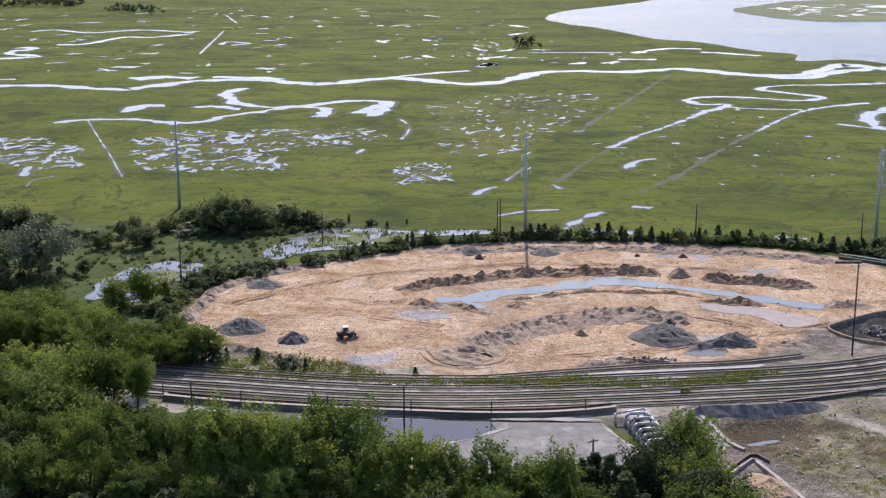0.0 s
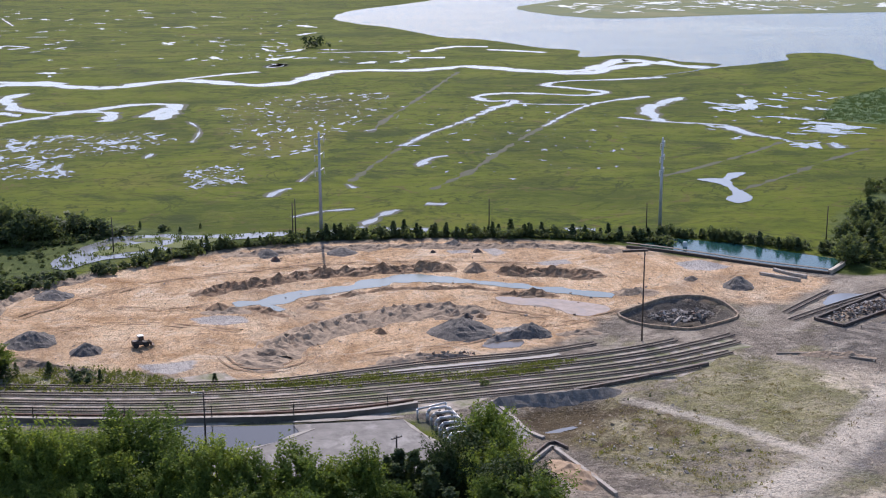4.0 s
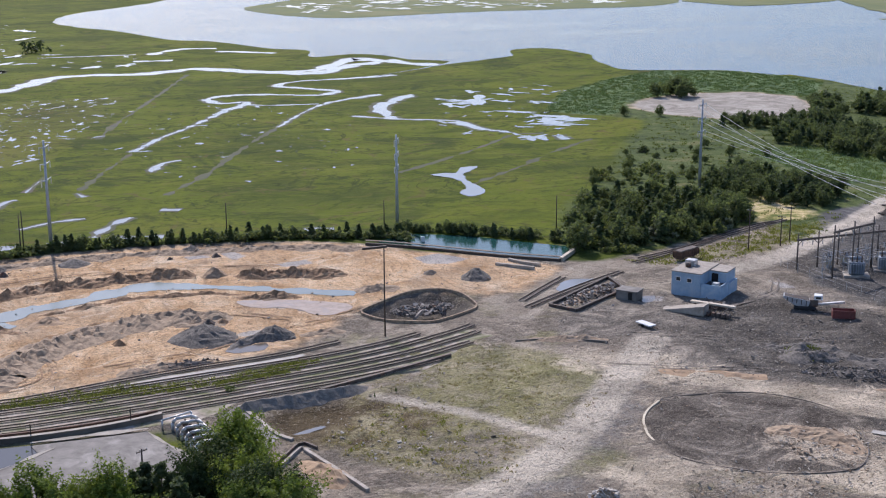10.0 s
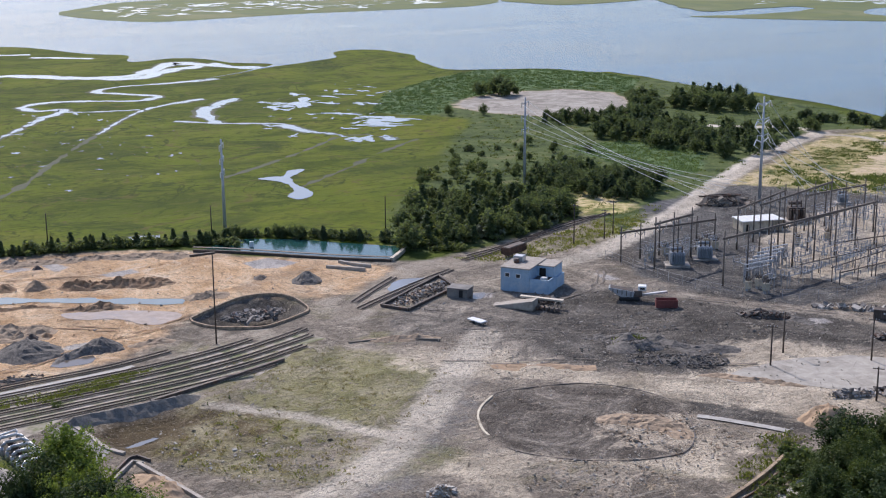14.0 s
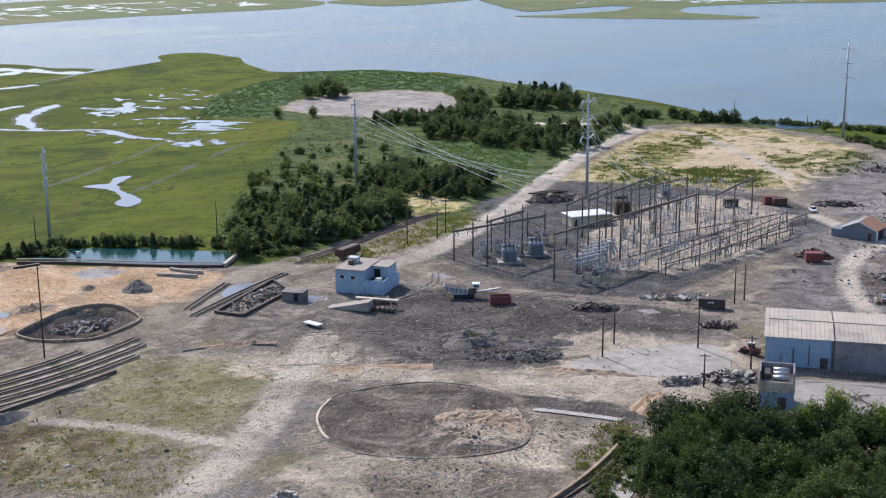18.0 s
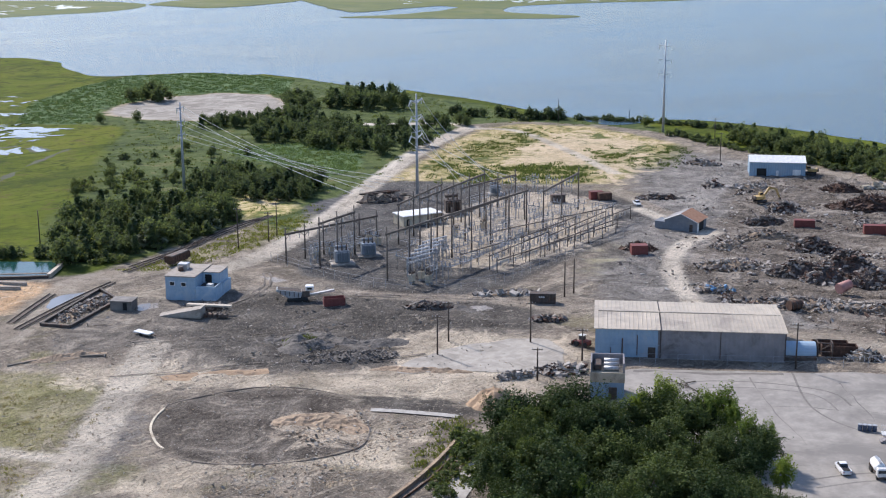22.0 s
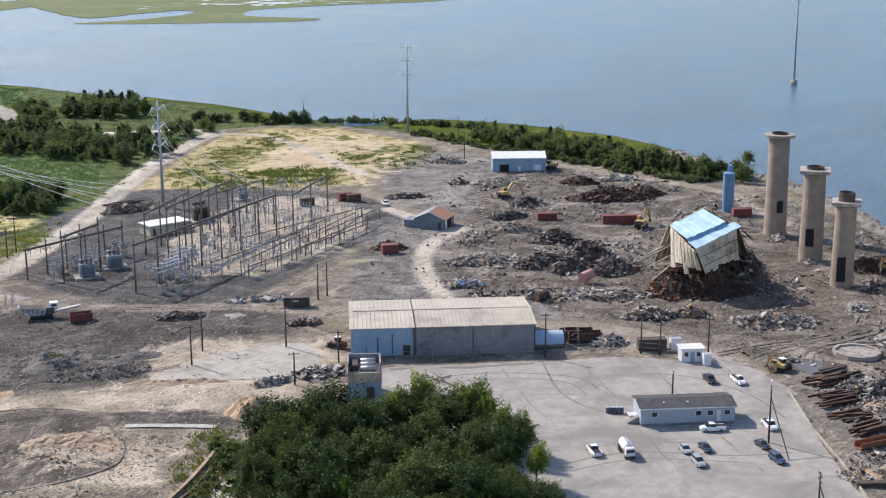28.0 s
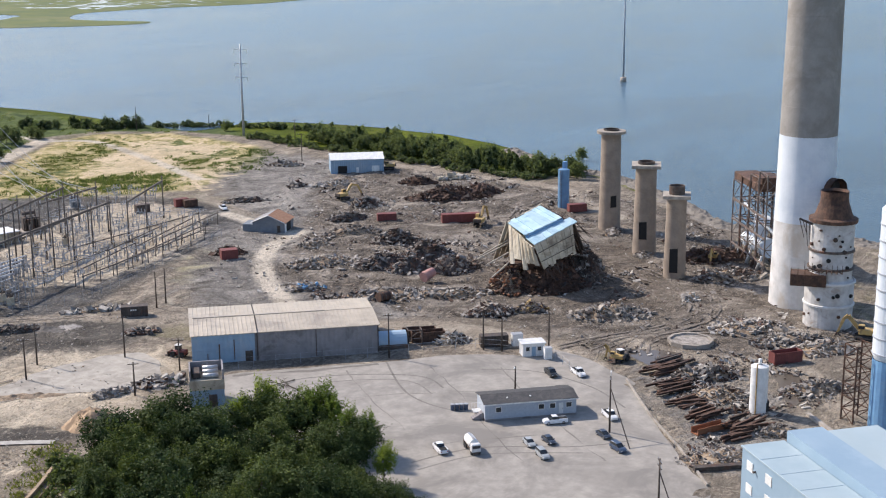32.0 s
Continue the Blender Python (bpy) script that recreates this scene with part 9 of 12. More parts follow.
one("ladder_pipe", lambda b: [tube(b, (-3.7, -1.0, bz - 8), (-3.7, -1.0, bz + 22), 0.25, 0.25, 8), tube(b, (-3.7, -1, bz + 22), (-2.6, -1, bz + 25), 0.25, 0.25, 8)], M_STEEL, rs)
for k in range(5):
    one("brace", lambda b: [tube(b, (-3.6 + 7.2 * (k % 2), -3.4, bz * k / 5), (3.6 - 7.2 * (k % 2), -3.4, bz * (k + 1) / 5), 0.12, 0.12, 5), tube(b, (-3.6, -3.4, bz * (k + 1) / 5), (3.6, -3.4, bz * (k + 1) / 5), 0.12, 0.12, 5)], M_GALV, rs)
for s in (-3.6, 3.6):
    one("leg", lambda b: tube(b, (s, -3.4, -0.5), (s, -3.4, bz + 0.5), 0.2, 0.2, 6), M_GALV, rs)


def lattice(b, x0, y0, x1, y1, z0, z1, n, r=0.12):
    cs = ((x0, y0), (x1, y0), (x1, y1), (x0, y1))
    for x, y in cs:
        tube(b, (x, y, z0), (x, y, z1), r * 1.5, r * 1.5, 6)
    for k in range(n):
        a, c = z0 + (z1 - z0) * k / n, z0 + (z1 - z0) * (k + 1) / n
        for i in range(4):
            p, q = cs[i], cs[(i + 1) % 4]
            tube(b, (*p, c), (*q, c), r, r, 5)
            tube(b, (*(p if k % 2 else q), a), (*(q if k % 2 else p), c), r * 0.8, r * 0.8, 5)


lt = thing("lattice_tower", 243.8, 50.6, 0, -35, "rusty brown steel lattice tower", "tower")
one("frame", lambda b: lattice(b, -2.0, -1.6, 2.0, 1.6, -0.3, 14.8, 6), M_RUST, lt)

# rusty pipe rack behind the great chimney
pr = thing("pipe_rack", 359.8, 112.1, 0, -144, "rusty steel pipe rack with a dark hopper on top", "steel frame")
pl, ph, ph2 = 27.4, 20.6, 28.5
M_OLDSTEEL = surface("weathered_steel", (0.11, 0.09, 0.08), (0.2, 0.165, 0.145), 1.0, 0.7, 0.2, 0.1, (0.13, 0.07, 0.045), 0.4, 0.42)
for k in range(4):
    x0 = pl * k / 4.0
    top = ph + (ph2 - ph) * k / 4
    corners = ((x0 + 0.3, 0.0), (x0 + pl / 4 - 0.3, 0.0), (x0 + pl / 4 - 0.3, 6.5), (x0 + 0.3, 6.5))
    mat = M_OLDSTEEL if k != 1 else M_RUST
    for c, (u, v) in enumerate(corners):
        u2, v2 = corners[(c + 1) % 4]
        one("post", lambda b: tube(b, (u, v, -0.4), (u, v, top), 0.2, 0.2, 6), mat, pr)
        for e in range(4):
            z0, z1 = top * e / 4, top * (e + 1) / 4
            one("beam", lambda b: tube(b, (u, v, z1), (u2, v2, z1), 0.13, 0.13, 5), mat, pr)
            one("brace", lambda b: tube(b, (u, v, z0) if e % 2 else (u2, v2, z0), (u2, v2, z1) if e % 2 else (u, v, z1), 0.1, 0.1, 5), mat, pr)
for y in (-0.2, 6.4):
    for z in (ph * 0.12, ph * 0.45, ph * 0.72):
        one("deck_beam", lambda b: box(b, 0, y, z, pl, y + 0.3, z + 0.5), M_OLDSTEEL, pr)
one("hopper", lambda b: box(b, -0.3, 0.2, ph, pl * 0.72, 6.8, ph + 2.2, 0.2), M_RUST, pr, "dark rusty hopper box")
one("hopper_lid", lambda b: box(b, pl * 0.45, 1.0, ph + 2.2, pl * 0.74, 6.0, ph + 4.0, 0.15), M_RUST, pr)
one("white_pipe", lambda b: tube(b, (1.0, 3.2, ph * 0.66), (pl * 0.95, 3.2, ph * 0.5), 0.5, 0.5, 10), M_WHITE, pr, "white sloping pipe")
one("white_duct", lambda b: [tube(b, (3.0, 3.4, ph * 0.2), (pl * 0.8, 3.4, ph * 0.28), 2.0, 2.6, 14), tube(b, (pl * 0.5, 3.4, ph * 0.25), (pl * 0.55, 3.4, ph * 0.62), 1.6, 2.2, 14)], M_PALE, pr, "grey-white bulging duct")
for k in range(5):
    one("pipe_bend", lambda b: tube(b, (pl * (0.25 + 0.15 * k), -0.6, 0.2), (pl * (0.25 + 0.15 * k), 0.8, ph * 0.2), 0.5, 0.4, 8), M_RUST if k % 2 else M_SILVER, pr)
one("ladder_cage", lambda b: [tube(b, (pl * 0.95 + 0.9 * math.cos(k), 4.0 + 0.9 * math.sin(k), ph2 - 2), (pl * 0.95 + 1.8 * math.cos(k), 4.0 + 1.1 * math.sin(k), ph2 + 4.5), 0.09, 0.09, 4) for k in range(6)] + [lathe(b, [(1.3, ph2 + z), (1.4, ph2 + z + 0.2)], 12, (pl * 0.95, 4.0, 0)) for z in (0, 1.5, 3.0, 4.3)], M_STEEL, pr)

# ---------------------------------------------------------------- collapsed boiler house
col = thing("collapsed_building", 303, 144, 0, 0, "toppled boiler house with pale blue roof and torn cream cladding", "building")
# roof corners: front, right, left and top; then the lower corners of the walls
FC, RC, LC, TC = Vector((292.9, 141.2, 12.5)), Vector((306.3, 135.6, 16.5)), Vector((300.8, 153.1, 15.5)), Vector((311.8, 148.0, 19.0))
FB, RB, LB = Vector((294.8, 139.2, 6.0)), Vector((304.9, 135.2, 8.2)), Vector((292.6, 147.6, 5.6))
O = Vector((303, 144, 0))


def slabs(b, p00, p10, p11, p01, n, thick, gap=0.06, jag=0.0, seed=0, only=None):
    """A quadrilateral split into n strips along its first side, each a slab of its own edges."""
    rg = random.Random(seed)
    up = (p10 - p00).cross(p01 - p00).normalized() * thick
    for i in range(n):
        f0, f1 = i / n, (i + 1 - gap) / n
        a, c = p00.lerp(p10, f0), p00.lerp(p10, f1)
        d, e = p01.lerp(p11, f0), p01.lerp(p11, f1)
        k = 1 - rg.random() * jag
        d, e = a.lerp(d, k), c.lerp(e, k)
        off = up * rg.uniform(-0.4, 0.4)
        if only is not None and i != only:
            continue
        vs = [b.verts.new(v - O + off) for v in (a, c, e, d)] + [b.verts.new(v - O + up + off) for v in (a, c, e, d)]
        for f in ((3, 2, 1, 0), (4, 5, 6, 7), (0, 1, 5, 4), (1, 2, 6, 5), (2, 3, 7, 6), (3, 0, 4, 7)):
            b.faces.new([vs[k2] for k2 in f])
    bmesh.ops.recalc_face_normals(b, faces=b.faces[:])


def panels(name, mat, label, n, p00, p10, p11, p01, thick, gap, jag, seed):
    for i in range(n):
        one(name, lambda b: slabs(b, p00, p10, p11, p01, n, thick, gap, jag, seed, i), mat, col, label)


M_TOPPLED = surface("faded_sky_blue_roof", (0.36, 0.53, 0.62), (0.47, 0.63, 0.7), 0.4, 0.55, 0.0, 0.1, (0.27, 0.43, 0.54), 0.25, 0.4)
S0, S1 = FC.lerp(LC, 0.3), RC.lerp(TC, 0.22)
step_up = Vector((-0.25, 0.1, 0.7))
panels("roof_sheet", M_TOPPLED, "pale blue roof sheets", 7, FC, RC, S1, S0, 0.25, 0.015, 0.0, 1)
panels("roof_sheet", M_TOPPLED, "torn pale blue roof sheets", 8, S0 + step_up, S1.lerp(S0, 0.16) + step_up, TC.lerp(LC, 0.12), LC, 0.25, 0.015, 0.1, 2)
one("roof_step", lambda b: slabs(b, S0, S1.lerp(S0, 0.1), S1.lerp(S0, 0.1) + step_up, S0 + step_up, 1, 0.2), M_BRIGHT_BLUE, col)
panels("wall_panel", M_CREAM, "torn cream wall panels", 13, FC, RC.lerp(FC, 0.12), RB, FB, 0.22, 0.05, 0.16, 3)
for f in (0.3, 0.64):
    one("wall_seam", lambda b: slabs(b, FC.lerp(FB, f) + Vector((-0.1, -0.25, 0)), RC.lerp(RB, f) + Vector((-0.6, -0.25, 0)), RC.lerp(RB, f + 0.02) + Vector((-0.6, -0.25, 0)), FC.lerp(FB, f + 0.02) + Vector((-0.1, -0.25, 0)), 1, 0.1), M_STEEL, col)
panels("end_rib", M_CREAM, "splintered cream end panels", 7, FC + Vector((0, 0.3, -0.3)), LC + Vector((0.3, -0.6, -0.3)), LB, FB + Vector((-0.6, 0.6, 0.2)), 0.35, 0.16, 0.3, 5)
panels("back_panel", M_CREAM, "", 8, LC, TC, TC + Vector((2.0, 3.0, -13)), LC + Vector((-2.0, 3.0, -10.5)), 0.25, 0.1, 0.2, 4)
panels("steel_panel", M_STEEL, "dark exposed steel end", 8, RC + Vector((-0.6, 0.4, -0.2)), TC + Vector((0, 0, -0.4)), TC + Vector((5, -3, -13)), RC + Vector((4.5, -1.5, -11)), 0.3, 0.3, 0.35, 6)
one("under_frame", lambda b: slabs(b, FB + Vector((0.6, 0.8, 0.4)), RB + Vector((0.4, 0.9, 0.2)), RB + Vector((6, 10, 0)), LB + Vector((2, 3, 0.5)), 5, 0.4, 0.3), M_RUST, col, "rusty floor frame")
rg = random.Random(8)
for k in range(46):
    a = RC.lerp(TC, rg.random()) + Vector((rg.uniform(-1, 2), 0, -rg.random() * 7))
    c = a + Vector((rg.uniform(0.5, 5), rg.uniform(-4.5, 2), rg.uniform(-7, 1.2)))
    one("torn_beam", lambda b: tube(b, a - O, c - O, 0.15, 0.07, 5), M_STEEL if k % 3 else M_RUST, col)
for k in range(22):
    a = FB.lerp(RB, rg.random()) + Vector((0, 0.5, rg.uniform(-0.5, 0.4)))
    c = a + Vector((rg.uniform(-2, 2.5), rg.uniform(-2.4, 0.4), rg.uniform(-5, -1.5)))
    one("torn_beam", lambda b: tube(b, a - O, c - O, 0.14, 0.08, 5), M_RUST if k % 2 else M_STEEL, col)
for (ax, ay, az_), (cx, cy, cz) in (((302.9, 152.5, 11.0), (292.6, 156.6, 8.0)), ((300.5, 152.0, 10.4), (291.6, 156.6, 7.4)), ((299.0, 150.0, 9.0), (290.6, 153.4, 6.6)), ((297.0, 149.0, 7.4), (289.0, 151.0, 4.0))):
    one("fallen_girder", lambda b: tube(b, Vector((ax, ay, az_)) - O, Vector((cx, cy, cz)) - O, 0.24, 0.2, 6), M_ROOF_TAN, col, "pale fallen girder")
for k in range(9):
    p, q = LC.lerp(TC, k / 8), TC.lerp(RC, k / 8)
    one("roof_stub", lambda b: tube(b, (q if k > 3 else p) - O, (q if k > 3 else p) - O + Vector((rg.uniform(-0.4, 1.2), rg.uniform(-0.3, 0.8), rg.uniform(0.2, 1.1))), 0.12, 0.06, 5), M_STEEL, col)

# ---------------------------------------------------------------- poles, towers and wires
def utility_pole(x, y, h, arms=1, lamp=False, turn=0.0, guy=None, label="weathered timber utility pole"):
    p = thing("utility_pole", x, y, 0, turn, label, "pole", "utility poles")
    one("shaft", lambda b: tube(b, (0, 0, -0.5), (0, 0, h), 0.2, 0.13, 8), M_POLE, p)
    for k in range(arms):
        ar = one("crossarm", lambda b: box(b, -1.1, -0.08, h - 0.5 - 0.9 * k, 1.1, 0.08, h - 0.36 - 0.9 * k), M_POLE, p)
        for s in (-1.0, -0.4, 0.4, 1.0):
            one("insulator", lambda b: tube(b, (s, 0, h - 0.36 - 0.9 * k), (s, 0, h - 0.1 - 0.9 * k), 0.06, 0.04, 6), M_GALV, ar)
    if lamp:
        one("lamp_arm", lambda b: tube(b, (0, 0, h - 0.2), (1.6, 0, h + 0.3), 0.05, 0.05, 5), M_GALV, p)
        one("lamp_head", lambda b: box(b, 1.5, -0.15, h + 0.2, 2.2, 0.15, h + 0.36, 0.04), M_WHITE, p)
    if guy:
        one("guy_pole", lambda b: tube(b, (guy[0], guy[1], -0.2), (0, 0, h * 0.8), 0.12, 0.1, 6), M_POLE, p)
    return p


for x, y, h in ((-35.3, 379.2, 10.1), (-68.5, 337.3, 12.8), (16.7, 391.2, 11.0), (75.3, 391.6, 8.8), (121.5, 380.7, 8.1), (169.7, 360.3, 9.8), (15.7, 387.0, 10.7), (450.7, 415.3, 10.9), (481.0, 398.8, 4.2)):
    utility_pole(x, y, h, 0, False, 0, None, "thin weathered timber pole in the marsh edge")
for x, y, h in ((207.8, 314.5, 11.9), (219.4, 316.0, 8.8), (225.0, 319.7, 10.2), (185.2, 205.0, 8.8), (193.8, 210.8, 8.9), (206.0, 197.2, 9.3), (188.9, 178.8, 6.9),
                (233.3, 146.9, 9.8), (247.6, 131.5, 8.3), (248.9, 127.6, 7.1), (253.5, 118.5, 8.8), (454.4, 330.8, 10.3), (421.5, 303.9, 10.9), (205.1, 181.1, 6.9), (-49.1, 245.7, 5.5)):
    utility_pole(x, y, h, 1, False, -49)
for x, y, h in ((227.7, 113.7, 5.0), (191.9, 131.5, 5.3), (-7.3, 226.2, 11.2)):
    utility_pole(x, y, h, 0, True, 200, None, "timber lamp pole with a small white lamp")
utility_pole(215.8, 88.4, 10.8, 1, True, 20, (-7.5, -4.0), "timber pole with a leaning guy pole on the parking lot")
utility_pole(184.2, 67.0, 10.7, 2, False, 35, (-4.5, -2.5), "timber pole with crossarms beside the parking lot")
utility_pole(24.6, 208.8, 7.9, 1, False, 30, None, "timber pole among the cedars")
for x, y, h in ((238.6, 216.9, 9.0), (243.0, 217.8, 8.7)):
    utility_pole(x, y, h, 0, False, 0, None, "one leg of a timber double pole")
pc = utility_pole(87.9, 275.9, 20.6, 0, False, 0, None, "very tall dark mast beside the rails")
one("mast_head", lambda b: box(b, -5.0, -0.3, 20.6 - 0.2, 0.6, 0.3, 20.6 + 0.3), M_STEEL, pc, "dark horizontal head")


def monopole(x, y, h, turn, arms, label):
    """A tapered steel transmission pole. arms: how many pairs of davit arms."""
    p = thing("transmission_pole", x, y, 0, turn, label, "transmission tower", "transmission poles")
    one("shaft", lambda b: tube(b, (0, 0, -0.5), (0, 0, h), 0.58, 0.25, 12), M_GALV, p, "galvanised steel shaft")
    for k in range(arms):
        z = h * (0.93 - 0.15 * k)
        for s in (-1, 1):
            ar = one("arm", lambda b: tube(b, (0, 0, z), (3.0 * s, 0, z + 0.5), 0.2, 0.12, 6), M_GALV, p)
            one("insulator", lambda b: tube(b, (3.0 * s, 0, z + 0.5), (3.0 * s, 0, z - 1.3), 0.14, 0.14, 6), M_WIRE, ar, "pale insulator string")
    return p


MARSH_TOWERS = ((-86.6, 430.2, 29.0), (24.1, 388.1, 31.3), (127.1, 384.9, 27.2))
for x, y, h in MARSH_TOWERS:
    monopole(x, y, h, 60, 3, "tall grey steel transmission pole in the marsh")
T_PEN = (241.8, 398.0, 30.7)
T_SUB = (292.1, 332.9, 35.0)
monopole(*T_PEN, 35, 3, "tall grey steel transmission pole among trees")
tf = monopole(*T_SUB, 15, 3, "tall grey steel transmission pole with curved white arms")
for k in range(3):
    for s in (-1, 1):
        z = T_SUB[2] * (0.93 - 0.17 * k)
        one("white_arm", lambda b: [tube(b, (s * 0.4, 0, z - 0.6), (s * 3.4, 0, z + 0.6), 0.2, 0.16, 6), tube(b, (s * 3.4, 0, z + 0.6), (s * 4.6, 0, z - 1.2), 0.2, 0.2, 6)], M_WIRE, tf, "curved white arm")
monopole(461.8, 363.7, 39.7, 100, 3, "tall grey steel transmission pole by the shore")
rv = monopole(717.5, 290.7, 73.8, 100, 3, "tall grey steel transmission pole standing in the river")
one("pier", lambda b: tube(b, (0, 0, -0.5), (0, 0, 2.5), 1.8, 1.8, 14), M_CONC, rv, "concrete pier in the water")


def wire(p0, p1, sag, r=0.07):
    w = bmesh.new()
    p0, p1 = Vector(p0), Vector(p1)
    pts = [p0.lerp(p1, i / 14) - Vector((0, 0, sag * 4 * (i / 14) * (1 - i / 14))) for i in range(15)]
    d = (p1 - p0).normalized()
    u = Vector((-d.y, d.x, 0)).normalized()
    prev = None
    for q in pts:
        ring = [w.verts.new(q + u * (r * math.cos(k * 1.2566)) + Vector((0, 0, r * math.sin(k * 1.2566)))) for k in range(5)]
        if prev:
            for k in range(5):
                w.faces.new((prev[k], ring[k], ring[(k + 1) % 5], prev[(k + 1) % 5]))
        prev = ring
    return tagged(part("power_line", w, M_WIRE), "bright sagging overhead power line", "power line", "power lines")


LAND = Vector((249.9, 313.9, 10.0))
LAND_END = Vector((277.4, 322.4, 10.0))
for k in range(3):
    for s in (-1, 1):
        z = T_PEN[2] * (0.93 - 0.15 * k)
        c, sn = math.cos(radians(35)) * 3.0 * s, math.sin(radians(35)) * 3.0 * s
        wire((T_PEN[0] + c, T_PEN[1] + sn, z), LAND.lerp(LAND_END, (k * 2 + (s + 1) / 2) / 5), 2.0)
BACK = Vector((278.5, 295.7, 10.5))
BACK_END = Vector((302.1, 296.8, 10.5))
for k in range(3):
    for s in (-1, 1):
        z = T_SUB[2] * (0.9 - 0.17 * k)
        c, sn = math.cos(radians(15)) * 4.5 * s, math.sin(radians(15)) * 4.5 * s
        wire((T_SUB[0] + c, T_SUB[1] + sn, z), BACK.lerp(BACK_END, (k + 3 * (s + 1) / 2) / 5), 1.5)
# ---------------------------------------------------------------- substation
def gantry(a, b, n, h, label="dark steel line gantry on tall posts"):
    """A row of n posts from plan point a to b with one long beam near their tops."""
    a, b = Vector((*a, 0)), Vector((*b, 0))
    d = b - a
    g = thing("gantry", a.x, a.y, 0, math.degrees(math.atan2(d.y, d.x)), label, "gantry", "substation gantries")
    ln = d.length
    mat = M_GANTRY
    for i in range(n):
        x = ln * i / (n - 1)
        one("post", lambda m: tube(m, (x, 0, -0.4), (x, 0, h + (1.6 if h > 6 else 0.4)), 0.26 if h > 6 else 0.15, 0.18 if h > 6 else 0.12, 7), mat, g)
    bm = bmesh.new()
    k = 0.17 if h > 6 else 0.09
    box(bm, -0.4, -k, h - 0.3 - k * 1.6, ln + 0.4, k, h - 0.3 + k * 1.6)
    if h > 6:
        for i in range(n - 1):
            x0, x1 = ln * i / (n - 1), ln * (i + 1) / (n - 1)
            tube(bm, (x0 + 0.2, 0, h - 1.6), (x0 + min(1.6, (x1 - x0) * 0.4), 0, h - 0.4), 0.09, 0.09, 5, False)
            tube(bm, (x1 - 0.2, 0, h - 1.6), (x1 - min(1.6, (x1 - x0) * 0.4), 0, h - 0.4), 0.09, 0.09, 5, False)
    part("beam", bm, mat, g)
    for i in range(max(2, int(ln / 3.2))):
        x = 1.5 + i * 3.2
        if x < ln:
            one("insulator", lambda m: tube(m, (x, 0, h - 0.8), (x, 0, h - 2.0), 0.12, 0.12, 6), M_SUBSTEEL, g, "grey hanging insulator")
    return g


def G2(*p):
    return p


for a, b, n, h in (
        (G2(208.7, 292.6), G2(241.4, 293.1), 6, 9.1 - 1), (G2(211.8, 281.4), G2(227.7, 286.3), 3, 13.9 - 1.5),
        (G2(216.3, 258.6), G2(282.7, 272.8), 8, 14.2 - 1.5), (G2(244.8, 287.4), G2(274.0, 300.8), 4, 13.4 - 1.5),
        (G2(277.3, 295.6), G2(304.6, 299.1), 4, 12.4 - 1.5), (G2(248.7, 272.5), G2(294.8, 285.3), 5, 10.2 - 1),
        (G2(288.0, 270.9), G2(317.9, 283.7), 3, 13.5 - 1.5), (G2(243.3, 276.3), G2(282.7, 290.9), 5, 16.8 - 1.5),
        (G2(270.9, 252.4), G2(306.6, 262.3), 4, 4.5), (G2(243.6, 248.6), G2(275.5, 257.0), 4, 4.0), (G2(262.1, 254.7), G2(292.2, 261.9), 4, 5.0), (G2(284.5, 254.8), G2(317.7, 261.8), 4, 4.0),
        (G2(243.5, 245.6), G2(299.8, 252.4), 9, 3.3), (G2(240.0, 256.0), G2(288.3, 262.0), 8, 3.6), (G2(265.6, 269.9), G2(316.7, 268.4), 8, 3.4), (G2(256.5, 247.6), G2(306.5, 257.4), 8, 3.0)):
    gantry(a, b, n, h, "dark steel line gantry on tall posts" if h > 6 else "low brown timber bus gantry")


def bus_support(kind):
    s = thing("bus_support" if kind else "disconnect_switch", 0, 0, 0, 0, ("grey steel busbar support with insulators", "grey steel switch frame with insulators")[kind == 0], "switchgear", "substation switchgear")
    w, h = (3.0, 2.9) if kind == 0 else (1.8, 3.4) if kind == 1 else (3.6, 2.4)
    for x in (-w / 2, w / 2):
        one("leg", lambda b: box(b, x - 0.06, -0.06, -0.3, x + 0.06, 0.06, h), M_SUBSTEEL, s)
    one("beam", lambda b: box(b, -w / 2 - 0.6, -0.12, h + 0.002, w / 2 + 0.6, 0.12, h + 0.2), M_SUBSTEEL, s)
    for x in (-w / 2 - 0.3, 0, w / 2 + 0.3):
        ins = one("insulator", lambda b: lathe(b, [(0.13, h + 0.2), (0.2, h + 0.4), (0.12, h + 0.5), (0.2, h + 0.7), (0.12, h + 0.8), (0.18, h + 1.0), (0.05, h + 1.3)], 8, (x, 0, 0)), M_SUBSTEEL, s, "grey ribbed insulator")
        if kind != 1:
            one("busbar", lambda b: tube(b, (x, -2.6, h + 1.35), (x, 2.6, h + 1.35), 0.06, 0.06, 6), M_SUBSTEEL, s, "grey tubular busbar")
    if kind == 0:
        one("brace", lambda b: tube(b, (-w / 2, 0, 0.4), (w / 2, 0, h - 0.3), 0.05, 0.05, 5), M_SUBSTEEL, s)
        one("control_box", lambda b: box(b, -w / 2 - 0.35, -0.3, 0.8, -w / 2 + 0.2, -0.1, 1.7), M_SUBSTEEL, s)
    return s


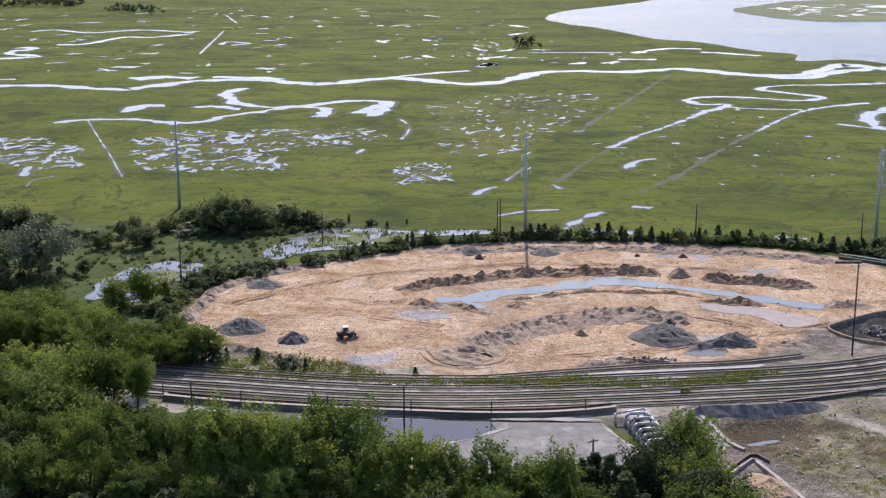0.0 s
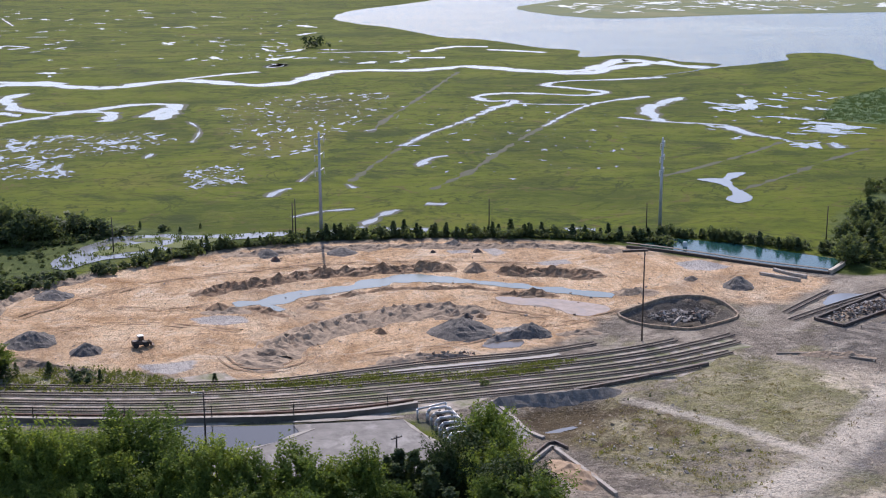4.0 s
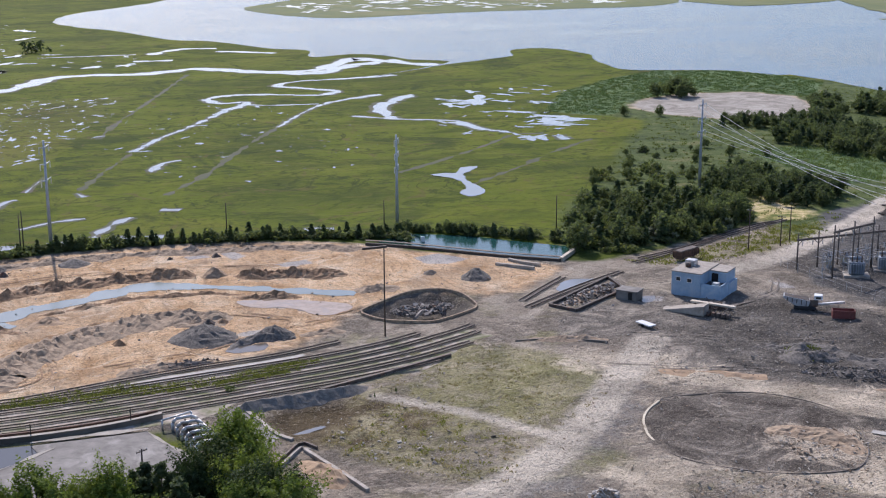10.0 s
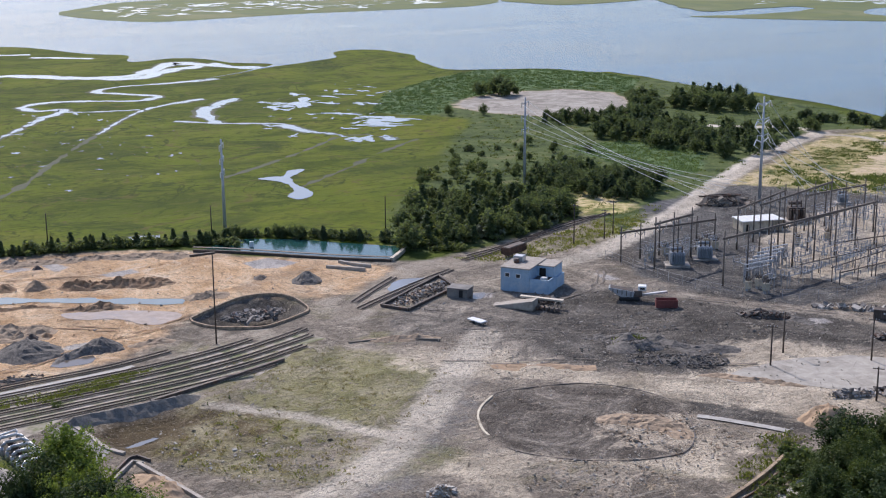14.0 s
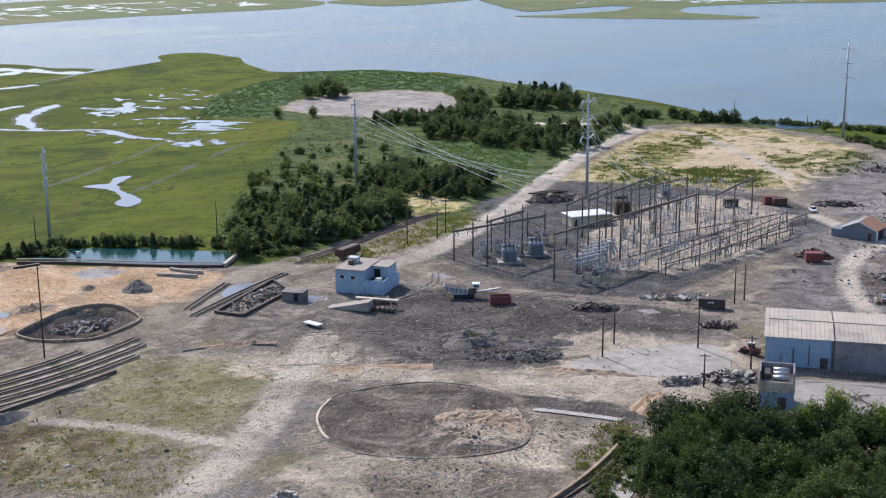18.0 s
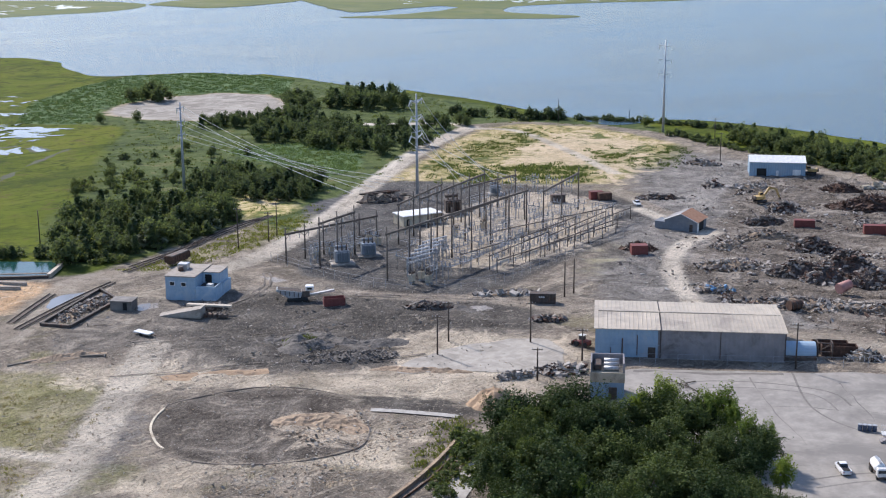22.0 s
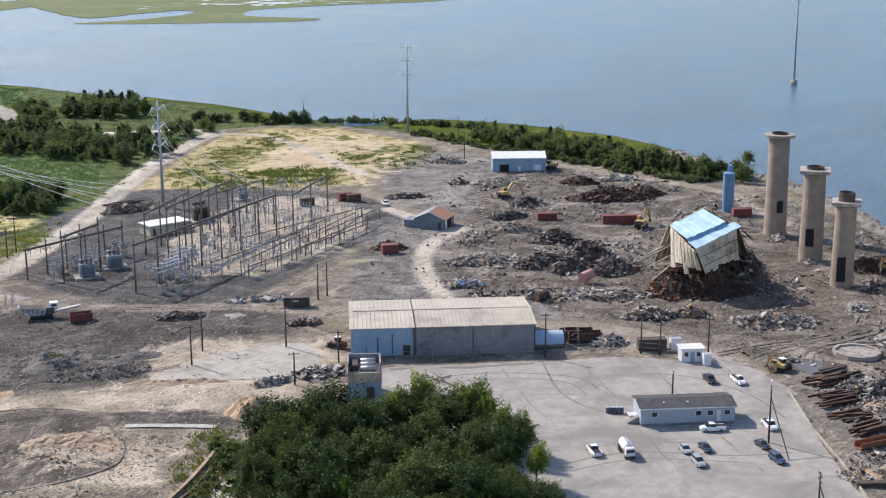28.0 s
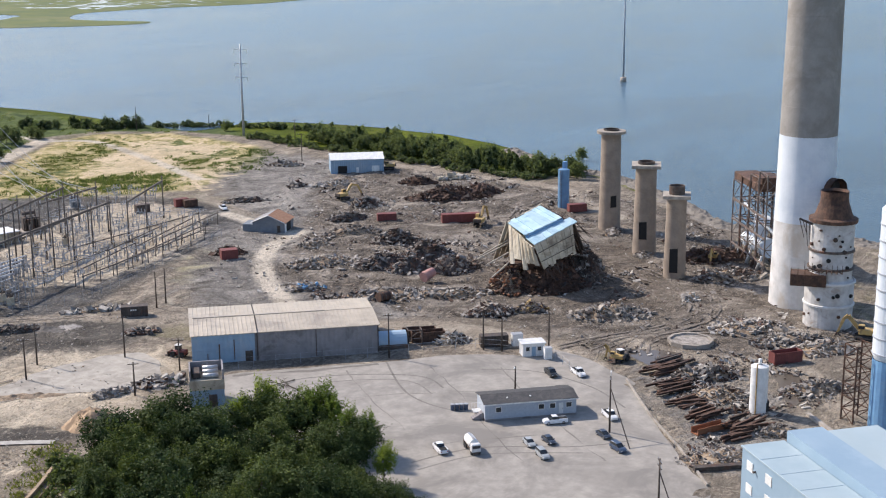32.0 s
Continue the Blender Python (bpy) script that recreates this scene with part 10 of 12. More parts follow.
def transformer(x, y, turn, mat, label, k=1.0):
    t = thing("transformer", x, y, 0, turn, label, "transformer")
    one("plinth", lambda b: box(b, -3.0 * k, -2.2 * k, -0.3, 3.0 * k, 2.2 * k, 0.3), M_CONC, t, "concrete plinth")
    one("tank", lambda b: box(b, -1.8 * k, -1.1 * k, 0.31, 1.8 * k, 1.1 * k, 3.2 * k, 0.1), mat, t)
    for s in (-1, 1):
        for i in range(6):
            one("radiator", lambda b: box(b, (-1.6 + 0.58 * i) * k, s * 1.15 * k if s > 0 else -1.75 * k, 0.7, (-1.3 + 0.58 * i) * k, 1.75 * k if s > 0 else -1.15 * k, 2.9 * k), mat, t)
    one("conservator", lambda b: tube(b, (-1.6 * k, 0.9 * k, 3.9 * k), (1.2 * k, 0.9 * k, 3.9 * k), 0.4 * k, 0.4 * k, 12), mat, t)
    for x2 in (-1.1, 0, 1.1):
        one("bushing", lambda b: lathe(b, [(0.16, 3.2 * k), (0.26, 3.5 * k), (0.15, 3.7 * k), (0.22, 4.0 * k), (0.08, 4.8 * k)], 8, (x2 * k, -0.3, 0)), M_STEEL, t, "dark ribbed bushing")
    return t


M_TRAFO = surface("transformer_grey", (0.17, 0.2, 0.23), (0.22, 0.25, 0.28), 1.0, 0.5, 0.0, 0.05)
for x, y, k, mat, label in ((219.3, 281.4, 1.1, M_TRAFO, "blue-grey power transformer with radiators"), (230.0, 283.1, 1.1, M_TRAFO, "blue-grey power transformer with radiators"), (284.4, 307.2, 1.35, M_STEEL, "large dark power transformer with tall bushings"), (315.5, 319.5, 0.9, M_TRAFO, "small grey transformer at the yard edge")):
    transformer(x, y, -30, mat, label, k)
rs_ = random.Random(21)
MODELS = [bus_support(k) for k in (0, 1, 2)]
SUB_YARD = [(218.8, 258.9), (238.2, 275.1), (257.7, 281.7), (282.2, 291.2), (305.0, 294.8), (332.6, 294.2), (324.8, 269.0), (292.2, 257.6), (265.0, 251.1), (239.3, 242.0), (219.5, 247.8)]
row = Vector((282.7, 272.8, 0)) - Vector((216.3, 258.6, 0))
ang = math.degrees(math.atan2(row.y, row.x))
row.normalize()
cr = Vector((-row.y, row.x, 0))
c0 = Vector((216.3, 258.6, 0))
for i in range(-2, 22):
    for j in range(-8, 12):
        p = c0 + row * (i * 5.0) + cr * (j * 5.6)
        if in_poly(SUB_YARD, p.x, p.y) and rs_.random() < 0.62:
            kind = (0, 1, 2)[(i // 3 + j) % 3] if rs_.random() < 0.8 else rs_.randrange(3)
            copy_thing(MODELS[kind], pose(p.x + rs_.uniform(-0.6, 0.6), p.y + rs_.uniform(-0.6, 0.6), -0.05, 0, 0, ang + (90 if (i + j) % 4 == 0 else 0) + rs_.uniform(-2, 2)))
for x, y in scatter([(214.9, 293.7), (226.8, 295.0), (244.3, 296.2), (238.0, 287.2), (221.5, 282.9), (212.2, 283.4)], 12, 3.5, rs_):
    copy_thing(MODELS[rs_.randrange(3)], pose(x, y, -0.05, 0, 0, ang + 90 * rs_.randrange(2)))
for x, y in scatter([(285.5, 303.4), (316.3, 318.9), (337.5, 321.5), (341.3, 307.0), (321.4, 293.5), (300.6, 292.9), (285.0, 294.1)], 22, 4.5, rs_):
    copy_thing(MODELS[rs_.randrange(3)], pose(x, y, -0.05, 0, 0, ang + 90 * rs_.randrange(2)))
for m in MODELS:
    for o in (*[c for k in m.children for c in k.children], *m.children, m):
        bpy.data.objects.remove(o)


def breaker(x, y, turn):
    s = thing("circuit_breaker", x, y, 0, turn, "cream metal circuit breaker cabinet with bushings", "switchgear", "substation breakers")
    one("cabinet", lambda b: box(b, -0.8, -0.6, 0.5, 0.8, 0.6, 2.4, 0.05), M_CREAM, s)
    for x2 in (-0.6, 0.6):
        one("leg", lambda b: box(b, x2 - 0.08, -0.4, -0.3, x2 + 0.08, 0.4, 0.5), M_SUBSTEEL, s)
    for x2 in (-0.5, 0, 0.5):
        for sd in (-1, 1):
            one("bushing", lambda b: tube(b, (x2, sd * 0.2, 2.4), (x2 * 1.4, sd * 0.8, 3.6), 0.12, 0.07, 6), M_STEEL, s)


for x, y in ((235.3, 292.3), (239.7, 294.3), (239.0, 289.7), (223.3, 291.7), (219.4, 252.5), (223.2, 253.1), (221.9, 248.8), (218.1, 291.4), (274.4, 283.0), (262.7, 282.5)):
    breaker(x, y, ang)
# parallel bus racks at the front of the yard
for i in range(5):
    x, y = (Vector((223.3, 258.5, 0)).lerp(Vector((238.5, 269.6, 0)), i / 4)).xy
    rk = thing("bus_rack", x, y, 0, ang - 8, "pale blue-grey busbar rack on lattice legs", "switchgear", "substation racks")
    for s in (0, 4.5, 9.0):
        one("leg", lambda b: lattice(b, s - 0.2, -0.2, s + 0.2, 0.2, -0.3, 4.6, 5, 0.05), M_SUBSTEEL, rk)
    for z in (3.4, 4.6):
        one("rail", lambda b: box(b, -0.4, -0.14, z, 9.4, 0.14, z + 0.24), M_GALV, rk)

# chain-link fence round the substation and along the shed
def fence(pts, h, label, gap=3.0):
    line = smooth_line(pts, gap)
    o = line[0]
    f = thing("fence", o.x, o.y, 0, 0, label, "fence", kind="structure")
    posts = line
    for p in posts:
        one("post", lambda b: tube(b, (p.x - o.x, p.y - o.y, -0.2), (p.x - o.x, p.y - o.y, h), 0.05, 0.05, 5), M_SUBSTEEL, f)
    for z in (h - 0.05, h * 0.5):
        one("rail", lambda b: [tube(b, (p.x - o.x, p.y - o.y, z), (q.x - o.x, q.y - o.y, z), 0.03, 0.03, 4, False) for p, q in zip(posts, posts[1:])], M_SUBSTEEL, f)


fence([(206.7, 297.0), (207.4, 269.5), (211.3, 253.5), (218.6, 244.6), (234.7, 237.3), (267.7, 243.3), (305.2, 250.3)], 2.4, "thin grey chain-link fence round the substation", 4.0)
fence([(212.2, 171.2), (224.5, 157.8), (237.0, 144.2), (247.6, 133.5), (249.8, 123.7)], 2.2, "chain-link fence along the parking lot", 4.0)
fence([(250.9, 117.0), (244.0, 109.3), (238.5, 104.2)], 2.0, "sagging chain-link fence by the gate", 3.0)

# ---------------------------------------------------------------- vehicles
PAINT = {k: surface("car_paint_" + k, c, tuple(v * 1.08 for v in c), 2.0, 0.3, 0.0, 0) for k, c in (
    ("white", (0.72, 0.73, 0.74)), ("silver", (0.3, 0.32, 0.33)), ("dark", (0.03, 0.04, 0.06)), ("blue", (0.045, 0.07, 0.12)), ("black", (0.02, 0.022, 0.024)))}
M_LAMP = surface("lamp_lens", (0.6, 0.6, 0.58), (0.7, 0.7, 0.68), 2.0, 0.2, 0.0, 0)
M_TAIL = surface("tail_lens", (0.3, 0.02, 0.02), (0.4, 0.03, 0.03), 2.0, 0.25, 0.0, 0)


def loft(bm, sections):
    """A hull through cross-sections (x, half width, z low, z high)."""
    rings = []
    for x, w, z0, z1 in sections:
        rings.append([bm.verts.new(v) for v in ((x, -w, z0), (x, -w * 1.0, z0 + (z1 - z0) * 0.55), (x, -w * 0.9, z1), (x, w * 0.9, z1), (x, w, z0 + (z1 - z0) * 0.55), (x, w, z0))])
    for a, b in zip(rings, rings[1:]):
        for i in range(6):
            bm.faces.new((a[i], b[i], b[(i + 1) % 6], a[(i + 1) % 6]))
    bm.faces.new(rings[0])
    bm.faces.new(rings[-1][::-1])
    bmesh.ops.recalc_face_normals(bm, faces=bm.faces[:])


def car(x, y, turn, style, paint, label):
    c = thing({"sedan": "car", "pickup": "pickup_truck", "suv": "car"}[style], x, y, -0.06, turn, label, "car" if style != "pickup" else "pickup truck", "parked vehicles")
    c.scale = (0.94 / SCALE,) * 3
    ln = {"sedan": 4.7, "pickup": 5.8, "suv": 4.9}[style]
    a, w = ln / 2, 0.92 if style != "pickup" else 1.0
    hood = {"sedan": 0.98, "pickup": 1.2, "suv": 1.15}[style]
    roof = {"sedan": 1.45, "pickup": 1.9, "suv": 1.75}[style]
    one("body", lambda b: loft(b, [(-a, w * 0.86, 0.45, hood * 0.86), (-a + 0.25, w * 0.97, 0.35, hood), (-a * 0.4, w, 0.32, hood), (a * 0.35, w, 0.32, hood), (a - 0.5, w * 0.96, 0.35, hood * 0.93), (a, w * 0.82, 0.42, hood * 0.75)]), PAINT[paint], c)
    if style == "sedan":
        cab = [(-a * 0.82, w * 0.8, hood - 0.02, hood + 0.05), (-a * 0.5, w * 0.78, hood - 0.02, roof), (a * 0.12, w * 0.78, hood - 0.02, roof), (a * 0.5, w * 0.85, hood - 0.02, hood + 0.04)]
    elif style == "suv":
        cab = [(-a * 0.97, w * 0.85, hood - 0.02, hood + 0.1), (-a * 0.85, w * 0.83, hood - 0.02, roof), (a * 0.12, w * 0.83, hood - 0.02, roof), (a * 0.48, w * 0.88, hood - 0.02, hood + 0.04)]
    else:
        cab = [(-a * 0.2, w * 0.84, hood - 0.02, hood + 0.3), (-a * 0.14, w * 0.82, hood - 0.02, roof), (a * 0.3, w * 0.82, hood - 0.02, roof), (a * 0.55, w * 0.88, hood - 0.02, hood + 0.04)]
    one("window_glass", lambda b: loft(b, [(x0, w0 * 1.0, z0, z1 - 0.03) for x0, w0, z0, z1 in cab]), M_GLASS, c, "dark side windows")
    one("roof", lambda b: box(b, cab[1][0] - 0.02, -cab[1][1] * 0.92, roof - 0.06, cab[2][0] + 0.02, cab[1][1] * 0.92, roof + 0.02, 0.02), PAINT[paint], c)
    if style == "pickup":
        one("bed", lambda b: box(b, -a + 0.15, -w * 0.82, hood - 0.01, -a * 0.24, w * 0.82, hood + 0.015), M_BLACK, c, "dark load bed")
        for s in (-1, 1):
            one("bed_side", lambda b: box(b, -a + 0.05, s * w * 0.9 - 0.06, hood, -a * 0.22, s * w * 0.9 + 0.06, hood + 0.1), PAINT[paint], c)
    for sx in (-0.62, 0.62):
        for sy in (-1, 1):
            wh = one("wheel", lambda b: tube(b, (a * sx, sy * (w - 0.2), 0.36), (a * sx, sy * (w + 0.02), 0.36), 0.36, 0.36, 14), M_RUBBER, c)
            one("rim", lambda b: tube(b, (a * sx, sy * (w + 0.021), 0.36), (a * sx, sy * (w + 0.035), 0.36), 0.21, 0.2, 10), M_SILVER, wh, "silver wheel rim")
    for sy in (-1, 1):
        one("headlight", lambda b: box(b, a - 0.1, sy * w * 0.62 - 0.16, hood * 0.62, a + 0.01, sy * w * 0.62 + 0.16, hood * 0.74), M_LAMP, c)
        one("taillight", lambda b: box(b, -a - 0.012, sy * w * 0.68 - 0.14, hood * 0.66, -a + 0.05, sy * w * 0.68 + 0.14, hood * 0.82), M_TAIL, c)
        one("mirror", lambda b: box(b, a * 0.36, sy * (w + 0.1) - 0.08, hood + 0.02, a * 0.36 + 0.12, sy * (w + 0.1) + 0.08, hood + 0.18), PAINT[paint], c)
    return c


car(193.2, 111.3, 49, "pickup", "white", "white pickup truck parked on the lot")
car(203.4, 98.7, -134, "sedan", "silver", "grey sedan parked on the lot")
car(206.1, 96.1, -129, "sedan", "dark", "dark blue sedan parked on the lot")
car(199.5, 94.2, -132, "suv", "silver", "dark grey hatchback parked on the lot")
car(215.2, 99.1, 132, "pickup", "white", "white crew-cab pickup beside the trailer")
car(222.8, 91.3, -134, "pickup", "white", "white pickup truck by the pole")
car(213.3, 88.5, -127, "sedan", "dark", "dark sedan parked by the pole")
car(208.6, 83.7, -125, "suv", "blue", "dark blue car parked on the lot")
car(239.5, 111.4, -134, "pickup", "black", "dark pickup truck behind the trailer")
car(242.4, 106.5, -131, "pickup", "white", "white pickup truck near the gate")
car(336.3, 274.6, -123, "pickup", "white", "white truck beside the substation")

x, y, a = (196.3, 106.6, 46)
tk = thing("tanker_truck", x, y, -0.06, a, "white water tanker truck parked on the lot", "truck", "parked vehicles")
tk.scale = (0.9 / SCALE,) * 3
one("tank", lambda b: [lathe(b, [(0.01, 0), (1.05, 0.15), (1.2, 0.5), (1.2, 4.3), (1.05, 4.65), (0.01, 4.8)], 18)] and bmesh.ops.transform(b, matrix=pose(2.7, 0, 2.15, 0, -90, 0) @ Matrix.Diagonal((1, 1, 1, 1)), verts=b.verts[:]), M_WHITE, tk, "white rounded tank")
one("cab", lambda b: box(b, -3.7, -1.1, 0.7, -2.2, 1.1, 2.7, 0.18), M_WHITE, tk)
one("windscreen", lambda b: box(b, -3.73, -0.95, 1.7, -3.55, 0.95, 2.4), M_GLASS, tk)
one("chassis", lambda b: box(b, -3.7, -0.8, 0.5, 3.2, 0.8, 0.9), M_STEEL, tk)
one("rear_gear", lambda b: box(b, 2.75, -1.0, 0.6, 3.4, 1.0, 1.6, 0.1), M_STEEL, tk)
one("walkway", lambda b: box(b, -1.8, -0.3, 3.35, 2.3, 0.3, 3.45), M_SILVER, tk)
for px_ in (-2.9, 1.4, 2.4):
    for s in (-1, 1):
        one("wheel", lambda b: tube(b, (px_, s * 0.75, 0.5), (px_, s * 1.12, 0.5), 0.5, 0.5, 14), M_RUBBER, tk)


def excavator(x, y, turn, mat, label, reach=1.0, k=1.0):
    e = thing("excavator", x, y, 0, turn, label, "excavator", "demolition machines")
    for s in (-1, 1):
        tk_ = one("track", lambda b: box(b, -2.0 * k, s * 1.2 * k - 0.3 * k, -0.05, 2.0 * k, s * 1.2 * k + 0.3 * k, 0.9 * k, 0.3 * k), M_RUBBER, e, "black crawler track")
        one("track_frame", lambda b: box(b, -1.4 * k, s * 1.52 * k - 0.03, 0.25 * k, 1.4 * k, s * 1.52 * k + 0.03, 0.6 * k), M_STEEL, tk_)
    one("turntable", lambda b: tube(b, (0, 0, 0.85 * k), (0, 0, 1.15 * k), 0.9 * k, 0.9 * k, 14), M_STEEL, e)
    one("house", lambda b: box(b, -2.3 * k, -1.3 * k, 1.15 * k, 1.2 * k, 1.3 * k, 2.2 * k, 0.12 * k), mat, e)
    one("counterweight", lambda b: box(b, -2.7 * k, -1.2 * k, 1.2 * k, -2.25 * k, 1.2 * k, 2.3 * k, 0.15 * k), M_STEEL, e)
    cb_ = one("cab", lambda b: box(b, 0.0, 0.35 * k, 2.2 * k, 1.3 * k, 1.3 * k, 3.2 * k, 0.1 * k), mat, e)
    one("cab_glass", lambda b: box(b, 0.1 * k, 0.32 * k, 2.4 * k, 1.33 * k, 1.32 * k, 3.0 * k), M_GLASS, cb_)
    p0, p1, p2, p3 = (Vector((1.0 * k, 0, 1.8 * k)), Vector((3.4 * k, 0, 4.6 * k)), Vector((6.0 * k * reach, 0, 4.0 * k)), Vector((7.6 * k * reach, 0, 1.0 * k)))

    def arm(b, a, c, w0, w1):
        d = (c - a).normalized()
        u = Vector((-d.z, 0, d.x))
        vs = [b.verts.new(q + u * t * w + Vector((0, s * 0.25 * k, 0))) for q, w in ((a, w0), (c, w1)) for s in (-1, 1) for t in (-1, 1)]
        for f in ((0, 1, 3, 2), (4, 5, 7, 6), (0, 1, 5, 4), (2, 3, 7, 6), (0, 2, 6, 4), (1, 3, 7, 5)):
            b.faces.new([vs[i] for i in f])
        bmesh.ops.recalc_face_normals(b, faces=b.faces[:])
    one("boom", lambda b: [arm(b, p0, p1, 0.3 * k, 0.42 * k), arm(b, p1, p2, 0.42 * k, 0.25 * k)], mat, e)
    one("stick", lambda b: arm(b, p2, p3, 0.32 * k, 0.2 * k), mat, e)
    one("cylinder", lambda b: tube(b, (1.3 * k, 0, 1.5 * k), p1 + Vector((0.2, 0, -0.5 * k)), 0.1 * k, 0.1 * k, 7), M_SILVER, e)
    one("grapple", lambda b: [arm(b, p3, p3 + Vector((t * k, 0, -0.9 * k)), 0.22 * k, 0.06 * k) for t in (-0.6, 0.6)], M_STEEL, e, "dark steel grapple")


excavator(354.7, 189.6, 10, M_YELLOW, "yellow excavator with a raised grapple arm", 1.0, 1.1)
excavator(422.2, 264.4, 120, M_YELLOW, "yellow excavator beside the blue shed", 0.6, 1.0)
excavator(368.1, 248.8, -20, M_YELLOW, "yellow excavator among scrap", 1.0, 1.0)
excavator(253.8, 102.9, 95, M_YELLOW, "yellow excavator standing at a brown puddle", 0.4, 0.75)
excavator(335.9, 121.2, 200, M_YELLOW, "orange-yellow excavator behind the chimneys", 0.5, 0.9)
excavator(294.7, 60.3, 100, M_YELLOW, "yellow excavator beside the tall silo", 0.7, 1.1)
excavator(345.9, 112.6, 190, M_YELLOW, "yellow excavator near the chimneys", 0.6, 0.9)


def loader(x, y, turn, mat, label, k=0.75):
    e = thing("wheel_loader", x, y, 0, turn, label, "loader", "demolition machines")
    e.scale = (k, k, k)
    one("body", lambda b: box(b, -2.4, -1.0, 0.7, 0.4, 1.0, 2.0, 0.15), mat, e)
    one("cab", lambda b: box(b, -0.6, -0.8, 2.0, 0.9, 0.8, 3.3, 0.1), M_GLASS, e, "dark glazed cab")
    one("cab_roof", lambda b: box(b, -0.7, -0.9, 3.3, 1.0, 0.9, 3.45), M_WHITE, e, "white cab roof")
    one("nose", lambda b: box(b, 0.4, -0.7, 0.6, 1.8, 0.7, 1.5, 0.1), mat, e)
    for s in (-0.6, 0.6):
        one("lift_arm", lambda b: box(b, 0.8, s - 0.1, 1.0, 3.0, s + 0.1, 1.4), mat, e)
    one("bucket", lambda b: [box(b, 2.9, -1.4, 0.2, 3.1, 1.4, 1.4), box(b, 3.1, -1.4, 0.2, 4.0, 1.4, 0.35)], M_STEEL, e)
    for wx in (-1.5, 1.5):
        for s in (-1, 1):
            one("wheel", lambda b: tube(b, (wx, s * 0.8, 0.75), (wx, s * 1.3, 0.75), 0.78, 0.78, 14), M_RUBBER, e)


loader(-22.5, 289.7, 20, M_STEEL, "dark wheel loader parked on the sand")
loader(212.2, 187.3, 100, M_RED, "small red loader beside the warehouse")
cr_ = thing("screening_machine", 188.8, 259.8, 0, -36, "grey crawler screening machine with a wedge hopper and low conveyor", "machine", "demolition machines")
for e in (-1.3, 1.3):
    one("track", lambda b: box(b, -3.0, e - 0.4, -0.1, 2.2, e + 0.4, 1.0, 0.35), M_RUBBER, cr_)


def wedge(b, half, outline):
    v = [b.verts.new((x, y, z)) for y in (-half, half) for x, z in outline]
    k = len(outline)
    b.faces.new(v[:k])
    b.faces.new(v[k:][::-1])
    for i in range(k):
        b.faces.new((v[i], v[(i + 1) % k], v[k + (i + 1) % k], v[k + i]))
    bmesh.ops.recalc_face_normals(b, faces=b.faces[:])


one("hopper", lambda b: wedge(b, 1.5, ((-5.6, 2.9), (-2.6, 1.0), (0.4, 1.0), (0.8, 2.3), (-5.4, 3.25))), M_SUBSTEEL, cr_, "grey wedge-shaped hopper")
one("hopper_mouth", lambda b: wedge(b, 1.25, ((-5.2, 3.27), (-4.6, 3.0), (0.0, 2.2), (0.5, 2.42))), M_STEEL, cr_, "dark hopper mouth")
one("engine_box", lambda b: box(b, 0.6, -1.3, 1.0, 2.6, 1.3, 2.6, 0.1), M_STEEL, cr_)
one("cab", lambda b: box(b, 1.6, -1.2, 2.6, 3.6, 1.0, 3.7, 0.12), M_WHITE, cr_, "white box cab")
one("cab_glass", lambda b: box(b, 2.0, -1.23, 2.9, 3.2, -1.19, 3.4), M_GLASS, cr_)
one("conveyor", lambda b: wedge(b, 0.5, ((2.6, 1.1), (2.6, 1.5), (8.6, 2.5), (8.8, 2.1))), M_SILVER, cr_, "pale low conveyor")
for e in range(5):
    one("hopper_rib", lambda b: box(b, -4.6 + e * 1.1, -1.58, 2.1 - 0.25 * e, -4.4 + e * 1.1, -1.5, 2.95 - 0.13 * e), M_STEEL, cr_)
loader(254.8, 102.2, 150, M_STEEL, "dark loader beside the puddle")


def container(x, y, turn, ln, mat, label, h=2.6, w=2.4, open_top=False):
    c = thing("container" if not open_top else "dumpster", x, y, 0, turn, label, "container", "steel containers")
    n = int(ln / 0.5)
    if open_top:
        one("floor", lambda b: box(b, -ln / 2, -w / 2, -0.05, ln / 2, w / 2, 0.15), mat, c)
        for a in ((-ln / 2, -w / 2, ln / 2, -w / 2 + 0.12), (-ln / 2, w / 2 - 0.12, ln / 2, w / 2), (-ln / 2, -w / 2 + 0.12, -ln / 2 + 0.12, w / 2 - 0.12), (ln / 2 - 0.12, -w / 2 + 0.12, ln / 2, w / 2 - 0.12)):
            one("side", lambda b: box(b, a[0], a[1], 0.15, a[2], a[3], h), mat, c)
    else:
        one("body", lambda b: box(b, -ln / 2, -w / 2, -0.05, ln / 2, w / 2, h, 0.04), mat, c)
    for s in (-1, 1):
        for i in range(n):
            x0 = -ln / 2 + 0.25 + i * 0.5
            one("rib", lambda b: box(b, x0 - 0.09, s * w / 2 - 0.05, 0.1, x0 + 0.09, s * w / 2 + 0.05, h - 0.1), mat, c)
    return c


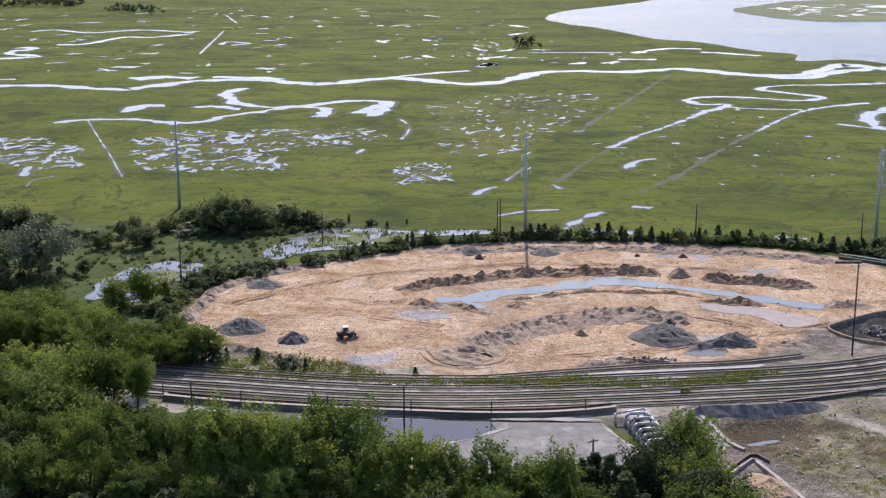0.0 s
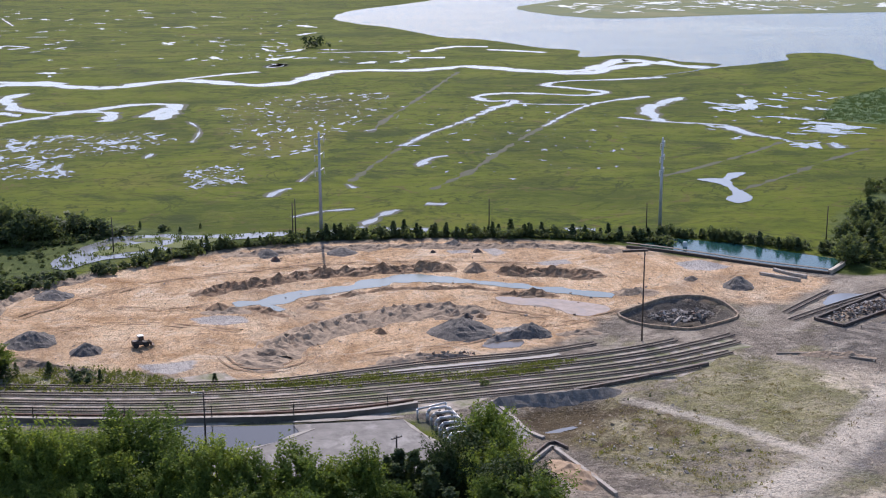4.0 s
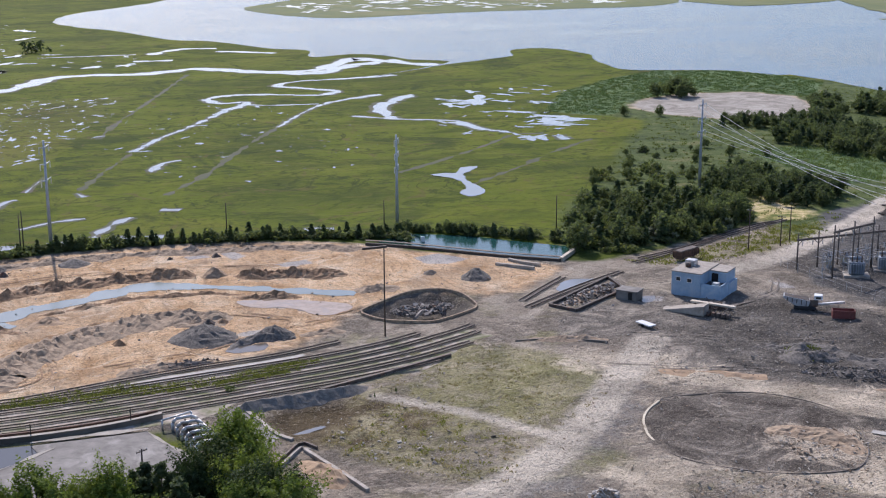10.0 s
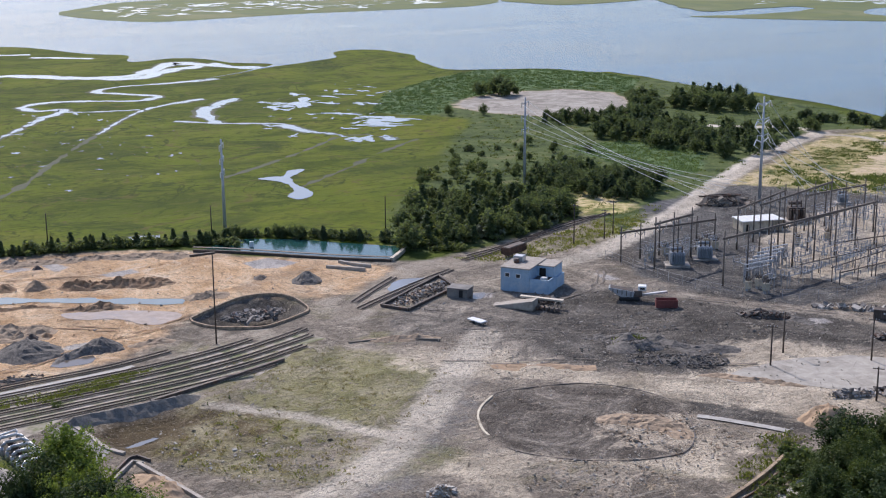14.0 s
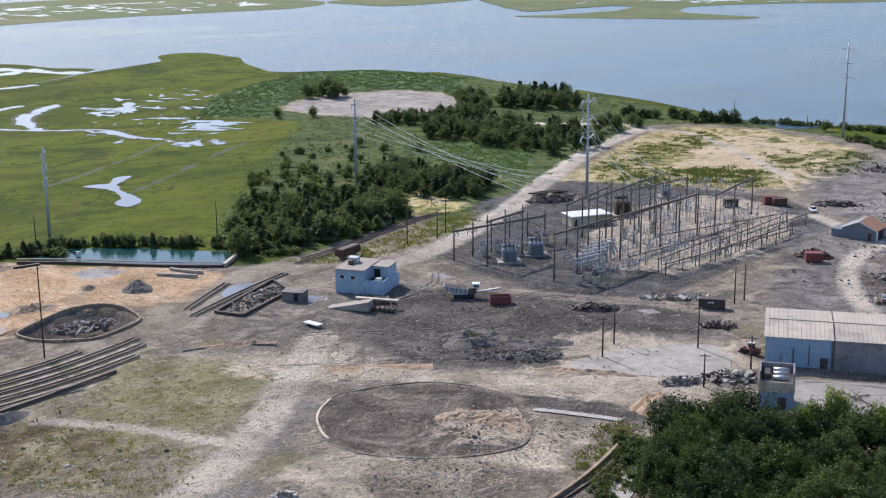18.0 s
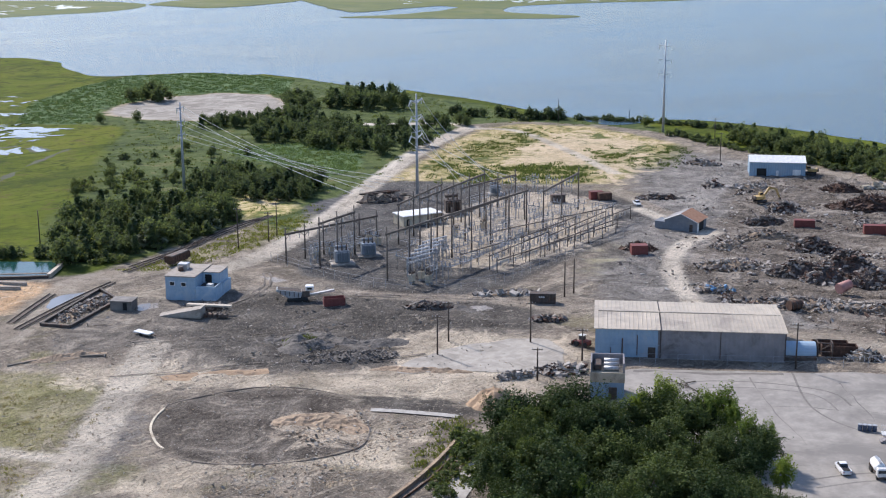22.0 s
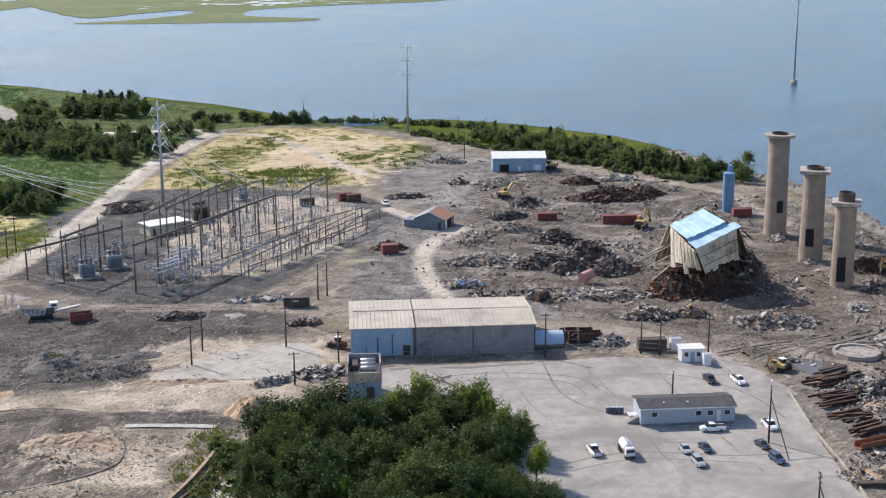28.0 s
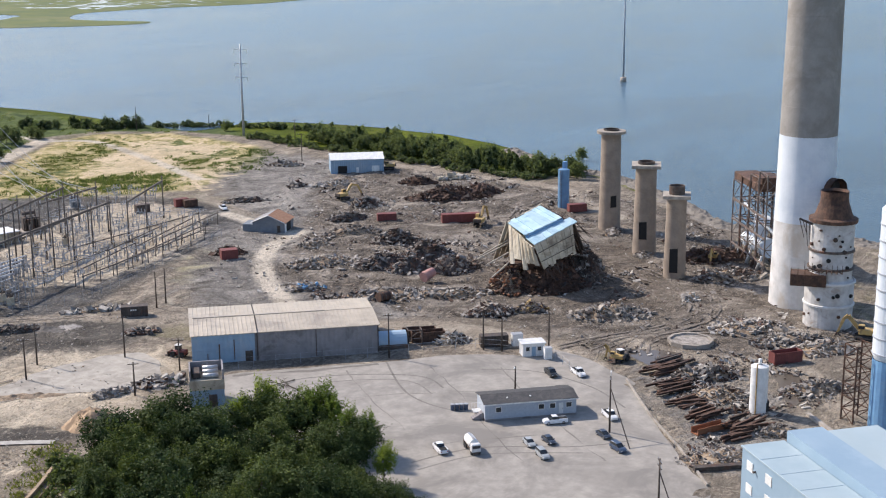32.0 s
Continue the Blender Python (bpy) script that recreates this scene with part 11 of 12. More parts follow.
container(192.6, 250.7, -30, 5.2, M_RED, "red open steel dumpster on the yard", 1.9, 2.4, True)
bk = container(231.1, 217.2, -48, 6.3, M_STEEL, "dark steel container with pale lettering", 2.4, 2.4)
for i in range(3):
    one("lettering", lambda b: box(b, -0.9 + 0.5 * i, -1.27, 1.4, -0.55 + 0.5 * i, -1.255, 1.75), M_WHITE, bk, "pale illegible lettering bar")
container(356.7, 197.5, -50, 12.0, M_RED, "long dark red shipping container", 2.6)
container(347.6, 218.9, -50, 6.0, M_RED, "pinkish red container among scrap", 2.2)
container(270.9, 71.4, -42, 6.8, M_RED, "dark red open container in the yard", 2.4, 2.4, True)
container(387.5, 171.8, -45, 6.0, M_RED, "dark red container behind the collapsed building", 2.4)
container(251.3, 130.9, -49, 6.2, M_STEEL, "dark container behind the fence", 2.5)
container(247.4, 145.5, -49, 7.5, M_RUST, "rusty brown open container", 2.3, 2.4, True)
container(248.1, 148.1, -49, 7.5, M_RUST, "rusty brown open container", 2.3, 2.4, True)
container(285.8, 232.1, -40, 4.6, M_RED, "small red shed container with a white door", 2.6, 3.0)
container(320.5, 295.0, -30, 4.5, M_STEEL, "dark steel box beside the substation", 2.6)
container(333.8, 290.0, -30, 4.5, M_RED, "dark red steel box beside the substation", 2.6)
container(334.6, 287.0, -30, 4.5, M_RUST, "rusty steel box beside the substation", 2.4)

# covered tank beside the warehouse
cv = thing("covered_tank", 240.3, 150.6, 0, -49, "pale blue arched tank cover in a steel frame", "tank")
one("cover", lambda b: [lathe(b, [(2.2, -3.2), (2.2, 3.2)], 20)] and bmesh.ops.transform(b, matrix=pose(0, 0, 1.2, 0, 90, 0), verts=b.verts[:]), M_BLUE_ROOF, cv)
one("frame", lambda b: lattice(b, 3.6, -1.4, 6.6, 1.4, -0.2, 3.6, 2, 0.1), M_STEEL, cv)
one("plinth", lambda b: box(b, -3.4, -2.3, -0.2, 3.4, 2.3, 0.9), M_STEEL, cv)

# grey loader boat-like hopper near the dumpster, flat trailer and ramp
ra = thing("loading_ramp", 160.7, 268.1, 0, -52, "grey concrete loading ramp with a dark underside", "ramp")
one("deck", lambda b: bmesh.ops.recalc_face_normals(b, faces=[f for f in (lambda v: [b.faces.new([v[i] for i in q]) for q in ((0, 1, 2), (3, 5, 4), (0, 3, 4, 1), (1, 4, 5, 2), (2, 5, 3, 0))])([b.verts.new(p) for p in ((-6, -1.8, 0.0), (5, -1.8, 0.0), (5, -1.8, 2.4), (-6, 1.8, 0.0), (5, 1.8, 0.0), (5, 1.8, 2.4))])]), M_CONC, ra)
one("chute", lambda b: box(b, 0.0, 2.6, 1.7, 11.0, 3.8, 2.1), M_ROOF_TAN, ra, "tan steel chute")
for k in range(5):
    one("scrap_frame", lambda b: [tube(b, (5.5 + k * 1.2, -1.0 + 0.7 * (k % 3), 0), (6.2 + k * 1.1, 0.8, 1.7), 0.12, 0.12, 5), box(b, 5.4 + k * 1.2, -0.8, 0, 6.2 + k * 1.2, 0.6, 0.9, 0.1)], M_STEEL, ra)
ft = thing("flat_trailer", 146.1, 261.2, 0, -75, "small white flatbed trailer on the yard", "trailer")
one("bed", lambda b: box(b, -2.4, -1.0, 0.5, 2.4, 1.0, 0.8, 0.05), M_WHITE, ft)
for s in (-1, 1):
    one("wheel", lambda b: tube(b, (0, s * 0.9, 0.35), (0, s * 1.15, 0.35), 0.36, 0.36, 12), M_RUBBER, ft)
one("drawbar", lambda b: box(b, 2.4, -0.1, 0.4, 3.8, 0.1, 0.55), M_STEEL, ft)

# ---------------------------------------------------------------- yard structures
def ring_wall(name, pts, w, z0, z1, mat, label, category):
    line = smooth_line(pts, 1.6, True)
    o = line[0]
    t = thing(name, o.x, o.y, 0, 0, label, category, kind="structure")
    n = len(line)
    step = 3
    for i in range(0, n, step):
        seg = [line[j % n] for j in range(i, min(i + step, n) + 1)]
        bm = bmesh.new()
        prev = None
        for j, p in enumerate(seg):
            d = (line[(i + j + 1) % n] - line[(i + j - 1) % n]).normalized()
            s = Vector((-d.y, d.x, 0))
            row_ = [bm.verts.new(p - o + s * a + Vector((0, 0, z))) for a, z in ((-w / 2, z0), (-w / 2, z1), (w / 2, z1), (w / 2, z0))]
            if prev:
                for a in range(4):
                    bm.faces.new((prev[a], row_[a], row_[(a + 1) % 4], prev[(a + 1) % 4]))
            prev = row_
        bmesh.ops.recalc_face_normals(bm, faces=bm.faces[:])
        part("wall_panel", bm, mat, t)
    return t


ring_wall("pit_wall", OVAL, 0.45, -2.5, 0.45, M_GREYBERM, "curved concrete wall round an oval rubble pit", "wall")
ring_wall("yard_kerb", [(129.2, 218.4), (125.0, 217.2), (119.7, 212.7), (116.3, 207.8), (113.8, 200.9), (113.5, 195.4), (115.3, 189.7), (119.9, 184.2), (126.2, 179.3), (132.9, 176.7), (140.0, 176.1), (145.4, 179.8), (150.3, 186.9), (154.1, 196.4), (151.6, 207.1), (143.4, 215.3)], 0.2, -0.3, -0.02, M_RUT, "worn dark kerb ring round a coal circle", "kerb")
wk = thing("kerb_segment", 125.0, 217.2, 0, 0, "curved white kerb segment at the coal circle", "kerb", kind="structure")
one("kerb_body", lambda b: along(b, smooth_line([(124.8, 216.9), (120.6, 213.5), (117.1, 209.0), (114.5, 202.8), (113.9, 199.1)], 1.0), Vector((125.0, 217.2, 0)), 0.22, -0.2, 0.12), M_CREAM, wk)
ring_wall("foundation_ring", [(275.5, 94.0)] and [(q.x, q.y) for q in (Vector((274.0, 93.5, 0)) + Vector((4.8 * math.cos(k * 0.628), 4.8 * math.sin(k * 0.628), 0)) for k in range(10))], 0.6, -0.3, 0.8, M_CONC, "round concrete foundation ring filled with rubble", "foundation")
fdx, fdy = 274.0, 93.5
one("foundation_floor", lambda b: tube(b, (fdx, fdy, -0.3), (fdx, fdy, 0.4), 4.6, 4.6, 30), M_RUBBLE)
tagged(bpy.data.objects["foundation_floor"], "grey rubble fill in a round foundation", "floor", kind="structure")

tw = thing("concrete_trough", 132.5, 284.4, 0, 0, "long sunken concrete trough full of debris", "trough", kind="structure")
A0, A1, A2, A3 = [Vector((*p, 0)) for p in [(133.0, 284.8), (137.0, 278.3), (156.4, 290.6), (157.9, 302.6)]]
for a, b_ in ((A0, A1), (A1, A2), (A2, A3), (A3, A0)):
    d = (b_ - a).normalized()
    s = Vector((-d.y, d.x, 0)) * 0.3
    bm = bmesh.new()
    vs = [bm.verts.new(q - A0 + k * s + Vector((0, 0, z))) for z in (-0.4, 0.6) for q, k in ((a, -1), (b_, -1), (b_, 1), (a, 1))]
    for f in ((4, 5, 6, 7), (0, 1, 5, 4), (1, 2, 6, 5), (2, 3, 7, 6), (3, 0, 4, 7)):
        bm.faces.new([vs[i] for i in f])
    bmesh.ops.recalc_face_normals(bm, faces=bm.faces[:])
    part("wall_panel", bm, M_STEEL, tw)
sk = thing("concrete_shack", 150.5, 284.4, 0, -50, "small grey-green concrete shack beside the trough", "hut")
one("wall", lambda b: box(b, 0, 0, -0.3, 5.4, 4.0, 2.1), M_SLAB, sk)
one("roof", lambda b: box(b, -0.2, -0.2, 2.1, 5.6, 4.2, 2.3, 0.04), M_SLAB, sk)
one("doorway", lambda b: box(b, 3.2, -0.05, 0, 4.2, 0.02, 1.9), M_BLACK, sk)

tagged(sheet("basin_water", [(112.9, 361.8), (120.4, 353.4), (140.3, 333.9), (153.6, 323.3), (161.4, 332.0), (161.8, 337.5), (152.5, 346.5), (140.2, 359.7), (125.4, 368.0)], 0.12, M_TEAL, 2.0, 0.2, 4.0, False), "still teal green water in a long basin", "water", kind="structure")
bw = thing("basin_wall", 109.7, 361.4, 0, 0, "long dark concrete wall along the teal basin", "wall", kind="structure")
bo = Vector((109.7, 361.4, 0))
one("wall_body", lambda b: along(b, smooth_line([(109.3, 360.1), (120.0, 352.1), (140.0, 333.3), (153.6, 322.7)], 3.0), bo, 0.4, -0.4, 0.6), M_POLE, bw)
one("walkway", lambda b: along(b, smooth_line([(110.1, 362.8), (120.8, 354.6), (141.0, 335.7), (154.6, 324.9)], 3.0), bo, 0.5, 0.55, 0.7), M_STEEL, bw, "dark steel walkway")
one("end_wall", lambda b: along(b, smooth_line([(153.6, 322.7), (159.3, 328.6), (164.7, 335.1)], 3.0), bo, 0.5, -0.4, 1.0), M_ROOF_TAN, bw, "tan end wall")
wd = thing("weir", 125.7, 357.3, 0, -15, "small white water spout at the basin", "weir")
one("spout", lambda b: box(b, -0.6, -0.4, 0, 0.6, 0.4, 1.6, 0.1), M_WHITE, wd)
for pts, label in (([(135.3, 325.2), (139.1, 321.3), (143.2, 317.4)], "low concrete curb beside the basin"), ([(140.5, 328.5), (142.7, 323.9), (146.1, 320.1)], "low concrete curb beside the basin")):
    q0 = Vector((*pts[0], 0))
    k_ = thing("curb", q0.x, q0.y, 0, 0, label, "curb", kind="structure")
    one("curb_body", lambda b: along(b, smooth_line(pts, 2.0), q0, 0.4, -0.3, 0.7), M_CONC, k_)

# wagon on the rails
wx_, wy_, wa = (186.6, 312.5, 24)
wg = thing("rail_wagon", wx_, wy_, 0, wa, "rusty brown open rail wagon on the siding", "wagon")
one("body", lambda b: box(b, -4.2, -1.4, 0.9, 4.2, 1.4, 2.7, 0.06), M_RUST, wg)
for i in range(9):
    one("rib", lambda b: box(b, -4.1 + i * 1.0, -1.48, 0.95, -3.95 + i * 1.0, 1.48, 2.65), M_RUST, wg)
one("load", lambda b: box(b, -4.0, -1.2, 2.7, 4.0, 1.2, 2.9, 0.1), M_STEEL, wg)
for s in (-2.8, 2.8):
    bg = one("bogie", lambda b: box(b, s - 0.9, -1.0, 0.5, s + 0.9, 1.0, 0.9), M_STEEL, wg)
    for d in (-0.6, 0.6):
        one("wheelset", lambda b: tube(b, (s + d, -0.8, 0.8), (s + d, 0.8, 0.8), 0.42, 0.42, 12), M_STEEL, bg)

# silver pipe manifold beside the basin
mf = thing("pipe_manifold", 32.4, 235.2, 0, 0, "row of curved silver pipes with white insulation", "pipes")
m0, m1 = Vector((36.0, 235.6, 0)), Vector((38.0, 222.5, 0))
mo = Vector((32.4, 235.2, 0))
md = (m1 - m0).normalized()
mt = Vector((-md.y, md.x, 0))


g0, g1 = Vector((31.9, 236.4, 0)), Vector((37.5, 237.5, 0))


def bent(b, pts, r):
    for a, c in zip(pts, pts[1:]):
        tube(b, a, c, r, r, 10)


for i in range(6):
    q = m0.lerp(m1, i / 5) - mo
    one("pipe", lambda b: bent(b, [q - mt * 2.4 + Vector((0, 0, -0.3)), q - mt * 2.4 + Vector((0, 0, 1.5)), q - mt * 1.7 + Vector((0, 0, 2.2)), q + mt * 1.2 + Vector((0, 0, 2.2)), q + mt * 2.4 + Vector((0, 0, 1.4))], 0.3), M_SILVER, mf, "bright silver bent pipe")
    one("valve", lambda b: [tube(b, q + Vector((0, 0, 0)), q + Vector((0, 0, 1.8)), 0.22, 0.22, 7), box(b, q.x - 0.5, q.y - 0.5, 0.4, q.x + 0.5, q.y + 0.5, 1.1, 0.1)], M_STEEL, mf)
for s in (2.6,):
    one("header", lambda b: tube(b, m0 - mo - md * 2 + mt * s + Vector((0, 0, 1.2)), m1 - mo + md * 2 + mt * s + Vector((0, 0, 1.2)), 0.22, 0.22, 10), M_WHITE, mf, "white header pipe")
one("gantry_pipe", lambda b: bent(b, [g0 - mo + Vector((0, 0, -0.2)), g0 - mo + Vector((0, 0, 1.8)), g1 - mo + Vector((0, 0, 2.4)), g1 - mo + Vector((0, 0, 0.5))], 0.2), M_SILVER, mf)

for pts, half, z1, mat, label in (
        ([(47.6, 242.9), (49.5, 234.6), (50.9, 226.6), (53.1, 222.7)], 0.4, 0.35, M_CONC, "sloping pale concrete pit wall"), ([(53.9, 217.0), (55.9, 209.7), (58.1, 201.3), (59.2, 196.6)], 0.35, 0.5, M_CONC, "long pale concrete kerb wall"),
        ([(47.5, 212.5), (50.5, 216.3), (53.2, 219.8), (54.7, 220.1), (56.2, 217.1)], 0.16, 0.5, M_STEEL, "dark pipeline over the earth mound"), ([(48.1, 211.3), (51.3, 215.5), (53.4, 218.1), (54.8, 216.5)], 0.22, 0.5, M_CONC, "grey pipeline over the earth mound"),
        ([(244.0, 96.5), (226.6, 84.3), (214.3, 74.3), (201.3, 64.8)], 0.18, 0.3, M_CONC, "broken concrete wall along the parking lot"),
        ([(128.0, 154.4), (133.8, 156.4), (137.8, 157.9), (144.2, 160.7), (151.0, 164.1), (156.4, 167.2)], 0.3, 0.55, M_GREYBERM, "worn brown earth-stained retaining wall by the trees"), ([(128.6, 153.0), (138.6, 156.3), (145.0, 159.2), (151.6, 162.4)], 0.08, 0.3, M_RUST, "rusty rail along the retaining wall"), ([(206.3, 68.9), (212.7, 60.8)], 0.6, 0.7, M_STEEL, "dark steel beam on the ground"),
        ([(241.7, 58.8), (235.1, 52.9), (229.8, 48.6)], 0.4, 0.5, M_CONC, "pale concrete kerb at the silo"), ([(64.6, 245.9), (80.6, 251.2), (96.6, 257.3)], 0.35, 0.6, M_STEEL, "dark pipe along the rails"), ([(113.7, 261.8), (123.1, 259.9), (132.7, 254.0)], 0.18, 0.22, M_SLEEPER, "dark timber edge in the yard")):
    q0 = Vector((*pts[0], 0))
    k_ = thing("low_wall", q0.x, q0.y, 0, 0, label, "wall", kind="structure")
    one("wall_body", lambda b: along(b, smooth_line(pts, 2.0), q0, half, -0.5, z1), mat, k_)

# ---------------------------------------------------------------- debris
def chunks(name, spots, mats_, lo, hi, seed, flat=0.5, long=1.0, parent=None):
    """Broken pieces of uneven size at (x, y, z) spots, joined as one part."""
    rng = np.random.RandomState(seed)
    n = len(spots)
    c = np.array(spots)
    sz = (lo + (hi - lo) * rng.rand(n) ** 2.5)[:, None] * np.stack([rng.uniform(0.7, 1.0 + long, n), rng.uniform(0.5, 1.0, n), rng.uniform(0.25, 0.6, n) * flat * 1.6], -1)
    base = np.array([(-1, -1, -1), (1, -1, -1), (1, 1, -1), (-1, 1, -1), (-1, -1, 1), (1, -1, 1), (1, 1, 1), (-1, 1, 1)]) * 0.5
    a, t1, t2 = rng.uniform(0, 6.28, n), rng.normal(0, 0.35, n), rng.normal(0, 0.35, n)
    v = base[None] * sz[:, None, :] * rng.uniform(0.75, 1.15, (n, 8, 1))
    ca, sa = np.cos(a)[:, None], np.sin(a)[:, None]
    x = v[..., 0] * ca - v[..., 1] * sa
    y = v[..., 0] * sa + v[..., 1] * ca
    z = v[..., 2] + x * t1[:, None] + y * t2[:, None]
    p = np.stack([x, y, z], -1) + c[:, None, :]
    f0 = np.array([(3, 2, 1, 0), (4, 5, 6, 7), (0, 1, 5, 4), (1, 2, 6, 5), (2, 3, 7, 6), (3, 0, 4, 7)])
    f = (f0[None] + (np.arange(n) * 8)[:, None, None]).reshape(-1, 4)
    me = bpy.data.meshes.new(name)
    me.from_pydata(p.reshape(-1, 3).tolist(), [], f.tolist())
    for m in mats_:
        me.materials.append(m)
    me.polygons.foreach_set("material_index", np.repeat(rng.randint(0, len(mats_), n), 6).astype(np.int32))
    ob = tagged(new(name, me), kind="stuff")
    ob.parent = parent
    return ob


def pile(x, y, rx, ry, h, n, mats_, label, seed, turn=0.0, lo=0.3, hi=1.6, long=1.0, mound=M_STEEL, rods=0):
    rng = random.Random(seed)
    t = thing("debris_pile", x, y, 0, turn, label, "debris pile", "demolition debris")
    m = heap("mound", 0, 0, rx, ry, h, mound, seed * 1.3, "", "", 0, 1.6, 1.5)
    m.parent = t
    spots = []
    for i in range(n):
        a, r = rng.uniform(0, 6.28), math.sqrt(rng.random()) * 1.12
        f = min(r, 1.0)
        spots.append((rx * r * math.cos(a), ry * r * math.sin(a), max(0.0, h * (1 - f ** 1.5)) * rng.uniform(0.8, 1.25) + 0.1))
    chunks("chunk", spots, mats_, lo, hi, seed, 0.7, long, t)
    if rods:
        bm = bmesh.new()
        for i in range(rods):
            a, r = rng.uniform(0, 6.28), math.sqrt(rng.random())
            p = Vector((rx * r * math.cos(a), ry * r * math.sin(a), h * (1 - r ** 1.5) + 0.2))
            d = Vector((rng.gauss(0, 1), rng.gauss(0, 1), rng.gauss(0.15, 0.45))).normalized() * rng.uniform(0.8, 3.0)
            tube(bm, p - d * 0.5, p + d * 0.5, rng.uniform(0.05, 0.14), None, 4)
        tagged(part("rod", bm, mats_[0], t), kind="stuff")
    return t


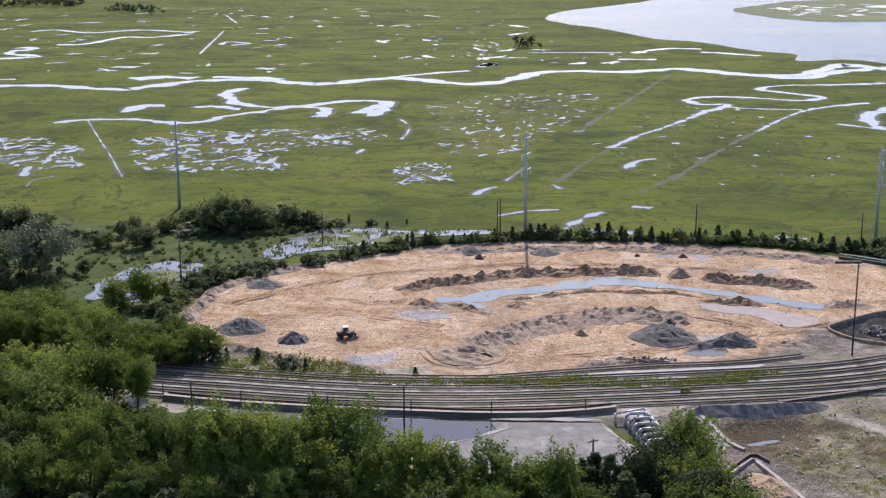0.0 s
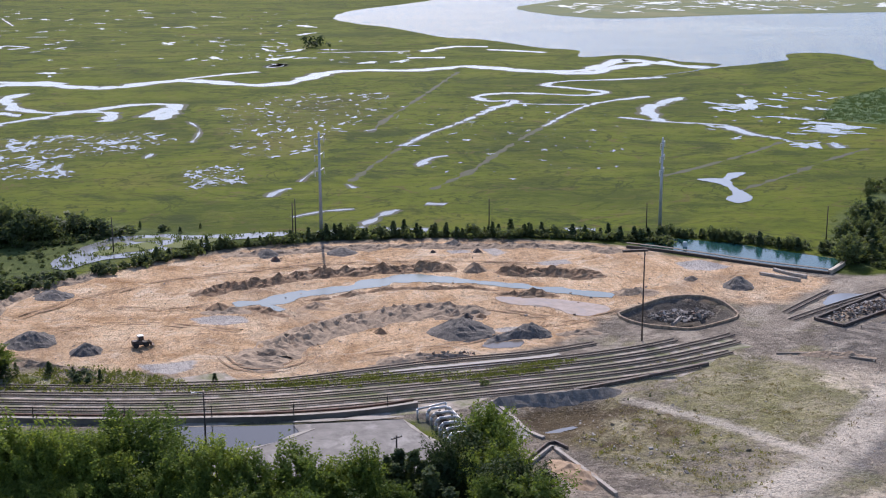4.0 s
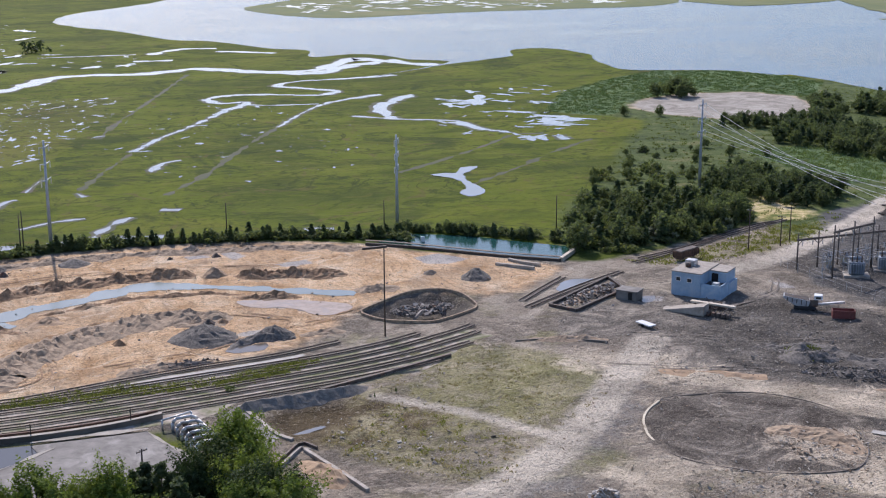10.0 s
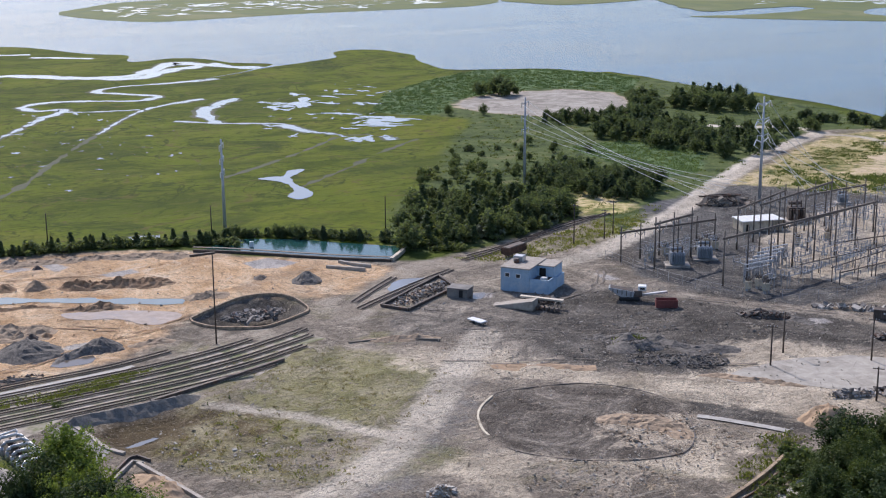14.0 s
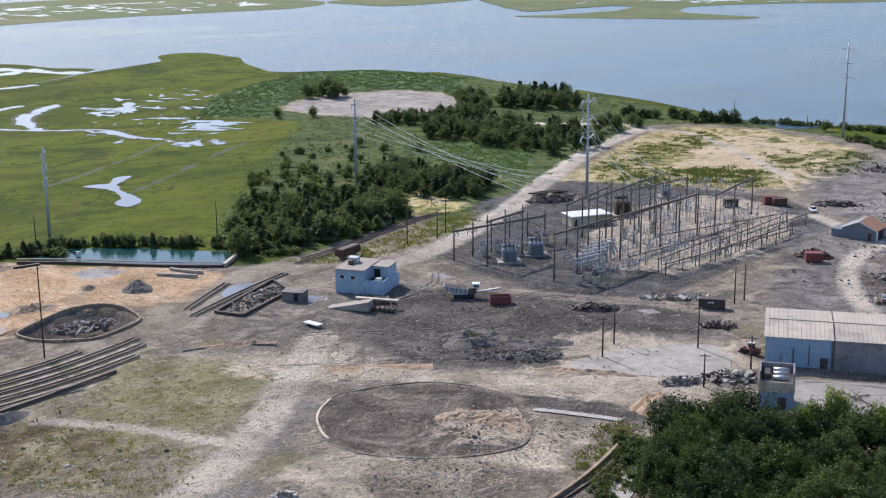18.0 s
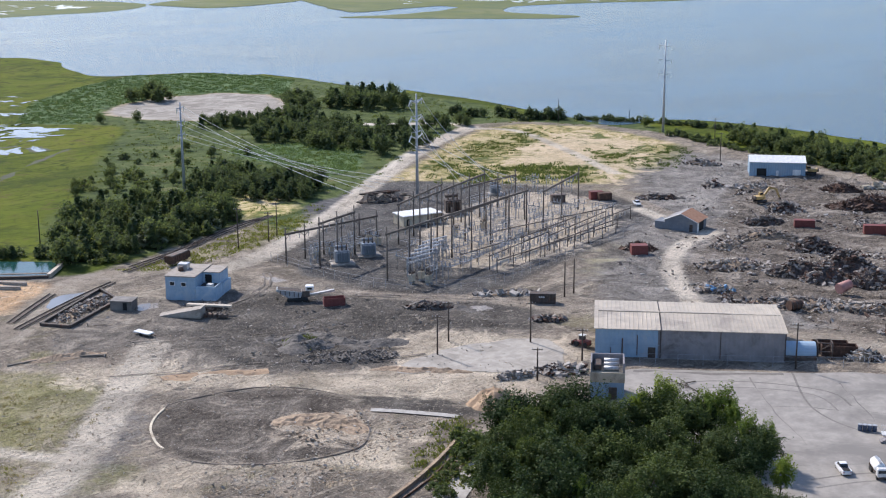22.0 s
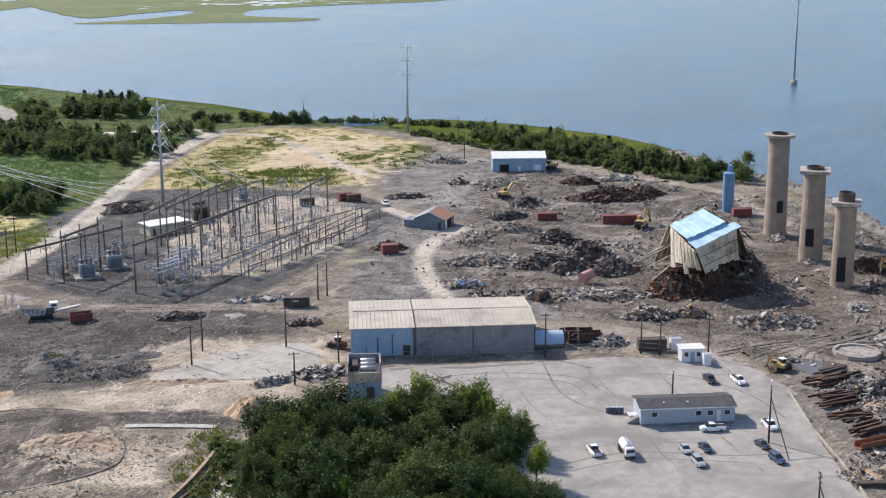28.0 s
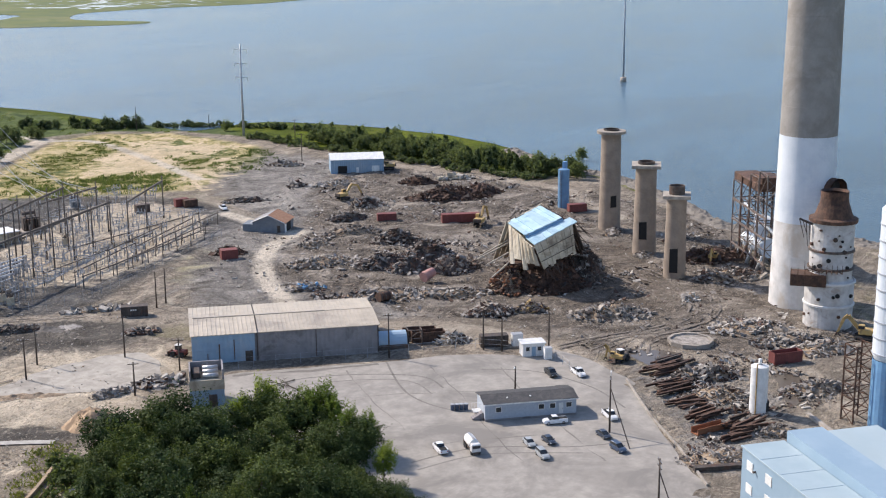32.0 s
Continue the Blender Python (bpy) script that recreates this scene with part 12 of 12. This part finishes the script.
RUSTY = [M_RUST, M_STEEL, M_RUST]
DARKS = [M_STEEL, M_RUST, M_RUBBLE, M_RUBBLE]
GREYS = [M_RUBBLE, M_RUBBLE, M_CONC, M_STEEL]
M_WHITEBITS = surface("pale_debris", (0.33, 0.3, 0.265), (0.52, 0.48, 0.425), 1.5, 0.8, 0.0, 0.2)
PILES = (
    (386.8, 218.7, 17, 9, 3.6, 420, RUSTY, "long heap of dark red rusted scrap", -50, 0.4, 1.8, 160), (403.7, 240.9, 8, 5, 2.5, 140, RUSTY, "heap of dark red rusted scrap", -50, 0.4, 1.6, 60),
    (399.1, 212.6, 9, 6, 2.8, 160, RUSTY, "heap of dark red rusted scrap", -50, 0.4, 1.6, 60),
    (324.4, 200.9, 9, 5, 3.0, 220, DARKS, "heap of dark twisted steel", -50, 0.4, 1.8, 120), (310.2, 182.0, 11, 7, 5.0, 380, DARKS, "tall heap of dark twisted steel", -40, 0.4, 2.0, 220),
    (299.2, 180.7, 8, 5, 3.5, 220, DARKS, "heap of dark twisted steel", -40, 0.4, 1.8, 120), (299.9, 190.1, 10, 6, 3.0, 260, DARKS, "heap of brown and dark scrap", -40, 0.4, 1.6, 120),
    (304.2, 171.5, 9, 6, 3.5, 220, DARKS, "heap of dark twisted steel", -40, 0.4, 1.8, 120), (309.5, 219.6, 6, 4, 1.6, 140, GREYS, "low heap of grey rubble", -40, 0.3, 1.2, 30),
    (293.2, 206.1, 12, 6, 1.6, 300, GREYS, "broad low heap of grey rubble", -40, 0.3, 1.4, 40), (327.7, 218.9, 10, 5, 1.8, 240, GREYS, "low heap of grey rubble", -40, 0.3, 1.3, 40),
    (343.4, 230.5, 8, 4, 1.8, 140, DARKS, "heap of dark machine scrap", -40, 0.5, 2.0, 50), (363.5, 236.2, 7, 5, 2.2, 160, DARKS, "heap of dark beams and frames", -40, 0.5, 2.2, 90),
    (273.4, 174.9, 18, 5, 1.3, 420, GREYS + [M_WHITEBITS], "broad spread of pale broken concrete", -45, 0.3, 1.5, 30), (281.0, 161.5, 16, 5, 1.3, 340, GREYS + [M_WHITEBITS], "broad spread of pale broken concrete", -45, 0.3, 1.5, 30),
    (270.1, 195.2, 6, 4, 1.4, 140, GREYS + [M_BRIGHT_BLUE], "heap of pale rubble with blue scraps", -45, 0.4, 1.5, 20), (285.0, 117.0, 12, 7, 2.4, 420, GREYS, "large heap of grey broken concrete", -50, 0.4, 1.6, 60),
    (273.2, 143.0, 8, 4, 1.6, 160, DARKS, "heap of dark scrap steel", -45, 0.4, 1.7, 60), (279.9, 136.1, 5, 3, 1.4, 80, DARKS + [M_YELLOW], "heap of scrap with a yellow frame", -45, 0.4, 1.7, 40),
    (305.5, 144.0, 17, 13, 8.0, 900, RUSTY, "dark rusty debris under the toppled building", -20, 0.3, 1.8, 620), (313.5, 136.5, 9, 7, 7.5, 420, DARKS, "dark torn steel heaped against the toppled building", 20, 0.3, 1.8, 420),
    (296.0, 149.5, 9, 6, 5.0, 320, [M_RUST, M_ORUST, M_STEEL], "orange rusty debris beside the toppled building", 30, 0.3, 1.6, 320), (300.0, 136.8, 9, 3.5, 2.6, 260, RUSTY, "rusty debris at the foot of the toppled building", -22, 0.3, 1.5, 200),
    (343.1, 131.5, 5, 3, 1.2, 110, GREYS, "rubble at the chimney foot", 0, 0.3, 1.2, 10), (364.7, 149.8, 6, 3, 1.0, 110, GREYS, "rubble at the chimney foot", 0, 0.3, 1.2, 10),
    (332.0, 103.5, 12, 6, 1.8, 320, DARKS + GREYS, "wide heap of scrap and rubble", -40, 0.4, 1.8, 80), (350.1, 114.3, 14, 8, 2.4, 320, RUSTY, "wide heap of brown scrap", -40, 0.4, 1.8, 140),
    (290.4, 86.0, 11, 6, 1.2, 320, GREYS + [M_WHITEBITS], "spread of grey broken concrete", -40, 0.3, 1.5, 20), (284.3, 75.2, 10, 6, 1.4, 320, GREYS + [M_WHITEBITS], "spread of grey broken concrete", -40, 0.3, 1.6, 20),
    (282.5, 66.0, 9, 5, 1.8, 280, GREYS, "heap of grey broken concrete", -40, 0.3, 1.5, 40), (306.7, 105.4, 3.2, 2.4, 1.6, 70, [M_WHITEBITS], "small heap of white debris", 0, 0.4, 1.4, 0),
    (254.2, 83.1, 9, 5, 1.8, 260, DARKS + [M_WHITEBITS], "heap of brown scrap and white sheets", -45, 0.4, 1.8, 60), (244.0, 77.3, 8, 6, 1.2, 220, GREYS, "spread of grey gravel rubble", -45, 0.3, 1.0, 10),
    (256.5, 61.1, 9, 4, 1.6, 220, GREYS, "heap of grey rubble by the silo", -45, 0.3, 1.2, 20), (213.7, 67.2, 9, 5, 1.0, 260, GREYS, "spread of pale rubble by the plant hall", -45, 0.25, 0.9, 10),
    (230.4, 61.5, 6, 3, 1.0, 160, GREYS, "spread of pale rubble by the plant hall", -45, 0.25, 0.9, 10), (249.5, 140.5, 5, 3, 1.8, 140, [M_WHITEBITS, M_STEEL, M_WHITEBITS], "heap of white and dark scrap behind the fence", -49, 0.3, 1.2, 40),
    (410.5, 304.5, 8, 4, 1.8, 160, GREYS + [M_WHITEBITS], "heap of pale scrap near the field", -50, 0.4, 1.8, 40), (386.0, 266.4, 8, 3, 1.2, 120, [M_WHITEBITS, M_RUBBLE], "row of pale debris by the shed", -50, 0.4, 1.8, 10),
    (417.5, 233.9, 8, 3, 1.2, 100, [M_CREAM, M_WHITEBITS], "row of pale concrete pieces", -50, 0.5, 2.0, 10), (379.1, 276.3, 4, 3, 1.5, 70, DARKS, "small heap of dark scrap", -50, 0.5, 1.8, 20),
    (349.3, 275.9, 9, 3, 1.0, 120, DARKS, "row of dark scrap machines", -50, 0.5, 2.0, 20), (290.0, 235.5, 6, 3, 1.6, 120, RUSTY, "heap of rusty red parts", -49, 0.4, 1.6, 30),
    (170.3, 216.2, 12, 5, 0.8, 700, [M_GRAVEL, M_GRAVEL, M_RUBBLE], "wide low spread of dark grey coal lumps", -30, 0.15, 0.75, 0), (168.8, 228.5, 7, 4, 1.5, 260, [M_GRAVEL, M_SLOPE], "low heap of grey gravel with weeds", -30, 0.12, 0.5, 0),
    (207.9, 233.0, 7, 3, 1.2, 160, [M_GRAVEL, M_STEEL, M_RUST], "low heap of dark rubble", -40, 0.3, 1.2, 20), (220.6, 206.0, 5, 2, 0.9, 110, DARKS, "low heap of dark scrap", -40, 0.4, 1.4, 20),
    (187.7, 183.3, 6, 2, 0.9, 100, [M_WHITEBITS, M_RUBBLE], "row of pale concrete blocks", -20, 0.6, 1.6, 0), (196.7, 179.3, 6, 4, 1.0, 150, [M_WHITEBITS, M_RUBBLE, M_RUST], "heap of pale debris beside the shed", -40, 0.5, 1.8, 20),
    (229.9, 228.3, 10, 2, 0.6, 120, [M_WHITEBITS, M_RUBBLE], "row of pale rubble along the road", -40, 0.5, 1.8, 0), (145.8, 289.3, 13.5, 4.2, 0.8, 300, [M_STEEL, M_WHITEBITS, M_STEEL, M_RUBBLE], "dark and pale debris in the trough", 34, 0.3, 1.0, 20),
    (102.4, 292.3, 9, 5, 0.5, 320, [M_GRAVEL, M_RUBBLE, M_STEEL], "dark rubble in the oval pit", 0, 0.4, 1.5, 0), (279.8, 336.8, 10, 3, 1.8, 120, [M_SLEEPER, M_STEEL], "stack of dark timber poles", -20, 0.5, 2.2, 60),
    (169.0, 269.3, 5, 2.5, 1.2, 90, DARKS, "heap of dark scrap by the ramp", -40, 0.4, 1.4, 20),
    (42.5, 271.9, 9, 2, 0.8, 60, [M_STEEL, M_GRAVEL], "dark debris beside the rails", 0, 0.3, 0.9, 0), (94.6, 181.2, 3, 2, 1.2, 60, [M_WHITEBITS], "small heap of white bags", 0, 0.4, 1.0, 0))
for i, (x, y, rx_, ry_, h, n, mats_, label, turn, lo, hi, rods) in enumerate(PILES):
    pile(x, y, rx_ * 0.8, ry_ * 0.8, h, n, mats_, label, 100 + i, turn, lo * 0.8, hi * 0.8, 1.0, M_RUST if mats_ is RUSTY else M_GRAVEL if M_GRAVEL in mats_ else M_STEEL if mats_ is DARKS else M_GREYBERM, rods)

# litter over the yards: small stones and scraps
for pts, n, mats_, lo, hi, label in (
        (DEMO, 4200, [M_RUBBLE, M_STEEL, M_RUST, M_WHITEBITS, M_RUBBLE], 0.08, 0.65, "scattered scraps and stones over the demolition yard"),
        (YARD_GREY, 1500, [M_RUBBLE, M_GRAVEL, M_RUBBLE], 0.06, 0.35, "scattered stones over the grey yard"), (LOT, 500, [M_BERM, M_GRAVEL, M_RUBBLE], 0.12, 0.5, "scattered clods over the sand lot"),
        (GREEN_LOW, 130, [M_WHITEBITS, M_RUBBLE, M_SLEEPER], 0.12, 0.6, "scattered pale blocks on rough grass"), (YARD_COAL, 1500, [M_GRAVEL, M_GRAVEL, M_RUBBLE], 0.08, 0.45, "scattered coal lumps on the dark yard"),
        ([(60, 192), (72, 240), (92, 262), (122, 262), (160, 256), (214, 228), (204, 182), (166, 168), (130, 158), (96, 170)], 3000, [M_GREYBERM, M_TRACK, M_TRACK], 0.06, 0.34, "loose earth clods and stones over the yard"),
        ([(118, 164), (150, 172), (166, 170), (150, 186), (140, 178), (118, 184), (106, 178)], 700, [M_GREYBERM, M_TRACK], 0.1, 0.45, "rough earth clods beside the coal circle"),
        ([(61, 231), (73, 231), (80, 218), (70, 209), (58, 212)], 46, [M_WHITEBITS, M_RUBBLE], 0.2, 0.6, "scattered pale concrete blocks on the rough ground"),
        (PALE_FOUR, 200, [M_TRACK, M_GREYBERM], 0.12, 0.6, "pale churned clods in the coal circle"),
        ([(265.9, 225.8), (313.6, 252.3), (412.2, 297.7), (419.4, 266.4), (319.2, 218.2), (258.7, 197.5)], 500, [M_RUBBLE, M_STEEL, M_WHITEBITS], 0.15, 0.9, "scattered scraps beside the dirt road")):
    rng_ = random.Random(n)
    ob = chunks("litter", [(x, y, 0.05) for x, y in scatter(pts, n, 0.0, rng_)], mats_, lo, hi, n)
    tagged(ob, label, "litter", kind="stuff")


# low clustered spreads of broken concrete and scrap between the heaps
for poly, groups_, each, mats_, lo, hi, seed, label in (
        (DEMO, 70, 46, [M_RUBBLE, M_WHITEBITS, M_STEEL, M_RUBBLE, M_RUST], 0.2, 1.1, 501, "thin spreads of broken concrete and scrap in the demolition yard"),
        (SHORE_YARD, 16, 30, [M_RUBBLE, M_WHITEBITS, M_STEEL], 0.15, 0.8, 502, "thin spreads of grey rubble in the shore yard"),
        ([(253.7, 95.2), (261.1, 85.4), (272.6, 68.2), (255.1, 56.8), (234.4, 60.0), (221.6, 63.6), (217.7, 70.6), (232.3, 82.3)], 24, 44, [M_RUBBLE, M_WHITEBITS, M_STEEL, M_RUST], 0.2, 1.0, 503, "thin spreads of rubble beside the plant hall")):
    rng_ = random.Random(seed)
    spots = []
    for x, y in scatter(poly, groups_, 0.0, rng_):
        a, l1, l2 = rng_.uniform(0, 3.14), rng_.uniform(1.5, 5.5), rng_.uniform(0.6, 1.8)
        for _ in range(int(each * rng_.uniform(0.4, 1.4))):
            u, v = rng_.gauss(0, l1), rng_.gauss(0, l2)
            spots.append((x + u * math.cos(a) - v * math.sin(a), y + u * math.sin(a) + v * math.cos(a), 0.08))
    tagged(chunks("rubble_spread", spots, mats_, lo, hi, seed), label, "rubble", kind="stuff")


def beams(x, y, turn, n, ln, spread, mat, label, seed):
    rng = random.Random(seed)
    t = thing("beam_stack", x, y, 0, turn, label, "steel beams", "demolition debris")
    for i in range(n):
        z = 0.1 + 0.35 * (i // 4)
        a = rng.gauss(0, 0.12)
        cx, cy = rng.uniform(-1.5, 1.5), rng.uniform(-spread, spread)
        l2 = ln * rng.uniform(0.6, 1.1) / 2
        d = Vector((math.cos(a), math.sin(a), rng.gauss(0, 0.03)))
        s = Vector((-d.y, d.x, 0)) * 0.22
        bm = bmesh.new()
        p, q = Vector((cx, cy, z)) - d * l2, Vector((cx, cy, z)) + d * l2
        for k0, k1, z0, z1 in ((-1, 1, 0, 0.06), (-0.15, 0.15, 0.06, 0.34), (-1, 1, 0.34, 0.4)):
            vs = [bm.verts.new(e + s * k + Vector((0, 0, zz))) for zz in (z0, z1) for e, k in ((p, k0), (q, k0), (q, k1), (p, k1))]
            for f in ((3, 2, 1, 0), (4, 5, 6, 7), (0, 1, 5, 4), (1, 2, 6, 5), (2, 3, 7, 6), (3, 0, 4, 7)):
                bm.faces.new([vs[j] for j in f])
        part("beam", bm, mat, t)


for (x, y), turn, n, ln, sp, mat, label in (
        ((253.4, 92.0), -30, 12, 9, 2.5, M_RUST, "stack of brown steel beams"), ((242.8, 86.2), -35, 12, 9, 2.5, M_RUST, "stack of rusty steel beams"), ((236.5, 81.0), -35, 9, 7, 2.0, M_RUST, "stack of rusty steel beams"),
        ((232.5, 75.7), -20, 12, 8, 2.2, M_RUST, "stack of dark steel beams"), ((229.9, 67.2), -20, 14, 8, 2.6, M_RUST, "heap of rusty steel beams"), ((224.0, 67.4), -20, 8, 6, 1.5, M_RUST, "heap of dark steel beams"),
        ((257.8, 91.8), -25, 10, 8, 2.0, M_STEEL, "stack of dark steel pipes"), ((285.7, 338.0), -15, 10, 11, 2.0, M_SLEEPER, "stack of dark timber poles by the substation"), ((286.2, 345.9), -15, 10, 12, 2.5, M_STEEL, "stack of dark poles by the substation")):
    beams(x, y, turn, n, ln, sp, mat, label, int(x))
tg = thing("steel_trough", 225.3, 72.6, 0, -30, "long orange rusty steel trough on the ground", "trough")
one("floor", lambda b: box(b, -3.6, -0.9, 0, 3.6, 0.9, 0.15), M_ORUST, tg)
for s in (-0.9, 0.9):
    one("side", lambda b: box(b, -3.6, s - 0.06, 0.15, 3.6, s + 0.06, 1.2), M_ORUST, tg)
dr_ = thing("steel_drum", 269.8, 171.2, 0, -20, "large rusty steel drum lying on its side", "drum")
one("shell", lambda b: tube(b, (-1.6, 0, 1.15), (1.6, 0, 1.15), 1.2, 1.2, 18), M_RUST, dr_)
for s in (-1.2, 0, 1.2):
    one("hoop", lambda b: tube(b, (s - 0.08, 0, 1.15), (s + 0.08, 0, 1.15), 1.28, 1.28, 18), M_STEEL, dr_)
pk = thing("pink_tank", 290.9, 170.6, 0, -20, "torn pale pink steel tank in the scrap", "tank")
one("shell", lambda b: tube(b, (-1.8, 0, 1.4), (1.8, 0.4, 2.2), 1.4, 1.2, 14), surface("faded_pink_paint", (0.42, 0.2, 0.17), (0.5, 0.27, 0.23), 1.0, 0.7), pk)
for i, (x, y) in enumerate(((211.9, 119.2), (212.4, 118.5), (212.9, 117.8), (213.4, 117.1))):
    d_ = thing("waste_drum", x, y, 0, 0, "dark blue steel drum beside the trailer", "drum", "drums by the trailer")
    one("body", lambda b: lathe(b, [(0.01, 0), (0.42, 0), (0.42, 1.1), (0.01, 1.12)], 14), PAINT["blue"], d_)
    one("lid", lambda b: lathe(b, [(0.44, 1.12), (0.44, 1.2), (0.01, 1.22)], 14), M_SILVER, d_)


# dead branch lying on the parking lot
def dead_branch(x, y, turn, size, label, seed):
    rng = random.Random(seed)
    t = thing("fallen_branch", x, y, 0, turn, label, "branch")
    bm = bmesh.new()

    def grow(p, a, ln, r, depth):
        q = p + Vector((math.cos(a), math.sin(a), rng.uniform(-0.02, 0.06))) * ln
        q.z = max(q.z, 0.05)
        tube(bm, p, q, r, r * 0.65, 5)
        if depth:
            for k in range(rng.randint(2, 3)):
                grow(q, a + rng.uniform(-0.8, 0.8), ln * rng.uniform(0.5, 0.8), r * 0.6, depth - 1)
    grow(Vector((0, 0, 0.15)), 0.0, size * 0.35, 0.14, 3)
    part("limb", bm, M_BARK, t)


dead_branch(206.4, 151.2, 70, 11.0, "bare dead branch lying on the parking lot", 3)
dead_branch(211.3, 156.0, 170, 6.0, "bare dead twigs lying on the parking lot", 5)
tagged(sheet("ramp", [(43.2, 239.6), (47.7, 243.6), (51.3, 225.3), (47.4, 219.6)], 0.08, M_SLAB, 2.0, 0.3, 5.0, False), "grey concrete ramp beside the earth pit", "ramp", kind="structure")

# ---------------------------------------------------------------- plan units to metres
for ob in list(scene.objects):
    if ob.parent is None and ob.type in {"MESH", "EMPTY"}:
        ob.matrix_world = Matrix.Diagonal((SCALE, SCALE, SCALE, 1.0)) @ ob.matrix_basis
